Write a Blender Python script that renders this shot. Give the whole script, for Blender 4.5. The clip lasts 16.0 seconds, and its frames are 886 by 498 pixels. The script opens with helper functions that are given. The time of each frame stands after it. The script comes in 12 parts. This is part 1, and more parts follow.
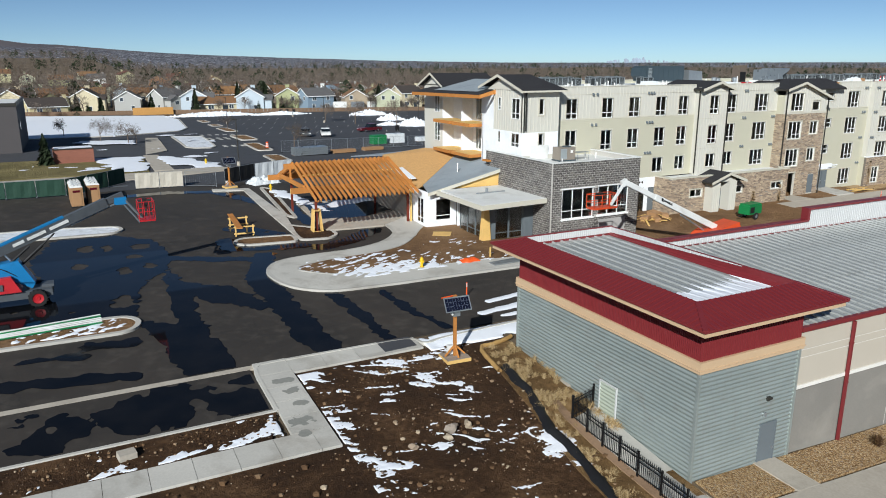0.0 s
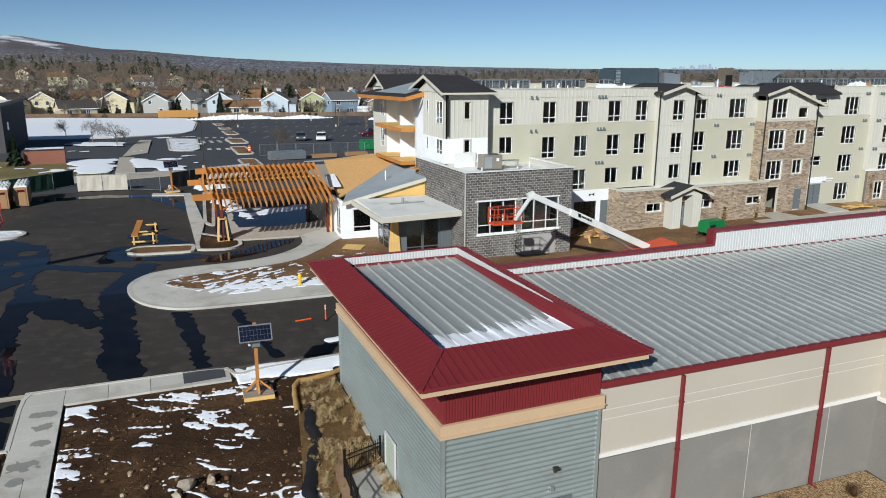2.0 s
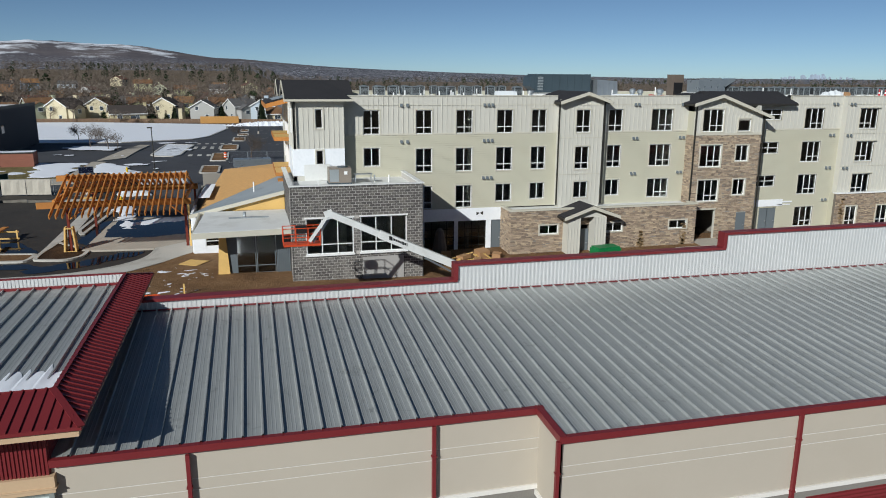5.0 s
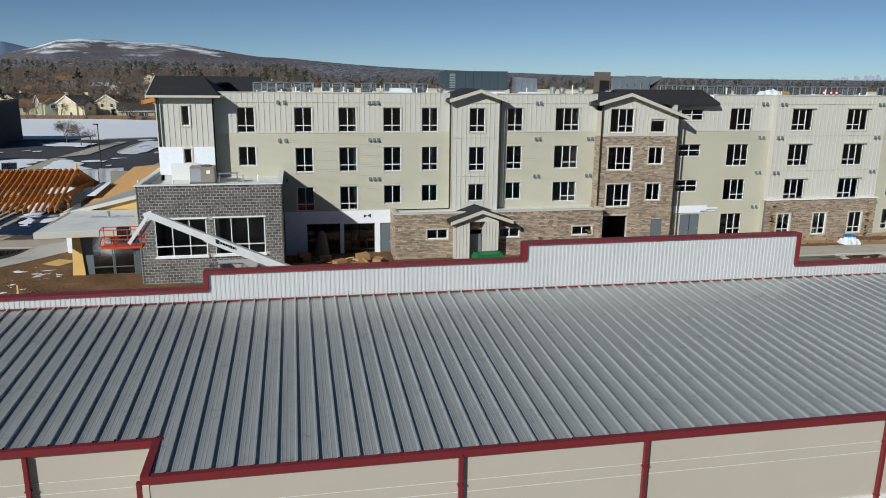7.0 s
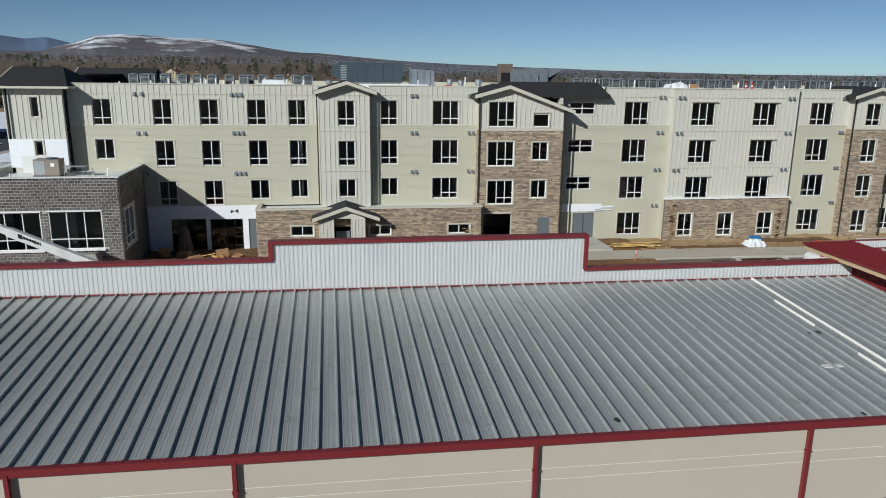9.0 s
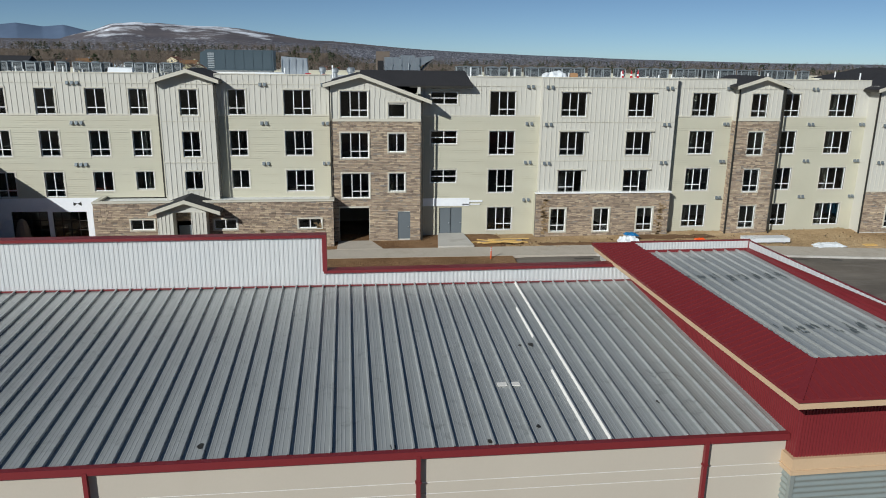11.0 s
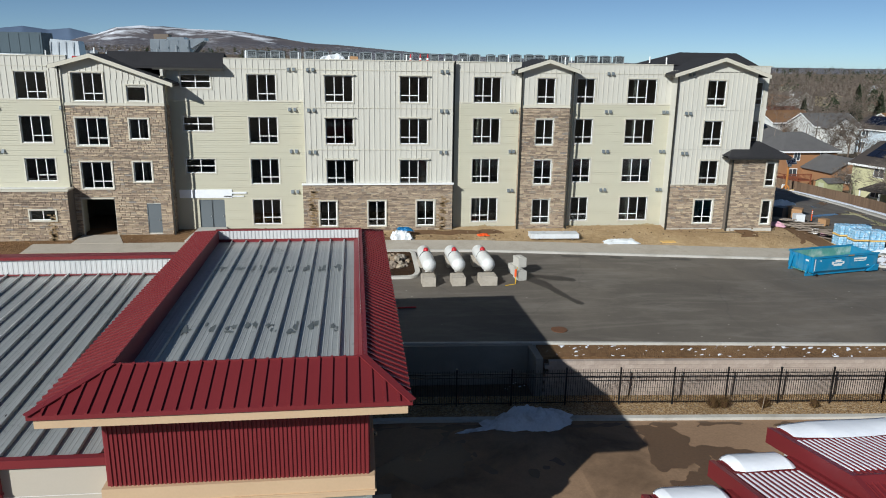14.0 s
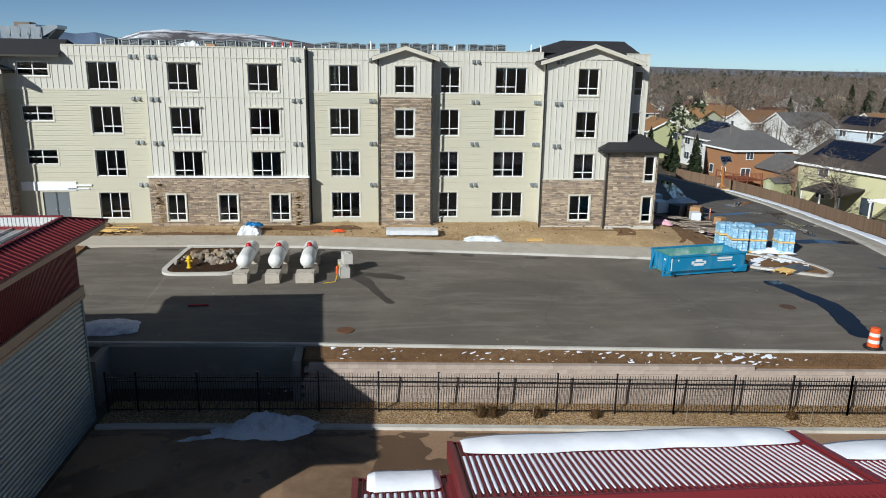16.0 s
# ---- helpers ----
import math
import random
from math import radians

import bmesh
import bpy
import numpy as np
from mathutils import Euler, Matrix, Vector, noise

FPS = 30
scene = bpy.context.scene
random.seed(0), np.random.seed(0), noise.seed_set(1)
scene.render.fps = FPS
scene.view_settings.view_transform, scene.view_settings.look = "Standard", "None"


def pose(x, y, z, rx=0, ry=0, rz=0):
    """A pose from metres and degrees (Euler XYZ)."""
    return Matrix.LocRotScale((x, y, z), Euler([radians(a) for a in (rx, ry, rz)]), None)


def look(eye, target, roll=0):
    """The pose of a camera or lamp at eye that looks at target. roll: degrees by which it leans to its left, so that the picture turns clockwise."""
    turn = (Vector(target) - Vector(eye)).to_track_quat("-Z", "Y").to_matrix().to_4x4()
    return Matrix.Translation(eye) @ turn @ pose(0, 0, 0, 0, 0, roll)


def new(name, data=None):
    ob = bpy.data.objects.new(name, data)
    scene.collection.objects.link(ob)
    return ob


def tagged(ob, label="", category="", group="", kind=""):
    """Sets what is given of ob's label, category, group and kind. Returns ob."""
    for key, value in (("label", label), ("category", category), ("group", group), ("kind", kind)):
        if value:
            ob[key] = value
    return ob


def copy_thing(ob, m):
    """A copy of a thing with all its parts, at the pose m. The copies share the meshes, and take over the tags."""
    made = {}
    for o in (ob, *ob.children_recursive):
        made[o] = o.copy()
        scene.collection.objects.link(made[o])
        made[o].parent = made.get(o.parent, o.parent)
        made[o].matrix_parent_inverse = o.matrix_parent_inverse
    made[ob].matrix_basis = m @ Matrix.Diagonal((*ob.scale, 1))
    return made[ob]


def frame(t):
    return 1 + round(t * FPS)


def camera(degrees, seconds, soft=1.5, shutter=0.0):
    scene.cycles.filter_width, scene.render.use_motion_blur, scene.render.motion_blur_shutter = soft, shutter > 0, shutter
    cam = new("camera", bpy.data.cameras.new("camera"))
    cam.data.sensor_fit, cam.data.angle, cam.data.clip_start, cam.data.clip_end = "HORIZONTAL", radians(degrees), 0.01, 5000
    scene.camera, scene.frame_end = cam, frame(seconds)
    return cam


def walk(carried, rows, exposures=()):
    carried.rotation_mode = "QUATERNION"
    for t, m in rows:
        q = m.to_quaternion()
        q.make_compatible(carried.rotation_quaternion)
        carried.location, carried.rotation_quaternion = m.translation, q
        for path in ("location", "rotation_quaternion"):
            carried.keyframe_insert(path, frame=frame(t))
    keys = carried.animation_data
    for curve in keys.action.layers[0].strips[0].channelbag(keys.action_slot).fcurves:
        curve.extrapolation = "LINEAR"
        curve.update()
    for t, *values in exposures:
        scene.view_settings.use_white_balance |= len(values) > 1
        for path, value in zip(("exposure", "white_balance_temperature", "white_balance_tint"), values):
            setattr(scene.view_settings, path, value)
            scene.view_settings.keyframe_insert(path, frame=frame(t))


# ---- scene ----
cam = camera(63.1, 16.0, 1.0)
METRES, EYE, TILT, LEAN, TURN = 106.0, 16.0, -14.5, 0.0, -27.2
ROWS = [
    (0.0, 0.0, 0.0, 0.0, 0.0, 0.0, -0.0),
    (0.5, 0.0302, 0.012, 0.0017, 1.18, 0.06, -0.35),
    (1.0, 0.059, 0.0263, 0.0039, 2.06, 0.15, -0.65),
    (1.5, 0.0876, 0.041, 0.0066, 3.21, 0.28, -1.01),
    (2.0, 0.116, 0.0551, 0.0092, 4.63, 0.39, -1.41),
    (2.5, 0.1446, 0.0684, 0.0128, 6.21, 0.48, -1.82),
    (3.0, 0.1736, 0.0813, 0.0163, 7.62, 0.57, -2.2),
    (3.5, 0.2029, 0.0939, 0.0193, 9.0, 0.68, -2.58),
    (6.0, 0.3466, 0.1613, 0.0335, 13.31, 0.67, -3.95),
    (6.5, 0.374, 0.1752, 0.037, 14.1, 0.61, -4.21),
    (7.0, 0.4017, 0.1885, 0.0401, 15.19, 0.49, -4.5),
    (7.5, 0.4298, 0.2018, 0.0429, 15.88, 0.41, -4.68),
    (8.0, 0.4583, 0.2152, 0.0457, 16.72, 0.2, -4.9),
    (8.5, 0.4865, 0.229, 0.0489, 17.35, 0.08, -5.08),
    (9.0, 0.5142, 0.2436, 0.0527, 17.8, -0.08, -5.21),
    (11.5, 0.6479, 0.3176, 0.0731, 19.22, -1.16, -5.65),
    (12.0, 0.6742, 0.333, 0.0754, 19.32, -1.11, -5.69),
    (12.5, 0.7004, 0.3494, 0.0769, 19.47, -1.06, -5.76),
    (13.0, 0.7263, 0.3662, 0.0778, 19.52, -0.99, -5.8),
    (13.5, 0.752, 0.3831, 0.0791, 19.55, -0.93, -5.8),
    (14.0, 0.7771, 0.3999, 0.0804, 19.59, -0.83, -5.82),
    (14.5, 0.8019, 0.4162, 0.0819, 19.66, -0.72, -5.86),
    (15.0, 0.8271, 0.4323, 0.0837, 19.77, -0.63, -5.88),
    (15.5, 0.8525, 0.4492, 0.0857, 20.23, -0.7, -5.98),
    (16.0, 0.8777, 0.4662, 0.0878, 21.26, -0.73, -6.22),
]
walk(cam, [(t, pose(0, 0, EYE, TILT, LEAN, TURN) @ pose(METRES * x, METRES * y, METRES * z, 90 + pitch, roll, yaw)) for t, x, y, z, yaw, pitch, roll in ROWS],
     [(0.0, 0.2, 6200, 7), (2.0, 0.12, 6200, 7), (3.5, -0.06, 6200, 7), (6.0, -0.17, 6200, 7), (9.0, -0.2, 6200, 7), (11.5, -0.09, 6200, 7), (14.0, 0.1, 6200, 7), (16.0, 0.2, 6200, 7)])

# ---- world and sun ----
SUN_AZ, SUN_EL = 223.0, 27.5          # degrees: clockwise from +y, above the horizon
world = bpy.data.worlds.new("world")
scene.world = world
world.use_nodes = True
_wn = world.node_tree.nodes
_sky = _wn.new("ShaderNodeTexSky")
_sky.sky_type = "NISHITA"
_sky.sun_disc = False
_sky.sun_elevation, _sky.sun_rotation = radians(SUN_EL), radians(SUN_AZ)
_sky.altitude, _sky.air_density, _sky.dust_density, _sky.ozone_density = 1600, 0.5, 0.5, 1.6
_tint = _wn.new("ShaderNodeMix")
_tint.data_type, _tint.blend_type = "RGBA", "MULTIPLY"
_tint.inputs[0].default_value = 1.0
_tint.inputs[7].default_value = (0.97, 1.04, 1.02, 1.0)        # clear, dry winter air
world.node_tree.links.new(_sky.outputs[0], _tint.inputs[6])
world.node_tree.links.new(_tint.outputs[2], _wn["Background"].inputs[0])
_wn["Background"].inputs[1].default_value = 0.066
_sl = bpy.data.lights.new("sun", "SUN")
_sl.energy, _sl.angle, _sl.color = 4.7, radians(0.53), (1.0, 0.985, 0.95)
sun = new("sun", _sl)
_h = math.cos(radians(SUN_EL))
_sd = Vector((math.sin(radians(SUN_AZ)) * _h, math.cos(radians(SUN_AZ)) * _h, math.sin(radians(SUN_EL))))
sun.matrix_world = look(_sd * 200, (0, 0, 0))

# ---- materials ----
def srgb(h):
    """Linear colour from a hex string."""
    out = []
    for i in (0, 2, 4):
        c = int(h[i:i + 2], 16) / 255
        out.append(c / 12.92 if c <= 0.04045 else ((c + 0.055) / 1.055) ** 2.4)
    return (*out, 1.0)


def nodes_of(name):
    m = bpy.data.materials.new(name)
    m.use_nodes = True
    nt = m.node_tree
    return m, nt, nt.nodes["Principled BSDF"]


def add(nt, kind, **kw):
    n = nt.nodes.new(kind)
    for k, v in kw.items():
        n.inputs[k].default_value = v
    return n


def noise_node(nt, co, scale, detail=4.0, rough=0.55, dist=0.0):
    n = add(nt, "ShaderNodeTexNoise", Scale=scale, Detail=detail, Roughness=rough, Distortion=dist)
    nt.links.new(co, n.inputs["Vector"])
    return n.outputs["Fac"]


def ramp(nt, fac, stops):
    r = nt.nodes.new("ShaderNodeValToRGB")
    el = r.color_ramp.elements
    while len(el) < len(stops):
        el.new(0.5)
    for e, (p, c) in zip(el, stops):
        e.position, e.color = p, c
    nt.links.new(fac, r.inputs[0])
    return r.outputs[0]


def mix(nt, fac, a, b, mode="MIX"):
    n = nt.nodes.new("ShaderNodeMix")
    n.data_type, n.blend_type = "RGBA", mode
    for v, s in ((fac, 0), (a, 6), (b, 7)):
        if hasattr(v, "links"):
            nt.links.new(v, n.inputs[s])
        else:
            n.inputs[s].default_value = v
    return n.outputs[2]


def mathn(nt, op, a, b=0.0, c=0.0):
    n = nt.nodes.new("ShaderNodeMath")
    n.operation = op
    for i, v in enumerate((a, b, c)):
        if hasattr(v, "links"):
            nt.links.new(v, n.inputs[i])
        else:
            n.inputs[i].default_value = v
    return n.outputs[0]


def coords(nt, stretch=None):
    tc = nt.nodes.new("ShaderNodeTexCoord")
    if not stretch:
        return tc.outputs["Object"]
    mp = nt.nodes.new("ShaderNodeMapping")
    mp.inputs["Scale"].default_value = stretch
    nt.links.new(tc.outputs["Object"], mp.inputs["Vector"])
    return mp.outputs[0]


def world_place(nt):
    """Where a point lies in the place, for marks that run on from piece to piece."""
    return nt.nodes.new("ShaderNodeNewGeometry").outputs["Position"]


def bump_on(nt, b, height, strength, dist):
    n = add(nt, "ShaderNodeBump", Strength=strength, Distance=dist)
    nt.links.new(height, n.inputs["Height"])
    nt.links.new(n.outputs[0], b.inputs["Normal"])


def surface(name, col, rough=0.7, metal=0.0, var=0.12, big=0.6, fine=14.0, bump=0.15, dist=0.01,
            stain=None, stain_amt=0.0, stain_scale=0.35, stretch=None, piece=0.0, island=0.0, spec=0.4):
    """A painted, cast or sawn surface: base colour with cloudy and fine variation, stains, relief."""
    m, nt, b = nodes_of(name)
    co = coords(nt, stretch)
    c = col if isinstance(col, tuple) else srgb(col)
    lo = tuple(v * (1 - var) for v in c[:3]) + (1,)
    hi = tuple(min(1, v * (1 + var)) for v in c[:3]) + (1,)
    n1 = noise_node(nt, co, big, 5)
    n2 = noise_node(nt, co, fine, 3, 0.6)
    f = mathn(nt, "MULTIPLY_ADD", n2, 0.5, mathn(nt, "MULTIPLY", n1, 0.5))
    colour = ramp(nt, f, ((0.3, lo), (0.7, hi)))
    if stain_amt:
        s = srgb(stain)
        n3 = noise_node(nt, co, stain_scale, 6, 0.62, 0.4)
        k = ramp(nt, n3, ((0.5, (0, 0, 0, 1)), (0.72, (stain_amt,) * 3 + (1,))))
        colour = mix(nt, k, colour, s)
    if piece or island:
        if piece:
            src = nt.nodes.new("ShaderNodeObjectInfo").outputs["Random"]
        else:
            src = nt.nodes.new("ShaderNodeNewGeometry").outputs["Random Per Island"]
        amt = piece or island
        g = ramp(nt, src, ((0.0, (1 - amt,) * 3 + (1,)), (1.0, (1 + amt,) * 3 + (1,))))
        colour = mix(nt, 1.0, colour, g, "MULTIPLY")
    nt.links.new(colour, b.inputs["Base Color"])
    nt.links.new(mathn(nt, "MULTIPLY_ADD", n1, 0.25, rough - 0.12), b.inputs["Roughness"])
    b.inputs["Metallic"].default_value = metal
    b.inputs["Specular IOR Level"].default_value = spec
    if bump:
        bump_on(nt, b, n2, bump, dist)
    return m


def asphalt_mat(name, base, patch, crack=0.6, dust=0.0):
    m, nt, b = nodes_of(name)
    co = coords(nt)
    n1, n2, n3 = noise_node(nt, co, 0.12, 6, 0.6, 0.6), noise_node(nt, co, 60, 3, 0.7), noise_node(nt, co, 1.1, 5, 0.65)
    c = ramp(nt, n1, ((0.32, srgb(base)), (0.68, srgb(patch))))
    c = mix(nt, mathn(nt, "MULTIPLY", n2, 0.5), c, (0.028, 0.027, 0.026, 1))
    c = mix(nt, ramp(nt, n3, ((0.5, (0, 0, 0, 1)), (0.74, (0.3,) * 3 + (1,)))), c, srgb("655e56"))
    if dust:
        # grit swept along the lanes, and small pale spots
        n4 = noise_node(nt, coords(nt, (0.16, 0.75, 1.0)), 1.0, 7, 0.7, 0.8)
        c = mix(nt, ramp(nt, n4, ((0.47, (0, 0, 0, 1)), (0.7, (dust,) * 3 + (1,)))), c, srgb("8d867c"))
        sp = add(nt, "ShaderNodeTexVoronoi", Scale=0.9)
        nt.links.new(co, sp.inputs["Vector"])
        c = mix(nt, ramp(nt, sp.outputs["Distance"], ((0.03, (0.75,) * 3 + (1,)), (0.07, (0, 0, 0, 1)))), c, srgb("a59d92"))
    # fine crack sealing lines
    v = add(nt, "ShaderNodeTexVoronoi", Scale=0.09)
    v.feature = "DISTANCE_TO_EDGE"
    wob = nt.nodes.new("ShaderNodeVectorMath")
    wob.operation = "ADD"
    wn = add(nt, "ShaderNodeTexNoise", Scale=0.5, Detail=4.0)
    nt.links.new(co, wn.inputs["Vector"])
    nt.links.new(co, wob.inputs[0])
    nt.links.new(wn.outputs["Color"], wob.inputs[1])
    nt.links.new(wob.outputs[0], v.inputs["Vector"])
    k = ramp(nt, v.outputs["Distance"], ((0.0, (crack,) * 3 + (1,)), (0.005, (0, 0, 0, 1))))
    c = mix(nt, k, c, (0.012, 0.012, 0.013, 1))
    nt.links.new(c, b.inputs["Base Color"])
    nt.links.new(mathn(nt, "MULTIPLY_ADD", n3, 0.3, 0.62), b.inputs["Roughness"])
    b.inputs["Specular IOR Level"].default_value = 0.35
    bump_on(nt, b, n2, 0.35, 0.01)
    return m


def soil_mat(name, dark, mid, light):
    m, nt, b = nodes_of(name)
    co = coords(nt)
    n1, n2, n3 = noise_node(nt, co, 0.22, 6, 0.6, 0.5), noise_node(nt, co, 3.2, 6, 0.7), noise_node(nt, co, 22, 4, 0.7)
    f = mathn(nt, "ADD", mathn(nt, "MULTIPLY", n1, 0.55), mathn(nt, "MULTIPLY_ADD", n2, 0.3, mathn(nt, "MULTIPLY", n3, 0.18)))
    c = ramp(nt, f, ((0.36, srgb(dark)), (0.52, srgb(mid)), (0.66, srgb(light))))
    nt.links.new(c, b.inputs["Base Color"])
    b.inputs["Roughness"].default_value = 0.95
    b.inputs["Specular IOR Level"].default_value = 0.2
    bump_on(nt, b, mathn(nt, "ADD", n2, mathn(nt, "MULTIPLY", n3, 0.5)), 0.9, 0.14)
    return m


def gravel_mat(name):
    """Crushed tan stone: every pebble with a colour of its own."""
    m, nt, b = nodes_of(name)
    co = coords(nt)
    v = add(nt, "ShaderNodeTexVoronoi", Scale=17.0)
    nt.links.new(co, v.inputs["Vector"])
    sep = nt.nodes.new("ShaderNodeSeparateColor")
    nt.links.new(v.outputs["Color"], sep.inputs[0])
    c = ramp(nt, sep.outputs[0], ((0.0, srgb("6d5338")), (0.3, srgb("94744f")), (0.6, srgb("b39468")), (0.85, srgb("cdb38d")), (1.0, srgb("8f8577"))))
    n1 = noise_node(nt, co, 0.5, 6, 0.65)
    c = mix(nt, ramp(nt, n1, ((0.4, (0, 0, 0, 1)), (0.7, (0.5,) * 3 + (1,)))), c, srgb("7d6243"))
    nt.links.new(c, b.inputs["Base Color"])
    b.inputs["Roughness"].default_value = 0.95
    b.inputs["Specular IOR Level"].default_value = 0.2
    bump_on(nt, b, v.outputs["Distance"], 0.9, -0.05)
    return m


def ramp_island(name, stops, rough=0.85, fine=25, bump=0.5, source="island", dist=0.01, bloom=0.0):
    """Pieces whose colour is drawn from a range, one by one; bloom: white salts in patches over them."""
    m, nt, b = nodes_of(name)
    co = coords(nt)
    if source == "island":
        src = nt.nodes.new("ShaderNodeNewGeometry").outputs["Random Per Island"]
    else:
        src = nt.nodes.new("ShaderNodeObjectInfo").outputs["Random"]
    c = ramp(nt, src, [(p, srgb(h)) for p, h in stops])
    n2 = noise_node(nt, co, fine, 4, 0.7)
    c = mix(nt, 0.45, c, ramp(nt, n2, ((0.3, (0.45,) * 3 + (1,)), (0.7, (1.0,) * 3 + (1,)))), "MULTIPLY")
    if bloom:
        n3 = noise_node(nt, world_place(nt), 0.55, 7, 0.68, 0.9)
        c = mix(nt, ramp(nt, n3, ((0.47, (0, 0, 0, 1)), (0.68, (bloom,) * 3 + (1,)))), c, srgb("bdb9b2"))
    nt.links.new(c, b.inputs["Base Color"])
    b.inputs["Roughness"].default_value = rough
    b.inputs["Specular IOR Level"].default_value = 0.25
    bump_on(nt, b, n2, bump, dist)
    return m


def glass_mat(name, tint="dfe6e4"):
    m, nt, b = nodes_of(name)
    b.inputs["Base Color"].default_value = srgb(tint)
    b.inputs["Roughness"].default_value = 0.02
    b.inputs["Transmission Weight"].default_value = 1.0
    b.inputs["IOR"].default_value = 1.5
    bump_on(nt, b, noise_node(nt, coords(nt), 0.8, 1), 0.04, 0.02)
    return m


def roof_metal_mat(name, col, streak, stretch, smudge=0.6):
    """Galvanised sheet with run marks down the slope and dull stains."""
    m, nt, b = nodes_of(name)
    co = coords(nt, stretch)
    n1, n2 = noise_node(nt, co, 1.0, 6, 0.65, 0.3), noise_node(nt, coords(nt), 0.7, 6, 0.7, 0.8)
    n3 = noise_node(nt, coords(nt), 40, 2)
    n4 = noise_node(nt, world_place(nt), 1.3, 7, 0.72, 1.2)
    c = ramp(nt, n1, ((0.3, srgb(streak)), (0.62, srgb(col))))
    c = mix(nt, ramp(nt, n2, ((0.56, (0, 0, 0, 1)), (0.7, (0.55,) * 3 + (1,)))), c, srgb("8f8f88"))
    c = mix(nt, ramp(nt, n4, ((0.57, (0, 0, 0, 1)), (0.74, (smudge,) * 3 + (1,)))), c, srgb("62645f"))
    nt.links.new(c, b.inputs["Base Color"])
    b.inputs["Metallic"].default_value = 0.35
    nt.links.new(mathn(nt, "MULTIPLY_ADD", n1, 0.3, 0.27), b.inputs["Roughness"])
    bump_on(nt, b, n3, 0.05, 0.004)
    return m


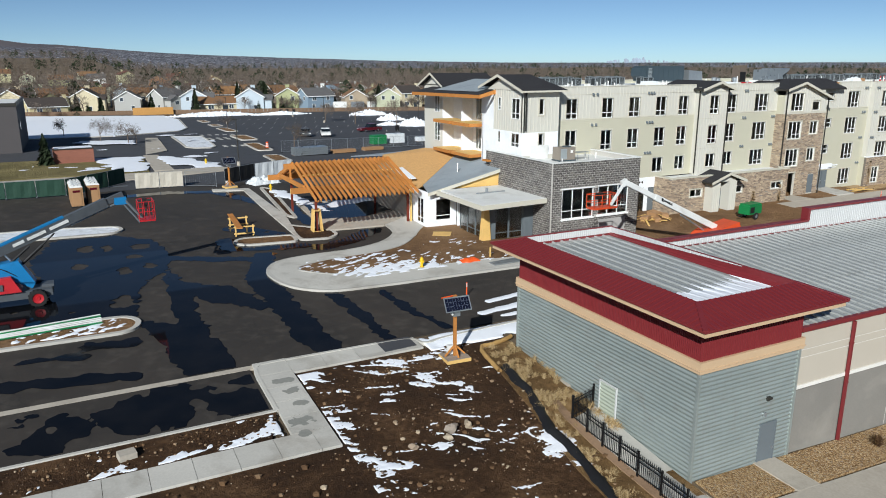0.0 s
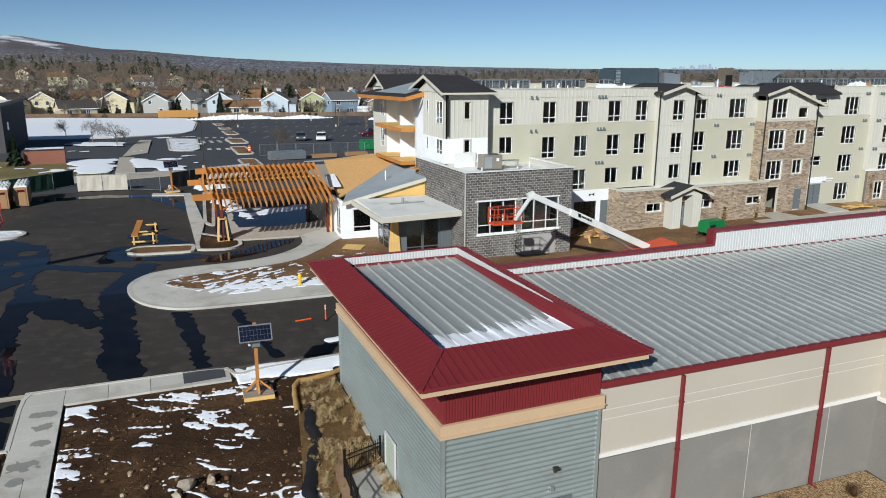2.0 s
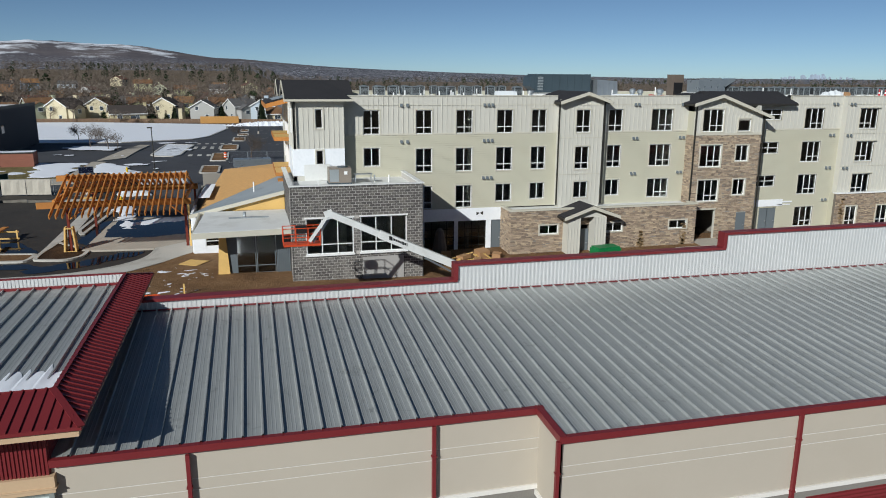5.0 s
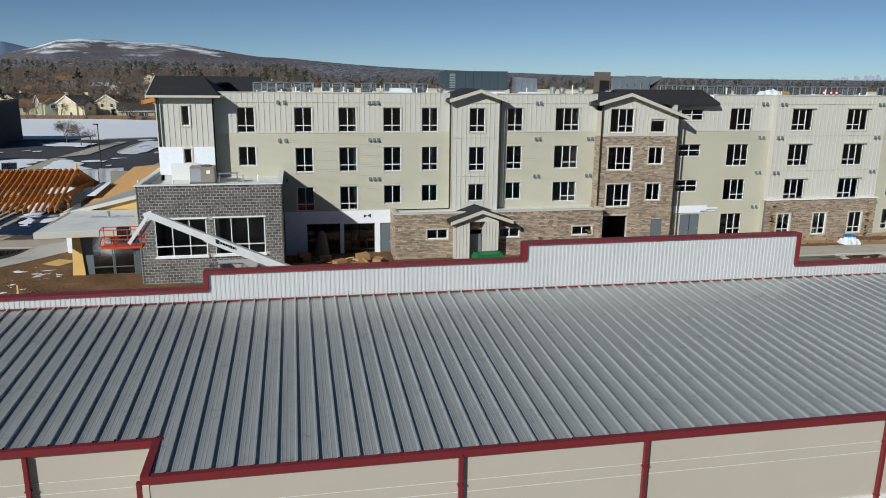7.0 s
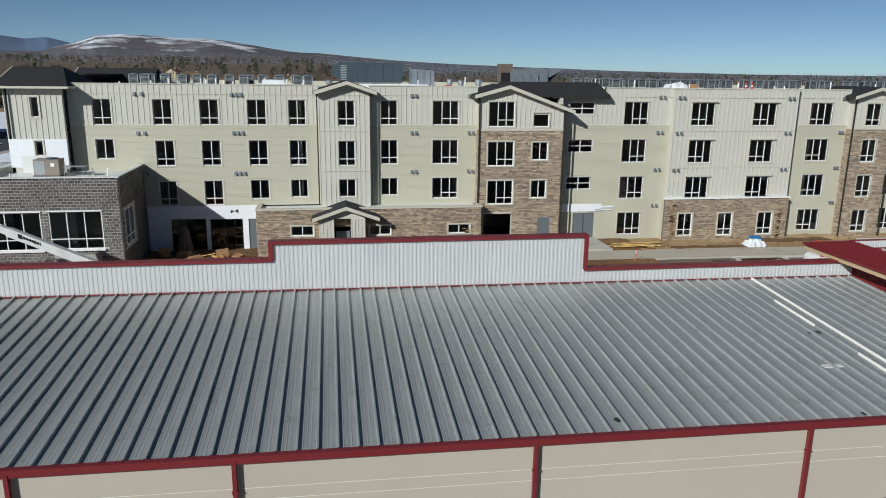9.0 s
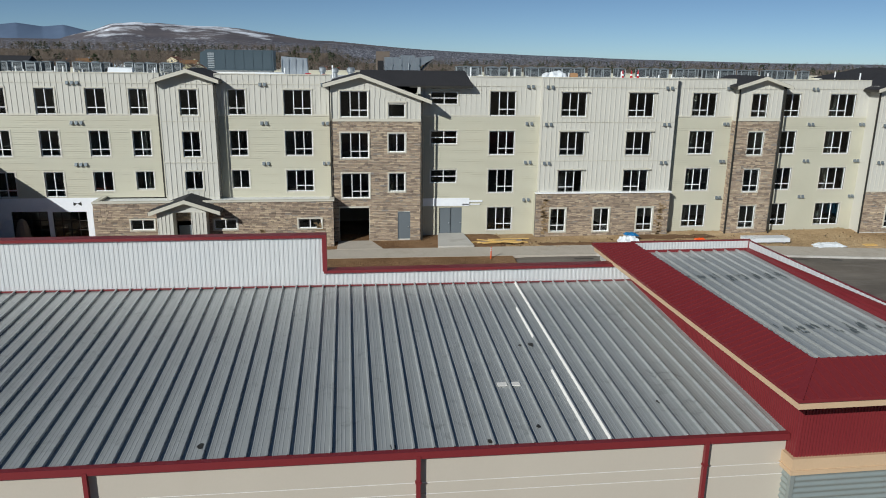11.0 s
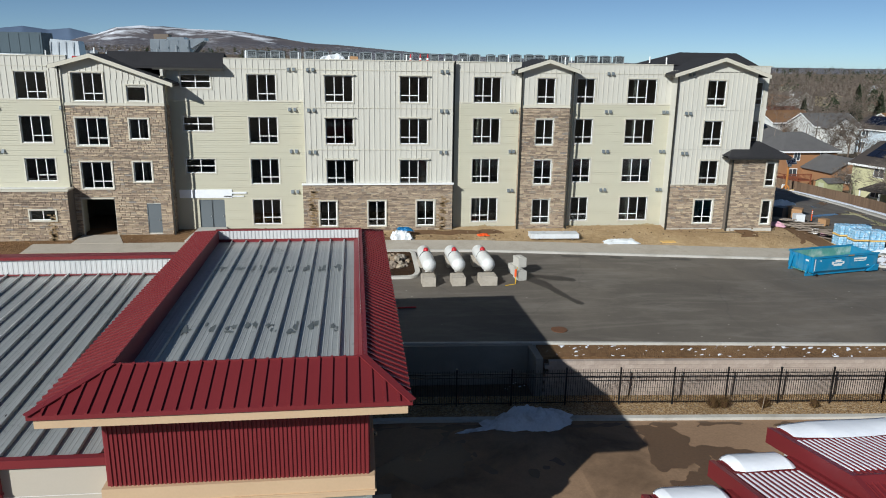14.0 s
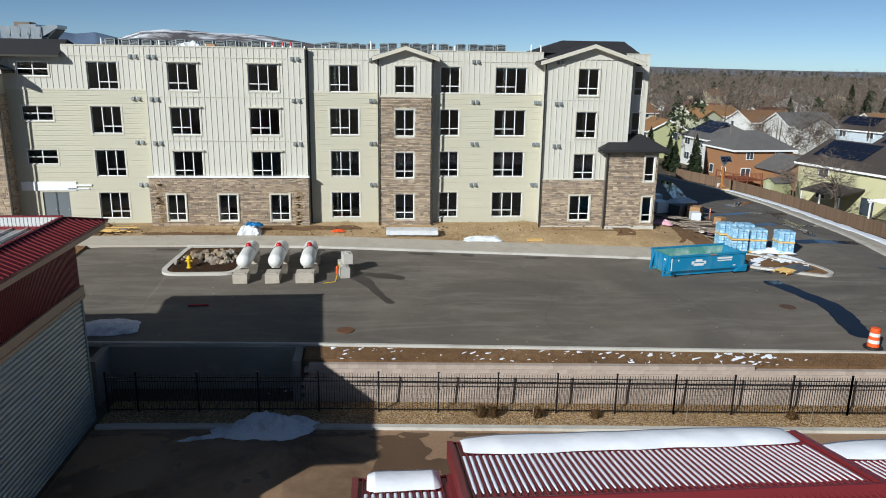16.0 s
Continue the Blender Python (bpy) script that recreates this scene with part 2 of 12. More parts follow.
M = {
    "asphalt": asphalt_mat("asphalt", "302c27", "423b34", 0.3),
    "asphalt_new": asphalt_mat("asphalt_new", "5f5850", "7b7266", 0.16, 0.45),
    "asphalt_old": asphalt_mat("asphalt_old", "45464a", "505155"),
    "soil": soil_mat("soil", "21160e", "412d1b", "6c5137"),
    "soil_tan": soil_mat("soil_tan", "5d452f", "7e6042", "97795a"),
    "soil_dry": soil_mat("soil_dry", "8c7356", "b1956e", "cfb590"),
    "far_ground": soil_mat("far_ground", "51463a", "6a5c4b", "7f715e"),
    "grass_dry": soil_mat("grass_dry", "5a5335", "776c47", "8f845c"),
    "gravel": gravel_mat("gravel"),
    "straw_soil": soil_mat("straw_soil", "4c3921", "745a39", "9d8058"),
    "concrete": surface("concrete", "b0a799", 0.85, var=0.14, big=0.5, fine=9, bump=0.2, stain="857b6d", stain_amt=0.5, stain_scale=0.5),
    "concrete_new": surface("concrete_new", "bab6ad", 0.85, var=0.12, big=0.4, fine=11, bump=0.18, stain="857c6f", stain_amt=0.6, stain_scale=0.45, piece=0.07),
    "concrete_red": surface("concrete_red", "94785e", 0.75, var=0.2, big=0.25, fine=9, bump=0.15, stain="443323", stain_amt=0.85, stain_scale=0.22),
    "snow": surface("snow", (0.86, 0.88, 0.92, 1), 0.6, var=0.04, big=0.8, fine=5, bump=0.3, dist=0.03),
    "snow_dirty": surface("snow_dirty", (0.74, 0.76, 0.79, 1), 0.65, var=0.1, big=1.2, fine=8, bump=0.8, dist=0.08, stain="6f6a64", stain_amt=0.5, stain_scale=1.4),
    "siding": surface("siding", "b9b5a1", 0.7, var=0.04, big=0.35, fine=30, bump=0.06, stain="bcb49d", stain_amt=0.35, stain_scale=0.3),
    "batten": surface("batten", "c4c1b6", 0.7, var=0.04, big=0.35, fine=30, bump=0.06, stain="c0baaa", stain_amt=0.3, stain_scale=0.3),
    "trim": surface("trim", "c3beae", 0.65, var=0.05, bump=0.05),
    "white_frame": surface("white_frame", "e9e9e6", 0.45, var=0.03, bump=0.03),
    "tyvek": surface("tyvek", "e8eaec", 0.6, var=0.05, big=0.8, fine=5, bump=0.25, dist=0.02, stain="c9cdd2", stain_amt=0.35, stain_scale=0.9),
    "membrane": surface("membrane", "dcdcd8", 0.6, var=0.05, big=0.5, fine=8, bump=0.1, stain="a9a69d", stain_amt=0.45, stain_scale=0.5),
    "shingle": surface("shingle", "2b2a2c", 0.9, var=0.25, big=0.9, fine=35, bump=0.6, dist=0.02),
    "dark_metal": surface("dark_metal", "3a3833", 0.5, 0.3, var=0.1, bump=0.05),
    "stone": ramp_island("stone", ((0, "85776a"), (0.2, "9c8a78"), (0.4, "b5a28d"), (0.58, "c0ac93"), (0.75, "a3907d"), (0.88, "cfbb9e"), (1, "918a83"))),
    "mortar": surface("mortar", "6f675e", 0.95, var=0.15),
    "cmu": ramp_island("cmu", ((0, "565250"), (0.35, "605c59"), (0.7, "6a6662"), (1, "78736d")), fine=18, bloom=0.22),
    "cmu_base": surface("cmu_base", "a3a09c", 0.92, var=0.14, big=0.6, fine=20, bump=0.3, stain="77736e", stain_amt=0.6, stain_scale=0.4),
    "mortar_grey": surface("mortar_grey", "b5b1aa", 0.95, var=0.12),
    "glass": glass_mat("glass"),
    "interior": surface("interior", "8c877e", 0.9, var=0.1),
    "door_grey": surface("door_grey", "656c70", 0.5, var=0.05, bump=0.03),
    "roof_damp": roof_metal_mat("roof_damp", "767b79", "5f6462", (2.2, 0.1, 0.1)),
    "roof_metal": roof_metal_mat("roof_metal", "b4b6b3", "969895", (2.2, 0.1, 0.1)),
    "panel_grey": roof_metal_mat("panel_grey", "99a19d", "8e9692", (0.25, 0.25, 0.6), 0.08),
    "panel_white": surface("panel_white", "c5c5c3", 0.5, 0.1, var=0.05, big=0.5, fine=12, bump=0.03, stain="b2b6b8", stain_amt=0.3, stain_scale=0.4),
    "red_metal": surface("red_metal", "782b2e", 0.42, 0.1, var=0.08, big=0.4, fine=20, bump=0.03, stain="6c2029", stain_amt=0.4, stain_scale=0.4),
    "tan_trim": surface("tan_trim", "c2a685", 0.6, var=0.05, bump=0.04, stain="ad9070", stain_amt=0.3),
    "beige_wall": surface("beige_wall", "b5ac9d", 0.85, var=0.04, big=0.3, fine=30, bump=0.12, stain="aca190", stain_amt=0.3, stain_scale=0.25),
    "block_grey": surface("block_grey", "7f7b74", 0.92, var=0.14, big=0.35, fine=18, bump=0.3, stain="9a958b", stain_amt=0.6, stain_scale=0.3),
    "white_ledge": surface("white_ledge", "dcd8d0", 0.8, var=0.06, bump=0.1),
    "timber": surface("timber", "b5783a", 0.75, var=0.22, big=0.8, fine=18, bump=0.15, stretch=(1, 1, 1), piece=0.18),
    "timber_pale": surface("timber_pale", "d6b06a", 0.75, var=0.15, big=0.9, fine=16, bump=0.12, piece=0.1),
    "timber_grey": surface("timber_grey", "8d8073", 0.9, var=0.2, big=1.2, fine=14, bump=0.2, piece=0.15),
    "osb": surface("osb", "c59a63", 0.85, var=0.28, big=5, fine=22, bump=0.2),
    "underlay": surface("underlay", "8f979c", 0.8, var=0.1, big=0.5, fine=10, bump=0.15, stain="767d82", stain_amt=0.5, stain_scale=0.6),
    "rust_steel": surface("rust_steel", "6d2c1f", 0.75, 0.2, var=0.15),
    "black_iron": surface("black_iron", "1d1c1d", 0.45, 0.4, var=0.1, bump=0.03),
    "galv": surface("galv", "a8adb0", 0.4, 0.7, var=0.1, bump=0.04),
    "hvac": surface("hvac", "a2a8a9", 0.5, 0.4, var=0.1, bump=0.04),
    "hvac_mid": surface("hvac_mid", "757d80", 0.5, 0.3, var=0.12, bump=0.04),
    "hvac_dark": surface("hvac_dark", "46535a", 0.5, 0.3, var=0.1, bump=0.04),
    "coil_dark": surface("coil_dark", "393d3f", 0.6, 0.3, var=0.2, bump=0.1),
    "rubber": surface("rubber", "1e1d1d", 0.85, var=0.2, bump=0.2),
}

# ---- geometry helpers ----
class Geo:
    """Collects vertices and faces of one mesh."""

    def __init__(self):
        self.v, self.f = [], []

    def quad(self, a, b, c, d):
        n = len(self.v)
        self.v += [a, b, c, d]
        self.f.append((n, n + 1, n + 2, n + 3))
        return self

    def poly(self, pts):
        n = len(self.v)
        self.v += list(pts)
        self.f.append(tuple(range(n, n + len(pts))))
        return self

    def box(self, x0, x1, y0, y1, z0, z1):
        n = len(self.v)
        self.v += [(x, y, z) for z in (z0, z1) for x, y in ((x0, y0), (x1, y0), (x1, y1), (x0, y1))]
        self.f += [(n + a, n + b, n + c, n + d) for a, b, c, d in
                   ((3, 2, 1, 0), (4, 5, 6, 7), (0, 1, 5, 4), (1, 2, 6, 5), (2, 3, 7, 6), (3, 0, 4, 7))]
        return self

    def hexa(self, low, high):
        """A solid between two rings with the same number of points."""
        n, k = len(self.v), len(low)
        self.v += list(low) + list(high)
        self.f.append(tuple(n + i for i in reversed(range(k))))
        self.f.append(tuple(n + k + i for i in range(k)))
        self.f += [(n + i, n + (i + 1) % k, n + k + (i + 1) % k, n + k + i) for i in range(k)]
        return self

    def prism(self, pts, z0, z1):
        return self.hexa([(x, y, z0) for x, y in pts], [(x, y, z1) for x, y in pts])

    def extrude(self, pts, off):
        """A flat ring of points pushed along off."""
        return self.hexa(pts, [tuple(p[i] + off[i] for i in range(3)) for p in pts])

    def tube(self, a, b, r0, r1=None, n=8, cap=True):
        r1 = r0 if r1 is None else r1
        a, b = Vector(a), Vector(b)
        d = (b - a).normalized()
        u = d.orthogonal().normalized()
        w = d.cross(u)
        ring = [(math.cos(2 * math.pi * i / n), math.sin(2 * math.pi * i / n)) for i in range(n)]
        lo = [tuple(a + (u * c + w * s) * r0) for c, s in ring]
        hi = [tuple(b + (u * c + w * s) * r1) for c, s in ring]
        if cap:
            return self.hexa(lo, hi)
        m = len(self.v)
        self.v += lo + hi
        self.f += [(m + i, m + (i + 1) % n, m + n + (i + 1) % n, m + n + i) for i in range(n)]
        return self

    def beam(self, a, b, w, h, up=(0, 0, 1)):
        """A squared timber from a to b, w across and h deep."""
        a, b = Vector(a), Vector(b)
        d = (b - a).normalized()
        s = d.cross(Vector(up)).normalized()
        t = s.cross(d)
        off = [(-w / 2, -h / 2), (w / 2, -h / 2), (w / 2, h / 2), (-w / 2, h / 2)]
        return self.hexa([tuple(a + s * p + t * q) for p, q in off], [tuple(b + s * p + t * q) for p, q in off])

    def sheet(self, rows):
        """A grid of points, row by row."""
        n, k = len(self.v), len(rows[0])
        for r in rows:
            self.v += list(r)
        for j in range(len(rows) - 1):
            for i in range(k - 1):
                a = n + j * k + i
                self.f.append((a, a + 1, a + k + 1, a + k))
        return self

    def ball(self, c, rx, ry, rz, n=8, m=5, jitter=0.0, rng=None):
        rows = []
        for j in range(m + 1):
            ph = math.pi * j / m - math.pi / 2
            row = []
            for i in range(n):
                th = 2 * math.pi * i / n
                k = 1 + (rng.uniform(-jitter, jitter) if rng and 0 < j < m else 0)
                row.append((c[0] + rx * k * math.cos(ph) * math.cos(th), c[1] + ry * k * math.cos(ph) * math.sin(th), c[2] + rz * k * math.sin(ph)))
            rows.append(row + [row[0]])
        return self.sheet(rows)

    def lathe(self, prof, c=(0, 0, 0), n=16, axis="z"):
        rows = []
        for r, h in prof:
            row = []
            for i in range(n + 1):
                th = 2 * math.pi * i / n
                p = (r * math.cos(th), r * math.sin(th), h)
                if axis == "x":
                    p = (h, p[0], p[1])
                elif axis == "y":
                    p = (p[0], h, p[1])
                row.append((c[0] + p[0], c[1] + p[1], c[2] + p[2]))
            rows.append(row)
        return self.sheet(rows)

    def slab(self, xs, zs, y0, y1, solid):
        """One connected wall: a lattice of cells along x and z, some of them open."""
        xs, zs = sorted(xs), sorted(zs)
        nx, nz = len(xs) - 1, len(zs) - 1
        on = [[solid((xs[i] + xs[i + 1]) / 2, (zs[j] + zs[j + 1]) / 2) for i in range(nx)] for j in range(nz)]
        idx = {}

        def vid(i, j, k):
            if (i, j, k) not in idx:
                idx[(i, j, k)] = len(self.v)
                self.v.append((xs[i], (y0, y1)[k], zs[j]))
            return idx[(i, j, k)]

        for j in range(nz):
            for i in range(nx):
                if not on[j][i]:
                    continue
                self.f.append((vid(i, j, 0), vid(i + 1, j, 0), vid(i + 1, j + 1, 0), vid(i, j + 1, 0)))
                self.f.append((vid(i, j + 1, 1), vid(i + 1, j + 1, 1), vid(i + 1, j, 1), vid(i, j, 1)))
                for di, dj, a, b in ((-1, 0, (i, j), (i, j + 1)), (1, 0, (i + 1, j + 1), (i + 1, j)), (0, -1, (i + 1, j), (i, j)), (0, 1, (i, j + 1), (i + 1, j + 1))):
                    p, q = i + di, j + dj
                    if not (0 <= p < nx and 0 <= q < nz and on[q][p]):
                        self.f.append((vid(*a, 0), vid(*b, 0), vid(*b, 1), vid(*a, 1)))
        return self

    def sweep(self, rings):
        """A solid through rings of points, closed at both ends."""
        n, k = len(self.v), len(rings[0])
        for r in rings:
            self.v += list(r)
        for j in range(len(rings) - 1):
            for i in range(k):
                a, b = n + j * k + i, n + j * k + (i + 1) % k
                self.f.append((a, b, b + k, a + k))
        self.f.append(tuple(n + i for i in reversed(range(k))))
        self.f.append(tuple(n + (len(rings) - 1) * k + i for i in range(k)))
        return self

    def mesh(self, name, smooth=False):
        me = bpy.data.meshes.new(name)
        me.from_pydata(self.v, [], self.f)
        if smooth:
            bm = bmesh.new()
            bm.from_mesh(me)
            bmesh.ops.remove_doubles(bm, verts=bm.verts, dist=0.0005)
            bmesh.ops.recalc_face_normals(bm, faces=bm.faces)
            bm.to_mesh(me)
            bm.free()
            for p in me.polygons:
                p.use_smooth = True
        me.update()
        return me


def part(name, geo, material, parent=None, label="", smooth=False, at=None):
    """Links a mesh as one object under a thing or under a part."""
    me = geo if isinstance(geo, bpy.types.Mesh) else geo.mesh(name, smooth)
    ob = new(name, me)
    if material and not me.materials:
        me.materials.append(material)
    if parent:
        ob.parent = parent
    if at is not None:
        ob.matrix_basis = at if isinstance(at, Matrix) else Matrix.Translation(at)
    if label:
        ob["label"] = label
    if name in ("batten_cladding", "stone_veneer", "siding"):
        ob["kind"] = "stuff"
    return ob


def thing(name, label, category, at=(0, 0, 0), rz=0.0, group="", kind=""):
    """An Empty at the base of a thing."""
    ob = new(name)
    ob.empty_display_size = 0.3
    ob.matrix_basis = pose(*at, 0, 0, rz)
    return tagged(ob, label, category, group, kind)


def piece(name, geo, material, label, category="", kind="", group="", smooth=False, at=None):
    """A top-level thing of one mesh."""
    return tagged(part(name, geo, material, None, "", smooth, at), label, category, group, kind)


# ---- lie of the land ----
COLUMNS = (
    (8.0, ((-80, -1.2), (20, -0.6), (27, -0.25), (35, 0.1), (50, 0.9), (62, 0.95), (85, 1.6), (140, 2.0), (235, 0.0), (330, -0.5), (420, 1.5), (900, 13.5), (1600, 24))),
    (22.0, ((-80, -1.7), (19, -1.45), (27, -0.5), (32, -0.1), (36, 0.15), (50, 0.85), (62, 0.95), (85, 1.6), (140, 2.0), (235, 0.0), (330, -0.5), (420, 1.5), (900, 13.5), (1600, 24))),
    (31.0, ((-80, -2.1), (19, -1.95), (33, 0.0), (36, 0.15), (50, 0.75), (57, 0.7), (62, 0.9), (85, 1.5), (140, 1.9), (235, 0.0), (330, -0.5), (420, 1.5), (900, 13.5), (1600, 24))),
    (46.0, ((-80, -2.5), (20, -2.45), (33, 0.0), (45, 0.3), (57, 0.55), (85, 1.2), (140, 1.6), (235, 0.0), (330, -0.5), (420, 1.5), (900, 13.5), (1600, 24))),
    (92.7, ((-80, -2.7), (33.9, -2.6), (34.25, -0.75), (36, -0.6), (45, -0.1), (51, 0.3), (57, 0.75), (85, 0.8), (140, 0.5), (235, 0.0), (420, -2))),
    (92.9, ((-80, -2.7), (33.9, -2.62), (35.5, -2.6), (35.75, -0.62), (36, -0.6), (44.5, -0.1), (51, 0.3), (57, 0.75), (85, 0.8), (140, 0.5), (235, 0.0), (420, -2))),
    (101.9, ((-80, -2.7), (33.9, -2.62), (35.5, -2.6), (35.75, -0.62), (36, -0.6), (44.5, -0.1), (51, 0.3), (57, 0.75), (85, 0.8), (140, 0.5), (235, 0.0), (420, -2))),
    (102.1, ((-80, -2.7), (33.9, -2.6), (34.25, -0.75), (36, -0.6), (44.5, -0.1), (51, 0.3), (57, 0.75), (85, 0.8), (140, 0.5), (235, 0.0), (420, -2))),
    (126.5, ((-80, -2.8), (33.9, -2.7), (34.25, -1.0), (36, -0.82), (48, -0.58), (54.5, -0.05), (57.0, 0.6), (58.5, 0.7), (85, 0.8), (140, 0.5), (235, 0.0), (420, -2))),
    (130.0, ((-80, -2.8), (33.9, -2.7), (34.25, -1.0), (36, -0.85), (48, -0.65), (54.5, -0.1), (58.5, 0.3), (85, 0.8), (140, 0.5), (235, 0.0), (420, -2))),
    (140.0, ((-80, -2.8), (33.9, -2.7), (34.25, -1.2), (36, -1.0), (48, -0.7), (54.5, -0.4), (60, -0.2), (85, -0.3), (140, -1.0), (235, -1.5), (420, -3))),
    (150.0, ((-80, -2.8), (33.9, -2.75), (34.25, -2.0), (36, -1.8), (48, -1.5), (60, -1.5), (85, -1.8), (140, -3.5), (235, -4.0), (420, -4))),
    (160.0, ((-80, -3.4), (33.9, -3.4), (34.25, -3.4), (36, -3.4), (48, -3.6), (60, -3.8), (85, -4.0), (140, -4.0), (235, -4.0), (420, -4))),
)


def _along(table, y):
    if y <= table[0][0]:
        return table[0][1]
    for (a, b), (c, d) in zip(table, table[1:]):
        if y <= c:
            return b + (d - b) * (y - a) / (c - a)
    return table[-1][1]


def skew(x):
    """The east car park is not square to the buildings."""
    return 0.07 * min(max(0.0, x - 95), 45)


def e(x, y):
    """A plan point of the east side."""
    return (x, y - skew(x))


def land(x, y):
    """Height of the ground."""
    y += skew(x)
    if x <= COLUMNS[0][0]:
        return _along(COLUMNS[0][1], y)
    for (xa, ta), (xb, tb) in zip(COLUMNS, COLUMNS[1:]):
        if x <= xb:
            k = (x - xa) / (xb - xa)
            return _along(ta, y) * (1 - k) + _along(tb, y) * k
    return _along(COLUMNS[-1][1], y)


XL = sorted({-4800.0, -1500, -500, -160, -100, -60, -40, -30, -20, 4800, 2000, 900, 400, 300, 240, 200, 180} | {float(v) for v in range(-15, 161, 3)} | {c[0] for c in COLUMNS})
YL = sorted({-4800.0, -1000, -300, -80, -50, -30} | {float(v) for v in range(-18, 100, 3)} | {33.9, 34.25, 35.5, 35.75} | {float(v) for v in range(100, 300, 12)} | {300.0, 330, 360, 420, 600, 900, 1200, 1600, 2500, 4800})


def clip_poly(pts, axis, v, keep_less):
    out = []
    for i, p in enumerate(pts):
        q = pts[(i + 1) % len(pts)]
        pin, qin = (p[axis] <= v) == keep_less or p[axis] == v, (q[axis] <= v) == keep_less or q[axis] == v
        if pin:
            out.append(p)
        if pin != qin:
            k = (v - p[axis]) / (q[axis] - p[axis])
            out.append((p[0] + k * (q[0] - p[0]), p[1] + k * (q[1] - p[1])))
    return out


def drape(pts, dz, skirt=0.15, step=None):
    """A plan polygon laid on the ground dz above it, with sides going down."""
    g = Geo()
    xs = [x for x in XL if min(p[0] for p in pts) < x < max(p[0] for p in pts)]
    ys = [y for y in YL if min(p[1] for p in pts) < y < max(p[1] for p in pts)]
    strips, rest = [], pts
    for x in xs:
        strips.append(clip_poly(rest, 0, x, True))
        rest = clip_poly(rest, 0, x, False)
    strips.append(rest)
    for s in strips:
        r = s
        cells = []
        for y in ys:
            if len(r) < 3:
                break
            cells.append(clip_poly(r, 1, y, True))
            r = clip_poly(r, 1, y, False)
        cells.append(r)
        for c in cells:
            if len(c) >= 3 and abs(sum(c[i - 1][0] * c[i][1] - c[i][0] * c[i - 1][1] for i in range(len(c)))) > 1e-4:
                g.poly([(x, y, land(x, y) + dz) for x, y in c])
    for i, p in enumerate(pts):
        q = pts[(i + 1) % len(pts)]
        n = max(1, int(math.dist(p, q) / 3))
        for k in range(n):
            a = [p[j] + (q[j] - p[j]) * k / n for j in (0, 1)]
            b = [p[j] + (q[j] - p[j]) * (k + 1) / n for j in (0, 1)]
            za, zb = land(*a) + dz, land(*b) + dz
            g.quad((*a, za - skirt), (*b, zb - skirt), (*b, zb), (*a, za))
    return g


def ribbon(path, w, dz, h=0.15, closed=False, lean=0.0):
    """A kerb or strip of width w that follows a plan path, its top dz above the ground."""
    g = Geo()
    pts = []
    n = len(path)
    segs = n if closed else n - 1
    for i in range(segs):
        p, q = path[i], path[(i + 1) % n]
        k = max(1, int(math.dist(p, q) / 2.5))
        pts += [tuple(p[j] + (q[j] - p[j]) * a / k for j in (0, 1)) for a in range(k)]
    if not closed:
        pts.append(path[-1])
    rings = []
    m = len(pts)
    for i, p in enumerate(pts):
        a = pts[(i - 1) % m] if closed or i else p
        b = pts[(i + 1) % m] if closed or i < m - 1 else p
        t = Vector((b[0] - a[0], b[1] - a[1])).normalized()
        nrm = Vector((-t.y, t.x)) * w / 2
        l, r = (p[0] + nrm.x, p[1] + nrm.y), (p[0] - nrm.x, p[1] - nrm.y)
        z = land(*p) + dz
        rings.append([(*l, z - h), (*l, z), (*r, z), (*r, z - h)])
    pairs = list(zip(rings, rings[1:])) + ([(rings[-1], rings[0])] if closed else [])
    for a, b in pairs:
        for i in range(3):
            g.quad(a[i], a[i + 1], b[i + 1], b[i])
    if not closed:
        g.poly(rings[0])
        g.poly(rings[-1][::-1])
    return g


def patches(mask, x0, x1, y0, y1, cell, dz, thick=0.0, height=None):
    """A thin sheet where mask(x, y) > 0, with true outlines; thick: how far it swells above its edge."""
    g = Geo()
    height = height or land
    nx, ny = int((x1 - x0) / cell), int((y1 - y0) / cell)
    val = [[mask(x0 + i * cell, y0 + j * cell) for i in range(nx + 1)] for j in range(ny + 1)]
    idx = {}

    def vert(key, x, y, m):
        if key not in idx:
            idx[key] = len(g.v)
            up = thick * min(1.0, max(0.0, m) * 2.5) ** 0.6 if thick else 0.0
            g.v.append((x, y, height(x, y) + dz + up))
        return idx[key]

    for j in range(ny):
        for i in range(nx):
            cs = [(i, j), (i + 1, j), (i + 1, j + 1), (i, j + 1)]
            vs = [val[b][a] for a, b in cs]
            if max(vs) <= 0:
                continue
            ring = []
            for k in range(4):
                (a, b), (c, d) = cs[k], cs[(k + 1) % 4]
                va, vb = vs[k], vs[(k + 1) % 4]
                if va > 0:
                    ring.append(vert((a, b), x0 + a * cell, y0 + b * cell, va))
                if (va > 0) != (vb > 0):
                    t = va / (va - vb)
                    ring.append(vert(tuple(sorted(((a, b), (c, d)))), x0 + (a + (c - a) * t) * cell, y0 + (b + (d - b) * t) * cell, 0))
            if len(ring) >= 3:
                g.f.append(tuple(ring))
    return g


def fbm(x, y, s, seed=0.0, octaves=4):
    """Cloudy noise, about -1 to 1."""
    return noise.fractal((x * s, y * s, seed), 1.0, 2.0, octaves)


def arc(cx, cy, r, a0, a1, n=8):
    return [(cx + r * math.cos(radians(a0 + (a1 - a0) * i / n)), cy + r * math.sin(radians(a0 + (a1 - a0) * i / n))) for i in range(n + 1)]

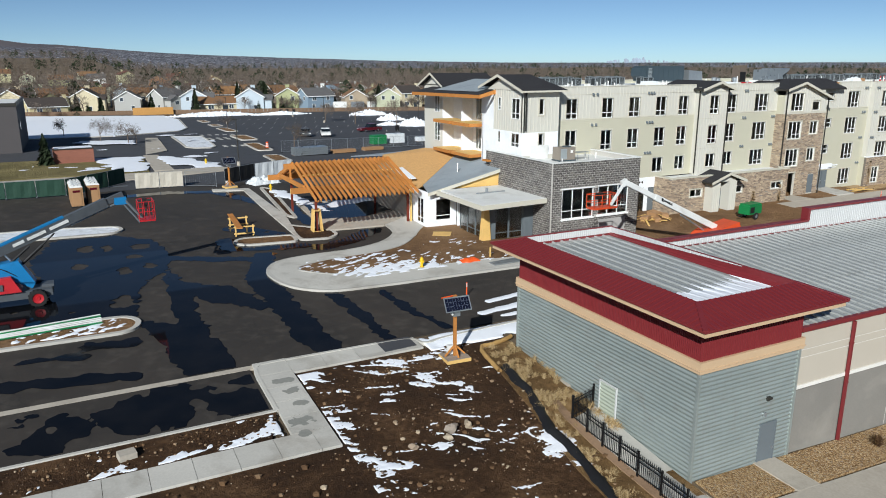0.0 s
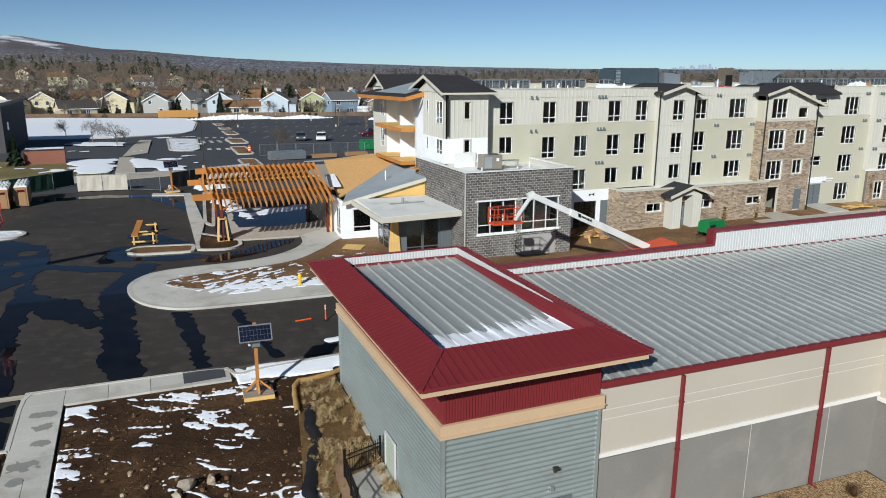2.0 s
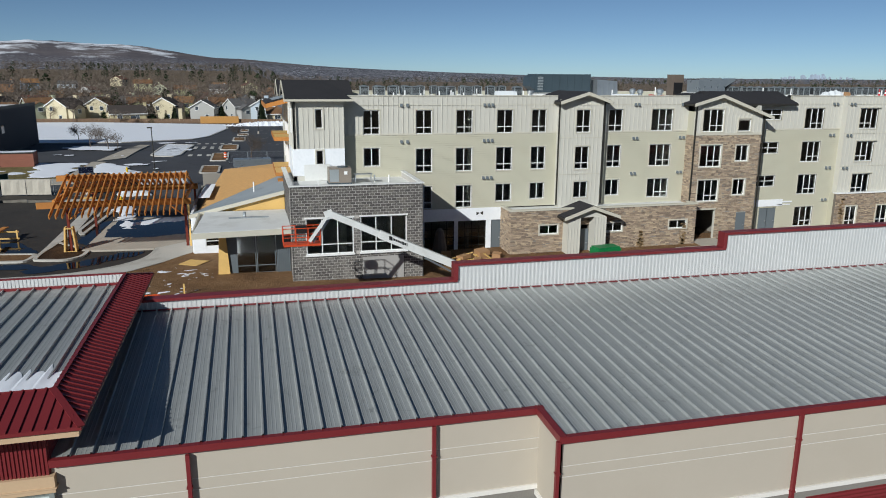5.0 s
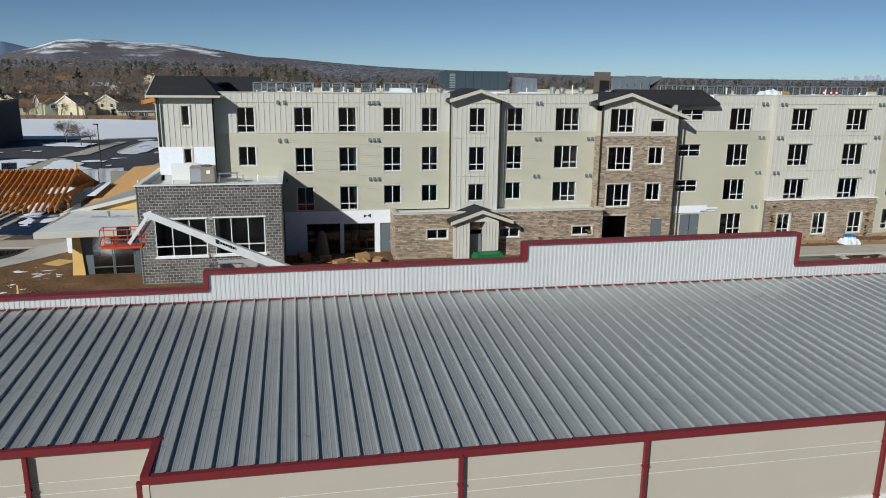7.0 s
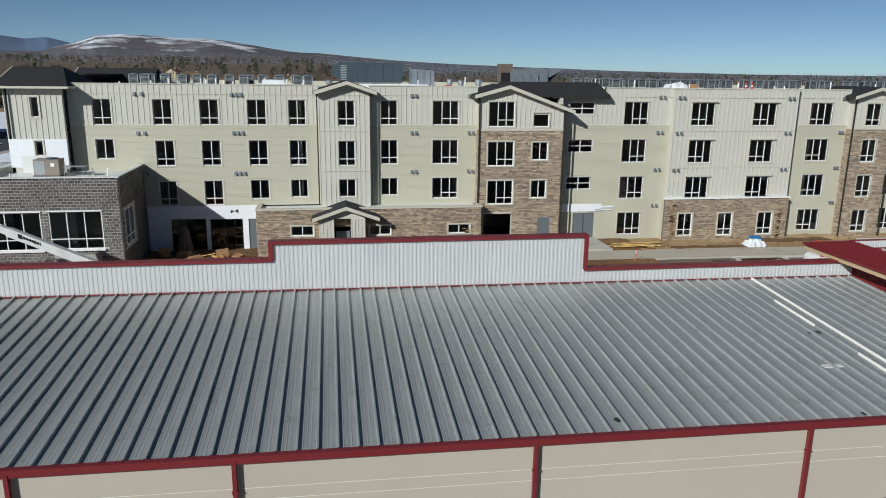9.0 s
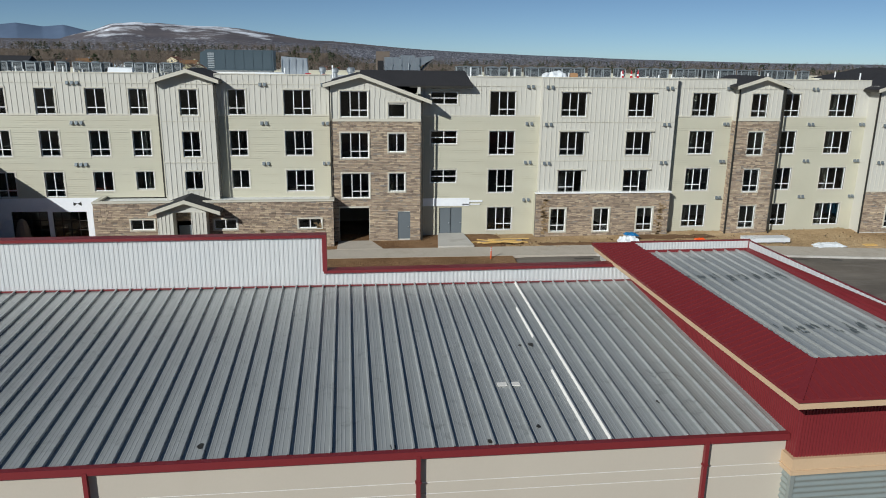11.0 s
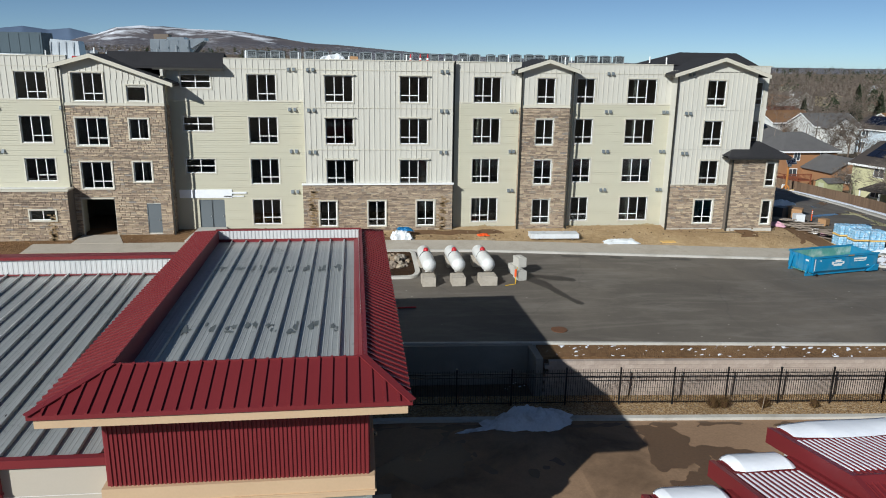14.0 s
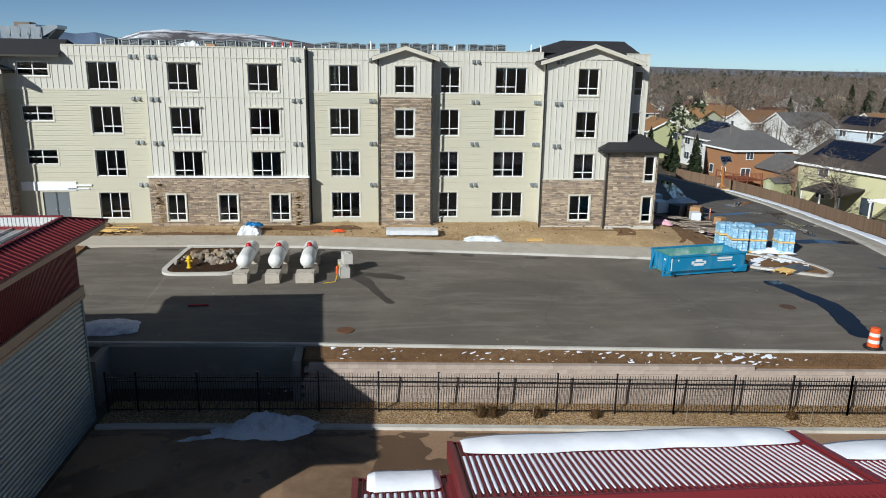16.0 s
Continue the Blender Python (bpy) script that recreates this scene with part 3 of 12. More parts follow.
# ---- ground, roads and kerbs ----
_g = Geo()
# the sheet of land follows the skewed wall line on the east side
_g.sheet([[(x, y - (skew(x) if -80 < y < 100 else 0), land(x, y - (skew(x) if -80 < y < 100 else 0)) - 0.06) for x in XL] for y in YL])
piece("ground", _g, M["far_ground"], "bare brown winter ground reaching the horizon", kind="structure")


def eased(pts, closed=True, times=2, most=0.7):
    """The corners of an outline cut off, more than once, so that it runs in curves."""
    for _ in range(times):
        out = [] if closed else [pts[0]]
        n = len(pts)
        for i in range(n if closed else n - 1):
            (xa, ya), (xb, yb) = pts[i], pts[(i + 1) % n]
            k = min(0.25, most / max(0.01, math.dist((xa, ya), (xb, yb))))
            if closed or i > 0:
                out.append((xa + (xb - xa) * k, ya + (yb - ya) * k))
            if closed or i < n - 2:
                out.append((xb - (xb - xa) * k, yb - (yb - ya) * k))
        pts = out if closed else out + [pts[-1]]
    return pts


def paved(name, pts, mat, dz, label, skirt=0.2):
    if "drop-off" in label or "car park behind" in label or "in front of the building" in label:
        pts = eased(pts)
    return piece(name, drape(pts, dz, skirt), M[mat], label, kind="structure")


paved("road", [(-60, 36.6), (60, 36.6), (60, 45.5), (36.5, 45.5), (36.5, 66), (27, 84), (21, 90), (-60, 92)], "asphalt", 0.0, "grey-brown asphalt yard with wet streaks")
paved("road", [(60, 36.6), (88, 36.4)] + [e(x, 36.0) for x in (95, 110, 130, 140)] + [(143.6, 50), (145.6, 60), (147.1, 75), (146.4, 84), (142, 96), (130, 106), (126, 90), (133, 80), e(134, 62), e(133.5, 54), e(130, 51.6)] + [e(x, 51.6) for x in (120, 105, 95)] + [(86, 51.6), (86, 48), (60, 45.5)], "asphalt_new", 0.004, "dark asphalt car park behind the storage building")
paved("road", [(-60, 31.5), (7.25, 31.5), (7.1, 36.3), (-60, 36.4)], "asphalt", 0.0, "dark wet parking bay")
paved("road", [(-60, 92), (21, 90), (27, 84), (110, 100), (110, 238), (-60, 240)], "asphalt_old", -0.01, "older asphalt car park and drive")
paved("gutter", [(-60, 36.4), (8, 36.3), (8, 36.75), (-60, 36.75)], "concrete", 0.012, "concrete valley gutter")

# lawns, snow field and soil
paved("lawn", [(-60, 104), (-6, 104), (9, 103.5), (9.7, 120), (2.4, 121.5), (-60, 124)], "grass_dry", 0.1, "dormant yellow-green lawn")
paved("snow_field", [(-60, 163), (8, 160), (21.5, 168), (24.3, 178), (27.5, 215), (26.5, 240), (-14, 258), (-60, 262)], "snow", 0.16, "smooth white snow field")
paved("far_verge", [(-60, 240), (110, 238), (110, 262), (-60, 264)], "far_ground", 0.03, "brown verge along the houses")
paved("soil", [(9.1, -40), (21.6, -40), (21.6, 19), (21.6, 34.2), (17, 34.8), (9.1, 34.8)], "soil", 0.05, "dark brown dug soil")
paved("soil", [(-60, 28.9), (6.4, 28.9), (7.2, 31.2), (-60, 31.2)], "soil", 0.1, "dark brown soil strip")
paved("soil", [(-60, -40), (9.12, -40), (9.12, 27.15), (-60, 27.3)], "soil", 0.04, "dark brown dug soil")
paved("pavement", [(36.4, 45.2), (36.4, 47.2), (18, 48.4), (15.4, 49.3), (13.9, 51.1), (14.6, 52.0), (17.2, 52.8), (21.8, 53.2), (24.3, 54.4), (26.8, 57.4), (27.9, 59.0), (29.2, 60.5), (28.9, 66), (22.6, 66), (26.0, 62.4), (25.75, 59.5), (24.75, 57.7), (22.9, 55.9), (21.1, 55.0), (18.7, 54.6), (16.1, 54.6), (13.7, 54.1), (12.6, 53.1), (11.9, 51.4), (12.0, 49.3), (12.9, 47.2), (14.9, 45.75), (20, 45.5)], "concrete_new", 0.15, "pale concrete walk round the drop-off island")
paved("soil", [(36.4, 47.0), (86, 47.8), (86, 57.3), (31, 61), (29.0, 60.6), (27.9, 59.1), (26.8, 57.5), (24.3, 54.5), (21.8, 53.3), (17.2, 52.9), (14.5, 52.05), (13.8, 51.1), (15.3, 49.2), (18, 48.3)], "soil_tan", 0.13, "bare brown soil in front of the building")
paved("soil", [(86, 53.6)] + [e(x, 53.7) for x in (95, 105, 115, 125, 131)] + [e(131, 59.5), (86, 57.3)], "soil_dry", 0.06, "bare tan soil along the stone facade")
paved("pavement", [(70, 51.7), (86, 51.55)] + [e(x, 51.5) for x in (95, 105, 115, 125, 131)] + [e(x, 53.7) for x in (131, 125, 115, 105, 95)] + [(86, 53.75), (70, 53.9)], "concrete", 0.15, "concrete walk along the facade")
paved("pavement", [(72.6, 53.8), (76.2, 53.8), (75.3, 56.0), (72.7, 56.0)], "concrete", 0.17, "concrete apron")
paved("pavement", [(80.5, 53.8), (83.4, 53.8), (83.0, 57.3), (80.9, 57.3)], "concrete_new", 0.28, "concrete stoop at the double door")
# sidewalk of separate slabs
for i in range(28):
    a = -40 + i * 1.72
    paved("pavement", [(a, 27.2), (a + 1.7, 27.2), (a + 1.7, 28.85), (a, 28.85)], "concrete_new", 0.14, "pale concrete sidewalk slab")
paved("pavement", [(8.16, 27.2), (9.05, 27.2), (9.05, 28.85), (8.16, 28.85)], "concrete_new", 0.14, "pale concrete sidewalk slab")
for i in range(5):
    a = 28.87 + i * 1.56
    paved("pavement", [(7.3, a), (9.05, a), (9.05, a + 1.54), (7.3, a + 1.54)], "concrete_new", 0.14, "pale concrete sidewalk slab")
for i in range(4):
    a = 9.07 + i * 1.9
    paved("pavement", [(a, 34.85), (a + 1.88, 34.85), (a + 1.88, 36.3), (a, 36.3)], "concrete_new", 0.14, "pale concrete sidewalk slab")
paved("drain_inlet", [(14.4, 35.1), (16.4, 35.2), (16.4, 36.45), (14.4, 36.5)], "asphalt_old", 0.16, "dark steel inlet slab in the walk")


def kerb(path, label="pale concrete kerb", w=0.18, dz=0.16, closed=False, mat="concrete_new"):
    path = eased(path, closed)
    return piece("kerb", ribbon(path, w, dz, 0.3, closed), M[mat], label, kind="structure")


kerb([(-60, 31.3), (7.25, 31.3)])
kerb([(7.25, 31.3), (7.25, 36.35), (8.2, 36.5), (16.6, 36.35), (16.9, 35.2), (18, 35.6), (30, 36.3), (86, 36.2)] + [e(x, 35.8) for x in (95, 110, 125, 140, 150)])
kerb([(36.4, 45.3), (20, 45.4), (14.9, 45.65), (12.8, 47.15), (11.9, 49.3), (11.8, 51.4), (12.55, 53.15), (13.65, 54.2), (16.1, 54.7), (18.7, 54.7), (21.0, 55.1), (22.8, 56.0), (24.65, 57.8), (25.65, 59.6), (25.9, 62.4)], w=0.3, dz=0.155)
kerb([(16, 48.9), (14.6, 50.0), (13.9, 51.1), (14.6, 52.0), (17.2, 52.85), (21.8, 53.25), (24.3, 54.45), (26.8, 57.45)], w=0.15, dz=0.17)
kerb([e(x, 51.45) for x in (131, 120, 108, 97)] + [(92.7, 51.5)], w=0.2)
kerb([(-60, 241), (26.5, 240.5), (27.9, 215), (24.6, 178), (21.8, 168), (8, 160), (-60, 163)], w=0.25)
kerb([(142.4, 36), (143.75, 50), (145.75, 60), (147.25, 75), (146.55, 84), (142.1, 96.2), (130, 106.2)], w=0.3)
paved("pavement", [(144.3, 50), (146.3, 60), (147.8, 75), (147.1, 84.4), (148.3, 85.2), (149.3, 75), (147.8, 59.6), (145.8, 49.6)], "concrete", 0.1, "pale concrete walk along the far kerb")
paved("soil", [(19.45, 14), (21.7, 14), (21.7, 34), (19.6, 33.5), (18.9, 29), (17.7, 22), (17.2, 14)], "straw_soil", 0.07, "tan straw covered soil beside the tower")


def island(pts, fill, label, walk=None):
    """A raised kerbed island with a filling."""
    pts = eased(pts, True, 2, 0.3)
    t = thing("traffic_island", label, "kerb island", kind="structure")
    part("kerb_ring", ribbon(pts, 0.32, 0.15, 0.3, True), M["concrete_new"], t)
    part("filling", drape(pts, 0.1, 0.1), M[fill], t)
    return t


island(arc(1.2, 45.2, 1.25, -90, 90, 8) + [(-2, 46.6), (-30, 47.6), (-30, 44.6)], "soil_tan", "kerbed island with old snow, boards and soil")
island(arc(1.9, 70.5, 1.35, -90, 90, 8) + [(-3, 73), (-30, 74), (-30, 70.5), (-3.9, 69.6)], "snow_dirty", "kerbed island covered with dirty snow")
island([(11.55, 61.8), (11.7, 60.8), (12.4, 60.2), (16.5, 59.7), (16.75, 62.0), (12.4, 62.7)], "soil_tan", "small kerbed island with bare soil")
island([(16.95, 60.0), (19.4, 59.5), (20.4, 60.5), (20.5, 62.5), (17.2, 66)], "soil", "kerbed planting bed at the canopy post")
island([(19.4, 85), (20.3, 83.6), (18.9, 68.2), (18.3, 69.9)], "soil", "long narrow planting bed with snow")
island([(17.9, 152.5), (17.5, 130), (18.4, 128.2), (21.2, 127.2), (22.2, 129), (23.2, 149)], "snow_dirty", "kerbed parking island with snow")
for x, y, w, l in ((32.5, 204, 2.0, 9), (32.2, 185, 2.4, 7), (31.5, 167, 2.4, 12), (30, 143, 3, 11), (28.8, 126, 2.5, 11), (28, 110, 2.5, 8)):
    island([(x - w / 2, y - l / 2), (x + w / 2, y - l / 2), (x + w / 2, y + l / 2), (x - w / 2, y + l / 2)], "soil_tan", "kerbed parking island with dry mulch")
island([e(131.2, 50.2), e(135.6, 48.6), e(136.3, 49.4), e(135.8, 51.0), e(134.0, 52.4), e(130.5, 53.4)], "soil_tan", "rounded kerbed corner with patches of snow")
island([(92.4, 46.5), (92.9, 45.8), (96.6, 45.8), (97.0, 46.5), (97, 51.2), (92.9, 51.2)], "soil", "kerbed bed with piled boulders")
paved("pavement", [(16.9, 60.1), (18.2, 69.5), (18.0, 84.8), (14, 86), (13.9, 84.8), (17.2, 84.0), (17.0, 75.8)], "concrete_new", 0.15, "narrow concrete walk between kerbs")
paved("pavement", [(20.0, 62.3), (22.5, 62.05), (25.6, 62.0), (28.85, 64.4), (28.85, 74.5), (20.7, 74.5)], "concrete", 0.16, "concrete drive under the canopy")
paved("pavement", [(-60, 99), (4.8, 97.5), (11, 98.5), (21, 101), (18.3, 104), (12, 104), (9.3, 103), (-60, 103.2)], "concrete", 0.11, "concrete walk beyond the fence")
paved("pavement", [(9.7, 104), (12.2, 104), (12.0, 121), (9.9, 121.5)], "concrete", 0.13, "concrete path")
paved("pavement", [(10.3, 122), (14, 126), (15, 150), (13, 151)], "concrete", 0.14, "wide concrete path beside the snow field")

# lane and verges beside the storage building
# out of view: dark ground added to lessen bounce onto the shaded tower wall
paved("lane", [(22, -40), (150, -40), (150, 7.9), (22, 7.9)], "asphalt_old", 0.0, "unseen dark ground added to cut light bounced onto the tower")
paved("lane", [(22, 8), (150, 8)] + [e(x, 31.2) for x in (150, 130, 110, 95)] + [(93.5, 31.2), (93.5, 17), (42, 17), (42, 16), (22, 14.5)], "concrete_red", 0.0, "rust-stained concrete lane")
paved("gravel_bed", [(22.1, 17.3), (42.6, 17.3), (42.6, 19.5), (22.1, 19.4)], "gravel", 0.1, "tan gravel bed at the foot of the wall")
paved("pavement", [(22.1, 15.2), (42.6, 15.2), (42.6, 17.1), (22.1, 17.1)], "concrete", 0.13, "concrete walk in front of the storage units")
paved("pavement", [(25.7, 17.1), (27.1, 17.1), (27.1, 19.45), (25.7, 19.45)], "concrete", 0.14, "concrete slab at the steel door")
paved("gravel_bed", [(93.6, 31.5), (95, 31.5)] + [e(x, 31.5) for x in (110, 130, 150)] + [e(x, 33.7) for x in (150, 130, 110, 95)] + [(93.6, 33.7)], "gravel", 0.1, "tan gravel bed below the retaining wall")
kerb([(93.6, 31.35), (95, 31.35)] + [e(x, 31.35) for x in (110, 130, 150)], w=0.3, dz=0.14)
paved("soil", [e(x, 34.3) for x in (102.2, 110, 125, 150)] + [e(x, 35.6) for x in (150, 125, 110, 102.2)], "soil_tan", 0.1, "narrow strip of soil and snow")

# ---- storage building ----
def corrugated(g, a, b, z0, z1, pitch, depth, out, vertical=False, sharp=False):
    """A corrugated wall sheet between plan points a and b; out: unit normal in plan."""
    L = math.dist(a, b)
    d = ((b[0] - a[0]) / L, (b[1] - a[1]) / L)
    n = max(2, round((L if vertical else z1 - z0) / pitch))
    at = (0.0, 0.42, 0.5, 0.92) if sharp else tuple(k / 8 for k in range(8))
    shape = (0, 0, 1, 1) if sharp else tuple(0.5 - 0.5 * math.cos(2 * math.pi * k) for k in at)
    prof = [((i + t) / n, s * depth) for i in range(n) for t, s in zip(at, shape)] + [(1.0, 0.0)]

    def P(u, z, h):
        return (a[0] + d[0] * u + out[0] * h, a[1] + d[1] * u + out[1] * h, z)

    if vertical:
        g.sheet([[P(u * L, z0, h) for u, h in prof], [P(u * L, z1, h) for u, h in prof]])
    else:
        g.sheet([[P(0, z0 + (z1 - z0) * u, h), P(L, z0 + (z1 - z0) * u, h)] for u, h in prof])
    return g


def wall_cut(g, x0, x1, z0, z1, y0, y1, holes=()):
    """A wall along x with rectangular openings."""
    hs = [h for h in holes if h[1] > x0 and h[0] < x1 and h[3] > z0 and h[2] < z1]
    xs = {x0, x1} | {min(max(v, x0), x1) for h in hs for v in h[:2]}
    zs = {z0, z1} | {min(max(v, z0), z1) for h in hs for v in h[2:]}
    return g.slab(xs, zs, y0, y1, lambda x, z: not any(h[0] < x < h[1] and h[2] < z < h[3] for h in hs))


def free_spans(x0, x1, z, holes):
    cuts = sorted((max(h[0], x0), min(h[1], x1)) for h in holes if h[2] < z < h[3] and h[1] > x0 and h[0] < x1)
    out, x = [], x0
    for a, b in cuts:
        if a > x + 1e-6:
            out.append((x, a))
        x = max(x, b)
    if x < x1 - 1e-6:
        out.append((x, x1))
    return out


def sag(x):
    """The long roof runs down a little along the building."""
    return -0.0068 * (x - 43)


EAVE_Y, EAVE_Z, BACK_Y, BACK_Z = 17.65, 4.38, 30.75, 5.24
SLOPE = (BACK_Z - EAVE_Z) / (BACK_Y - EAVE_Y)
storage = thing("storage_building", "long beige and grey storage building with standing seam metal roof", "building")


def panel_mesh(w, ya, yb, za, zb):
    """One roof pan with shallow stiffening ribs and its standing seam."""
    prof = [(0.0, 0.0)]
    for k in (0.2, 0.4, 0.6):
        c = k * w
        prof += [(c - 0.02, 0.0), (c, 0.007), (c + 0.02, 0.0)]
    prof += [(w - 0.09, 0.0), (w - 0.07, 0.085), (w - 0.02, 0.085), (w - 0.004, 0.0)]
    me = Geo().sheet([[(x, ya, za + h) for x, h in prof], [(x, yb, zb + h) for x, h in prof]]).mesh("roof_panel")
    me.materials.append(M["roof_metal"])
    return me


def standing_roof(parent, x0, x1, ya, za, yb, zb, pitch, fall):
    n = round((x1 - x0) / pitch)
    w = (x1 - x0) / n
    me = panel_mesh(w, ya, yb, za, zb)
    for i in range(n):
        x = x0 + i * w
        part("roof_panel", me, None, parent, at=(x, 0, fall(x)))


standing_roof(storage, 27.9, 42.9, 19.55, EAVE_Z + SLOPE * (19.55 - EAVE_Y), BACK_Y, BACK_Z, 0.597, sag)
standing_roof(storage, 42.80, 87.2375, EAVE_Y, EAVE_Z, BACK_Y, BACK_Z, 0.5925, sag)


def long_box(g, xa, xb, y0, y1, z0, z1, n=8):
    """A box along x that follows the sag."""
    rings = []
    for i in range(n + 1):
        a = xa + (xb - xa) * i / n
        rings.append([(a, y0, z0 + sag(a)), (a, y0, z1 + sag(a)), (a, y1, z1 + sag(a)), (a, y1, z0 + sag(a))])
    return g.sweep(rings)


# gutters with the jog
part("gutter", long_box(Geo(), 27.95, 43.0, 19.42, 19.62, 4.3, 4.52), M["red_metal"], storage, "dark red gutter")
part("gutter", long_box(Geo(), 42.75, 86.85, 17.47, 17.67, 4.22, 4.44, 16), M["red_metal"], storage, "dark red gutter")
part("gutter", Geo().hexa([(42.72, 17.5, 4.22), (42.95, 17.5, 4.22), (42.95, 19.62, 4.3), (42.72, 19.62, 4.3)],
                          [(42.72, 17.5, 4.46), (42.95, 17.5, 4.46), (42.95, 19.62, 4.54), (42.72, 19.62, 4.54)]), M["red_metal"], storage, "dark red gutter")

# front walls: block plinth, white ledge, beige upper wall with two grooves
DOORS = [(43.4, 46.0), (47.0, 49.9), (52.4, 57.0), (58.6, 62.0), (62.6, 65.8), (67.2, 70.8), (71.2, 74.8), (76.4, 79.6), (80.2, 83.4)]


def front_wall(xa, xb, y, ledge, base, doors=()):
    top = EAVE_Z - 0.08 + SLOPE * (y - EAVE_Y)
    up = Geo()
    for za, zb in ((ledge + 0.16, 2.95), (2.975, 3.33), (3.355, top)):
        part("wall_panel", long_box(Geo(), xa, xb, y, y + 0.2, za, zb, 10), M["beige_wall"], storage, "smooth beige stucco upper wall")
    part("wall", long_box(up, xa, xb, y + 0.03, y + 0.19, ledge + 0.1, top, 10), M["beige_wall"], storage)
    # white strips in the grooves imitate the highlight on their edges
    for z in (2.951, 3.331):
        part("reveal", long_box(Geo(), xa, xb, y - 0.004, y + 0.02, z, z + 0.015, 10), M["white_ledge"], storage, "pale strip painting the highlight along the stucco groove")
    part("ledge", long_box(Geo(), xa, xb, y - 0.07, y + 0.1, ledge, ledge + 0.16, 10), M["white_ledge"], storage, "pale concrete ledge")
    low = Geo()
    holes = [(a, b, base - 1, ledge - 0.35) for a, b in doors]
    wall_cut(low, xa, xb, base, ledge, y, y + 0.2, holes)
    part("plinth", low, M["block_grey"], storage, "grey concrete block plinth")
    for a, b in doors:
        d = part("roll_up_door", corrugated(Geo(), (a, y + 0.1), (b, y + 0.1), base, ledge - 0.35, 0.16, 0.025, (0, -1)), M["red_metal"], storage, "dark red ribbed roll-up door")
        part("handle", Geo().box((a + b) / 2 - 0.1, (a + b) / 2 + 0.1, y + 0.02, y + 0.07, base + 0.9, base + 0.96), M["galv"], d)


front_wall(27.9, 42.9, 19.6, 1.45, -2.5)
front_wall(42.9, 86.9, 17.65, 1.15, -3.0, DOORS)
part("wall", Geo().box(42.9, 43.1, 17.85, 19.6, 1.3, 4.25), M["beige_wall"], storage)
part("ledge", Geo().box(42.83, 43.1, 17.75, 19.6, 1.2, 1.38), M["white_ledge"], storage)
part("plinth", Geo().box(42.9, 43.1, 17.85, 19.6, -3.0, 1.2), M["block_grey"], storage)
# vertical control joints in the block plinth
for x in (35.5, 39.9):
    part("joint", Geo().box(x, x + 0.02, 19.588, 19.6, -2.4, 1.45), M["mortar_grey"], storage)

for x, y in ((31.65, 19.5), (39.2, 19.5), (42.68, 17.55), (51.65, 17.55), (57.6, 17.55), (66.4, 17.55), (75.45, 17.55), (84.2, 17.55)):
    z = 4.3 + sag(x) if y < 18 else 4.3
    d = part("downspout", Geo().box(x - 0.06, x + 0.06, y - 0.1, y + 0.03, land(x, 19) + 0.1, z), M["red_metal"], storage, "dark red square downspout")
    for zz in (1.2, 3.2):
        part("strap", Geo().box(x - 0.09, x + 0.09, y - 0.112, y + 0.03, zz, zz + 0.05), M["red_metal"], d)
    part("elbow", Geo().beam((x, y - 0.05, land(x, 19) + 0.12), (x + 0.05, y - 0.45, land(x, 19) + 0.06), 0.12, 0.1), M["red_metal"], d)

# stepped parapet behind the roof
for xa, xb, top in ((27.9, 43.1, 5.74), (43.1, 57.75, 6.52), (57.75, 72.5, 7.31), (72.5, 87.0, 5.66)):
    g = corrugated(Geo(), (xa, BACK_Y), (xb, BACK_Y), 4.6, top, 0.2, 0.014, (0, -1), True, True)
    corrugated(g, (xb, BACK_Y + 0.3), (xa, BACK_Y + 0.3), -2.0, top, 0.3, 0.03, (0, 1), True, True)
    g.box(xa, xb, BACK_Y + 0.03, BACK_Y + 0.27, 4.0, top - 0.02)
    part("parapet", g, M["panel_white"], storage, "white ribbed metal parapet")
    part("coping", Geo().box(xa - 0.06, xb + 0.06, BACK_Y - 0.12, BACK_Y + 0.42, top, top + 0.13), M["red_metal"], storage, "dark red coping")
for x, za, zb in ((43.1, 5.74, 6.52), (57.75, 6.52, 7.31), (72.5, 5.66, 7.31)):
    part("coping", Geo().box(x - 0.11, x + 0.09, BACK_Y - 0.125, BACK_Y + 0.42, za + 0.1, zb + 0.126), M["red_metal"], storage)
# flashing strip where the roof meets the parapet
part("flashing", long_box(Geo(), 28, 86.9, BACK_Y - 0.14, BACK_Y - 0.03, 5.26, 5.298, 12), M["red_metal"], storage)
# back wall below, seen from behind only
part("wall", Geo().box(27.9, 87, 30.95, 31.0, -2.6, 5.4), M["panel_grey"], storage)


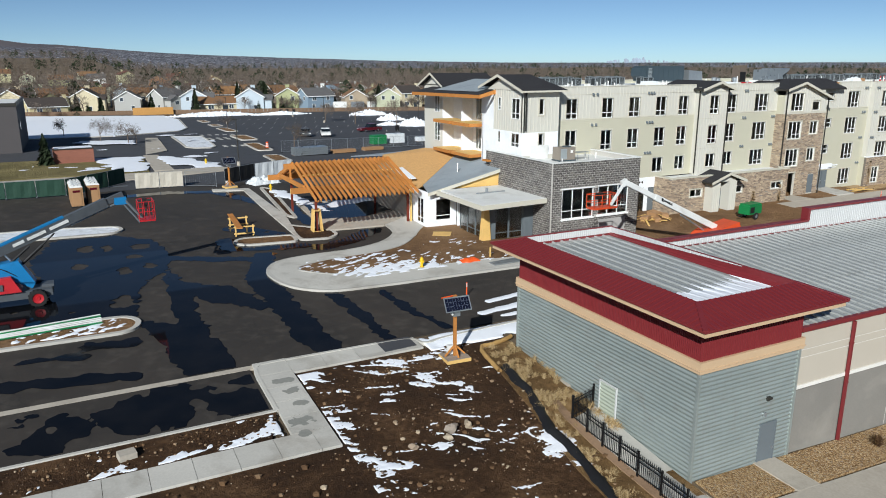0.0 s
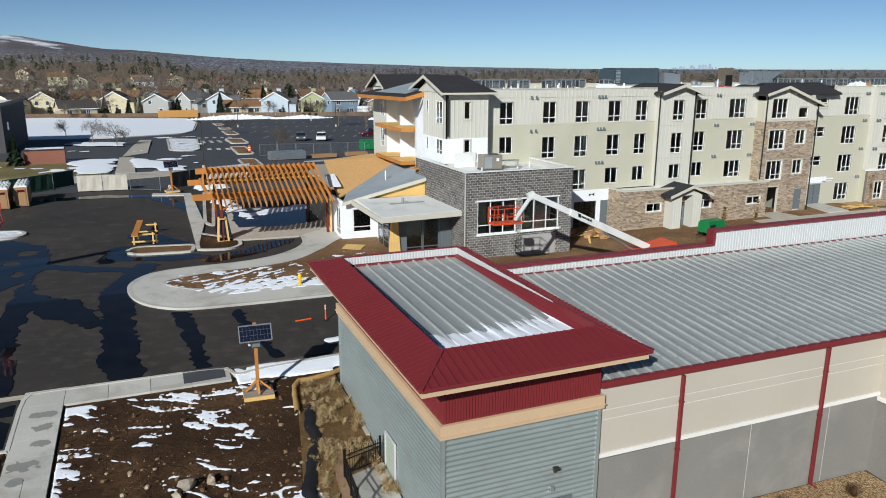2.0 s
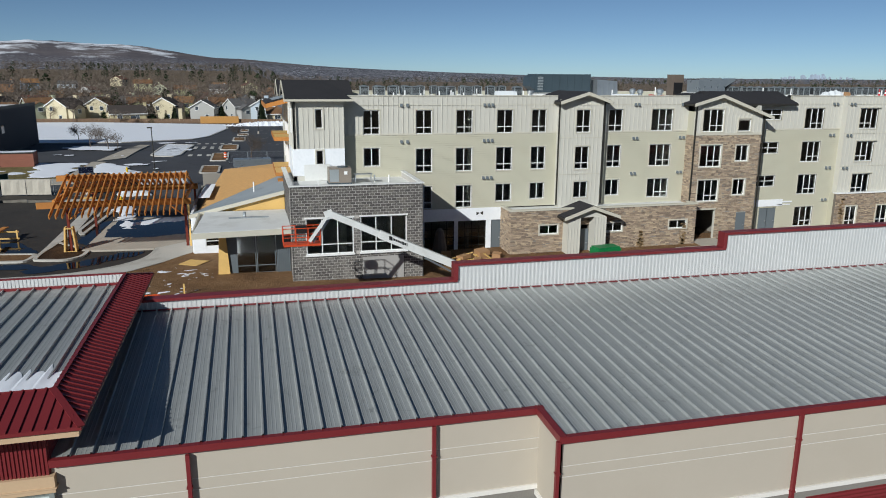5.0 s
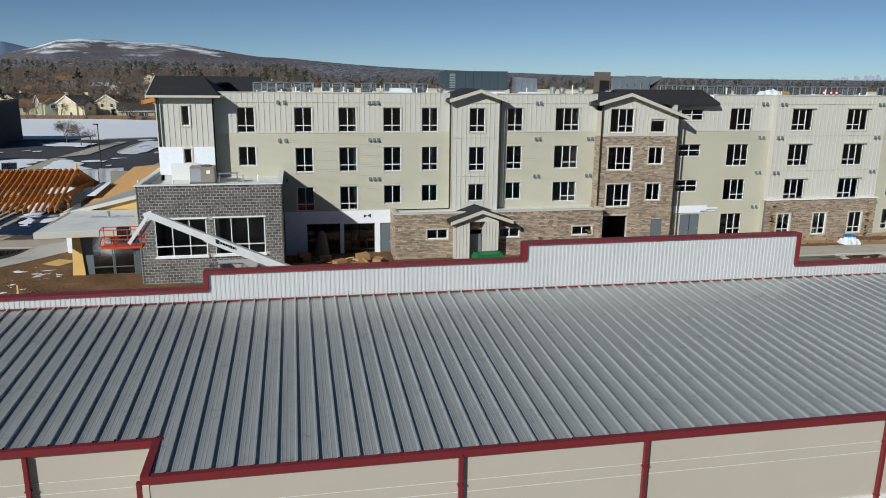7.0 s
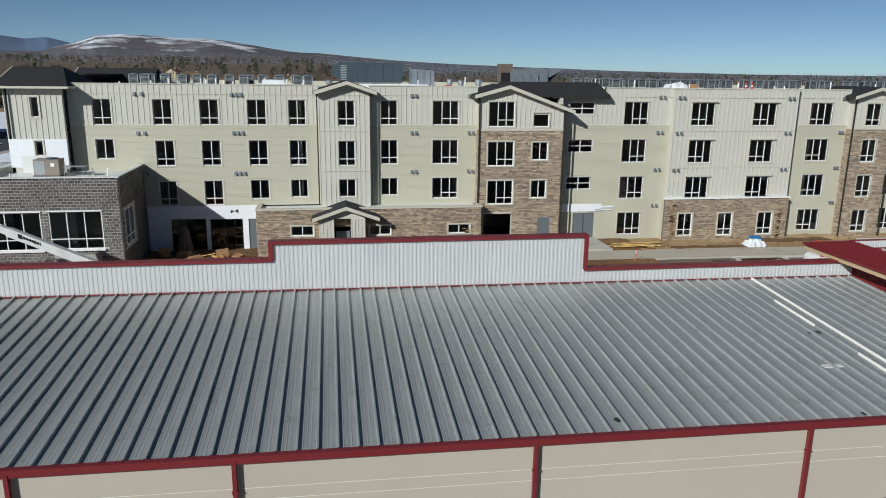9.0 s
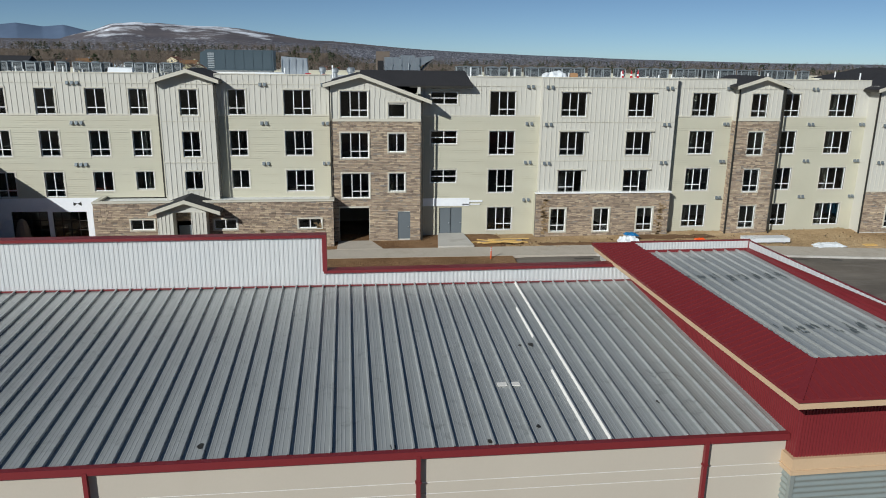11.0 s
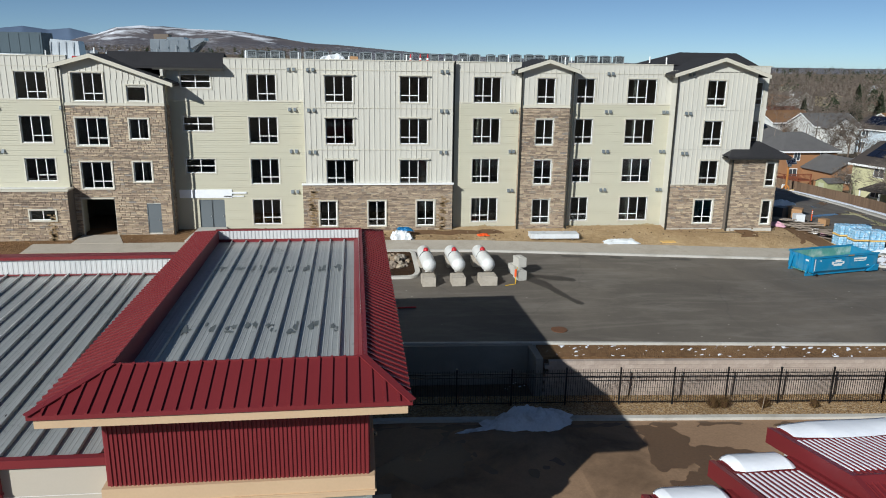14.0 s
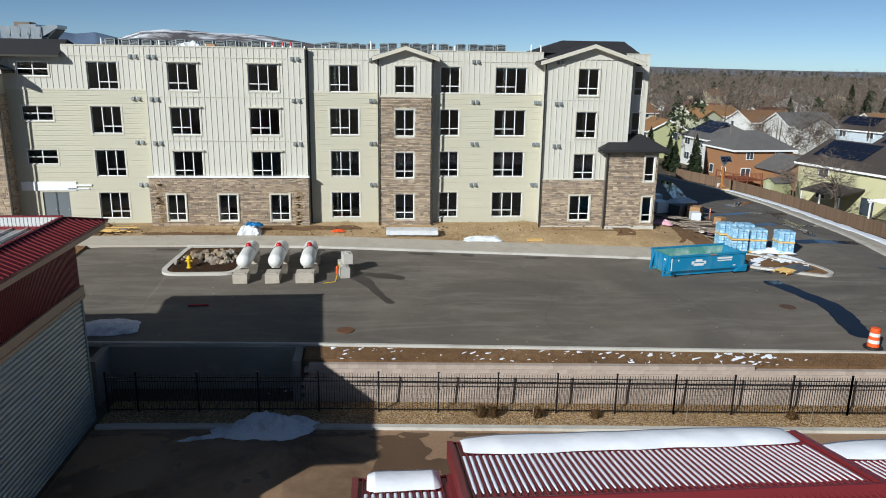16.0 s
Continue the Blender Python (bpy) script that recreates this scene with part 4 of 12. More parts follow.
def tower(name, x0, x1, y0, y1, zs, base, over_y1):
    """A corner tower: corrugated walls, red band, overhanging red roof with a sunken deck."""
    t = thing(name, "grey corrugated metal corner tower with a dark red hipped roof rim", "building")
    tan0, tan1, red1, eave0, eave1, rim = zs
    sides = (((x0, y0), (x1, y0), (0, -1)), ((x1, y0), (x1, y1), (1, 0)), ((x1, y1), (x0, y1), (0, 1)), ((x0, y1), (x0, y0), (-1, 0)))
    for a, b, o in sides:
        part("wall", corrugated(Geo(), a, b, base, tan0 + 0.05, 0.2, 0.042, o), M["panel_grey"], t, "blue-grey corrugated metal wall")
        part("band", corrugated(Geo(), a, b, tan1 - 0.03, red1 + 0.2, 0.105, 0.03, o, True, True), M["red_metal"], t, "dark red ribbed metal band")
    part("trim", Geo().box(x0 - 0.14, x1 + 0.14, y0 - 0.14, y1 + 0.14, tan0, tan1), M["tan_trim"], t, "tan trim band")
    part("trim", Geo().box(x0 - 0.18, x1 + 0.18, y0 - 0.18, y1 + 0.18, tan0 + 0.13, tan0 + 0.17), M["tan_trim"], t)
    for x, y in ((x0, y0), (x1, y0), (x1, y1), (x0, y1)):
        part("corner_trim", Geo().box(x - 0.07, x + 0.07, y - 0.07, y + 0.07, base, tan0), M["panel_grey"], t)
    wide = (0.98, 0.9, 1.2) if name.endswith("east") else (1.15, 1.15, 1.1)
    ex0, ex1, ey0, ey1 = x0 - wide[0], x1 + wide[1], y0 - wide[2], over_y1
    for a in ((ex0 + 0.1, ex1 - 0.1, ey0 + 0.1, y0), (ex0 + 0.1, ex1 - 0.1, y1, ey1 - 0.1), (ex0 + 0.1, x0, y0, y1), (x1, ex1 - 0.1, y0, y1)):
        part("soffit", Geo().box(*a, eave0 + 0.02, eave0 + 0.06), M["tan_trim"], t)
    fas = Geo()
    for a in ((ex0, ex1, ey0, ey0 + 0.08), (ex0, ex1, ey1 - 0.08, ey1), (ex0, ex0 + 0.08, ey0 + 0.08, ey1 - 0.08), (ex1 - 0.08, ex1, ey0 + 0.08, ey1 - 0.08)):
        fas.box(*a, eave0, eave1)
    part("fascia", fas, M["tan_trim"], t, "tan fascia board")
    edge = Geo()
    for a in ((ex0 - 0.1, ex1 + 0.1, ey0 - 0.1, ey0), (ex0 - 0.1, ex1 + 0.1, ey1, ey1 + 0.1), (ex0 - 0.1, ex0, ey0, ey1), (ex1, ex1 + 0.1, ey0, ey1)):
        edge.box(*a, eave1 - 0.06, eave1 + 0.04)
    part("drip_edge", edge, M["red_metal"], t)
    # inner edge of the sloping rim
    ix0, ix1, iy0, iy1 = 22.05, 28.1, 20.15, 32.75
    if name.endswith("east"):
        ix0, ix1, iy0, iy1 = 87.2, 93.1, 17.45, 31.4
    O = [(ex0 - 0.1, ey0 - 0.1), (ex1 + 0.1, ey0 - 0.1), (ex1 + 0.1, ey1 + 0.1), (ex0 - 0.1, ey1 + 0.1)]
    I = [(ix0, iy0), (ix1, iy0), (ix1, iy1), (ix0, iy1)]
    for k in range(4):
        a, b, c, d = O[k], O[(k + 1) % 4], I[(k + 1) % 4], I[k]
        g = Geo().quad((*a, eave1 + 0.04), (*b, eave1 + 0.04), (*c, rim), (*d, rim))
        # ribs up the slope, cut by the hips
        L = math.dist(a, b)
        u = ((b[0] - a[0]) / L, (b[1] - a[1]) / L)
        nrm = (-u[1], u[0])
        depth = abs((d[0] - a[0]) * nrm[0] + (d[1] - a[1]) * nrm[1])
        s0, s1 = (d[0] - a[0]) * u[0] + (d[1] - a[1]) * u[1], (c[0] - a[0]) * u[0] + (c[1] - a[1]) * u[1]
        n = int(L / 0.305)
        for i in range(1, n):
            s = i * L / n
            f = 1.0
            if s < s0:
                f = s / s0
            elif s > s1:
                f = (L - s) / (L - s1)
            if f < 0.06:
                continue
            p0 = (a[0] + u[0] * s, a[1] + u[1] * s)
            p1 = (p0[0] + nrm[0] * depth * f, p0[1] + nrm[1] * depth * f)
            z0, z1 = eave1 + 0.045, eave1 + 0.04 + (rim - eave1 - 0.04) * f
            w = 0.03
            lo = [(p0[0] - u[0] * w, p0[1] - u[1] * w, z0), (p0[0] + u[0] * w, p0[1] + u[1] * w, z0), (p1[0] + u[0] * w, p1[1] + u[1] * w, z1), (p1[0] - u[0] * w, p1[1] - u[1] * w, z1)]
            g.hexa(lo, [(x * 1.0, y * 1.0, z + 0.04) for x, y, z in lo])
        part("roof_rim", g, M["red_metal"], t, "dark red ribbed metal roof slope")
        hip = Geo().beam((*a, eave1 + 0.06), (*d, rim + 0.02), 0.2, 0.03)
        part("hip_cap", hip, M["red_metal"], t)
    # deck inside the rim
    z0, z1 = rim - 0.6, rim - 0.48
    standing_roof(t, ix0, ix1, iy0, z0, iy1, z1, 0.61, lambda x: 0.0)
    part("inner_curb", Geo().box(ix0 - 0.04, ix0, iy0, iy1, z0 - 0.1, rim + 0.02), M["red_metal"], t)
    part("inner_curb", Geo().box(ix0, ix1, iy0 - 0.04, iy0, z0 - 0.1, rim + 0.02), M["red_metal"], t)
    part("inner_curb", corrugated(Geo(), (ix0, iy1), (ix1, iy1), z1 + 0.1, rim, 0.15, 0.02, (0, -1), True, True), M["panel_white"], t, "white ribbed curb")
    part("inner_curb", Geo().box(ix0, ix1, iy1 - 0.06, iy1 + 0.02, z0 - 0.1, z1 + 0.12), M["red_metal"], t)
    part("inner_curb", Geo().box(ix1 - 0.01, ix1 + 0.05, iy0, iy1, z0 - 0.1, rim - 0.02), M["red_metal"], t)
    part("curb_flashing", Geo().hexa([(ix1 - 0.22, iy0, z0 + 0.02), (ix1 - 0.01, iy0, z0 + 0.02), (ix1 - 0.01, iy1, z1 + 0.02), (ix1 - 0.22, iy1, z1 + 0.02)], [(ix1 - 0.1, iy0, z0 + 0.2), (ix1 - 0.01, iy0, z0 + 0.3), (ix1 - 0.01, iy1, z1 + 0.14), (ix1 - 0.2, iy1, z1 + 0.06)]), M["red_metal"], t)
    wedge = Geo()
    nw = int((iy1 - iy0 - 3) / 0.3)
    for i in range(nw):
        y = iy0 + 3 + i * 0.3
        lo = rim - 0.03 - 0.3 * (i + 1) / nw
        wedge.poly([(ix1 - 0.03, y, lo), (ix1 - 0.03, y + 0.2, lo), (ix1 - 0.03, y + 0.2, rim), (ix1 - 0.03, y, rim)])
        wedge.poly([(ix1 - 0.03, y + 0.2, lo), (ix1 - 0.012, y + 0.25, lo), (ix1 - 0.012, y + 0.25, rim), (ix1 - 0.03, y + 0.2, rim)])
        wedge.poly([(ix1 - 0.012, y + 0.25, lo), (ix1 - 0.03, y + 0.3, lo), (ix1 - 0.03, y + 0.3, rim), (ix1 - 0.012, y + 0.25, rim)])
    part("inner_curb", wedge, M["panel_white"], t, "white ribbed curb tapering along the deck")
    part("curb_cap", Geo().box(ix0 - 0.1, ix1 + 0.1, iy1 + 0.002, iy1 + 0.12, rim - 0.02, rim + 0.06), M["red_metal"], t)
    part("curb_cap", Geo().box(ix1 + 0.002, ix1 + 0.12, iy0, iy1, rim - 0.02, rim + 0.016), M["red_metal"], t)
    return t, (ix0, ix1, iy0, iy1, z0, z1)


tower_west, deck_w = tower("storage_tower", 21.85, 27.93, 19.5, 33.0, (3.66, 4.17, 5.75, 5.78, 6.06, 6.52), -2.2, 34.1)
tower_east, deck_e = tower("storage_tower_east", 86.9, 93.22, 17.2, 32.2, (2.95, 3.5, 5.6, 5.74, 6.05, 6.6), -3.2, 33.3)
tower_east.name = "storage_tower"


def personnel_door(parent, x, y, z0, w, h, axis, mat, swing=0):
    """A flush steel door in a frame; axis: the wall's direction, 'x' or 'y'."""
    def bx(a, b, p, q, lo, hi):
        return (a, b, p, q, lo, hi) if axis == "x" else (p, q, a, b, lo, hi)
    f = Geo()
    s = swing or -1
    f.box(*bx(x - w / 2 - 0.06, x - w / 2, y - 0.02, y + 0.1, z0, z0 + h + 0.06))
    f.box(*bx(x + w / 2, x + w / 2 + 0.06, y - 0.02, y + 0.1, z0, z0 + h + 0.06))
    f.box(*bx(x - w / 2, x + w / 2, y - 0.02, y + 0.1, z0 + h, z0 + h + 0.06))
    d = part("door", Geo().box(*bx(x - w / 2, x + w / 2, y + 0.01, y + 0.06, z0, z0 + h)), mat, parent, "grey steel door")
    part("door_frame", f, mat, d)
    part("handle", Geo().box(*bx(x + w / 2 - 0.14, x + w / 2 - 0.06, y - 0.05, y + 0.01, z0 + 0.95, z0 + 1.05)), M["galv"], d)
    return d


personnel_door(tower_west, 26.4, 19.44, -1.92, 0.95, 2.25, "x", M["door_grey"])
leaf = corrugated(Geo(), (21.77, 25.44), (21.77, 24.3), -1.2, 0.94, 0.2, 0.03, (-1, 0))
side_door = part("side_door", leaf, surface("door_pale", "a9b0a0", 0.5, 0.1, var=0.05), tower_west, "pale green ribbed metal side door")
part("door_frame", Geo().box(21.72, 21.8, 25.44, 25.5, -1.2, 1.0).box(21.72, 21.8, 24.24, 24.3, -1.2, 1.0).box(21.7, 21.8, 24.3, 25.44, 0.95, 1.0), M["panel_white"], side_door)
part("wall_light", Geo().box(26.08, 26.28, 19.28, 19.47, 1.6, 1.7).box(26.12, 26.24, 19.4, 19.5, 1.48, 1.6), M["dark_metal"], tower_west)
part("alarm_box", Geo().box(26.0, 26.14, 19.38, 19.47, 0.75, 0.95), M["galv"], tower_west)
part("plinth_strip", Geo().box(21.6, 21.78, 27.8, 33.0, -2.3, -0.3), M["concrete"], tower_west)
sl = part("wall_light", Geo().hexa([(93.26, 23.62, 1.0), (93.58, 23.66, 0.98), (93.58, 23.86, 0.98), (93.26, 23.9, 1.0)], [(93.26, 23.62, 1.22), (93.4, 23.66, 1.22), (93.4, 23.86, 1.22), (93.26, 23.9, 1.22)]), M["dark_metal"], tower_east)
part("conduit", Geo().tube((93.3, 23.76, 1.22), (93.3, 23.76, 1.75), 0.025, n=6), M["galv"], sl)
part("alarm_box", Geo().box(93.26, 93.36, 22.56, 22.7, 1.1, 1.3), M["red_metal"], tower_east, "small red alarm box")
part("band_vent", Geo().box(93.24, 93.32, 23.58, 23.86, 4.38, 4.74), M["panel_white"], tower_east, "small pale vent plate")
personnel_door(tower_east, 23.35, 93.2, -1.58, 1.0, 2.3, "y", M["dark_metal"])
part("door_step", Geo().box(93.22, 94.1, 22.7, 24.0, -2.9, -1.6), M["concrete"], tower_east)

# snow slid to the low end of the west deck
sn = Geo()
ix0, ix1, iy0, iy1, z0, z1 = deck_w
n = 140
top = [iy0 + 2.0 + 0.85 * (1 - (((ix1 - ix0) * i / n) / 0.605) % 1.0) ** 1.3 + 0.5 * i / n + 0.25 * math.sin(i * 0.37) + 0.9 * max(0, 0.12 - i / n) / 0.12 for i in range(n + 1)]
rows = []
for k in range(7):
    f = k / 6
    row = []
    for i in range(n + 1):
        yy = iy0 + 0.02 + (top[i] - iy0) * f
        row.append((ix0 + 0.03 + (ix1 - ix0 - 0.3) * i / n, yy, z0 + (z1 - z0) * (yy - iy0) / (iy1 - iy0) + 0.02 + 0.14 * (1 - f ** 2)))
    rows.append(row)
sn.sheet(rows)
piece("roof_snow", sn, M["snow"], "wedge of white snow at the foot of the metal deck", "snow", smooth=True)
# sealant strips and patches on the long roof
for x, ya, yb in ((81.222, 17.75, 30.65), (80.63, 17.75, 22.1), (80.63, 24.8, 27.7)):
    zz = lambda y: EAVE_Z + SLOPE * (y - EAVE_Y) + sag(x)
    part("seam_tape", Geo().hexa([(x - 0.035, ya, zz(ya) + 0.003), (x - 0.003, ya, zz(ya) + 0.003), (x - 0.003, yb, zz(yb) + 0.003), (x - 0.035, yb, zz(yb) + 0.003)], [(x + 0.01, ya, zz(ya) + 0.09), (x + 0.024, ya, zz(ya) + 0.09), (x + 0.024, yb, zz(yb) + 0.09), (x + 0.01, yb, zz(yb) + 0.09)]), M["white_ledge"], storage, "white sealing tape along the seam")
for x in (78.5, 78.95):
    y = 21.1
    part("roof_patch", Geo().box(x, x + 0.32, y, y + 0.27, EAVE_Z + SLOPE * (y - EAVE_Y) + sag(x) + 0.015, EAVE_Z + SLOPE * (y - EAVE_Y) + sag(x) + 0.04), M["white_ledge"], storage)

_dk = random.Random(31)
for x, y, r in ((80.4, 24.2, 0.16), (79.95, 24.15, 0.08), (77.6, 17.95, 0.1), (74.75, 17.9, 0.12), (79.25, 18.6, 0.09), (83.6, 19.7, 0.12), (69.3, 18.4, 0.14)):
    zz = EAVE_Z + SLOPE * (y - EAVE_Y) + sag(x) + 0.016
    part("dark_smudge", Geo().poly([(x + r * math.cos(k * 0.7) * _dk.uniform(0.5, 1.0), y + 1.4 * r * math.sin(k * 0.7) * _dk.uniform(0.6, 1.1), zz) for k in range(9)]), M["dark_metal"], storage)

# dark damp marks on the east deck where water stands
ix0, ix1, iy0, iy1, z0, z1 = deck_e
_dm = random.Random(14)
for yy in (21.2, 27.2):
    for i in range(1, 9):
        x, y = ix0 + 0.25 + i * 0.61, yy + _dm.uniform(-0.25, 0.25)
        zz = z0 + (z1 - z0) * (y - iy0) / (iy1 - iy0) + 0.018
        g = Geo()
        for j in range(6):
            cx, cy = x + _dm.uniform(-0.16, 0.16), y + _dm.uniform(-0.3, 0.3)
            rx, ry = _dm.uniform(0.03, 0.1), _dm.uniform(0.08, 0.32)
            k0 = (z1 - z0) / (iy1 - iy0)
            g.poly([(cx + rx * math.cos(k * 0.57) * _dm.uniform(0.4, 1.2), cy + ry * math.sin(k * 0.57) * _dm.uniform(0.4, 1.2), zz + j * 0.0006 + k0 * (cy - y + ry * math.sin(k * 0.57))) for k in range(11)])
        part("damp_mark", g, M["roof_damp"], tower_east)["kind"] = "stuff"


# ---- apartment building under construction ----
MAIN = 57.3
apt = thing("apartment_building", "four storey apartment building under construction with pale green siding and stone", "building")
FRAME, WALL_T = 0.06, 0.28


def bars(g, x0, x1, z0, z1, y, cols, low, full=None, d=0.09):
    """White frame bars; cols: inner column positions; low: height of the low row; full: a column without the low row."""
    f = FRAME
    open_cells = [(a + (f if i == 0 else f / 2), b - (f if b == x1 else f / 2), c + (f if c == z0 else f / 2), e2 - (f if e2 == z1 else f / 2))
                  for i, (a, b, c, e2) in ((0 if a == x0 else 1, (a, b, c, e2)) for a, b, c, e2 in panes_of(x0, x1, z0, z1, cols, low, full))]
    xs = {x0, x1} | {v for h in open_cells for v in h[:2]}
    zs = {z0, z1} | {v for h in open_cells for v in h[2:]}
    return g.slab(xs, zs, y, y + d, lambda x, z: not any(h[0] < x < h[1] and h[2] < z < h[3] for h in open_cells))


def panes_of(x0, x1, z0, z1, cols, low, full=None):
    xs = [x0] + list(cols) + [x1]
    out = []
    for i, (a, b) in enumerate(zip(xs, xs[1:])):
        if low and i != full:
            out += [(a, b, z0, low), (a, b, low, z1)]
        else:
            out.append((a, b, z0, z1))
    return out


def window(parent, x0, x1, z0, z1, y, kind="double", trim=True):
    """A white window in a wall along x; y: the wall's outer face."""
    w = x1 - x0
    low = z0 + 0.27 * (z1 - z0)
    full = None
    if kind == "double":
        cols = [(x0 + x1) / 2]
    elif kind == "two":
        cols, low = [(x0 + x1) / 2], None
    elif kind == "left":                  # tall fixed light on the left
        cols, full = [x0 + 0.36 * w, x0 + 0.68 * w], 0
    elif kind == "right":
        cols, full = [x0 + 0.34 * w, x0 + 0.66 * w], 2
    elif kind == "slit":
        cols, low = [(x0 + x1) / 2], (z0 + z1) / 2
    elif kind == "bank":
        cols = [x0 + w / 4, x0 + w / 2, x0 + 3 * w / 4]
    elif kind == "bank3":
        cols = [x0 + w / 3, x0 + 2 * w / 3]
    else:
        cols, low = [], (z0 + 0.27 * (z1 - z0) if kind == "single_low" else None)
    win = part("window", bars(Geo(), x0, x1, z0, z1, y + 0.05, cols, low, full), M["white_frame"], parent, "white framed window")
    for a, b, c, d in panes_of(x0, x1, z0, z1, cols, low, full):
        part("pane", Geo().box(a + 0.02, b - 0.02, y + 0.09, y + 0.1, c + 0.02, d - 0.02), M["glass"], win)
    if trim:
        t = 0.1
        g = wall_cut(Geo(), x0 - t, x1 + t, z0 - t, z1 + t, y - 0.045, y + 0.06, [(x0, x1, z0, z1)])
        part("casing", g, M["trim"], win)
    return win


def lap(g, x0, x1, z0, z1, y, holes, course=0.18):
    n = max(1, round((z1 - z0) / course))
    h = (z1 - z0) / n
    for i in range(n):
        za, zb = z0 + i * h, z0 + (i + 1) * h
        cut = [q for q in holes if q[2] < zb and q[3] > za]
        for a, b in free_spans(x0, x1, (za + zb) / 2, [(q[0], q[1], za - 1, zb + 1) for q in cut]):
            g.quad((a, y - 0.038, za), (b, y - 0.038, za), (b, y - 0.006, zb), (a, y - 0.006, zb))
            g.quad((a, y - 0.008, za), (b, y - 0.008, za), (b, y - 0.038, za), (a, y - 0.038, za))
    return g


def battens(g, x0, x1, z0, z1, y, holes, pitch=0.41):
    n = max(1, round((x1 - x0) / pitch))
    for i in range(n + 1):
        x = x0 + 0.03 + (x1 - x0 - 0.06) * i / n
        cuts = sorted((max(q[2] - 0.1, z0), min(q[3] + 0.1, z1)) for q in holes if q[0] - 0.12 < x < q[1] + 0.12 and q[3] > z0 and q[2] < z1)
        z = z0
        for a, b in cuts + [(z1, z1)]:
            if a > z + 0.02:
                g.box(x - 0.03, x + 0.03, y - 0.034, y, z, a)
            z = max(z, b)
    return g


def stones(g, x0, x1, z0, z1, y, holes, rng, out=-1):
    """Dry-stacked ledge stones on a wall along x."""
    z = z0
    while z < z1 - 0.03:
        h = min(rng.uniform(0.07, 0.15), z1 - z)
        for a, b in free_spans(x0, x1, z + h / 2, [(q[0] - 0.02, q[1] + 0.02, q[2] - 0.06, q[3] + 0.06) for q in holes]):
            x = a
            while x < b - 0.01:
                w = min(rng.uniform(0.16, 0.55), b - x)
                if b - x - w < 0.1:
                    w = b - x
                p = rng.uniform(0.03, 0.075)
                c = 0.006
                xa, xb, za, zb = x + c, x + w - c, z + c, z + h - c
                n = len(g.v)
                g.v += [(xa, y, za), (xb, y, za), (xb, y, zb), (xa, y, zb),
                        (xa + 0.008, y + out * p, za + 0.008), (xb - 0.008, y + out * p, za + 0.008), (xb - 0.008, y + out * p * rng.uniform(0.8, 1.1), zb - 0.008), (xa + 0.008, y + out * p, zb - 0.008)]
                g.f += [(n + 4, n + 5, n + 6, n + 7), (n, n + 1, n + 5, n + 4), (n + 1, n + 2, n + 6, n + 5), (n + 2, n + 3, n + 7, n + 6), (n + 3, n, n + 4, n + 7)]
                x += w
        z += h
    return g


def turn_y(g, x):
    """Turns a wall built along x at depth y into one along y that faces -x or +x: (x, y, z) -> (x + y, x, z)."""
    g.v = [(x + b, a, c) for a, b, c in g.v]
    return g


ROWS_Z = {4: (10.66, 12.6), 3: (7.5, 9.46), 2: (4.36, 6.3), 1: (1.18, 3.14)}
_rs = random.Random(11)


def section(x0, x1, y, wins, z0=0.4, z1=13.7, split=10.58, stone_to=None, holes=(), bat_all=False, wall_top=None):
    """One stretch of the facade with its windows, cladding and inner wall."""
    hs = [w[:4] for w in wins] + list(holes)
    part("wall", wall_cut(Geo(), x0, x1, z0, z1, y, y + WALL_T, hs), M["batten" if bat_all else "siding"], apt)
    lo = stone_to or z0
    if bat_all:
        if z1 > lo:
            part("batten_cladding", battens(Geo(), x0, x1, lo, z1, y, hs), M["batten"], apt, "pale board and batten cladding")
        for z in (7.05, 10.2, 12.98):
            part("joint_flashing", wall_cut(Geo(), x0, x1, z, z + 0.045, y - 0.046, y - 0.002, hs), M["trim"], apt)
    else:
        if split > lo:
            part("siding", lap(Geo(), x0, x1, lo, split, y, hs), M["siding"], apt, "pale green lap siding")
        part("batten_cladding", battens(Geo(), x0, x1, split + 0.12, z1, y, hs), M["batten"], apt, "pale board and batten cladding")
        g = wall_cut(Geo(), x0, x1, split, z1, y - 0.004, y, hs)
        part("board", g, M["batten"], apt)
        part("belt_trim", wall_cut(Geo(), x0, x1, split, split + 0.14, y - 0.05, y - 0.005, hs), M["trim"], apt)
        part("joint_flashing", wall_cut(Geo(), x0, x1, 12.98, 13.02, y - 0.046, y - 0.006, hs), M["trim"], apt)
    if stone_to:
        part("stone_veneer", stones(Geo(), x0, x1, z0, stone_to, y, hs, _rs), M["stone"], apt, "stacked brown and grey ledge stone")
        part("stone_cap", wall_cut(Geo(), x0 - 0.04, x1 + 0.04, stone_to, stone_to + 0.1, y - 0.11, y + 0.02, hs), M["trim"], apt)
    for w in wins:
        window(apt, *w[:4], y, w[4])


def col(x0, x1, kinds, rows=(4, 3, 2), low=None):
    """A column of windows, one per storey."""
    out = []
    for r in rows:
        za, zb = ROWS_Z[r]
        k = kinds
        if r == 2 and low:
            za, k = low, ("two" if kinds == "double" else kinds)
        out.append((x0, x1, za, zb, k))
    return out


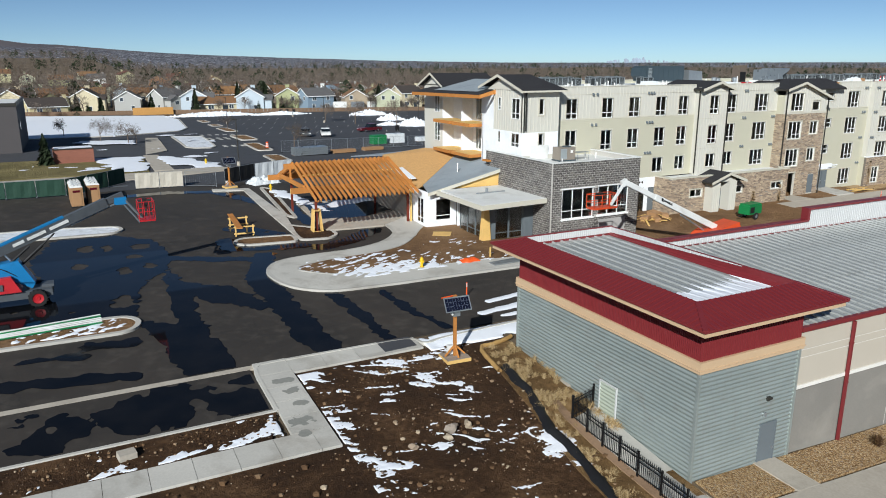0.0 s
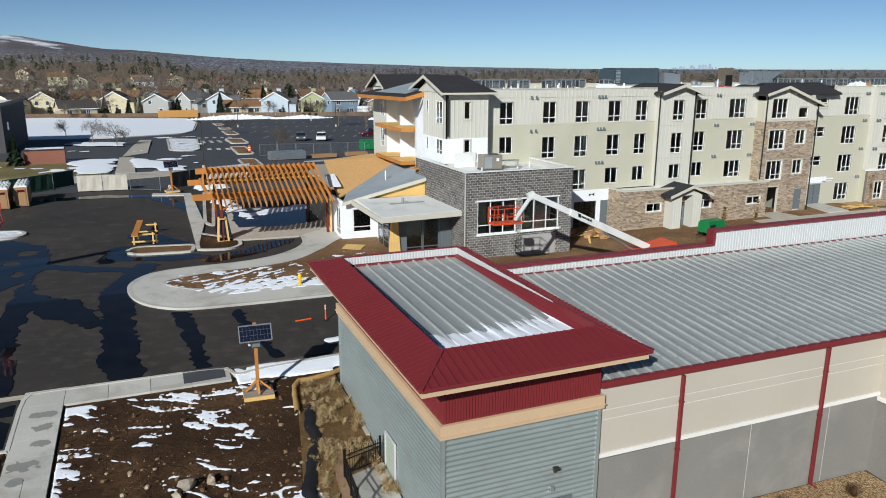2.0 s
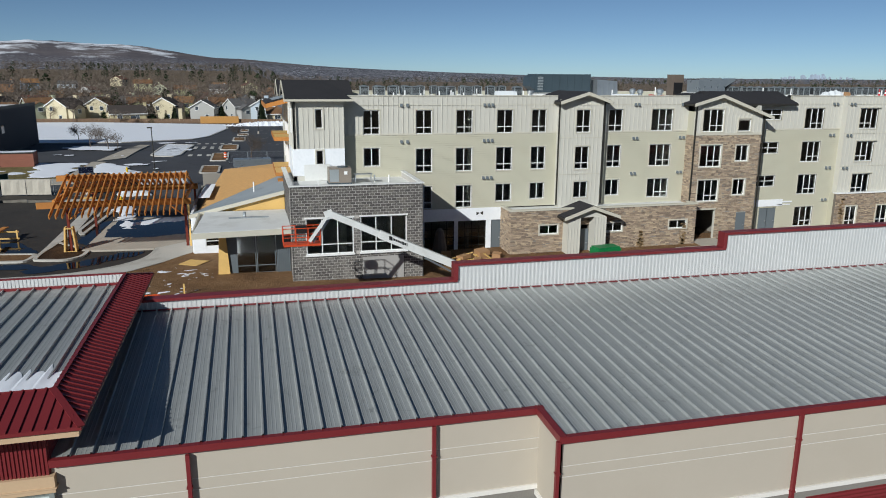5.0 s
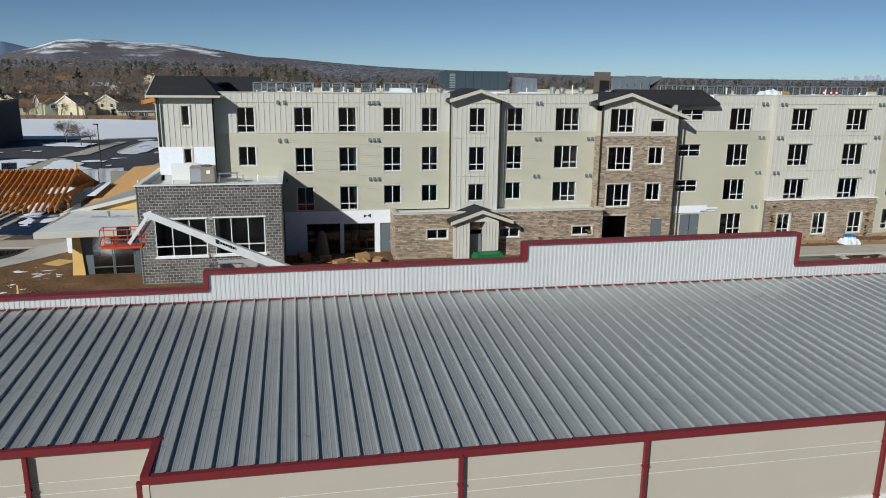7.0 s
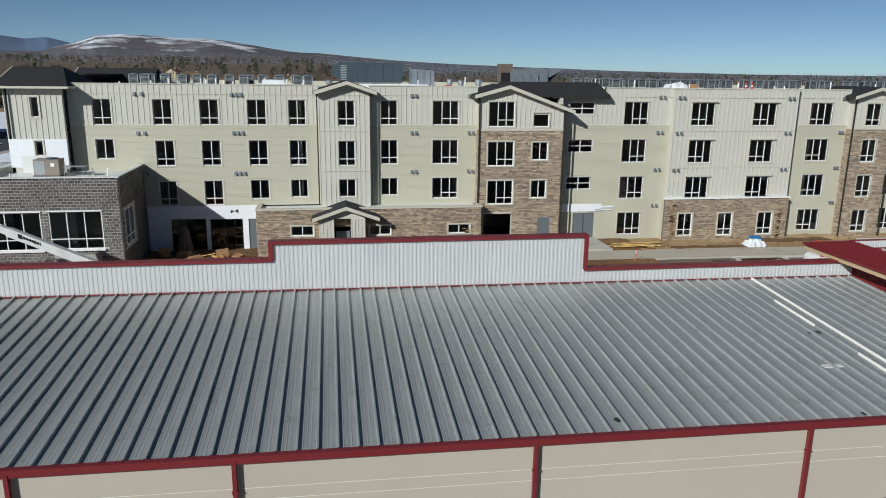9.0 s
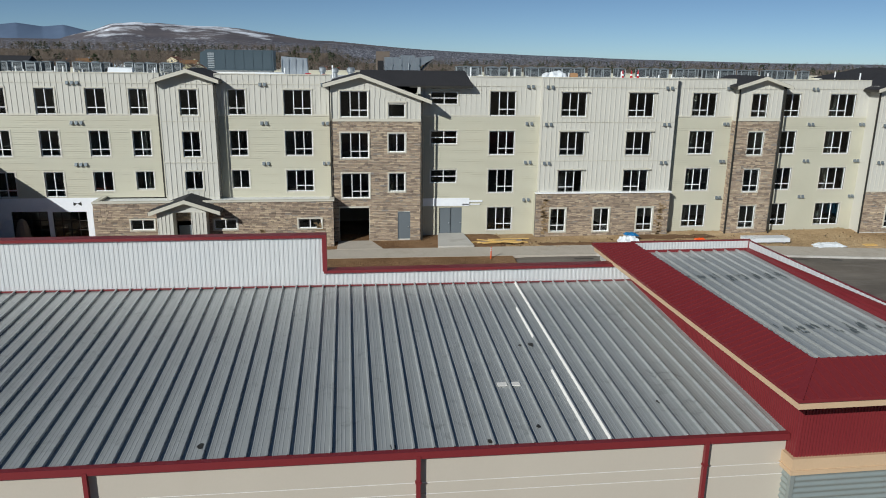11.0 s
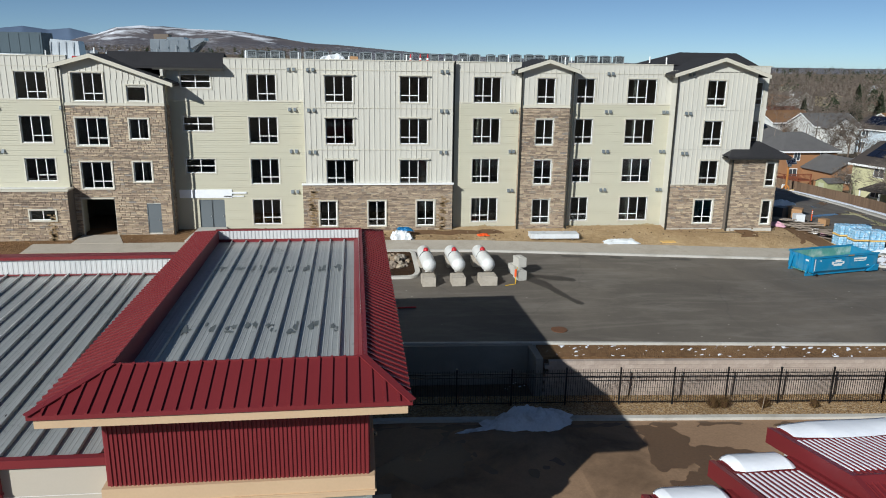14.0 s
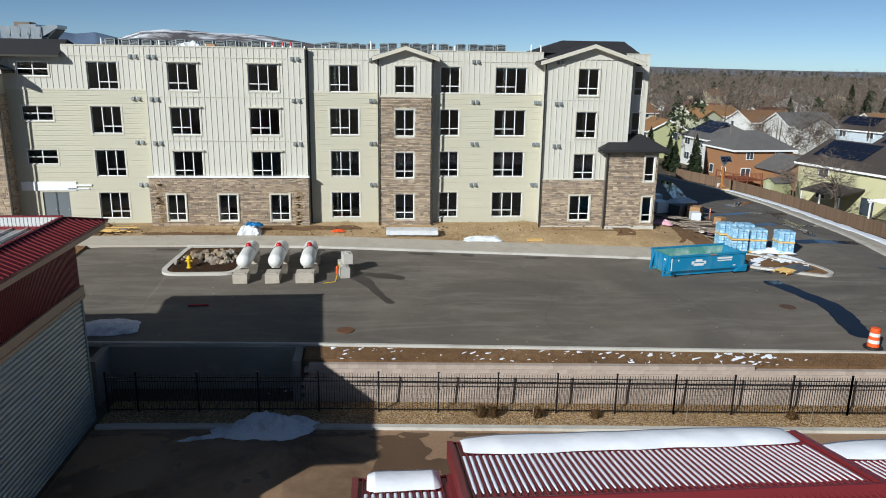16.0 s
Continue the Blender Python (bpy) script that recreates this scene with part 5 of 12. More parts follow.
# corner bay (plane 56.2)
part("wall", wall_cut(Geo(), 37.1, 41.1, 0.4, 13.45, 56.2, 56.48, [(38.88, 39.44, 11.28, 12.75), (38.88, 39.44, 8.45, 9.56)]), M["batten"], apt)
part("batten_cladding", battens(Geo(), 37.1, 41.1, 9.7, 13.4, 56.2, [(38.88, 39.44, 11.28, 12.75)]), M["batten"], apt)
part("house_wrap", wall_cut(Geo(), 37.1, 41.1, 7.6, 9.7, 56.17, 56.2, [(38.88, 39.44, 8.45, 9.56)]), M["tyvek"], apt, "white building wrap")
for za, zb in ((11.28, 12.75), (8.45, 9.56)):
    window(apt, 38.88, 39.44, za, zb, 56.17, "single")
# main stretch west of the first bay
w = col(42.77, 44.12, "double", (4,)) + [(42.77, 44.1, 8.08, 9.58, "two")]
for a, b in ((47.13, 48.5), (50.57, 51.99)):
    w += col(a, b, "double")
w += col(54.14, 55.57, "double", (4, 3)) + [(54.14, 55.57, 4.8, 6.32, "two")]
w += col(57.28, 58.62, "double", (4, 3)) + [(57.28, 58.62, 4.9, 6.32, "two")]
section(41.1, 59.6, MAIN, w, z0=4.3)
# gabled bay over the porch
section(59.6, 63.6, 56.6, col(61.1, 62.42, "double", (4, 3)) + [(61.1, 62.42, 4.98, 6.4, "two")], z0=4.2, z1=13.45, bat_all=True)
# stretch to the stone tower
section(63.6, 72.4, MAIN, col(64.5, 65.86, "double", (4, 3)) + [(64.5, 65.86, 4.95, 6.38, "two")] + col(68.72, 70.86, "left", (4, 3)) + [(68.72, 70.86, 4.64, 6.36, "left")], z0=4.2)
# stone tower
tw = [(73.08, 75.2, 10.62, 12.6, "left"), (76.77, 78.08, 10.62, 11.74, "single"), (73.06, 75.22, 7.46, 9.43, "left"), (76.76, 78.08, 7.93, 9.37, "two"),
      (73.1, 75.24, 4.3, 6.26, "left"), (76.78, 78.06, 4.79, 6.25, "two")]
part("wall", wall_cut(Geo(), 72.4, 79.3, 0.3, 11.6, 56.0, 56.28, [q[:4] for q in tw] + [(72.85, 75.2, 0.2, 3.5), (77.5, 78.45, 0.9, 3.1)]), M["batten"], apt)
# its gable end, cut to the slopes
gab = Geo().slab({72.4, 73.08, 75.2, 79.3}, {11.6, 12.05}, 56.0, 56.28, lambda x, z: not 73.08 < x < 75.2)
gab.extrude([(75.2, 56.0, 12.05), (79.3, 56.0, 12.05), (75.2, 56.0, 13.53)], (0, 0.28, 0))
gab.extrude([(72.4, 56.0, 12.05), (73.08, 56.0, 12.05), (73.08, 56.0, 13.26), (72.4, 56.0, 13.05)], (0, 0.28, 0))
gab.extrude([(73.08, 56.0, 12.6), (75.2, 56.0, 12.6), (75.2, 56.0, 13.53), (74.63, 56.0, 13.75), (73.08, 56.0, 13.26)], (0, 0.28, 0))
part("gable_wall", gab, M["batten"], apt)
part("batten_cladding", battens(Geo(), 72.4, 79.3, 10.5, 12.1, 56.0, [q[:4] for q in tw[:2]]), M["batten"], apt)
for i in range(17):
    x = 72.45 + i * 0.41
    top = (13.05 + (x - 72.4) * 0.314 if x < 74.63 else 13.75 - (x - 74.63) * 0.364) - 0.1
    lo = 12.7 if 73.0 < x < 75.3 else 12.1
    if top > lo + 0.1:
        part("batten_strip", Geo().box(x - 0.03, x + 0.03, 55.966, 56.0, lo, top), M["batten"], apt)
part("cheek_wall", Geo().box(79.1, 79.296, 56.28, 57.32, 10.3, 12.9), M["batten"], apt)
part("belt_trim", Geo().box(72.38, 79.32, 55.93, 55.99, 10.3, 10.5), M["trim"], apt)
part("stone_veneer", stones(Geo(), 72.4, 79.3, 0.4, 10.3, 56.0, [q[:4] for q in tw] + [(72.85, 75.2, 0.2, 3.5), (77.5, 78.45, 0.9, 3.1)], _rs), M["stone"], apt, "stacked brown and grey ledge stone")
for q in tw:
    window(apt, *q[:4], 55.95, q[4])
personnel_door(apt, 77.98, 55.98, 0.9, 0.9, 2.15, "x", M["door_grey"])
part("stone_veneer", turn_y(stones(Geo(), 56.0, 57.3, 0.4, 10.3, 0, [], _rs), 72.4), M["stone"], apt)
part("stone_veneer", turn_y(stones(Geo(), 56.0, 57.3, 0.4, 10.3, 0, [], _rs, 1), 79.3), M["stone"], apt)
for x in (72.4, 79.02):
    part("wall", Geo().box(x, x + 0.28, 56.28, 57.6, 0.3, 12.4), M["siding"], apt)
part("lintel", Geo().box(72.85, 75.2, 55.9, 56.3, 3.5, 3.62), M["trim"], apt)
# stretch with stair windows
section(79.3, 89.2, MAIN, [(80.22, 82.4, 11.54, 12.54, "slit"), (80.22, 82.4, 8.38, 9.46, "slit"), (80.22, 82.4, 5.22, 6.3, "slit")] + col(85.03, 87.16, "left", (4, 3, 2, 1)),
        z0=0.5, holes=[(81.0, 82.9, 0.5, 3.15), (79.3, 83.4, 13.17, 13.7)])
for x in (81.48, 82.42):
    personnel_door(apt, x, MAIN + 0.05, 0.85, 0.9, 2.25, "x", M["door_grey"])
part("ledger_panel", Geo().box(79.6, 83.5, 57.2, 57.27, 3.3, 3.95).box(83.5, 84.6, 57.2, 57.26, 3.62, 3.75).box(82.9, 84.4, 57.2, 57.26, 3.38, 3.46), M["tyvek"], apt, "white ledger flashing above the double door")
# white projecting stretch
BW = []
for a, b in ((90.78, 92.88), (96.42, 98.58)):
    BW += col(a, b, "right")
section(89.2, 100.5, 56.7, BW, z0=4.35, bat_all=True)
for q in BW:
    part("window_hood", Geo().box(q[0] - 0.14, q[1] + 0.14, 56.5, 56.66, q[3] + 0.02, q[3] + 0.1), M["trim"], apt)
sb = [(90.2, 91.5, 1.18, 3.14, "double"), (93.93, 95.28, 1.15, 3.13, "double"), (97.72, 99.1, 1.16, 3.13, "double")]
part("wall", wall_cut(Geo(), 88.95, 100.55, 0.4, 4.4, 56.4, 56.68, [q[:4] for q in sb]), M["mortar"], apt)
part("stone_veneer", stones(Geo(), 88.95, 100.55, 0.4, 4.4, 56.4, [q[:4] for q in sb], _rs), M["stone"], apt, "stacked brown and grey ledge stone")
part("stone_cap", Geo().box(88.88, 100.62, 56.26, 56.72, 4.4, 4.5), M["white_frame"], apt)
for q in sb:
    window(apt, *q[:4], 56.33, q[4])
for x in (88.95, 100.55):
    part("wall", Geo().box(x - 0.1 if x > 90 else x, x if x > 90 else x + 0.1, 56.68, 57.35, 0.4, 4.4), M["siding"], apt)
for x in (89.2, 100.3):
    part("wall", Geo().box(x, x + 0.2, 56.98, 57.4, 4.4, 13.7), M["batten"], apt)
# stretch C, stone bay D, stretch E and F
section(100.5, 105.9, MAIN, col(102.2, 104.35, "right", (4, 3, 2, 1)), z0=0.5)
section(105.9, 109.7, 56.5, col(107.03, 108.46, "double", (4, 3, 2, 1)), z0=0.4, z1=13.3, stone_to=10.35, split=10.45)
for x, o in ((105.9, -1), (109.7, 1)):
    part("stone_veneer", turn_y(stones(Geo(), 56.5, 57.3, 0.4, 10.35, 0, [], _rs, o), x), M["stone"], apt)
    part("wall", Geo().box(min(x, x - o * 0.2), max(x, x - o * 0.2), 56.78, 57.5, 0.4, 13.3), M["batten"], apt)
section(109.7, 118.2, MAIN, col(110.43, 111.9, "double", (4, 3, 2, 1)) + col(114.6, 117.0, "right", (4, 3, 2, 1)), z0=0.5)
# gabled bay G, its side and the corner
gw = col(120.6, 122.18, "double", (4, 3, 2)) + [(120.45, 122.03, 1.16, 3.1, "double")]
part("wall", wall_cut(Geo(), 118.2, 124.7, 0.4, 13.25, 56.0, 56.28, [q[:4] for q in gw]), M["batten"], apt)
part("batten_cladding", battens(Geo(), 118.2, 124.7, 4.4, 13.25, 56.0, [q[:4] for q in gw]), M["batten"], apt)
for z in (7.2, 10.3):
    part("belt_trim", wall_cut(Geo(), 118.2, 124.7, z, z + 0.05, 55.97, 56.0, [q[:4] for q in gw]), M["batten"], apt)
part("stone_veneer", stones(Geo(), 118.2, 123.1, 0.4, 4.3, 56.0, [q[:4] for q in gw], _rs), M["stone"], apt, "stacked brown and grey ledge stone")
part("stone_cap", wall_cut(Geo(), 118.1, 123.1, 4.3, 4.4, 55.9, 56.0, [q[:4] for q in gw]), M["trim"], apt)
for q in gw:
    window(apt, *q[:4], 55.97 if q[2] > 3 else 55.93, q[4])
part("wall", Geo().box(118.2, 118.4, 56.28, 57.5, 0.4, 13.3).box(124.5, 124.7, 56.28, 57.5, 0.4, 13.3), M["batten"], apt)
ew = [(125.35, 126.05, 10.66, 12.5, "single_low"), (125.35, 126.05, 7.5, 9.4, "single_low")]
part("wall", wall_cut(Geo(), 124.7, 126.45, 0.4, 13.7, MAIN, 57.58, [q[:4] for q in ew]), M["batten"], apt)
part("batten_cladding", battens(Geo(), 124.7, 126.45, 6.5, 13.7, MAIN, [q[:4] for q in ew]), M["batten"], apt)
for q in ew:
    window(apt, *q[:4], MAIN, q[4])
cw = [(126.0, 126.75, 4.3, 6.2, "single_low"), (126.0, 126.75, 1.15, 3.1, "single_low")]
part("wall", wall_cut(Geo(), 123.1, 127.0, 0.5, 6.45, 55.4, 55.68, [q[:4] for q in cw]), M["mortar"], apt)
part("stone_veneer", stones(Geo(), 123.1, 127.0, 0.5, 6.45, 55.4, [q[:4] for q in cw], _rs), M["stone"], apt, "stacked brown and grey ledge stone")
for q in cw:
    window(apt, *q[:4], 55.33, q[4])
part("wall", Geo().box(123.1, 123.3, 55.68, 56.0, 0.5, 6.45).box(126.8, 127.0, 55.68, 59.5, 0.5, 6.45), M["mortar"], apt)
part("stone_veneer", turn_y(stones(Geo(), 55.4, 59.5, 0.5, 6.45, 0, [], _rs, 1), 127.0), M["stone"], apt)
part("hip_roof", Geo().poly([(122.4, 54.8, 6.75), (127.7, 54.8, 6.75), (126.2, 57.3, 7.75), (124.2, 57.3, 7.75)]).poly([(127.7, 54.8, 6.75), (127.7, 60.3, 6.75), (126.3, 58.6, 7.75), (126.2, 57.3, 7.75)]).poly([(122.4, 54.8, 6.75), (124.2, 57.3, 7.75), (122.4, 57.3, 6.75)])
     .box(122.4, 127.7, 54.8, 54.95, 6.6, 6.75).box(127.55, 127.7, 54.95, 60.3, 6.6, 6.75), M["shingle"], apt, "black shingle hip roof")
part("soffit", Geo().box(122.45, 127.65, 54.85, 57.3, 6.5, 6.62), M["dark_metal"], apt)

# shell behind the facade, floors and roof
part("end_wall", Geo().box(126.2, 126.45, 57.58, 77.0, 0.4, 13.7), M["batten"], apt)
part("back_wall", Geo().box(37.4, 126.45, 77.0, 77.3, 0.4, 13.7), M["siding"], apt)
inner = Geo()
for z in (0.35, 3.75, 6.9, 10.05):
    inner.box(41.2 if z < 3 else 39.5, 126.2, 57.62, 77.0, z, z + 0.12)
inner.box(39.5, 126.2, 64.0, 64.15, 0.4, 13.2)
for i in range(13):
    x = 45.4 + i * 6.35
    inner.box(x, x + 0.15, 57.62, 64.0, 0.5, 13.2)
part("inner_wall", inner, M["interior"], apt, "unfinished drywall rooms")
part("flat_roof", Geo().box(41.1, 126.2, 57.58, 77.0, 13.18, 13.32), M["membrane"], apt, "white roofing membrane")
for xa, xb, y in ((41.0, 59.6, MAIN), (63.6, 72.4, MAIN), (83.45, 89.2, MAIN), (89.15, 100.55, 56.7), (100.55, 105.9, MAIN), (109.7, 118.2, MAIN), (124.7, 126.55, MAIN)):
    part("parapet_cap", Geo().box(xa, xb, y - 0.05, y + 0.35, 13.7, 13.77), M["trim"], apt)
part("parapet_cap", Geo().box(37.4, 126.5, 76.95, 77.35, 13.7, 13.77), M["trim"], apt)


def gable(x0, x1, xp, ze0, ze1, zp, y0, y1, label="black shingle gable roof", th=0.14):
    """A gable roof with its ridge along y, fascia boards on the front."""
    for xa, za, xb, zb in ((x0, ze0, xp, zp), (xp, zp, x1, ze1)):
        lo = [(xa, y0, za), (xb, y0, zb), (xb, y1, zb), (xa, y1, za)]
        part("gable_roof", Geo().hexa(lo, [(x, y, z + th) for x, y, z in lo]), M["shingle"], apt, label)
        fl = [(xa, y0 - 0.05, za - 0.16), (xb, y0 - 0.05, zb - 0.16), (xb, y0 - 0.05, zb + th - 0.02), (xa, y0 - 0.05, za + th - 0.02)]
        part("fascia", Geo().extrude(fl, (0, 0.048, 0)), M["trim"], apt)
        part("soffit", Geo().quad((xa, y0, za - 0.02), (xb, y0, zb - 0.02), (xb, y0 + 0.6, zb - 0.02), (xa, y0 + 0.6, za - 0.02)), M["trim"], apt)
    for x, z in ((x0, ze0), (x1, ze1)):
        part("eave_gutter", Geo().box(x - 0.06, x + 0.06, y0, y1, z - 0.1, z + 0.06), M["dark_metal"], apt)


gable(59.3, 64.15, 61.85, 13.2, 13.2, 13.98, 55.95, 62.5)
gable(71.8, 80.1, 74.63, 13.0, 11.82, 13.78, 55.45, 62.0)
part("shed_roof", Geo().hexa([(75.3, 56.65, 12.95), (83.5, 56.65, 12.95), (83.2, 59.2, 14.0), (74.7, 59.2, 14.0)], [(75.3, 56.65, 13.08), (83.5, 56.65, 13.08), (83.2, 59.2, 14.13), (74.7, 59.2, 14.13)]).hexa([(74.7, 59.2, 14.0), (83.2, 59.2, 14.0), (83.2, 62.0, 13.3), (74.7, 62.0, 13.3)], [(74.7, 59.2, 14.13), (83.2, 59.2, 14.13), (83.2, 62.0, 13.43), (74.7, 62.0, 13.43)]), M["shingle"], apt, "black shingle roof")
part("fascia", Geo().box(78.5, 83.5, 56.58, 56.66, 12.86, 13.0), M["dark_metal"], apt)
gable(105.35, 110.25, 107.8, 13.1, 13.1, 13.88, 55.95, 62.0)
gable(117.6, 125.5, 121.6, 12.95, 12.95, 14.22, 55.45, 66.0)
part("gable_wall", Geo().extrude([(118.2, 56.0, 13.2), (124.7, 56.0, 13.2), (121.6, 56.0, 14.18)], (0, 0.25, 0)), M["batten"], apt)
part("gable_wall", Geo().extrude([(59.6, 56.6, 13.4), (63.6, 56.6, 13.4), (61.85, 56.6, 13.95)], (0, 0.25, 0)), M["batten"], apt)
part("gable_wall", Geo().extrude([(105.9, 56.5, 13.25), (109.7, 56.5, 13.25), (107.8, 56.5, 13.85)], (0, 0.25, 0)), M["batten"], apt)
part("bay_cheek", Geo().box(59.6, 59.8, 56.88, 57.4, 4.3, 13.3).box(63.4, 63.6, 56.88, 57.4, 4.3, 13.3), M["batten"], apt)
RR = [(117.9, 59.5, 13.75), (126.2, 58.6, 13.75), (126.2, 65.5, 13.75), (117.9, 65.5, 13.75)]
part("ridge_roof", Geo().poly([RR[0], RR[1], (125.9, 62, 14.8), (120.7, 62, 14.8)]).poly([RR[1], RR[2], (125.9, 62, 14.8)]).poly([RR[2], RR[3], (120.7, 62, 14.8), (125.9, 62, 14.8)]).poly([RR[3], RR[0], (120.7, 62, 14.8)]), M["shingle"], apt, "black shingle hip roof")
# downspouts
for x, y, z0, z1 in ((59.5, 56.62, 4.4, 13.2), (63.75, 56.62, 4.4, 13.2), (72.3, 55.9, 4.4, 13.0), (79.42, 55.9, 0.6, 11.8), (105.8, 56.4, 0.6, 13.1), (109.85, 56.4, 0.6, 13.1), (118.1, 55.9, 0.6, 12.9), (100.66, 57.2, 0.6, 13.6), (123.02, 55.3, 0.6, 6.6), (37.3, 56.0, 9.9, 13.4)):
    part("downspout", Geo().box(x - 0.05, x + 0.05, y - 0.08, y + 0.02, z0, z1).beam((x, y - 0.03, z1), (x, y - 0.35, z1 + 0.15), 0.1, 0.08), M["dark_metal"], apt, "dark bronze downspout")
# wall vents: small hooded boxes in rows
for xs, y in (((45.9, 46.4), MAIN), ((53.0, 53.35, 53.7), MAIN), ((67.0, 67.35), MAIN), ((88.1, 88.5), MAIN), ((89.55, 89.95), 56.7), ((99.6, 100.0), 56.7), ((105.2, 105.5), MAIN), ((112.9, 113.25), MAIN), ((117.7, 118.0), MAIN), ((119.0, 119.35), 56.0), ((71.7, 72.05), MAIN)):
    for z in (13.0, 10.05, 6.9, 3.75):
        if z < 4 and xs[0] < 80 or z < 6 and y == 56.0:
            continue
        for i, x in enumerate(xs):
            v = part("vent", Geo().box(x - 0.16, x + 0.16, y - 0.045, y - 0.01, z - 0.16, z + 0.16), M["trim"], apt)
            part("hood", Geo().hexa([(x - 0.1, y - 0.22, z - 0.12), (x + 0.1, y - 0.22, z - 0.12), (x + 0.1, y - 0.045, z - 0.12), (x - 0.1, y - 0.045, z - 0.12)], [(x - 0.1, y - 0.08, z + 0.12), (x + 0.1, y - 0.08, z + 0.12), (x + 0.1, y - 0.045, z + 0.12), (x - 0.1, y - 0.045, z + 0.12)]), M["hvac_mid"], v)

# mud splashed up the foot of the cladding
def splash(x0, x1, y, z0, top, seed):
    g = Geo()
    n = int((x1 - x0) / 0.06)
    low = [(x0 + (x1 - x0) * i / n, y, z0) for i in range(n + 1)]
    high = [(x, y, z0 + max(0.05, top * (0.75 + 0.5 * fbm(x, 0.0, 0.5, seed) + 0.3 * fbm(x, 0.0, 4.0, seed + 1.0)))) for x, _, _ in low]
    return g.sheet([low, high])


MUD = surface("mud_splash", "a3906c", 0.9, var=0.14, big=1.2, fine=20, bump=0.1)
for xa, xb, y in ((83.5, 88.9, MAIN - 0.044), (100.7, 105.85, MAIN - 0.044), (109.9, 118.0, MAIN - 0.044)):
    part("mud_splash", splash(xa, xb, y, 0.5, 0.34, xa), MUD, apt, "tan mud splashed on the cladding")
DAMP = surface("damp_stone", "8f7858", 0.6, var=0.3, big=2.0, fine=14, bump=0.3, dist=0.02)
_ds = random.Random(51)
for x, z0, z1, y in ((89.75, 1.0, 3.9, 56.318), (99.75, 0.8, 3.6, 56.318), (71.2, 0.6, 2.6, 54.718), (66.9, 0.5, 2.1, 54.718)):
    g = Geo()
    for k in range(46):
        zz, xx = _ds.uniform(z0, z1), x + _ds.gauss(0, 0.14)
        w_, h_ = _ds.uniform(0.06, 0.2), _ds.uniform(0.03, 0.06)
        g.box(xx - w_, xx + w_, y, y + 0.03, zz - h_, zz + h_)
    part("damp_run", g, DAMP, apt, "dark damp run on the ledge stone")["kind"] = "stuff"

part("foundation_strip", Geo().box(118.15, 123.0, 55.9, 55.96, 0.2, 0.72).box(123.0, 127.05, 55.3, 55.36, 0.2, 0.82), M["concrete_new"], apt, "tan concrete footing below the stone")

# low stone wing with the porch
LW = [(57.3, 59.0, 2.25, 3.02, "two"), (63.36, 65.06, 2.2, 2.96, "two"), (69.7, 71.46, 2.2, 2.93, "two")]
part("wall", wall_cut(Geo(), 54.7, 72.4, 0.1, 4.3, 54.8, 55.08, [q[:4] for q in LW] + [(60.6, 61.9, 0.1, 2.9)]), M["mortar"], apt)
part("stone_veneer", stones(Geo(), 54.7, 72.4, 0.1, 4.3, 54.8, [q[:4] for q in LW] + [(60.6, 61.9, 0.1, 2.9)], _rs), M["stone"], apt, "stacked brown and grey ledge stone")
for q in LW:
    window(apt, *q[:4], 54.74, q[4])
part("wall", Geo().box(54.7, 54.98, 55.08, 57.3, 0.1, 4.3).box(72.12, 72.4, 55.08, 56.0, 0.1, 4.3), M["mortar"], apt)
part("stone_veneer", turn_y(stones(Geo(), 54.8, 57.3, 0.1, 4.3, 0, [], _rs), 54.7), M["stone"], apt)
part("low_roof", Geo().box(54.98, 72.12, 55.08, 57.3, 4.12, 4.2), M["membrane"], apt)
part("coping", Geo().box(54.62, 72.48, 54.68, 55.12, 4.3, 4.42).box(54.62, 55.0, 55.12, 57.25, 4.3, 4.42).box(72.1, 72.48, 55.12, 56.0, 4.3, 4.42), M["trim"], apt)
for xa, xb in ((59.45, 60.6), (61.9, 63.0)):
    part("porch_pier", Geo().box(xa, xb, 53.75, 54.8, 0.2, 3.75), M["batten"], apt, "board and batten porch pier")
    part("batten_cladding", battens(Geo(), xa, xb, 0.2, 3.75, 53.75, [], 0.28), M["batten"], apt)
personnel_door(apt, 61.3, 54.75, 0.3, 0.95, 2.2, "x", M["door_grey"])
gable(58.95, 64.1, 61.55, 3.75, 3.75, 4.65, 53.35, 56.2, "black shingle porch roof")
part("gable_wall", Geo().extrude([(59.5, 53.8, 3.75), (63.0, 53.8, 3.75), (61.55, 53.8, 4.55)], (0, 0.3, 0)), M["batten"], apt)

# ground floor under the west stretch: white wrap, overhead doors
dh = [(47.84, 50.49, 0.3, 3.25), (50.81, 53.35, 0.3, 3.2), (53.8, 54.68, 0.6, 3.2)]
part("house_wrap", wall_cut(Geo(), 46.1, 54.7, 0.2, 4.3, 57.25, 57.5, dh), M["tyvek"], apt, "white building wrap")
for a, b, za, zb in dh[:2]:
    fr = part("overhead_door", Geo().box(a, a + 0.06, 57.36, 57.42, za, zb).box(b - 0.06, b, 57.36, 57.42, za, zb), M["dark_metal"], apt, "dark glazed overhead door")
    for i in range(5):
        z = za + (zb - za) * i / 4
        part("rail", Geo().box(a + 0.06, b - 0.06, 57.365, 57.415, z - 0.03, z + 0.03), M["dark_metal"], fr)
    for i in range(1, 4):
        x = a + (b - a) * i / 4
        part("stile", Geo().box(x - 0.025, x + 0.025, 57.37, 57.41, za, zb), M["dark_metal"], fr)
    part("pane", Geo().box(a + 0.03, b - 0.03, 57.385, 57.395, za, zb), M["glass"], fr)
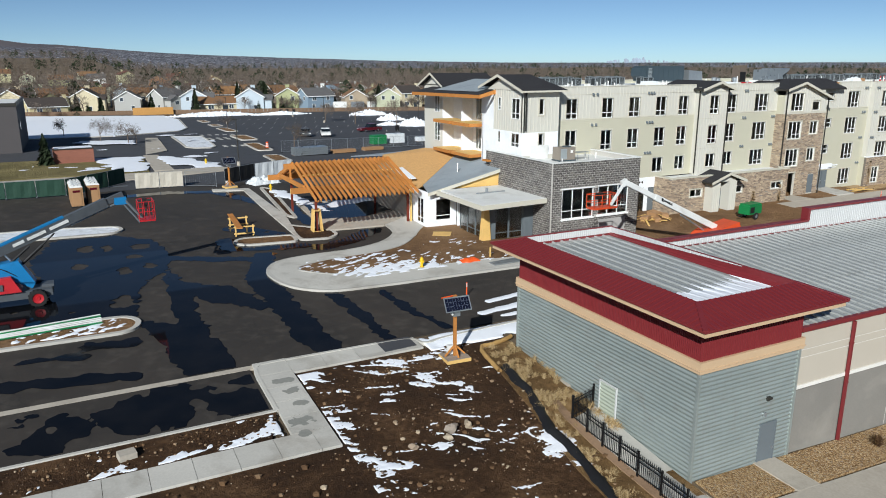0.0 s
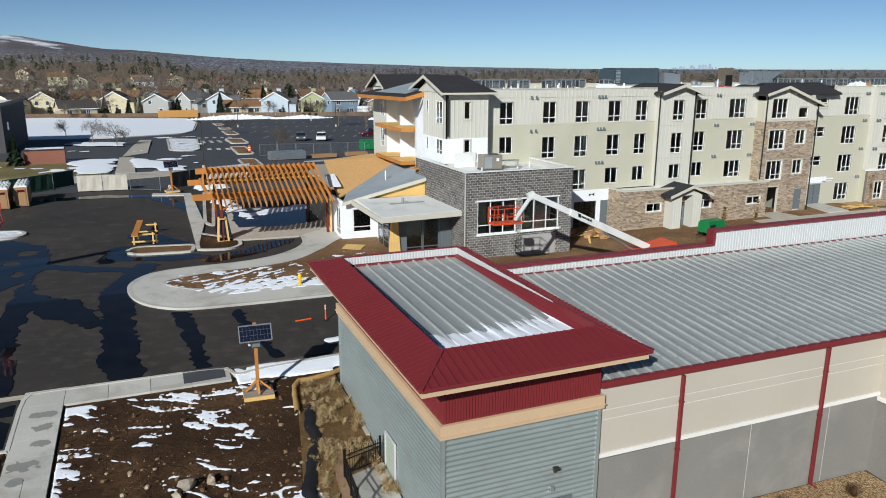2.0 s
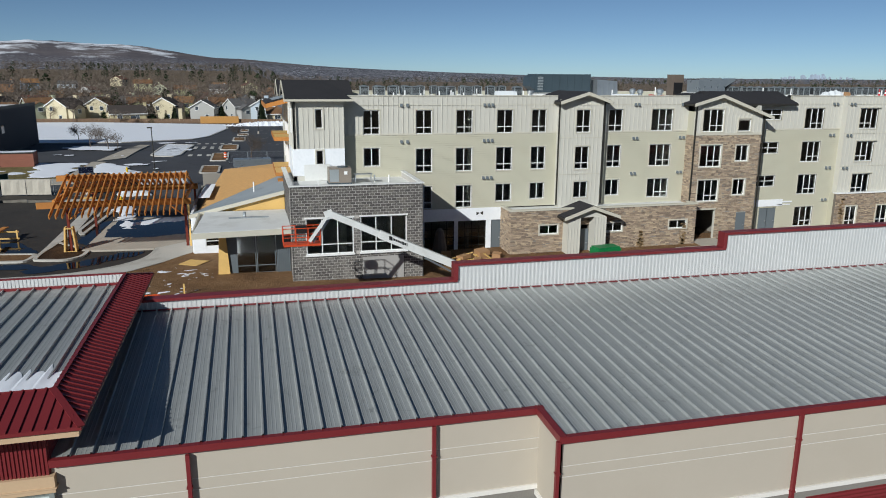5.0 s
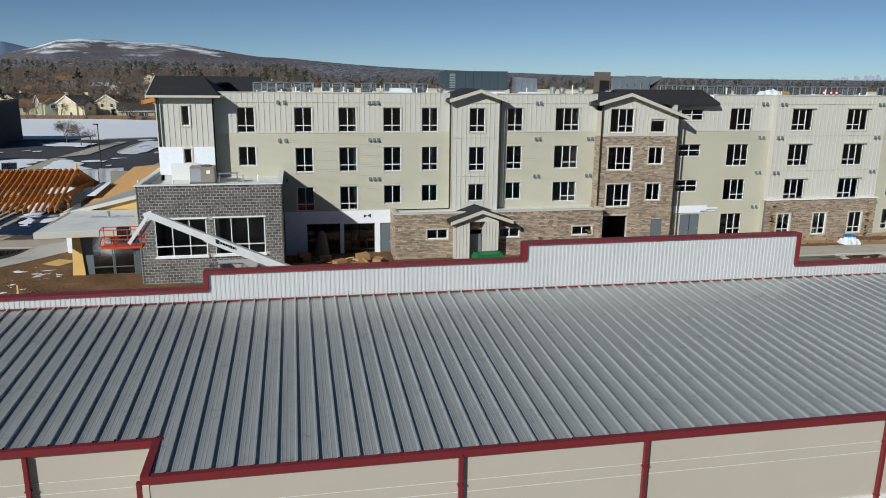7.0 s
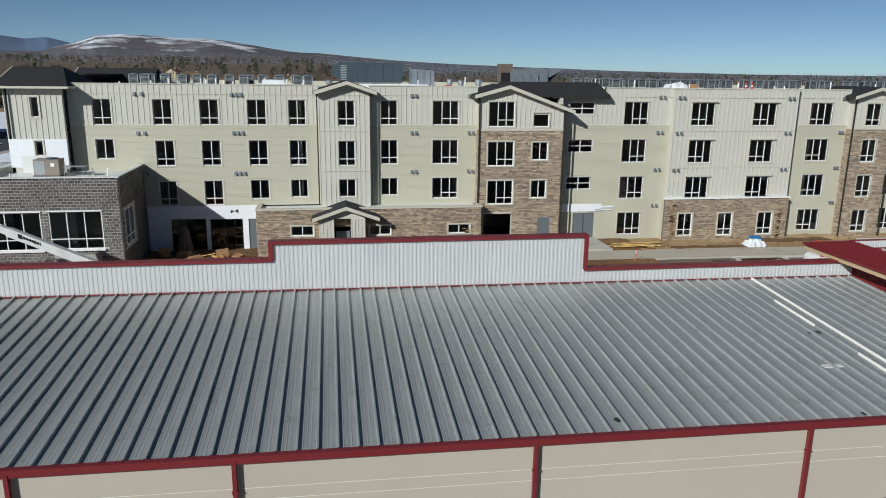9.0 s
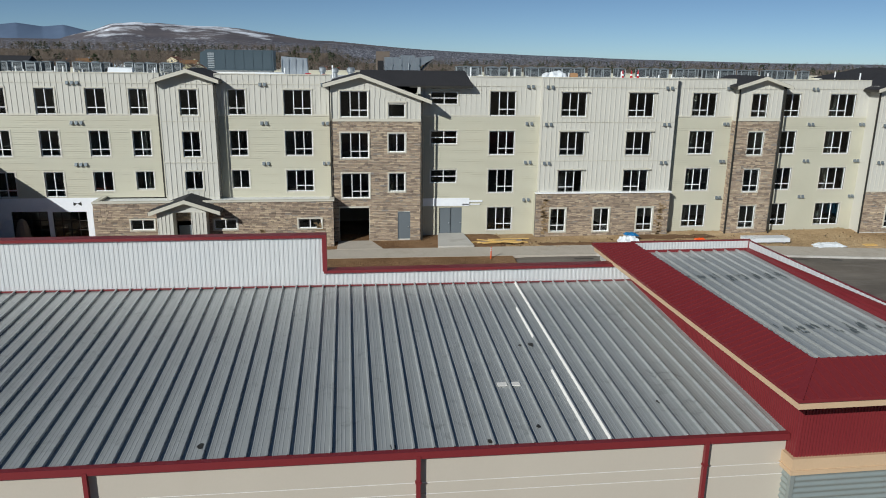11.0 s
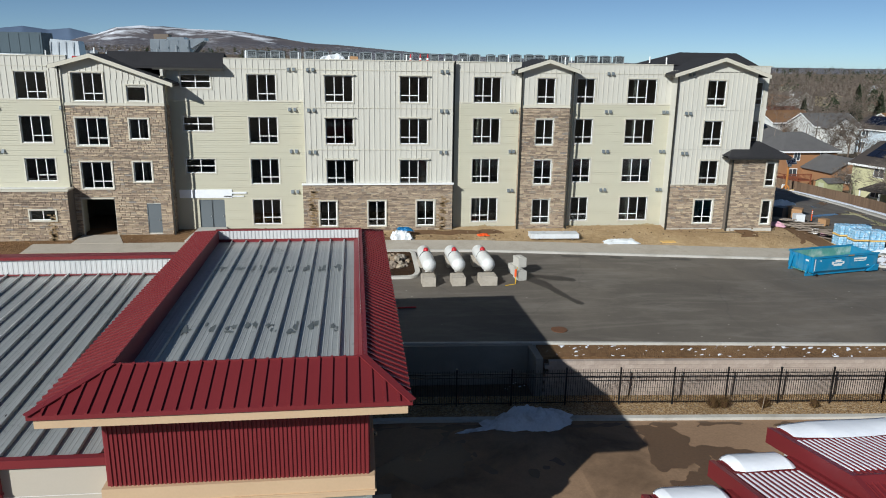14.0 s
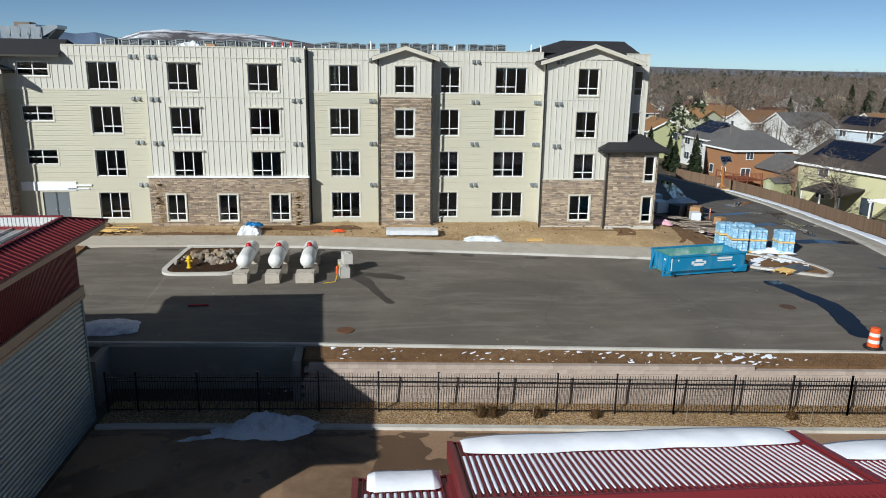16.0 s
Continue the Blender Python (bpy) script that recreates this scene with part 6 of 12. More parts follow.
personnel_door(apt, 54.24, 57.32, 0.6, 0.88, 2.5, "x", M["door_grey"])
mk = Geo().poly([(52.45, 57.24, 3.95), (52.75, 57.24, 3.85), (52.45, 57.24, 3.65)]).poly([(52.75, 57.24, 3.85), (53.05, 57.24, 4.0), (53.05, 57.24, 3.65)])
part("wrap_mark", mk, M["dark_metal"], apt)

# ---- corner bay roof and west end of the apartment building ----
bay = Geo()
bay.poly([(36.6, 55.6, 13.5), (41.75, 55.6, 13.5), (40.2, 59.9, 14.9), (36.6, 59.9, 14.9)])
bay.poly([(41.75, 55.6, 13.5), (41.75, 63.5, 13.5), (40.2, 59.9, 14.9)])
bay.poly([(41.75, 63.5, 13.5), (36.6, 63.5, 13.7), (36.6, 59.9, 14.9), (40.2, 59.9, 14.9)])
part("hip_roof", bay, M["shingle"], apt, "black shingle roof with a gable end")
part("fascia", Geo().box(36.6, 41.8, 55.52, 55.6, 13.36, 13.52).box(41.75, 41.82, 55.6, 63.5, 13.36, 13.52), M["trim"], apt)
for ya, za, yb, zb in ((55.55, 13.42, 59.9, 14.8), (59.9, 14.8, 63.5, 13.6)):
    part("fascia", Geo().extrude([(36.52, ya, za - 0.12), (36.52, yb, zb - 0.12), (36.52, yb, zb + 0.12), (36.52, ya, za + 0.12)], (0.07, 0, 0)), M["trim"], apt)
part("soffit", Geo().box(36.65, 41.7, 55.6, 56.2, 13.34, 13.38), M["trim"], apt)


def side_wall(x, y0, y1, z0, z1, holes, mat, t=0.25, face=-1):
    """A wall along y; holes as (y0, y1, z0, z1)."""
    g = wall_cut(Geo(), y0, y1, z0, z1, 0, t, holes)
    g.v = [(x + b * -face, a, c) for a, b, c in g.v]
    return part("wall", g, mat, apt)


def side_window(parent, x, y0, y1, z0, z1, kind="double", two=False):
    """A window in a wall along y that looks to -x."""
    low = z0 + 0.27 * (z1 - z0)
    cols = [(y0 + y1) / 2] if kind != "single" else []
    if kind == "door":
        low = None
    g = bars(Geo(), y0, y1, z0, z1, -0.04, cols, low)
    g.v = [(x + b, a, c) for a, b, c in g.v]
    win = part("window", g, M["white_frame"], parent, "white framed window")
    for a, b, c, d in panes_of(y0, y1, z0, z1, cols, low):
        part("pane", Geo().box(x + 0.0, x + 0.01, a + 0.02, b - 0.02, c + 0.02, d - 0.02), M["glass"], win)
    return win


wh = [(56.7, 58.1, 10.9, 12.8), (60.0, 60.5, 11.6, 12.8), (56.7, 58.1, 8.3, 9.6), (60.0, 60.5, 8.5, 9.6)]
side_wall(37.1, 56.2, 61.3, 0.4, 13.5, wh, M["batten"])
part("gable_wall", Geo().extrude([(37.1, 56.2, 13.45), (37.1, 62.6, 13.45), (37.1, 59.9, 14.75)], (0.2, 0, 0)), M["batten"], apt)
gb = battens(Geo(), 56.2, 61.3, 9.7, 13.5, 0, wh)
gb.v = [(37.1 + b, a, c) for a, b, c in gb.v]
part("batten_cladding", gb, M["batten"], apt)
gt = wall_cut(Geo(), 56.2, 61.3, 7.6, 9.7, -0.03, 0, wh)
gt.v = [(37.1 + b, a, c) for a, b, c in gt.v]
part("house_wrap", gt, M["tyvek"], apt, "white building wrap")
for a, b, c, d in wh:
    side_window(apt, 37.1, a, b, c, d, "double" if b - a > 1 else "single")
side_wall(37.3, 61.3, 63.8, 0.4, 13.4, [], M["tyvek"])
dh2 = [(66.2, 67.4, 10.2, 12.4), (69.2, 70.5, 10.2, 12.4), (66.2, 67.4, 7.1, 9.3), (69.2, 70.5, 7.1, 9.3)]
side_wall(38.6, 63.8, 72.6, 0.4, 13.2, dh2, M["tyvek"])
part("wall", Geo().box(37.3, 38.6, 63.7, 63.95, 0.4, 13.2).box(37.3, 38.6, 72.5, 72.7, 0.4, 13.2).box(37.3, 38.6, 68.1, 68.4, 0.4, 12.9), M["tyvek"], apt)
for a, b, c, d in dh2:
    side_window(apt, 38.6, a, b, c, d, "door")
side_wall(37.3, 72.7, 77.3, 0.4, 13.6, [(73.3, 74.6, 10.6, 12.6), (73.3, 74.6, 7.4, 9.5)], M["batten"])
for za, zb in ((10.6, 12.6), (7.4, 9.5)):
    side_window(apt, 37.3, 73.3, 74.6, za, zb)
part("gable_wall", Geo().extrude([(37.3, 72.0, 13.5), (37.3, 77.6, 13.5), (37.3, 74.6, 14.7)], (0.2, 0, 0)), M["batten"], apt)
part("gable_roof", Geo().poly([(36.7, 71.7, 13.5), (36.7, 74.6, 14.85), (44, 74.6, 14.85), (44, 71.7, 13.5)]).poly([(36.7, 74.6, 14.85), (36.7, 78, 13.4), (44, 78, 13.4), (44, 74.6, 14.85)]), M["shingle"], apt, "black shingle gable roof")
for ya, za, yb, zb in ((71.7, 13.45, 74.6, 14.8), (74.6, 14.8, 78, 13.35)):
    part("fascia", Geo().extrude([(36.62, ya, za - 0.12), (36.62, yb, zb - 0.12), (36.62, yb, zb + 0.1), (36.62, ya, za + 0.1)], (0.07, 0, 0)), M["trim"], apt)
# roof over the balconies with a bare timber fascia
part("balcony_roof", Geo().hexa([(35.3, 61.2, 12.95), (35.3, 76.0, 12.75), (41, 74, 14.2), (41, 62.5, 14.3)], [(35.3, 61.2, 13.05), (35.3, 76.0, 12.85), (41, 74, 14.3), (41, 62.5, 14.4)]), M["shingle"], apt, "dark felted roof over the balconies")
part("felt_sheet", Geo().quad((35.9, 62.5, 13.24), (35.9, 72.0, 13.12), (40.6, 71.5, 14.24), (40.6, 62.9, 14.35)), M["underlay"], apt, "blue-grey roofing underlay")
part("timber_fascia", Geo().hexa([(35.2, 61.0, 12.65), (35.3, 61.0, 12.65), (35.3, 76.2, 12.45), (35.2, 76.2, 12.45)], [(35.2, 61.0, 12.98), (35.3, 61.0, 12.98), (35.3, 76.2, 12.78), (35.2, 76.2, 12.78)]), M["timber"], apt, "bare timber fascia")
part("timber_fascia", Geo().hexa([(35.3, 61.05, 12.65), (37.3, 61.05, 13.1), (37.3, 61.15, 13.1), (35.3, 61.15, 12.65)], [(35.3, 61.05, 12.98), (37.3, 61.05, 13.5), (37.3, 61.15, 13.5), (35.3, 61.15, 12.98)]), M["timber"], apt)
for z in (6.85, 9.95):
    for ya, yb in ((64.2, 68.0), (68.5, 72.3)):
        b = part("balcony", Geo().box(36.0, 38.6, ya, yb, z - 0.1, z + 0.05), M["timber_pale"], apt, "unfinished timber balcony")
        part("rim_joist", Geo().box(35.95, 36.0, ya - 0.02, yb + 0.02, z - 0.28, z + 0.05).box(36.0, 38.6, ya - 0.04, ya, z - 0.28, z + 0.05), M["timber"], b)

# ---- block wing ----
block_wing = thing("block_wing", "flat roofed wing of grey concrete block with white windows", "building")
CW = [(37.45, 40.86, 2.65, 5.29), (41.38, 44.82, 2.68, 5.32)]
part("wall", wall_cut(Geo(), 36.4, 46.1, -0.1, 7.62, 50.25, 50.45, CW), M["mortar_grey"], block_wing)
SW = [(51.3, 53.6, 2.6, 5.2)]
gs = wall_cut(Geo(), 50.45, 57.2, -0.1, 7.62, 0, 0.2, SW)
gs.v = [(45.86 + b, a, c) for a, b, c in gs.v]
part("wall", gs, M["mortar_grey"], block_wing)
part("wall", Geo().box(36.45, 36.65, 50.45, 61.6, -0.1, 7.62), M["mortar_grey"], block_wing)
for a, b, c, d in CW:
    window(block_wing, a, b, c, d, 50.22, "bank3", False)
    part("sill", Geo().box(a - 0.08, b + 0.08, 50.1, 50.25, c - 0.12, c), M["white_frame"], block_wing)
    part("lintel", Geo().box(a - 0.08, b + 0.08, 50.14, 50.25, d, d + 0.08), M["white_frame"], block_wing)
g = bars(Geo(), *SW[0], 0, [52.45], 3.2)
g.v = [(46.06 + b * -1, a, c) for a, b, c in g.v]
w_ = part("window", g, M["white_frame"], block_wing)
part("pane", Geo().box(46.0, 46.01, 51.32, 53.58, 2.62, 5.18), M["glass"], w_)
part("inner_floor", Geo().box(36.65, 45.86, 50.45, 61.6, 0.0, 0.1).box(36.65, 45.86, 56.4, 56.6, 0.1, 7.1), M["interior"], block_wing)
part("roof", Geo().box(36.65, 45.86, 50.45, 61.6, 7.05, 7.2), M["membrane"], block_wing, "white roofing membrane")
part("coping", Geo().box(36.34, 46.16, 50.14, 50.5, 7.62, 7.7).box(36.34, 36.7, 50.5, 61.6, 7.62, 7.698).box(45.8, 46.16, 50.5, 57.2, 7.62, 7.698), M["membrane"], block_wing)
unit = thing("rooftop_unit", "boxy taupe rooftop air conditioning unit on the block wing", "air conditioner", (40.4, 54.2, 7.22))
part("casing", Geo().box(-0.85, 0.85, -0.6, 0.6, 0.12, 1.25), surface("taupe", "8c8276", 0.5, 0.2), unit)
part("base", Geo().box(-0.9, 0.9, -0.65, 0.65, 0, 0.12), M["hvac_dark"], unit)
part("fan_guard", Geo().lathe([(0.42, 1.25), (0.42, 1.32), (0.1, 1.36), (0.0, 1.36)], (0.25, 0, 0), 14), M["hvac_dark"], unit)
part("access_panel", Geo().box(-0.8, -0.1, -0.612, -0.6, 0.2, 1.15), M["hvac"], unit)
part("plate", Geo().box(0.3, 0.55, -0.612, -0.6, 0.75, 1.0), M["white_frame"], unit)
sheet_b = Geo().hexa([(37.9, 56.05, 7.22), (39.9, 56.05, 7.22), (39.9, 56.1, 7.22), (37.9, 56.1, 7.22)], [(37.9, 55.95, 8.5), (39.9, 55.95, 8.5), (39.9, 56.0, 8.5), (37.9, 56.0, 8.5)])
piece("insulation_board", sheet_b, M["membrane"], "white insulation board leaning on the wrapped wall", "board")
tb = thing("work_table", "folding metal work table on the flat roof", "table", (42.2, 54.0, 7.22))
part("tabletop", Geo().box(-0.7, 0.7, -0.35, 0.35, 0.7, 0.75), M["galv"], tb)
for sx in (-0.6, 0.6):
    for sy in (-0.28, 0.28):
        part("leg", Geo().tube((sx, sy, 0.7), (sx * 1.1, sy * 1.2, 0), 0.02), M["galv"], tb)
for x, y in ((43.2, 54.6), (44.3, 54.4), (38.6, 52.0)):
    piece("vent_pipe", Geo().tube((x, y, 7.2), (x, y, 7.75), 0.05, n=10), M["white_frame"], "white plastic vent pipe on the flat roof", "pipe")

# blocks, laid in running bond
bm_ = Geo().box(0.018, 0.393, 0.003, 0.06, 0.016, 0.193).mesh("block")
bm_.materials.append(ramp_island("cmu_piece", ((0, "565250"), (0.35, "605c59"), (0.7, "6a6662"), (1, "757069")), fine=18, source="object"))
rest = Geo()
cnt = 0
for r in range(38):
    z = -0.05 + r * 0.202
    for c in range(-1, 25):
        x = 36.4 + c * 0.405 + (0.2 if r % 2 else 0)
        xa, xb = max(x, 36.4), min(x + 0.4, 46.1)
        za, zb = z + 0.016, z + 0.193
        for h in CW:
            if h[0] < xb and h[1] > xa:
                if z + 0.1 < h[2]:
                    zb = min(zb, max(h[2] - 0.125, -1))
                elif z + 0.1 > h[3]:
                    za = max(za, h[3] + 0.085)
                elif xa < h[0]:
                    xb = h[0]
                elif xb > h[1]:
                    xa = h[1]
                else:
                    xb = xa
        if xb - xa < 0.06 or zb - za < 0.03:
            continue
        if z > 5.45 and xb - xa > 0.39 and cnt < 300:
            part("block", bm_, None, block_wing, at=(xa, 50.24, z))
            cnt += 1
        else:
            rest.box(xa + 0.018, xb - 0.007, 50.243, 50.3, za, zb)
    for c in range(-1, 29):
        y = 50.2 + c * 0.405 + (0.0 if r % 2 else 0.2)
        ya, yb = max(y, 50.2), min(y + 0.4, 61.6)
        if yb - ya > 0.08:
            rest.box(36.443, 36.5, ya + 0.014, yb - 0.005, z + 0.013, z + 0.195)
        yb = min(yb, 57.2)
        if yb - ya > 0.08 and not (ya < 53.7 and yb > 51.2 and z < 5.25 and z + 0.2 > 2.5):
            rest.box(46.0, 46.068, ya + 0.014, yb - 0.005, z + 0.013, z + 0.195)
rp = part("block_course", rest, M["cmu"], block_wing, "grey split concrete blocks in running bond")
rp["kind"] = "stuff"
for xa, xb, za, zb in ((41.5, 44.6, 0.2, 2.3),):
    part("parge_coat", Geo().box(xa, xb, 50.172, 50.188, za, zb), M["cmu_base"], block_wing, "pale grey parged patch")

# ---- entry wing ----
entry = thing("entry_wing", "low entry wing in white wrap with unfinished sloping roofs", "building")
# room under the flat white roof
part("flat_roof", Geo().prism([(29.7, 50.7), (36.5, 51.15), (36.4, 59.0), (30.1, 59.0)], 4.2, 4.52), M["membrane"], entry, "flat roof with white membrane")
part("fascia", Geo().sweep([[(29.62, 50.62, 4.1), (29.62, 50.62, 4.5), (29.74, 50.74, 4.5), (29.74, 50.74, 4.1)], [(36.52, 51.05, 4.1), (36.52, 51.05, 4.5), (36.52, 51.2, 4.5), (36.52, 51.2, 4.1)]]), M["trim"], entry)
part("fascia", Geo().box(29.6, 29.7, 50.7, 58.9, 4.1, 4.5), M["trim"], entry)
part("roof_pipe", Geo().box(32.0, 35.0, 55.6, 55.75, 4.53, 4.62).tube((33.2, 55.9, 4.5), (33.2, 55.9, 4.95), 0.12), M["galv"], entry)
film = glass_mat("filmed_glass", "c4c8c8")
film.node_tree.nodes["Principled BSDF"].inputs["Roughness"].default_value = 0.18
for i in range(3):
    ya = 54.0 + i * 1.45
    gw_ = bars(Geo(), ya, ya + 1.4, 0.75, 3.95, 0, [], 1.35)
    gw_.v = [(31.75 + b, a, c) for a, b, c in gw_.v]
    q = part("window_wall", gw_, M["door_grey"], entry, "dark framed glazing with protective film")
    part("pane", Geo().box(31.78, 31.79, ya + 0.05, ya + 1.35, 0.8, 3.9), film, q)
for i in range(2):
    xa = 32.5 + i * 1.45
    q = part("window_wall", bars(Geo(), xa, xa + 1.4, 0.75, 3.95, 53.2, [], 1.35), M["door_grey"], entry, "dark framed glazing with protective film")
    part("pane", Geo().box(xa + 0.05, xa + 1.35, 53.24, 53.25, 0.8, 3.9), film, q)
part("wall", Geo().box(31.75, 32.5, 53.2, 53.35, 0.5, 4.15), M["door_grey"], entry, "grey metal cladding")
part("wall", Geo().box(35.4, 36.4, 53.1, 53.3, 0.5, 4.15), M["door_grey"], entry, "grey ribbed cladding")
part("batten_cladding", battens(Geo(), 35.4, 36.4, 0.5, 4.15, 53.1, [], 0.15), M["door_grey"], entry)
part("wall", Geo().box(31.75, 36.4, 53.0, 53.4, 0.3, 0.75).box(31.6, 32.0, 53.4, 58.4, 0.3, 0.75), M["tyvek"], entry)
part("wall", Geo().box(32.0, 36.4, 59.2, 59.4, 0.5, 4.2), M["tyvek"], entry)
part("inner_floor", Geo().box(32, 36.4, 53.4, 59.2, 0.5, 0.6), M["interior"], entry)
part("corner_post", Geo().hexa([(31.1, 53.0, 0.5), (32.0, 53.0, 0.5), (32.0, 53.6, 0.5), (31.1, 53.6, 0.5)], [(31.3, 53.05, 3.6), (31.8, 53.05, 3.6), (31.8, 53.5, 3.6), (31.3, 53.5, 3.6)]), M["timber_pale"], entry, "tapered plywood column casing")
part("corner_post", Geo().box(31.45, 31.65, 53.2, 53.4, 3.6, 4.2), M["rust_steel"], entry)
# white wrapped lobby walls
lh = [(29.95, 31.55, 1.5, 3.55)]
part("wall", wall_cut(Geo(), 29.0, 32.1, 0.6, 4.3, 59.7, 59.9, lh), M["tyvek"], entry, "white building wrap")
q = part("window", bars(Geo(), *lh[0], 59.75, [], 1.95), M["white_frame"], entry)
part("pane", Geo().box(30.0, 31.5, 59.8, 59.81, 1.5, 3.5), film, q)
gl = wall_cut(Geo(), 59.9, 64.0, 0.6, 4.3, 0, 0.2, [(60.3, 61.7, 1.2, 3.6)])
gl.v = [(28.9 + b, a, c) for a, b, c in gl.v]
part("wall", gl, M["tyvek"], entry, "white building wrap")
gl = bars(Geo(), 60.3, 61.7, 1.2, 3.6, 0.03, [61.0], 1.7)
gl.v = [(28.9 + b, a, c) for a, b, c in gl.v]
q = part("window", gl, M["white_frame"], entry)
part("pane", Geo().box(28.96, 28.97, 60.32, 61.68, 1.22, 3.58), film, q)
part("wall", Geo().box(28.9, 29.1, 64, 75, 0.6, 4.4).box(29.1, 37.4, 74.8, 75, 0.6, 5.6), M["interior"], entry)
part("inner_floor", Geo().box(29.1, 36.4, 59.9, 74.8, 0.7, 0.8), M["interior"], entry)
# sloping roofs


def plate(pts, th=0.12):
    return Geo().hexa(pts, [(x, y, z + th) for x, y, z in pts])


part("underlay_roof", plate([(28.9, 59.2, 4.2), (36.4, 58.9, 6.0), (38.4, 66, 6.45), (38.4, 70.4, 6.5), (30.3, 63.2, 4.25)]), M["underlay"], entry, "sloping roof under grey underlay")
part("sheathing", plate([(30.25, 63.25, 4.2), (38.4, 70.5, 6.48), (36.6, 76, 6.25), (31.2, 75.6, 5.8), (29.4, 62.8, 3.98)]), M["osb"], entry, "bare strand board roof sheathing")
part("underlay_roof", plate([(31.2, 75.7, 5.8), (36.6, 76.1, 6.25), (38, 84, 5.0), (31.2, 86, 4.5)]), M["underlay"], entry, "sloping roof under grey underlay")
part("fascia", Geo().hexa([(28.85, 59.08, 4.0), (36.4, 58.78, 5.8), (36.4, 58.88, 5.8), (28.85, 59.18, 4.0)], [(28.85, 59.08, 4.3), (36.4, 58.78, 6.1), (36.4, 58.88, 6.1), (28.85, 59.18, 4.3)]), M["trim"], entry)
part("gable_panel", Geo().extrude([(31.5, 59.3, 4.5), (36.4, 59.1, 4.5), (36.4, 59.1, 5.8), (31.5, 59.3, 4.65)], (0, 0.08, 0)), M["timber_pale"], entry, "yellow plywood triangle under the eave")
part("vent_pipe", Geo().tube((34.0, 63.0, 5.3), (34.0, 63.0, 6.3), 0.06), M["white_frame"], entry)
part("white_sheet", plate([(29.2, 64.8, 4.75), (30.2, 64.6, 4.8), (30.6, 68.8, 5.35), (29.7, 69.0, 5.3)], 0.05), M["tyvek"], entry)
piece("plywood_sheet", Geo().prism([(28.0, 56.6), (29.4, 55.8), (30.3, 57.2), (28.8, 58.0)], land(29, 57) + 0.14, land(29, 57) + 0.17), M["timber_pale"], "loose plywood sheet lying on the soil", "plywood")
piece("timber_hatch", Geo().box(36.0, 37.0, 60.6, 61.6, 6.6, 6.75), M["timber"], "reddish timber hatch frame on the grey roof", "hatch")

# ---- timber canopy ----
canopy = thing("entrance_canopy", "unfinished timber framed entrance canopy with bare rafters", "canopy", (24, 68, 0.95))
OX, OY, OZ = 24, 68, 0.95


def c_(x, y, z):
    return (x - OX, y - OY, z - OZ)


RIDGE = (67.07, 6.72)
for i in range(22):
    x = 18.45 + i * 0.466
    part("rafter", Geo().beam(c_(x, 59.95, 4.38), c_(x, RIDGE[0] - 0.05, RIDGE[1]), 0.075, 0.34), M["timber"], canopy, "orange-brown rafter")
    part("rafter", Geo().beam(c_(x, 74.1, 4.38), c_(x, RIDGE[0] + 0.05, RIDGE[1]), 0.075, 0.34), M["timber"], canopy, "orange-brown rafter")
for xa, y in ((16.95, 62.7), (17.1, 71.4)):
    part("beam", Geo().beam(c_(xa, y, 4.88), c_(28.8, y, 4.88), 0.2, 0.52), M["timber"], canopy, "heavy glued timber beam")
    part("beam_end", Geo().box(xa - 0.012 - OX, xa - OX, y - 0.09 - OY, y + 0.09 - OY, 4.64 - OZ, 5.12 - OZ), M["timber_pale"], canopy)
part("ridge_beam", Geo().beam(c_(17.6, RIDGE[0], 6.5), c_(28.4, RIDGE[0], 6.5), 0.18, 0.5), M["timber"], canopy, "heavy glued timber beam")
for x in (18.2, 28.35):
    part("tie_beam", Geo().beam(c_(x, 62.7, 5.1), c_(x, 71.4, 5.1), 0.16, 0.4), M["timber"], canopy, "heavy glued timber beam")
part("king_post", Geo().beam(c_(18.2, RIDGE[0], 5.2), c_(18.2, RIDGE[0], 6.3), 0.16, 0.16, (0, 1, 0)), M["timber"], canopy)
part("purlin", Geo().beam(c_(18.4, 64.9, 5.85), c_(28.3, 64.9, 5.85), 0.06, 0.14), M["timber_pale"], canopy)
for x, y in ((19.19, 62.6), (19.47, 71.6), (28.3, 62.5), (28.5, 71.5)):
    p_ = part("post", Geo().box(x - OX - 0.1, x - OX + 0.1, y - OY - 0.1, y - OY + 0.1, -0.1, 4.65 - OZ), M["rust_steel"], canopy, "rust red steel post")
    part("base_plate", Geo().box(x - OX - 0.25, x - OX + 0.25, y - OY - 0.25, y - OY + 0.25, -0.1, 0.12), M["rust_steel"], p_)
x = 19.19
for s in (-1, 1):
    lo, hi = [(x + s * 0.44 - 0.06, 62.15), (x + s * 0.44 + 0.06, 62.15), (x + s * 0.44 + 0.06, 63.0), (x + s * 0.44 - 0.06, 63.0)], [(x + s * 0.27 - 0.06, 62.3), (x + s * 0.27 + 0.06, 62.3), (x + s * 0.27 + 0.06, 62.9), (x + s * 0.27 - 0.06, 62.9)]
    part("column_casing", Geo().hexa([c_(a, b, 0.95) for a, b in lo], [c_(a, b, 3.1) for a, b in hi]), M["timber_pale"], canopy, "tapered pale timber column framing")
for za, zb, wd in ((1.0, 1.1, 0.4), (2.95, 3.05, 0.24)):
    part("casing_rung", Geo().box(x - wd - OX, x + wd - OX, 62.2 - OY, 62.3 - OY, za - OZ, zb - OZ), M["timber_pale"], canopy)
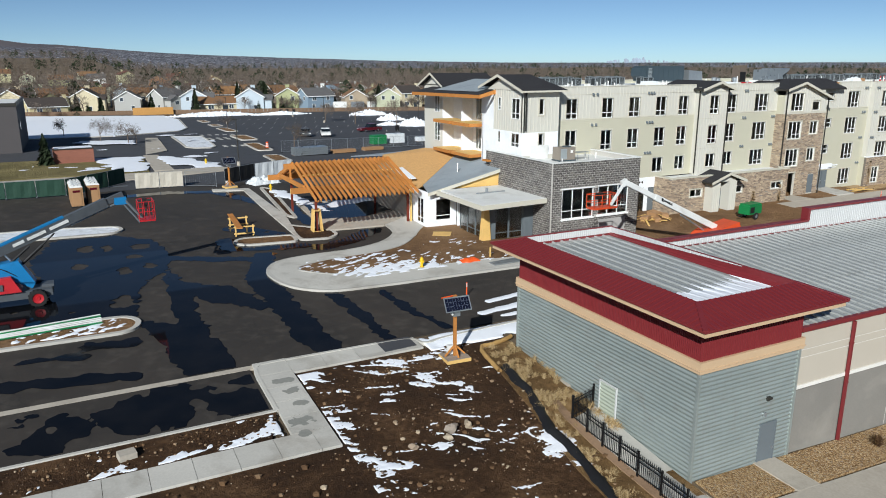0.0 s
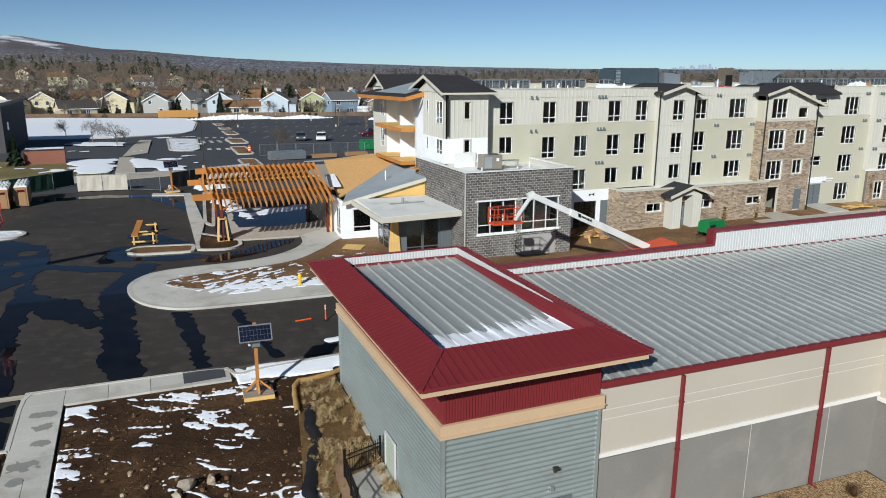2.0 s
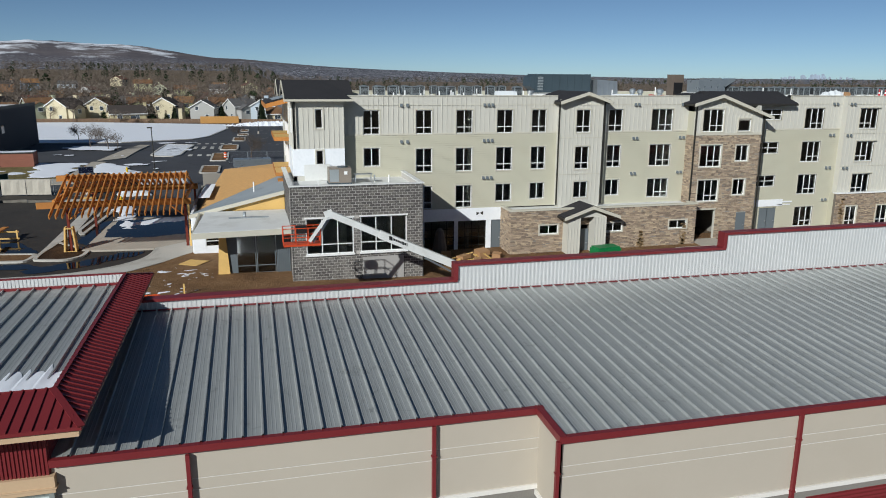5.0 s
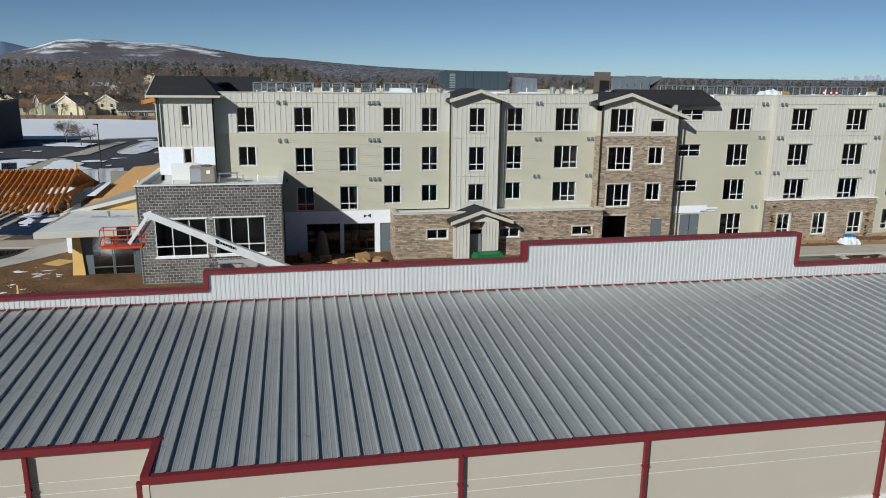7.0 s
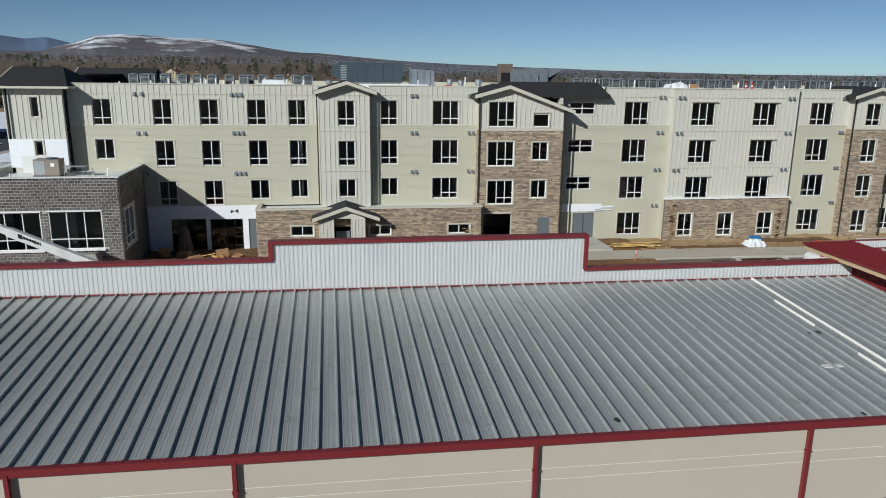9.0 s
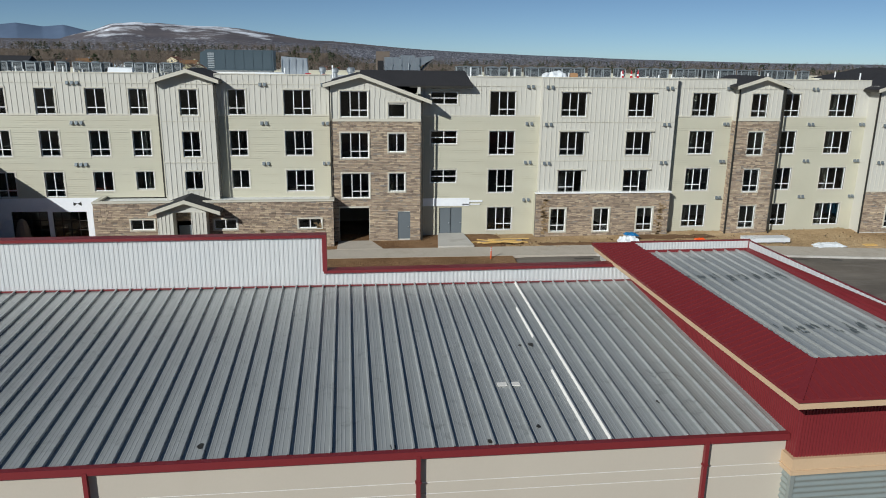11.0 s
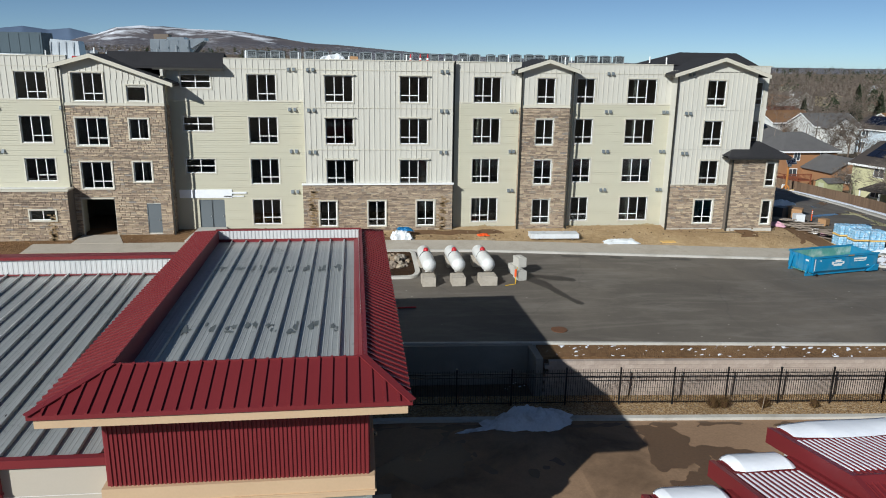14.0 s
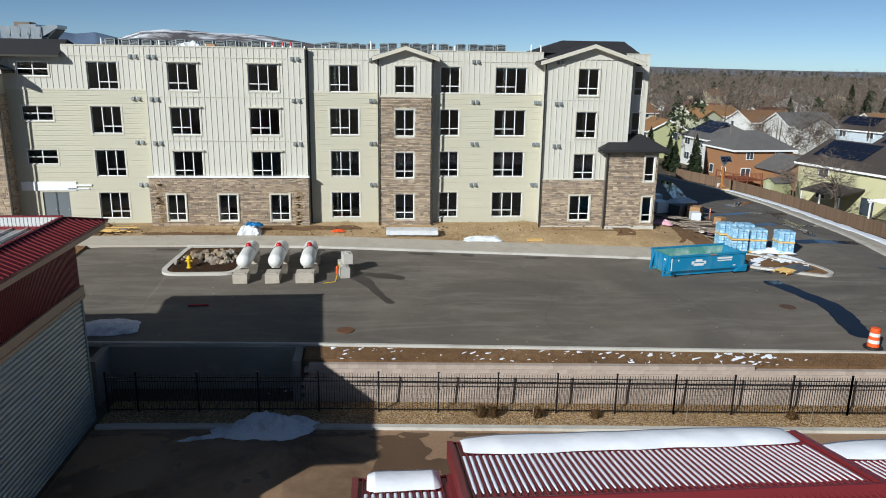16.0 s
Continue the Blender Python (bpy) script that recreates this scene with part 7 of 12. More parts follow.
part("stud", Geo().box(28.5 - OX, 28.64 - OX, 62.3 - OY, 62.5 - OY, -0.05, 4.6 - OZ), M["timber_pale"], canopy)
for a, b in (((19.29, 62.6, 3.7), (20.5, 62.6, 4.6)), ((28.2, 62.5, 3.7), (27.1, 62.5, 4.6)), ((19.3, 62.75, 3.7), (19.3, 63.9, 4.9))):
    part("brace", Geo().beam(c_(*a), c_(*b), 0.1, 0.1), M["timber"], canopy)

# ---- site: paint for machines and goods ----
P = {k: surface("paint_" + k, h, r, mt, var=0.08, big=0.8, fine=15, bump=0.03, stain=s, stain_amt=a, stain_scale=1.2) for k, h, r, mt, s, a in (
    ("tan_cloth", "b9b2a4", 0.8, 0.0, "8f887b", 0.4), ("grey_brown", "6e6257", 0.6, 0.2, "57493d", 0.4), ("blue", "1d72a8", 0.4, 0.1, "124f78", 0.4), ("skip_blue", "1f7fa8", 0.45, 0.1, "6d8f9a", 0.5), ("orange", "d4502a", 0.45, 0.1, "a33c20", 0.4), ("white", "dcdcd8", 0.4, 0.05, "b5b2aa", 0.4), ("grey", "565a5e", 0.45, 0.2, "3d4043", 0.4),
    ("red", "b3232a", 0.4, 0.1, "7c171c", 0.4), ("green", "1f7a44", 0.45, 0.1, "155a31", 0.4), ("dark_green", "1f3d30", 0.8, 0, "2b4a3c", 0.4), ("yellow", "d8b01c", 0.5, 0, "a98711", 0.3), ("safety", "e0571e", 0.6, 0, "b8441a", 0.3),
    ("tan", "a27d58", 0.7, 0, "866546", 0.3), ("film", "d9dcdd", 0.3, 0, "b0b6ba", 0.4), ("pink", "c79aa6", 0.7, 0, "a97f8b", 0.4), ("black", "1b1b1c", 0.6, 0.1, "2b2b2c", 0.4), ("silver", "9aa0a4", 0.3, 0.6, "7d8286", 0.3), ("maroon", "5c1a22", 0.3, 0.2, "45131a", 0.3))}


def wheel(parent, x, y, z, r, w, rim, axis="y"):
    """A tyre with lugs and a dished rim, across y."""
    ty = Geo().lathe([(r * 0.6, -w / 2), (r * 0.95, -w / 2), (r, -w * 0.35), (r, w * 0.35), (r * 0.95, w / 2), (r * 0.6, w / 2)], (x, y, z), 20, axis)
    for i in range(16):
        a = 2 * math.pi * i / 16
        dx, dz = math.cos(a), math.sin(a)
        if axis == "y":
            ty.beam((x + dx * r * 1.02, y - w * 0.48, z + dz * r * 1.02), (x + dx * r * 1.02, y + w * 0.1, z + dz * r * 1.02), 0.05, 0.05, (dx, 0, dz))
    t = part("tyre", ty, M["rubber"], parent)
    part("rim", Geo().lathe([(0.0, -w * 0.42), (r * 0.2, -w * 0.45), (r * 0.25, -w * 0.3), (r * 0.6, -w * 0.42), (r * 0.6, w * 0.42), (0.0, w * 0.3)], (x, y, z), 16, axis), rim, t)
    return t


def basket(parent, o, w, d, h, mat, rz=0.0):
    """A platform with rails; o: its near lower corner."""
    x, y, z = o
    fl = part("platform", Geo().box(x, x + w, y, y + d, z, z + 0.12), mat, parent)
    for a in (0.0, 0.34, 0.67, 1.0):
        for b in (0, 1):
            part("rail_post", Geo().tube((x + w * a, y + d * b, z + 0.1), (x + w * a, y + d * b, z + h), 0.03, n=6), mat, fl)
    for zz in (0.5, 1.0):
        g = Geo()
        for p, q in (((x, y), (x + w, y)), ((x + w, y), (x + w, y + d)), ((x + w, y + d), (x, y + d)), ((x, y + d), (x, y))):
            g.tube((*p, z + h * zz), (*q, z + h * zz), 0.03, n=6)
        part("guard_rail", g, mat, fl)
    part("control_box", Geo().box(x + w * 0.35, x + w * 0.65, y + d - 0.3, y + d - 0.02, z + h * 0.6, z + h * 1.02), P["black"], fl)
    return fl


# white boom lift working at the block wing
lift = thing("boom_lift", "white telescopic boom lift with orange platform and chassis", "boom lift", (48.2, 43.3, 0.3))
Lx, Ly, Lz = 48.2, 43.3, 0.3


def l_(x, y, z):
    return (x - Lx, y - Ly, z - Lz)


part("chassis", Geo().hexa([l_(46.8, 42.3, 0.75), l_(50.4, 42.3, 0.75), l_(50.4, 44.3, 0.75), l_(46.8, 44.3, 0.75)], [l_(47.1, 42.5, 1.3), l_(50.1, 42.5, 1.3), l_(50.1, 44.1, 1.3), l_(47.1, 44.1, 1.3)]), P["orange"], lift, "orange chassis")
for x in (47.3, 49.9):
    for y in (42.15, 44.45):
        wheel(lift, x - Lx, y - Ly, 0.5, 0.5, 0.35, P["white"])
part("turntable", Geo().box(-1.3, 2.2, -0.95, 0.95, 1.05, 1.35).hexa([(-1.4, -1.0, 1.35), (2.6, -1.0, 1.35), (2.6, 1.0, 1.35), (-1.4, 1.0, 1.35)], [(-0.9, -0.9, 1.75), (2.4, -0.9, 2.35), (2.4, 0.9, 2.35), (-0.9, 0.9, 1.75)]), P["orange"], lift, "orange engine housing")
part("grille", Geo().box(0.2, 1.8, -0.97, -0.93, 1.4, 1.7), P["black"], lift)
part("boom", Geo().beam(l_(48.6, 43.3, 2.25), l_(41.6, 43.48, 5.448), 0.42, 0.5), P["white"], lift, "white telescopic boom")
part("boom_section", Geo().beam(l_(43.4, 43.42, 4.62), l_(38.5, 43.6, 6.87), 0.34, 0.4), P["white"], lift, "white telescopic boom")
part("boom_head", Geo().beam(l_(38.7, 43.6, 6.9), l_(38.2, 43.6, 6.72), 0.3, 0.5), P["white"], lift)
jb = part("jib", Geo().beam(l_(38.35, 43.5, 6.75), l_(37.2, 43.6, 5.15), 0.14, 0.2), P["white"], lift)
part("jib_rod", Geo().beam(l_(38.55, 43.75, 6.6), l_(37.45, 43.8, 5.05), 0.1, 0.12), P["white"], jb)
for xa, w, h in ((42.2, 0.2, 0.26), (42.47, 0.11, 0.14), (42.62, 0.11, 0.14), (42.77, 0.11, 0.14), (42.92, 0.08, 0.15), (43.04, 0.11, 0.2), (43.19, 0.11, 0.14), (43.34, 0.04, 0.2)):
    xb = xa + w
    za, zb = 4.95 - (xa - 42.8) * 0.457 - h / 2, 4.95 - (xb - 42.8) * 0.457 - h / 2
    part("logo_bar", Geo().hexa([l_(xa, 43.205, za), l_(xb, 43.205, zb), l_(xb, 43.26, zb), l_(xa, 43.26, za)], [l_(xa, 43.205, za + h), l_(xb, 43.205, zb + h), l_(xb, 43.26, zb + h), l_(xa, 43.26, za + h)]), P["black"], lift)
part("lift_ram", Geo().tube(l_(47.4, 43.4, 2.1), l_(44.6, 43.45, 3.7), 0.07), P["silver"], lift)
basket(lift, l_(35.6, 43.6, 4.85), 2.3, 0.95, 1.15, P["orange"])

# blue boom lift at the edge of the yard
bl = thing("boom_lift", "blue and grey articulated boom lift with a red platform", "boom lift", (-5.0, 52.0, land(-5, 52)))
Bx, By, Bz = -5.0, 52.0, land(-5, 52)


def b_(x, y, z):
    return (x - Bx, y - By, z - Bz)


for x in (-2.95, -6.6):
    for y in (50.75, 53.1):
        wheel(bl, x - Bx, y - By, 0.55, 0.55, 0.4, P["red"])
part("chassis", Geo().box(-2.3, 2.7, -0.85, 0.75, 0.45, 0.95).box(2.2, 2.9, -1.1, 1.0, 0.6, 1.0), P["grey"], bl, "dark grey chassis")
part("axle", Geo().box(1.75, 2.2, -1.2, 1.05, 0.45, 0.75).box(-1.85, -1.4, -1.2, 1.05, 0.45, 0.75), P["grey"], bl)
part("engine_cover", Geo().hexa([(-2.2, -1.05, 1.0), (1.2, -1.05, 1.0), (1.2, 0.9, 1.0), (-2.2, 0.9, 1.0)], [(-2.0, -0.95, 1.9), (0.7, -0.95, 2.0), (0.7, 0.8, 2.0), (-2.0, 0.8, 1.9)]), P["red"], bl, "red engine cover")
part("cover_louvre", Geo().box(-1.6, 0.2, -1.08, -1.02, 1.2, 1.6), P["grey"], bl)
part("counterweight", Geo().hexa([(-3.3, -1.0, 1.0), (-2.25, -1.0, 1.0), (-2.25, 0.85, 1.0), (-3.3, 0.85, 1.0)], [(-3.2, -0.9, 1.75), (-2.25, -0.95, 1.95), (-2.25, 0.8, 1.95), (-3.2, 0.75, 1.75)]), P["red"], bl)
part("tower_link", Geo().beam((1.9, -0.35, 1.2), (-0.2, -0.3, 2.5), 0.12, 0.5).beam((1.9, 0.35, 1.2), (-0.2, 0.3, 2.5), 0.12, 0.5), P["blue"], bl, "blue folded riser links")
part("lift_ram", Geo().tube((0.6, 0.0, 1.9), (2.6, 0.3, 3.6), 0.1, n=10).tube((2.6, 0.3, 3.6), (3.4, 0.45, 4.3), 0.055, n=10), P["black"], bl, "black hydraulic ram")
part("lift_ram", Geo().tube((-0.2, -0.35, 2.0), (1.9, -0.05, 3.7), 0.08, n=10), P["black"], bl)
part("hose", Geo().tube((1.6, -0.5, 1.5), (0.4, -0.6, 2.4), 0.03, n=6).tube((0.4, -0.6, 2.4), (-0.6, -0.4, 2.9), 0.03, n=6), P["black"], bl)
part("guard", Geo().box(2.3, 3.0, -0.5, 0.4, 1.0, 1.18).box(2.75, 2.95, -0.9, 0.8, 0.7, 0.9), P["grey"], bl)
part("turret", Geo().hexa([(-1.5, -0.6, 1.9), (2.0, -0.6, 1.4), (2.0, 0.5, 1.4), (-1.5, 0.5, 1.9)], [(-1.6, -0.5, 2.6), (1.2, -0.5, 2.9), (1.2, 0.4, 2.9), (-1.6, 0.4, 2.6)]), P["blue"], bl, "blue turret plates")
part("riser", Geo().beam(b_(-3.3, 51.8, 1.9), b_(-5.6, 51.7, 4.2), 0.25, 0.3), P["grey"], bl)
part("riser", Geo().tube(b_(-3.2, 52.1, 2.2), b_(-4.6, 52.0, 4.3), 0.07), P["silver"], bl)
boom_a, boom_b = (-9.0, 50.9, 2.95), (1.7, 53.7, 6.75)
part("boom", Geo().beam(b_(*boom_a), b_(*boom_b), 0.42, 0.62), P["grey"], bl, "dark grey boom")
part("boom_top", Geo().beam(b_(-9.0, 50.9, 3.29), b_(-1.0, 53.0, 6.13), 0.44, 0.1), P["blue"], bl, "blue top plate of the boom")
part("boom_tip", Geo().beam(b_(1.2, 53.6, 6.6), b_(2.8, 54.0, 7.15), 0.3, 0.42), P["grey"], bl)
part("ram", Geo().tube(b_(-0.6, 53.0, 5.5), b_(2.2, 53.75, 6.55), 0.06), P["silver"], bl)
part("jib_frame", Geo().beam(b_(2.7, 54.0, 7.1), b_(3.9, 52.9, 5.5), 0.12, 0.16).beam(b_(2.6, 54.0, 6.8), b_(3.7, 53.0, 5.3), 0.12, 0.12), P["grey"], bl)
part("tip_bracket", Geo().box(*[v for v in (2.2 - Bx, 3.0 - Bx, 53.7 - By, 54.3 - By)], 6.5 - Bz, 7.0 - Bz), P["blue"], bl)
part("hose_loop", Geo().beam(b_(2.3, 54.2, 7.2), b_(2.3, 54.2, 7.7), 0.06, 0.06).beam(b_(2.3, 54.2, 7.7), b_(3.2, 54.2, 7.7), 0.06, 0.06).beam(b_(3.2, 54.2, 7.7), b_(3.2, 54.2, 7.0), 0.06, 0.06), P["grey"], bl)
basket(bl, b_(3.6, 52.0, 5.5), 1.0, 1.4, 1.35, P["red"])
# boom lettering stands as plain bars
d_ = (Vector(boom_b) - Vector(boom_a)).normalized()
for k0, k1, hgt in ((5.4, 6.1, 0.2), (6.3, 7.5, 0.2), (7.75, 9.0, 0.2)):
    a, b = Vector(boom_a) + d_ * k0 + Vector((0.06, -0.24, 0)), Vector(boom_a) + d_ * k1 + Vector((0.06, -0.24, 0))
    part("lettering_bar", Geo().beam(b_(*a), b_(*b), 0.02, hgt), P["white"], bl)

# ---- skip, tanks and goods on the east car park ----
SKIP_IN = surface("skip_inside", "5f9a90", 0.6, 0.1, var=0.2, big=1.5, fine=9, stain="b9c6bd", stain_amt=0.8, stain_scale=1.6)
sk = thing("roll_off_dumpster", "open blue steel roll-off dumpster with ribbed ends", "dumpster", (124.55, 45.6, land(124.5, 45.8) + 0.02), 11)
L_, W_, H_ = 5.7, 2.35, 1.38
for y, o in ((0.0, 1), (W_, -1)):
    part("side_wall", Geo().box(0, L_, min(y, y + o * 0.06), max(y, y + o * 0.06), 0.42, H_).hexa([(0.25, y + o * 0.24, 0.16), (L_, y + o * 0.24, 0.16), (L_, y + o * 0.3, 0.16), (0.25, y + o * 0.3, 0.16)], [(0, y, 0.42), (L_, y, 0.42), (L_, y + o * 0.06, 0.42), (0, y + o * 0.06, 0.42)]), P["skip_blue"], sk)
    part("top_rail", Geo().box(-0.05, L_ + 0.05, y - 0.06, y + 0.06, H_ - 0.02, H_ + 0.09), P["skip_blue"], sk)
    part("bottom_rail", Geo().box(0.2, L_, y + o * 0.27 - 0.06, y + o * 0.27 + 0.06, 0.08, 0.2), P["skip_blue"], sk)
    part("inner_lining", Geo().box(0.1, L_ - 0.1, min(y + o * 0.066, y + o * 0.07), max(y + o * 0.066, y + o * 0.07), 0.4, H_ - 0.03), SKIP_IN, sk, "scuffed green-blue inside of the wall")
part("floor", Geo().box(0.02, L_ - 0.02, 0.3, W_ - 0.3, 0.2, 0.26), SKIP_IN, sk)
part("rust_scrape", Geo().box(2.9, 3.4, -0.066, -0.062, H_ - 0.01, H_ + 0.07), P["tan"], sk)
part("paint_scuff", Geo().box(0.02, 0.1, -0.005, -0.002, 0.45, H_ - 0.08), P["film"], sk)
for x in (0, L_ - 0.08):
    e_ = part("end_wall", Geo().box(x, x + 0.08, 0.0, W_, 0.3, H_), P["skip_blue"], sk)
    for y in (0.25, 0.85, 1.45, 2.0):
        part("rib", Geo().box(x - 0.1, x, y, y + 0.1, 0.3, H_) if x < 1 else Geo().box(x + 0.08, x + 0.18, y, y + 0.1, 0.3, H_), P["skip_blue"], e_)
for y in (0.35, W_ - 0.45):
    part("hook_strut", Geo().beam((-0.3, y, 0.22), (-0.05, y, 1.22), 0.1, 0.1), P["skip_blue"], sk)
    part("skid", Geo().box(-0.3, L_, y, y + 0.12, 0.02, 0.22), P["skip_blue"], sk)
part("gate_foot", Geo().hexa([(L_ - 0.8, -0.02, 0.12), (L_ + 0.15, -0.02, 0.12), (L_ + 0.15, 0.2, 0.12), (L_ - 0.8, 0.2, 0.12)], [(L_ - 0.2, -0.07, 0.6), (L_ + 0.15, -0.07, 0.6), (L_ + 0.15, -0.002, 0.6), (L_ - 0.2, -0.002, 0.6)]), P["skip_blue"], sk)
for x in (0.5, L_ - 0.7):
    for y in (0.1, W_ - 0.25):
        part("roller", Geo().tube((x, y, 0.09), (x, y + 0.18, 0.09), 0.09), P["black"], sk)
for x, w, z, h in ((1.55, 1.1, 0.82, 0.2), (1.85, 0.5, 1.02, 0.13), (1.72, 0.76, 0.7, 0.12), (3.5, 1.15, 1.06, 0.13), (3.52, 1.1, 0.93, 0.07), (0.5, 0.1, 1.1, 0.1), (4.75, 0.22, 0.55, 0.07)):
    part("marking_bar", Geo().box(x, x + w, -0.006, -0.002, z, z + h), P["white"], sk)
part("marking_bar", Geo().box(1.72, 2.5, -0.009, -0.007, 0.88, 0.96), P["skip_blue"], sk)
part("marking_bar", Geo().box(-0.006, -0.002, 0.3, 0.8, 1.02, 1.14), P["white"], sk)

def tank(x, y, rz):
    t = thing("propane_tank", "white horizontal propane tank with red valve cover on concrete blocks", "propane tank", (x, y, land(x, y)), rz, "propane tanks")
    r, h = 0.455, 1.66
    prof = [(0.0, -h - r)] + [(r * math.sin(radians(a)), -h - r * math.cos(radians(a))) for a in (12, 25, 40, 55, 70, 90)] + [(r * math.cos(radians(a)), h + r * math.sin(radians(a))) for a in (0, 15, 35, 55, 75)] + [(0.0, h + r)]
    part("shell", Geo().lathe(prof, (0, 0, 0.98), 28, "y"), P["white"], t, smooth=True)
    part("valve_cover", Geo().lathe([(0.0, 0.24), (0.1, 0.22), (0.17, 0.13), (0.18, 0.0)], (0, 0.25, 1.41), 14), P["red"], t, "red domed valve cover", smooth=True)
    for yy in (-1.7, 1.3):
        part("saddle", Geo().box(-0.25, 0.25, yy - 0.08, yy + 0.08, 0.55, 0.72), P["white"], t)
    hose = [(0.46 * math.sin(radians(a)), 0.1 + 0.002 * a, 0.98 + 0.475 * math.cos(radians(a))) for a in range(-80, 100, 20)]
    g = Geo()
    for a, b in zip(hose, hose[1:]):
        g.tube(a, b, 0.018)
    part("hose", g, P["black"], t, "black hose slung over the tank")
    return t


for x, y, w in ((97.57, 46.85, 0.84), (99.46, 46.8, 0.84), (101.38, 46.75, 1.08)):
    tank(x, y, 1)
    for dy, dx in ((-2.15, -0.08), (1.4, 0.0)):
        piece("concrete_block", Geo().box(-w / 2, w / 2, -0.65, 0.5, 0, 0.56).box(-w / 2 + 0.12, w / 2 - 0.12, -0.5, -0.3, 0.56, 0.6), M["concrete"], "squat grey concrete block under the tank", "concrete block", group="blocks under tanks", at=pose(x + dx, y + dy, land(x, y + dy), 0, 0, 1))
for x, y, z in ((103.6, 45.3, 0.0), (103.5, 46.4, 0.0), (103.75, 46.1, 0.62)):
    piece("concrete_block", Geo().box(-0.28, 0.28, -0.45, 0.45, 0, 0.62).box(-0.1, 0.1, -0.3, 0.3, 0.62, 0.68), M["concrete_new"], "tan concrete barrier block stacked beside the tanks", "concrete block", at=pose(x, y, land(x, y) + z, 0, 0, 12))
piece("gas_hose", Geo().tube((102.4, 44.0, 0.02), (103.1, 44.3, 0.02), 0.03).tube((103.1, 44.3, 0.02), (103.25, 44.9, 0.5), 0.03).tube((103.25, 44.9, 0.5), (103.3, 44.8, 1.0), 0.03), P["yellow"], "yellow gas hose at the concrete blocks", "hose", at=(0, 0, land(103, 44)))
piece("fire_extinguisher", Geo().lathe([(0.0, 0.5), (0.05, 0.48), (0.08, 0.4), (0.08, 0.0), (0.0, 0.0)], (0, 0, 0), 12), P["safety"], "red extinguisher strapped to the blocks", "fire extinguisher", at=(103.2, 44.75, land(103, 44.7) + 0.35))
_b = random.Random(9)
ROCK = ramp_island("boulder", ((0, "6f675f"), (0.25, "a08b74"), (0.5, "8d877f"), (0.75, "b7a78f"), (1, "7c6a58")), source="object", fine=8)


def rock_mesh(rng, s):
    g = Geo().ball((0, 0, 0.3 * s), s * 0.55, s * 0.45, s * 0.42, 7, 4, 0.3, rng)
    return g.mesh("boulder")


ROCKS = [rock_mesh(_b, 0.75) for _ in range(6)]
for i in range(78):
    x, y = _b.gauss(95.1, 0.95), _b.gauss(48.6, 0.62)
    if not (92.9 < x < 96.8 and 46.5 < y < 50.7):
        continue
    k = _b.choice((0.3, 0.4, 0.45, 0.55, 0.65, 0.85))
    ob = piece("boulder", _b.choice(ROCKS), ROCK, "tan rounded boulder piled in the kerbed bed", "boulder", group="boulder pile", at=pose(x, y, land(x, y) + 0.04 + max(0, 0.42 - math.hypot((x - 95.1) * 0.6, y - 48.6) * 0.42) * _b.random(), _b.uniform(-40, 40), _b.uniform(-30, 30), _b.uniform(0, 360)))
    ob.scale = (k, k, k)


def hydrant(x, y, z):
    t = thing("fire_hydrant", "yellow fire hydrant with side caps", "fire hydrant", (x, y, z))
    part("barrel", Geo().lathe([(0.17, 0.0), (0.17, 0.06), (0.11, 0.08), (0.11, 0.55), (0.15, 0.57), (0.15, 0.62), (0.1, 0.72), (0.03, 0.8), (0.0, 0.82)], (0, 0, 0), 14), P["yellow"], t)
    part("side_cap", Geo().tube((-0.2, 0, 0.45), (0.2, 0, 0.45), 0.06), P["yellow"], t)
    part("front_cap", Geo().tube((0, -0.22, 0.42), (0, 0, 0.42), 0.08), P["yellow"], t)


hydrant(93.9, 46.9, land(93.9, 46.9) + 0.1)
hydrant(22.8, 47.9, land(22.8, 47.9) + 0.13)
hydrant(17.0, 107.5, land(17, 107.5) + 0.1)
hydrant(20.0, 82.5, land(20, 82.5) + 0.1)


def pallet(name, x, y, z, rz, label, load=None):
    t = thing(name, label, "pallet", (x, y, z), rz)
    for i in range(7):
        part("slat", Geo().box(-0.6 + i * 0.175, -0.6 + i * 0.175 + 0.12, -0.5, 0.5, 0.11, 0.135), M["timber_pale"], t)
    for yy in (-0.48, -0.04, 0.4):
        part("bearer", Geo().box(-0.6, 0.57, yy, yy + 0.08, 0, 0.11), M["timber_pale"], t)
    return t


pallet("pallet", 117.2, 51.9 - skew(117) + 3.0, land(117, 52.4) + 0.08, 4, "bare timber pallet lying on the soil")
z = land(108, 54) + 0.06
bs = thing("panel_stack", "stack of white wall panels on timber bearers", "building material", (108.2, 54.0, z), -2)
for i in range(5):
    part("panel", Geo().box(-1.9 + 0.04 * (i % 2), 1.9, -0.55, 0.55, 0.1 + i * 0.07, 0.165 + i * 0.07), P["film"], bs)
for x in (-1.4, 0, 1.4):
    part("bearer", Geo().box(x - 0.05, x + 0.05, -0.6, 0.6, 0, 0.1), M["timber_grey"], bs)


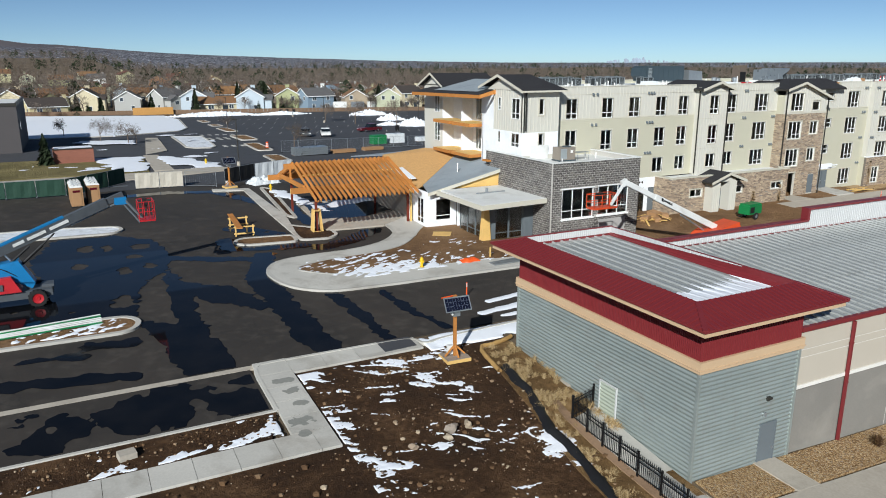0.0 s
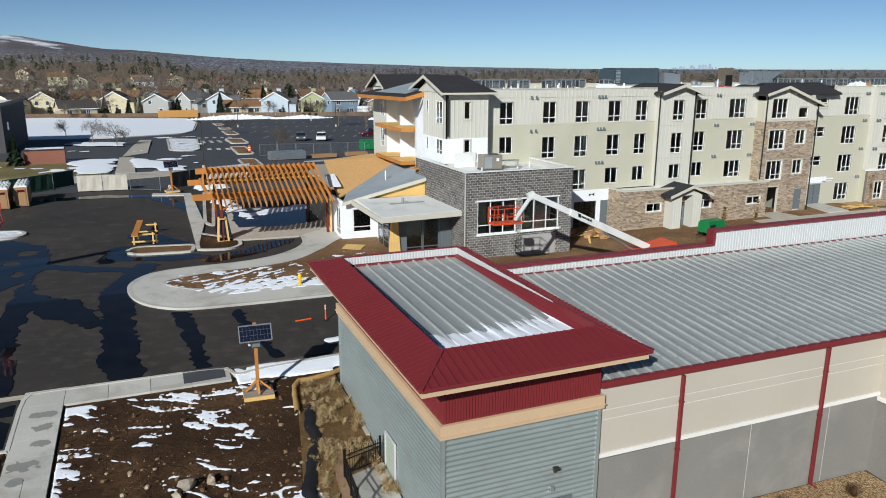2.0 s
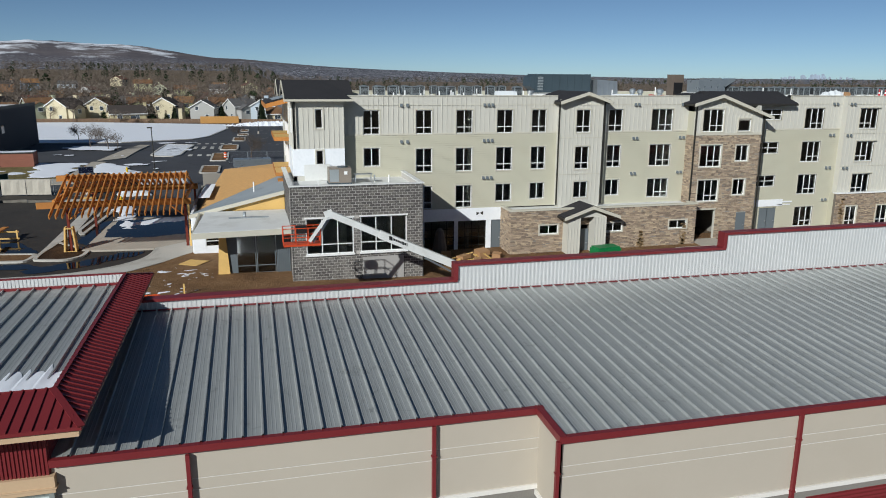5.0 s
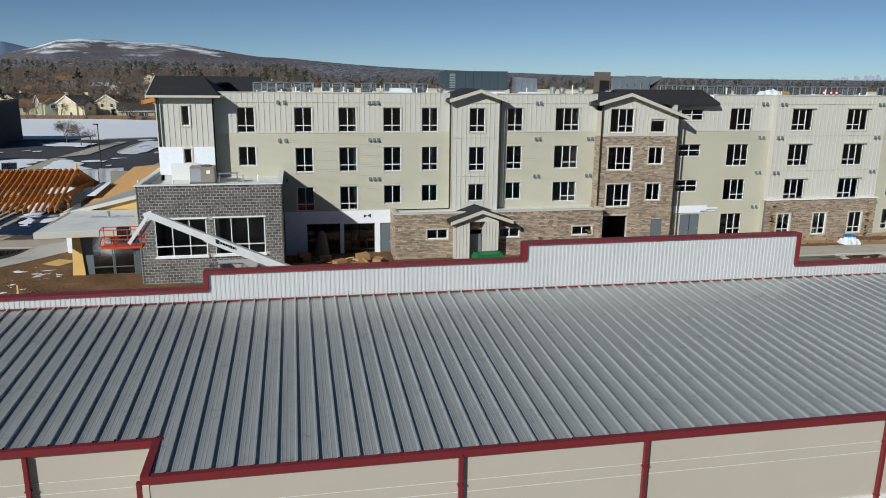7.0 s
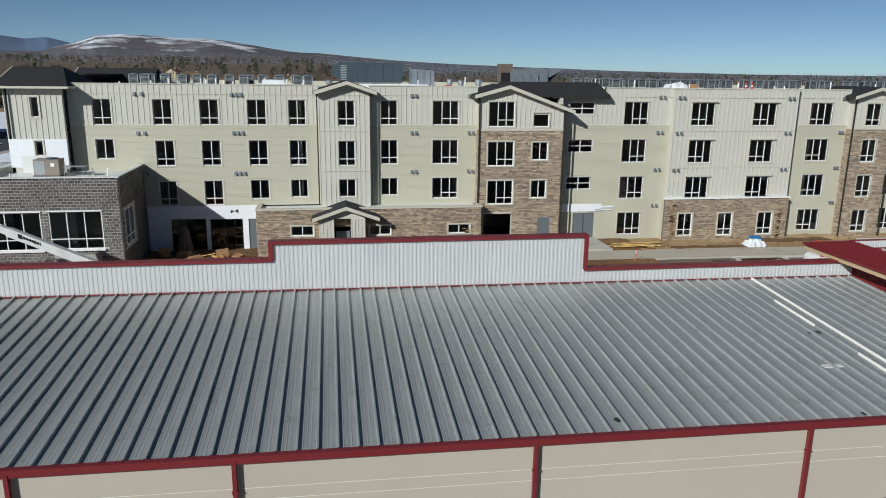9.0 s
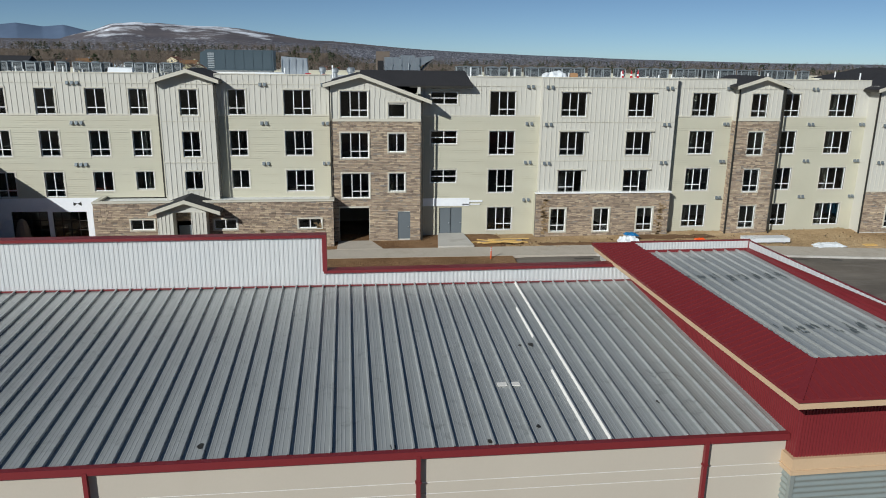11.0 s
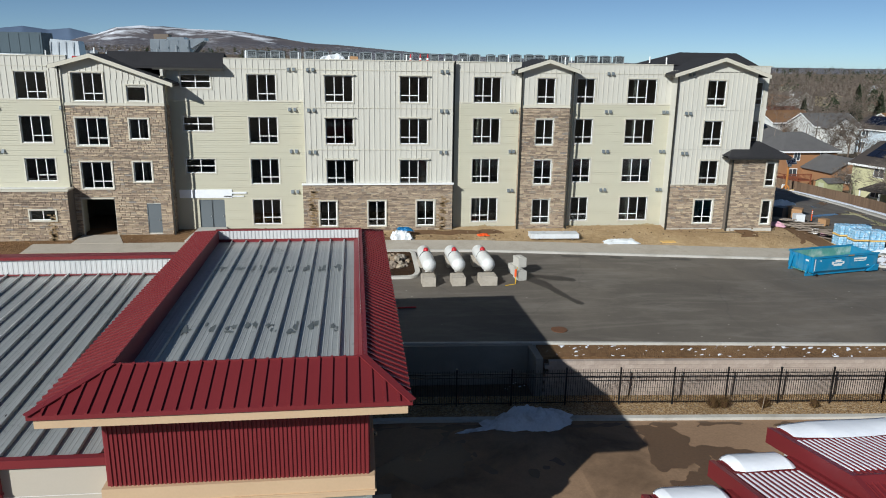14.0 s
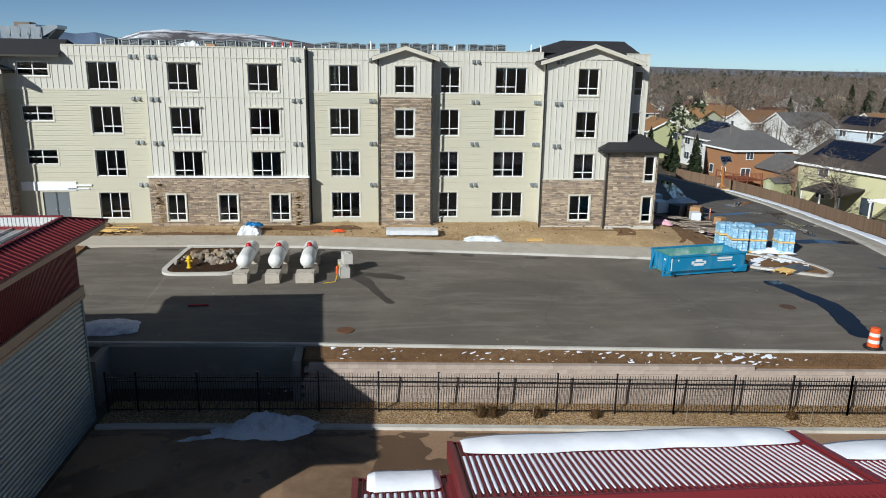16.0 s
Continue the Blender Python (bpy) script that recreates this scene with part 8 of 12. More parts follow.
def crumpled(w, d, h, rng, seed, n=14):
    """A crumpled sheet lying over something."""
    rows = []
    for j in range(n + 1):
        row = []
        for i in range(n + 1):
            u, v = i / n * 2 - 1, j / n * 2 - 1
            fall = max(0.0, 1 - max(abs(u), abs(v)) ** 3)
            row.append((u * w / 2 + 0.12 * fbm(u * 2, v * 2, 1.0, seed), v * d / 2 + 0.12 * fbm(u * 2, v * 2, 1.0, seed + 5), max(0.0, h * fall * (0.75 + 0.35 * fbm(u * 2, v * 2, 1.6, seed + 9)))))
        rows.append(row)
    return Geo().sheet(rows)


_cr2 = random.Random(2)
piece("plastic_sheet", crumpled(2.9, 1.2, 0.35, _cr2, 1), P["film"], "crumpled white plastic sheet over timber on the soil", "tarpaulin", at=pose(113.3, 53.0, land(113, 53) + 0.07, 0, 0, 5))
piece("tarpaulin", crumpled(1.7, 1.3, 0.75, _cr2, 3), P["film"], "white tarpaulin bundle with a blue flap on the soil", "tarpaulin", at=pose(96.4, 54.3, land(96.4, 54.3) + 0.07, 0, 0, 5))
piece("tarpaulin", crumpled(1.3, 0.7, 0.3, _cr2, 4), P["blue"], "blue flap of tarpaulin over the white bundle", "tarpaulin", at=pose(96.7, 54.7, land(96.4, 54.3) + 0.6, 0, 8, 15))
piece("netting", crumpled(0.9, 0.5, 0.2, _cr2, 6), P["safety"], "small heap of orange netting on the soil", "netting", at=(102.8, 54.6, land(102.8, 54.6) + 0.07))
for ya, yb in ((-0.3, -0.15), (-0.05, 0.1)):
    piece("timber", Geo().box(-1.7, 1.7, ya, yb, 0.0, 0.12), M["timber_grey"], "weathered grey timber lying on the soil", "timber", group="loose timbers", at=(85.8, 55.2, land(86, 55) + 0.13))
for i in range(7):
    piece("board", Geo().box(-1.7, 1.7, -0.07, 0.07, 0, 0.05), M["timber_pale"], "rough sawn board lying by the walk", "board", group="loose boards", at=pose(85.5 + _cr2.uniform(-1, 1), 54.6 + _cr2.uniform(-0.5, 0.7), land(86, 55) + 0.14 + i * 0.03, 0, 0, _cr2.uniform(-25, 25)))


PACK = surface("shrink_wrap", "86b4d0", 0.25, var=0.2, big=3.0, fine=20, stain="f2f4f5", stain_amt=1.0, stain_scale=4.5, piece=0.15)


def shrink_pack(x, y, z, w, d, h):
    t = thing("wrapped_pallet", "shrink wrapped pallet of pale blue packages", "building material", (x, y, z), -6, "wrapped pallets")
    nx, nz = 3, 4
    for i in range(nx):
        for k in range(nz):
            part("package", Geo().hexa([(-w / 2 + i * w / nx + 0.02, -d / 2, 0.14 + k * h / nz), (-w / 2 + (i + 1) * w / nx - 0.02, -d / 2, 0.14 + k * h / nz), (-w / 2 + (i + 1) * w / nx - 0.02, d / 2, 0.14 + k * h / nz), (-w / 2 + i * w / nx + 0.02, d / 2, 0.14 + k * h / nz)],
                                        [(-w / 2 + i * w / nx + 0.05, -d / 2 + 0.04, 0.11 + (k + 1) * h / nz), (-w / 2 + (i + 1) * w / nx - 0.05, -d / 2 + 0.04, 0.11 + (k + 1) * h / nz), (-w / 2 + (i + 1) * w / nx - 0.05, d / 2 - 0.04, 0.11 + (k + 1) * h / nz), (-w / 2 + i * w / nx + 0.05, d / 2 - 0.04, 0.11 + (k + 1) * h / nz)]), PACK, t)
    part("pallet_base", Geo().box(-w / 2, w / 2, -d / 2, d / 2, 0, 0.12), M["timber_pale"], t)
    return t


for x, y, k in ((131.5, 52.5, 0), (131.5, 52.5, 0.9), (131.9, 51.3, 0), (131.9, 51.3, 0.9), (133.3, 51.3, 0), (133.3, 51.3, 0.85), (135.2, 50.9, 0), (135.2, 50.9, 0.85), (133.0, 52.6, 0), (133.0, 52.6, 0.85)):
    shrink_pack(x, y, land(x, y) + 0.02 + k, 1.2, 1.05, 0.72)
piece("tarpaulin", crumpled(3.2, 1.0, 0.4, _cr2, 8), P["film"], "pinkish white plastic lying beside the pallets", "tarpaulin", at=pose(134.4, 50.9, land(134, 51) + 0.06, 0, 0, -8))
piece("roof_panel_sheet", crumpled(2.2, 1.4, 0.18, _cr2, 12), P["grey"], "bent dark sheet on the corner island", "sheet", at=pose(134.2, 47.3, land(134, 47.3) + 0.12, 0, 0, 25))
pallet("pallet", 133.0, 46.6, land(133, 46.6) + 0.12, 30, "broken pallet under the dark sheet")
# heap of offcuts along the east walk
for i in range(34):
    x, y = 127.6 + i * 0.12 + _cr2.gauss(0, 0.7), 59.0 - i * 0.19 + _cr2.gauss(0, 0.5)
    piece("board", Geo().box(-1.2, 1.2, -0.09, 0.09, 0, 0.05), M["timber_grey"], "discarded board in the heap by the building corner", "board", group="discarded boards", at=pose(x + 1.5, y, land(x, y) + 0.08 + 0.35 * _cr2.random(), _cr2.uniform(-8, 8), _cr2.uniform(-8, 8), _cr2.uniform(-70, -10)))
for i, (x, y, s, c, lb) in enumerate(((128.9, 62.5, 1.2, "grey", "grey wrapped block of masonry"), (130.4, 62.8, 1.2, "film", "white wrapped pack of masonry"), (131.8, 62.0, 1.1, "grey", "grey wrapped block of masonry"), (133.2, 61.6, 1.1, "tan", "tan crate of offcuts"), (129.6, 65.5, 1.2, "film", "white wrapped pack of masonry"), (131.2, 66, 1.2, "film", "white wrapped pack of masonry"), (133.5, 64.4, 1.2, "tan", "tan crate of offcuts"), (134.2, 58.9, 0.7, "tan", "brown carton"), (131.2, 55.6, 0.45, "white", "white bucket"), (131.7, 55.2, 0.45, "pink", "pink bucket"), (132.6, 60.2, 0.8, "film", "white sack"))):
    piece("material_crate", Geo().box(-s / 2, s / 2, -s / 2, s / 2, 0.1, s * 0.85).box(-s / 2, s / 2, -s / 2, -s / 2 + 0.1, 0, 0.1).box(-s / 2, s / 2, s / 2 - 0.1, s / 2, 0, 0.1), P[c], lb + " stored beside the building", "building material", group="stored materials", at=pose(x, y, land(x, y) + 0.02, 0, 0, i * 17))
piece("tarpaulin", crumpled(1.8, 0.9, 0.4, _cr2, 15), P["pink"], "lilac plastic wrapping crumpled on the ground", "tarpaulin", at=pose(128.5, 57.2, land(128, 57) + 0.05, 0, 0, -40))
piece("tarpaulin", crumpled(2.6, 1.2, 0.5, _cr2, 18), P["film"], "white sheeting over a stack of crates", "tarpaulin", at=pose(132.6, 63.2, land(132, 63) + 0.9, 0, 0, 10))


def traffic_barrel(x, y, z):
    t = thing("traffic_barrel", "orange and white striped traffic barrel on a rubber base", "traffic barrel", (x, y, z))
    for i, (c, a, b) in enumerate((("safety", 0.05, 0.25), ("white", 0.25, 0.42), ("safety", 0.42, 0.6), ("white", 0.6, 0.77), ("safety", 0.77, 0.98))):
        part("band", Geo().lathe([(0.29 - a * 0.07, a), (0.29 - b * 0.07, b)], (0, 0, 0), 16), P[c], t)
    part("top", Geo().lathe([(0.225, 0.98), (0.2, 1.02), (0.0, 1.03)], (0, 0, 0), 16), P["safety"], t)
    part("base", Geo().lathe([(0.0, 0.06), (0.44, 0.06), (0.46, 0.0)], (0, 0, 0), 16), P["black"], t)


traffic_barrel(130.4, 33.95, land(130.4, 34.2) + 0.12)
traffic_barrel(29.8, 123.5, land(29.8, 123.5) + 0.1)


def delineator(x, y, rz=0):
    t = thing("delineator_post", "orange delineator post with white bands", "traffic post", (x, y, land(x, y)), rz)
    part("post", Geo().tube((0, 0, 0.05), (0, 0, 1.05), 0.05, 0.04, 10), P["safety"], t)
    part("band", Geo().tube((0, 0, 0.75), (0, 0, 0.83), 0.052, n=10), P["white"], t)
    part("band", Geo().tube((0, 0, 0.9), (0, 0, 0.97), 0.052, n=10), P["white"], t)
    part("base", Geo().lathe([(0.0, 0.08), (0.1, 0.08), (0.2, 0.0)], (0, 0, 0), 12), P["black"], t)


delineator(23.0, 41.2)
delineator(84.2, 51.0)
delineator(134.0, 60.4)
piece("fallen_post", Geo().tube((0, 0, 0.06), (1.0, 0.15, 0.06), 0.05, n=10).tube((0.72, 0.1, 0.06), (0.8, 0.12, 0.06), 0.053, n=10), P["safety"], "knocked over orange post on the asphalt", "traffic post", at=(21.2, 41.5, land(21.5, 41.5)))
piece("fallen_post", Geo().tube((0, 0, 0.06), (1.1, 0.05, 0.06), 0.05, n=10), P["red"], "knocked over red post in the shade", "traffic post", at=(95.3, 40.7, land(95, 40.7)))

# ---- solar powered camera masts ----


def solar_mast(x, y, h, rz, label, z=None):
    t = thing("solar_camera_mast", label, "camera mast", (x, y, (land(x, y) if z is None else z)), rz)
    part("base_frame", Geo().box(-0.72, 0.72, -0.62, -0.54, 0.0, 0.2).box(-0.72, 0.72, 0.54, 0.62, 0.0, 0.2).box(-0.72, -0.64, -0.54, 0.54, 0.0, 0.2).box(0.64, 0.72, -0.54, 0.54, 0.0, 0.2), M["timber_pale"], t, "pale timber ballast frame")
    for i in range(6):
        part("deck_board", Geo().box(-0.7, 0.7, -0.6 + i * 0.2, -0.415 + i * 0.2, 0.2, 0.225), M["timber_grey"], t)
    part("battery_box", Geo().box(-0.3, 0.02, 0.2, 0.45, 0.23, 0.75), P["white"], t)
    m_ = part("mast", Geo().box(-0.08, 0.08, -0.08, 0.08, 0.225, h), M["timber"], t, "square timber mast")
    for sx, sy in ((0.6, 0), (-0.6, 0), (0, 0.5), (0, -0.5)):
        part("brace", Geo().beam((sx, sy, 0.26), (0, 0, 0.85), 0.07, 0.09), M["timber"], t)
    pw = [(-0.72, -0.5, h - 0.75), (0.72, -0.5, h - 0.75), (0.72, -0.1, h - 0.12), (-0.72, -0.1, h - 0.12)]
    p = part("solar_panel", Geo().hexa(pw, [(a, b - 0.03, c + 0.04) for a, b, c in pw]), SOLAR_D, t, "black solar panel with silver frame")
    part("panel_frame", Geo().beam((-0.75, -0.53, h - 0.74), (0.75, -0.53, h - 0.74), 0.05, 0.06).beam((-0.75, -0.13, h - 0.08), (0.75, -0.13, h - 0.08), 0.05, 0.06).beam((-0.74, -0.53, h - 0.74), (-0.74, -0.13, h - 0.08), 0.05, 0.05).beam((0.74, -0.53, h - 0.74), (0.74, -0.13, h - 0.08), 0.05, 0.05), P["silver"], p)
    for f in (1 / 3, 2 / 3):
        part("cell_line", Geo().beam((-0.72, -0.535 + 0.4 * f, h - 0.7 + 0.63 * f), (0.72, -0.535 + 0.4 * f, h - 0.7 + 0.63 * f), 0.006, 0.006), P["silver"], p)
    for i in range(1, 9):
        u = -0.72 + i * 0.16
        part("cell_line", Geo().beam((u, -0.535, h - 0.7), (u, -0.135, h - 0.07), 0.005, 0.005), P["silver"], p)
    part("control_box", Geo().box(-0.2, 0.2, -0.26, -0.08, h - 1.15, h - 0.82), P["silver"], t)
    part("camera", Geo().tube((-0.3, -0.15, h - 0.95), (-0.3, -0.35, h - 0.98), 0.06), P["white"], t)
    return t


SOLAR_D = surface("solar_dark", "14182a", 0.2, 0.1, var=0.1, bump=0.0, spec=0.7)
solar_mast(17.7, 33.0, 3.75, -3, "solar powered camera on a timber mast in the soil")
solar_mast(16.1, 86.2, 3.6, 10, "solar powered camera on a timber mast by the fence", land(16, 86) + 0.15)
solar_mast(147.6, 86.2, 4.2, 12, "solar powered camera on a timber mast beside the road")

# ---- yard: toilets, fences, saw bench, stacks ----


def toilet(x, y, rz):
    t = thing("portable_toilet", "tan portable toilet with white domed roof", "portable toilet", (x, y, land(x, y)), rz, "portable toilets")
    part("cabin", Geo().box(-0.58, 0.58, -0.58, 0.58, 0.12, 2.05), P["tan"], t)
    part("door", Geo().box(-0.42, 0.42, -0.62, -0.58, 0.2, 1.9), P["tan"], t)
    part("sign", Geo().box(-0.35, 0.35, -0.64, -0.62, 1.55, 1.78), P["maroon"], t)
    rf = part("roof", Geo().hexa([(-0.62, -0.62, 2.05), (0.62, -0.62, 2.05), (0.62, 0.62, 2.05), (-0.62, 0.62, 2.05)], [(-0.5, -0.5, 2.25), (0.5, -0.5, 2.25), (0.5, 0.5, 2.25), (-0.5, 0.5, 2.25)]), P["white"], t)
    for sx in (-0.3, 0.05, 0.35):
        part("roof_rib", Geo().box(sx - 0.1, sx + 0.1, -0.55, 0.55, 2.2, 2.36), P["white"], rf)
    part("skid", Geo().box(-0.6, 0.6, -0.6, 0.6, 0, 0.12), P["black"], t)


for k in range(3):
    toilet(-0.05 - 0.06 * k, 82.7 + 1.32 * k, 3)
    toilet(1.55 - 0.06 * k, 83.6 + 1.32 * k, 3)


def mesh_fence(path, cloth, label, h=1.9, posts=True):
    """A temporary fence of framed panels, some hung with cloth."""
    t = thing("site_fence", label, "fence")
    for (xa, ya), (xb, yb) in zip(path, path[1:]):
        L = math.dist((xa, ya), (xb, yb))
        n = max(1, round(L / 3.0))
        for i in range(n):
            p = (xa + (xb - xa) * i / n, ya + (yb - ya) * i / n)
            q = (xa + (xb - xa) * (i + 0.97) / n, ya + (yb - ya) * (i + 0.97) / n)
            zp, zq = land(*p), land(*q)
            fr = part("panel_frame", Geo().tube((*p, zp), (*p, zp + h), 0.025, n=6).tube((*q, zq), (*q, zq + h), 0.025, n=6).tube((*p, zp + h), (*q, zq + h), 0.025, n=6).tube((*p, zp + 0.15), (*q, zq + 0.15), 0.025, n=6), M["galv"], t)
            wires = Geo()
            for k in range(1, 15):
                u = k / 15
                a = (p[0] + (q[0] - p[0]) * u, p[1] + (q[1] - p[1]) * u)
                wires.tube((*a, zp + 0.15), (*a, zp + h), 0.004, n=3, cap=False)
            part("wire_infill", wires, M["galv"], fr)
            if cloth:
                rows = []
                for j in range(5):
                    f = j / 4
                    rows.append([(p[0] + (q[0] - p[0]) * k / 8, p[1] + (q[1] - p[1]) * k / 8 - 0.05 - 0.05 * math.sin(k * 1.7 + i) * math.sin(f * 3.1), zp + 0.1 + f * (h - 0.12)) for k in range(9)])
                part("screen_cloth", Geo().sheet(rows), P[cloth], fr, "screen cloth on the fence")
            part("foot", Geo().box(p[0] - 0.08, p[0] + 0.08, p[1] - 0.3, p[1] + 0.3, zp, zp + 0.06), P["black"], fr)
    return t


mesh_fence([(-30, 90.6), (-1, 89.5), (3.5, 93.5), (5.5, 96)], "dark_green", "site fence hung with dark green screen cloth")
mesh_fence([(6.2, 90.5), (11.5, 90.0)], "tan_cloth", "site fence panel hung with pale sheeting")
mesh_fence([(11.7, 90.0), (15, 88.0)], None, "bare wire mesh site fence panels")
mesh_fence([(16.2, 89.5), (20.5, 92.5)], "black", "site fence hung with black cloth")
mesh_fence([(20.6, 92.5), (26, 95)], "film", "site fence panel hung with grey sheeting")
mesh_fence([(30.5, 117), (60, 119.5), (75, 128)], None, "bare wire mesh fence round the material yard")
piece("tarpaulin", crumpled(3.6, 2.6, 1.0, _cr2, 21), P["film"], "heap under a white sheet by the fence", "tarpaulin", at=pose(20.5, 88.4, land(20, 88) + 0.02, 0, 0, 15))
sb_ = thing("saw_bench", "yellow timber trestle bench in the yard", "work bench", (13.0, 65.6, land(13.0, 65.6)), 86)
part("top", Geo().box(-3.4, 3.2, 0.3, 0.8, 1.0, 1.08), M["timber"], sb_)
for x in (-2.0, 2.0):
    for y in (-0.75, 0.75):
        part("leg", Geo().beam((x, y, 0.0), (x, y, 1.0), 0.12, 0.12, (0, 1, 0)), M["timber_pale"], sb_)
    part("cross_bar", Geo().beam((x, -0.9, 0.85), (x, 0.9, 0.85), 0.1, 0.12), M["timber_pale"], sb_)
    part("cross_bar", Geo().beam((x, -0.9, 0.25), (x, 0.9, 0.25), 0.1, 0.12), M["timber_pale"], sb_)
for i in range(6):
    piece("plastic_pipe", Geo().tube((0, 0, 0.05), (9, 0.5, 0.05), 0.045, n=8), P["white" if i % 4 else "green"], "long plastic pipe lying on the island", "pipe", group="plastic pipes", at=pose(-8.5, 45.0 + i * 0.22, land(-4, 45.5) + 0.16, 0, 0, 1.5 + i * 0.6))
for i in range(5):
    piece("steel_stud", Geo().box(-1.9, 1.9, -0.08, 0.08, 0, 0.08), M["galv"], "grey steel stud stacked on the walk", "steel stud", group="steel studs", at=pose(30.0, 46.1 + i * 0.2, land(30, 46.3) + 0.17 + 0.02 * (i % 2), 0, 0, 2 + i))
piece("netting", crumpled(1.6, 0.8, 0.3, _cr2, 25), P["safety"], "heap of orange safety netting on the soil", "netting", at=(27.0, 47.9, land(27, 47.9) + 0.13))
piece("survey_stake", Geo().box(-0.05, 0.05, -0.05, 0.05, 0, 0.9), M["timber_pale"], "pale timber stake in the soil", "stake", at=(29.1, 48.3, land(29, 48.3)))
piece("concrete_lump", Geo().box(-0.35, 0.35, -0.25, 0.25, 0, 0.3), M["concrete"], "broken lump of concrete on the soil strip", "concrete lump", at=pose(0.6, 30.1, land(0.6, 30.1) + 0.08, 4, 3, 12))
for x, y, w, d, h, c, lb in ((34, 113, 5.5, 2.2, 1.2, "silver", "stack of steel scaffold frames"), (40, 114, 4, 1.6, 0.5, "tan", "stack of timber"), (50.5, 124.5, 2.6, 2.0, 1.6, "green", "green site container"), (54.4, 125.6, 3.0, 2.0, 1.7, "film", "white wrapped stack of boards"), (46, 116, 3.5, 1.5, 0.5, "tan", "stack of timber"), (61, 127, 3.0, 1.6, 0.8, "film", "white wrapped stack of boards"), (66, 130, 5, 2, 0.6, "tan", "stack of timber")):
    t = thing("material_stack", lb + " in the yard behind the entry wing", "building material", (x, y, land(x, y)), 5)
    for k in range(4):
        part("layer", Geo().box(-w / 2 + 0.05 * (k % 2), w / 2, -d / 2, d / 2 - 0.05 * (k % 2), 0.1 + h * k / 4, 0.08 + h * (k + 1) / 4), P[c], t)
    part("bearer", Geo().box(-w / 2, w / 2, -d / 4, d / 4, 0, 0.1), M["timber_grey"], t)

# ---- parked vehicles ----


def car(x, y, rz, paint, label, pickup=False):
    t = thing("pickup_truck" if pickup else "car", label, "truck" if pickup else "car", (x, y, land(x, y)), rz)
    L, W = (5.4, 1.95) if pickup else (4.6, 1.85)
    prof = [(-L / 2, 0.35), (-L / 2, 0.85), (-L * 0.3, 0.98), (L * 0.32, 1.0), (L / 2, 0.85), (L / 2, 0.35)]
    part("body", Geo().hexa([(a, -W / 2, b) for a, b in prof], [(a, W / 2, b) for a, b in prof]), P[paint], t)
    c = [(-L * 0.12, 0.97), (-L * 0.02, 1.68), (L * 0.2, 1.68), (L * 0.27, 0.97)] if pickup else [(-L * 0.27, 0.97), (-L * 0.14, 1.5), (L * 0.28, 1.52), (L * 0.4, 0.98)]
    part("cabin_glass", Geo().hexa([(a, -W / 2 + 0.1, b) for a, b in c], [(a, W / 2 - 0.1, b) for a, b in c]), HG2, t)
    r = [(c[1][0] - 0.03, c[1][1] - 0.02), (c[2][0] + 0.03, c[2][1] - 0.02), (c[2][0], c[2][1] + 0.06), (c[1][0] + 0.05, c[1][1] + 0.06)]
    part("roof", Geo().hexa([(a, -W / 2 + 0.12, b) for a, b in r], [(a, W / 2 - 0.12, b) for a, b in r]), P[paint], t)
    for sx in (-0.31, 0.31):
        for sy in (-W / 2 + 0.08, W / 2 - 0.08):
            wheel(t, sx * L, sy, 0.34, 0.34, 0.22, P["silver"])
    for sy in (-0.65, 0.65):
        part("headlight", Geo().box(-L / 2 - 0.02, -L / 2 + 0.05, sy - 0.2, sy + 0.2, 0.66, 0.8), P["white"], t)
        part("tail_light", Geo().box(L / 2 - 0.05, L / 2 + 0.02, sy - 0.2, sy + 0.2, 0.66, 0.82), P["red"], t)


HG2 = surface("car_glass", "1b2126", 0.08, var=0.05, bump=0.0, spec=0.8)
car(46.2, 142.0, 75, "white", "white sports utility car parked on the older asphalt")
car(42.3, 143.0, 80, "grey", "grey hatchback parked on the older asphalt")
car(59.5, 151.5, 12, "maroon", "dark red pickup truck parked on the older asphalt", True)
for x, y, w, c in ((84, 244, 6.5, "white"), (90, 240, 4.5, "silver"), (95, 238, 4.0, "white")):
    t = thing("box_trailer", "white enclosed trailer parked at the lot edge", "trailer", (x, y, land(x, y)), -15)
    part("box", Geo().box(-w / 2, w / 2, -1.1, 1.1, 0.6, 2.9), P[c], t)
    part("drawbar", Geo().beam((-w / 2 - 1.2, 0, 0.5), (-w / 2, 0, 0.6), 0.15, 0.12), P["black"], t)
    for sy in (-1.05, 1.05):
        wheel(t, 0.2, sy, 0.36, 0.36, 0.22, P["silver"])
for x, y in ((66.5, 152.2), (62, 236), (64, 235.5), (66, 235)):
    piece("waste_bin", Geo().hexa([(-0.3, -0.3, 0), (0.3, -0.3, 0), (0.3, 0.3, 0), (-0.3, 0.3, 0)], [(-0.4, -0.4, 1.1), (0.4, -0.4, 1.1), (0.4, 0.4, 1.1), (-0.4, 0.4, 1.1)]).box(-0.44, 0.44, -0.44, 0.44, 1.1, 1.2), P["black"], "black wheeled waste bin on the car park", "bin", at=(x, y, land(x, y)))
gen = thing("generator", "small green towable generator by the stone wing", "generator", (61.2, 50.2, land(61, 50) + 0.13), 8)
part("housing", Geo().box(-1.1, 1.1, -0.6, 0.6, 0.55, 1.45).box(-1.0, 1.0, -0.55, 0.55, 1.45, 1.6), P["green"], gen)
part("louvre", Geo().box(-0.9, -0.2, -0.62, -0.6, 0.7, 1.3), P["black"], gen)
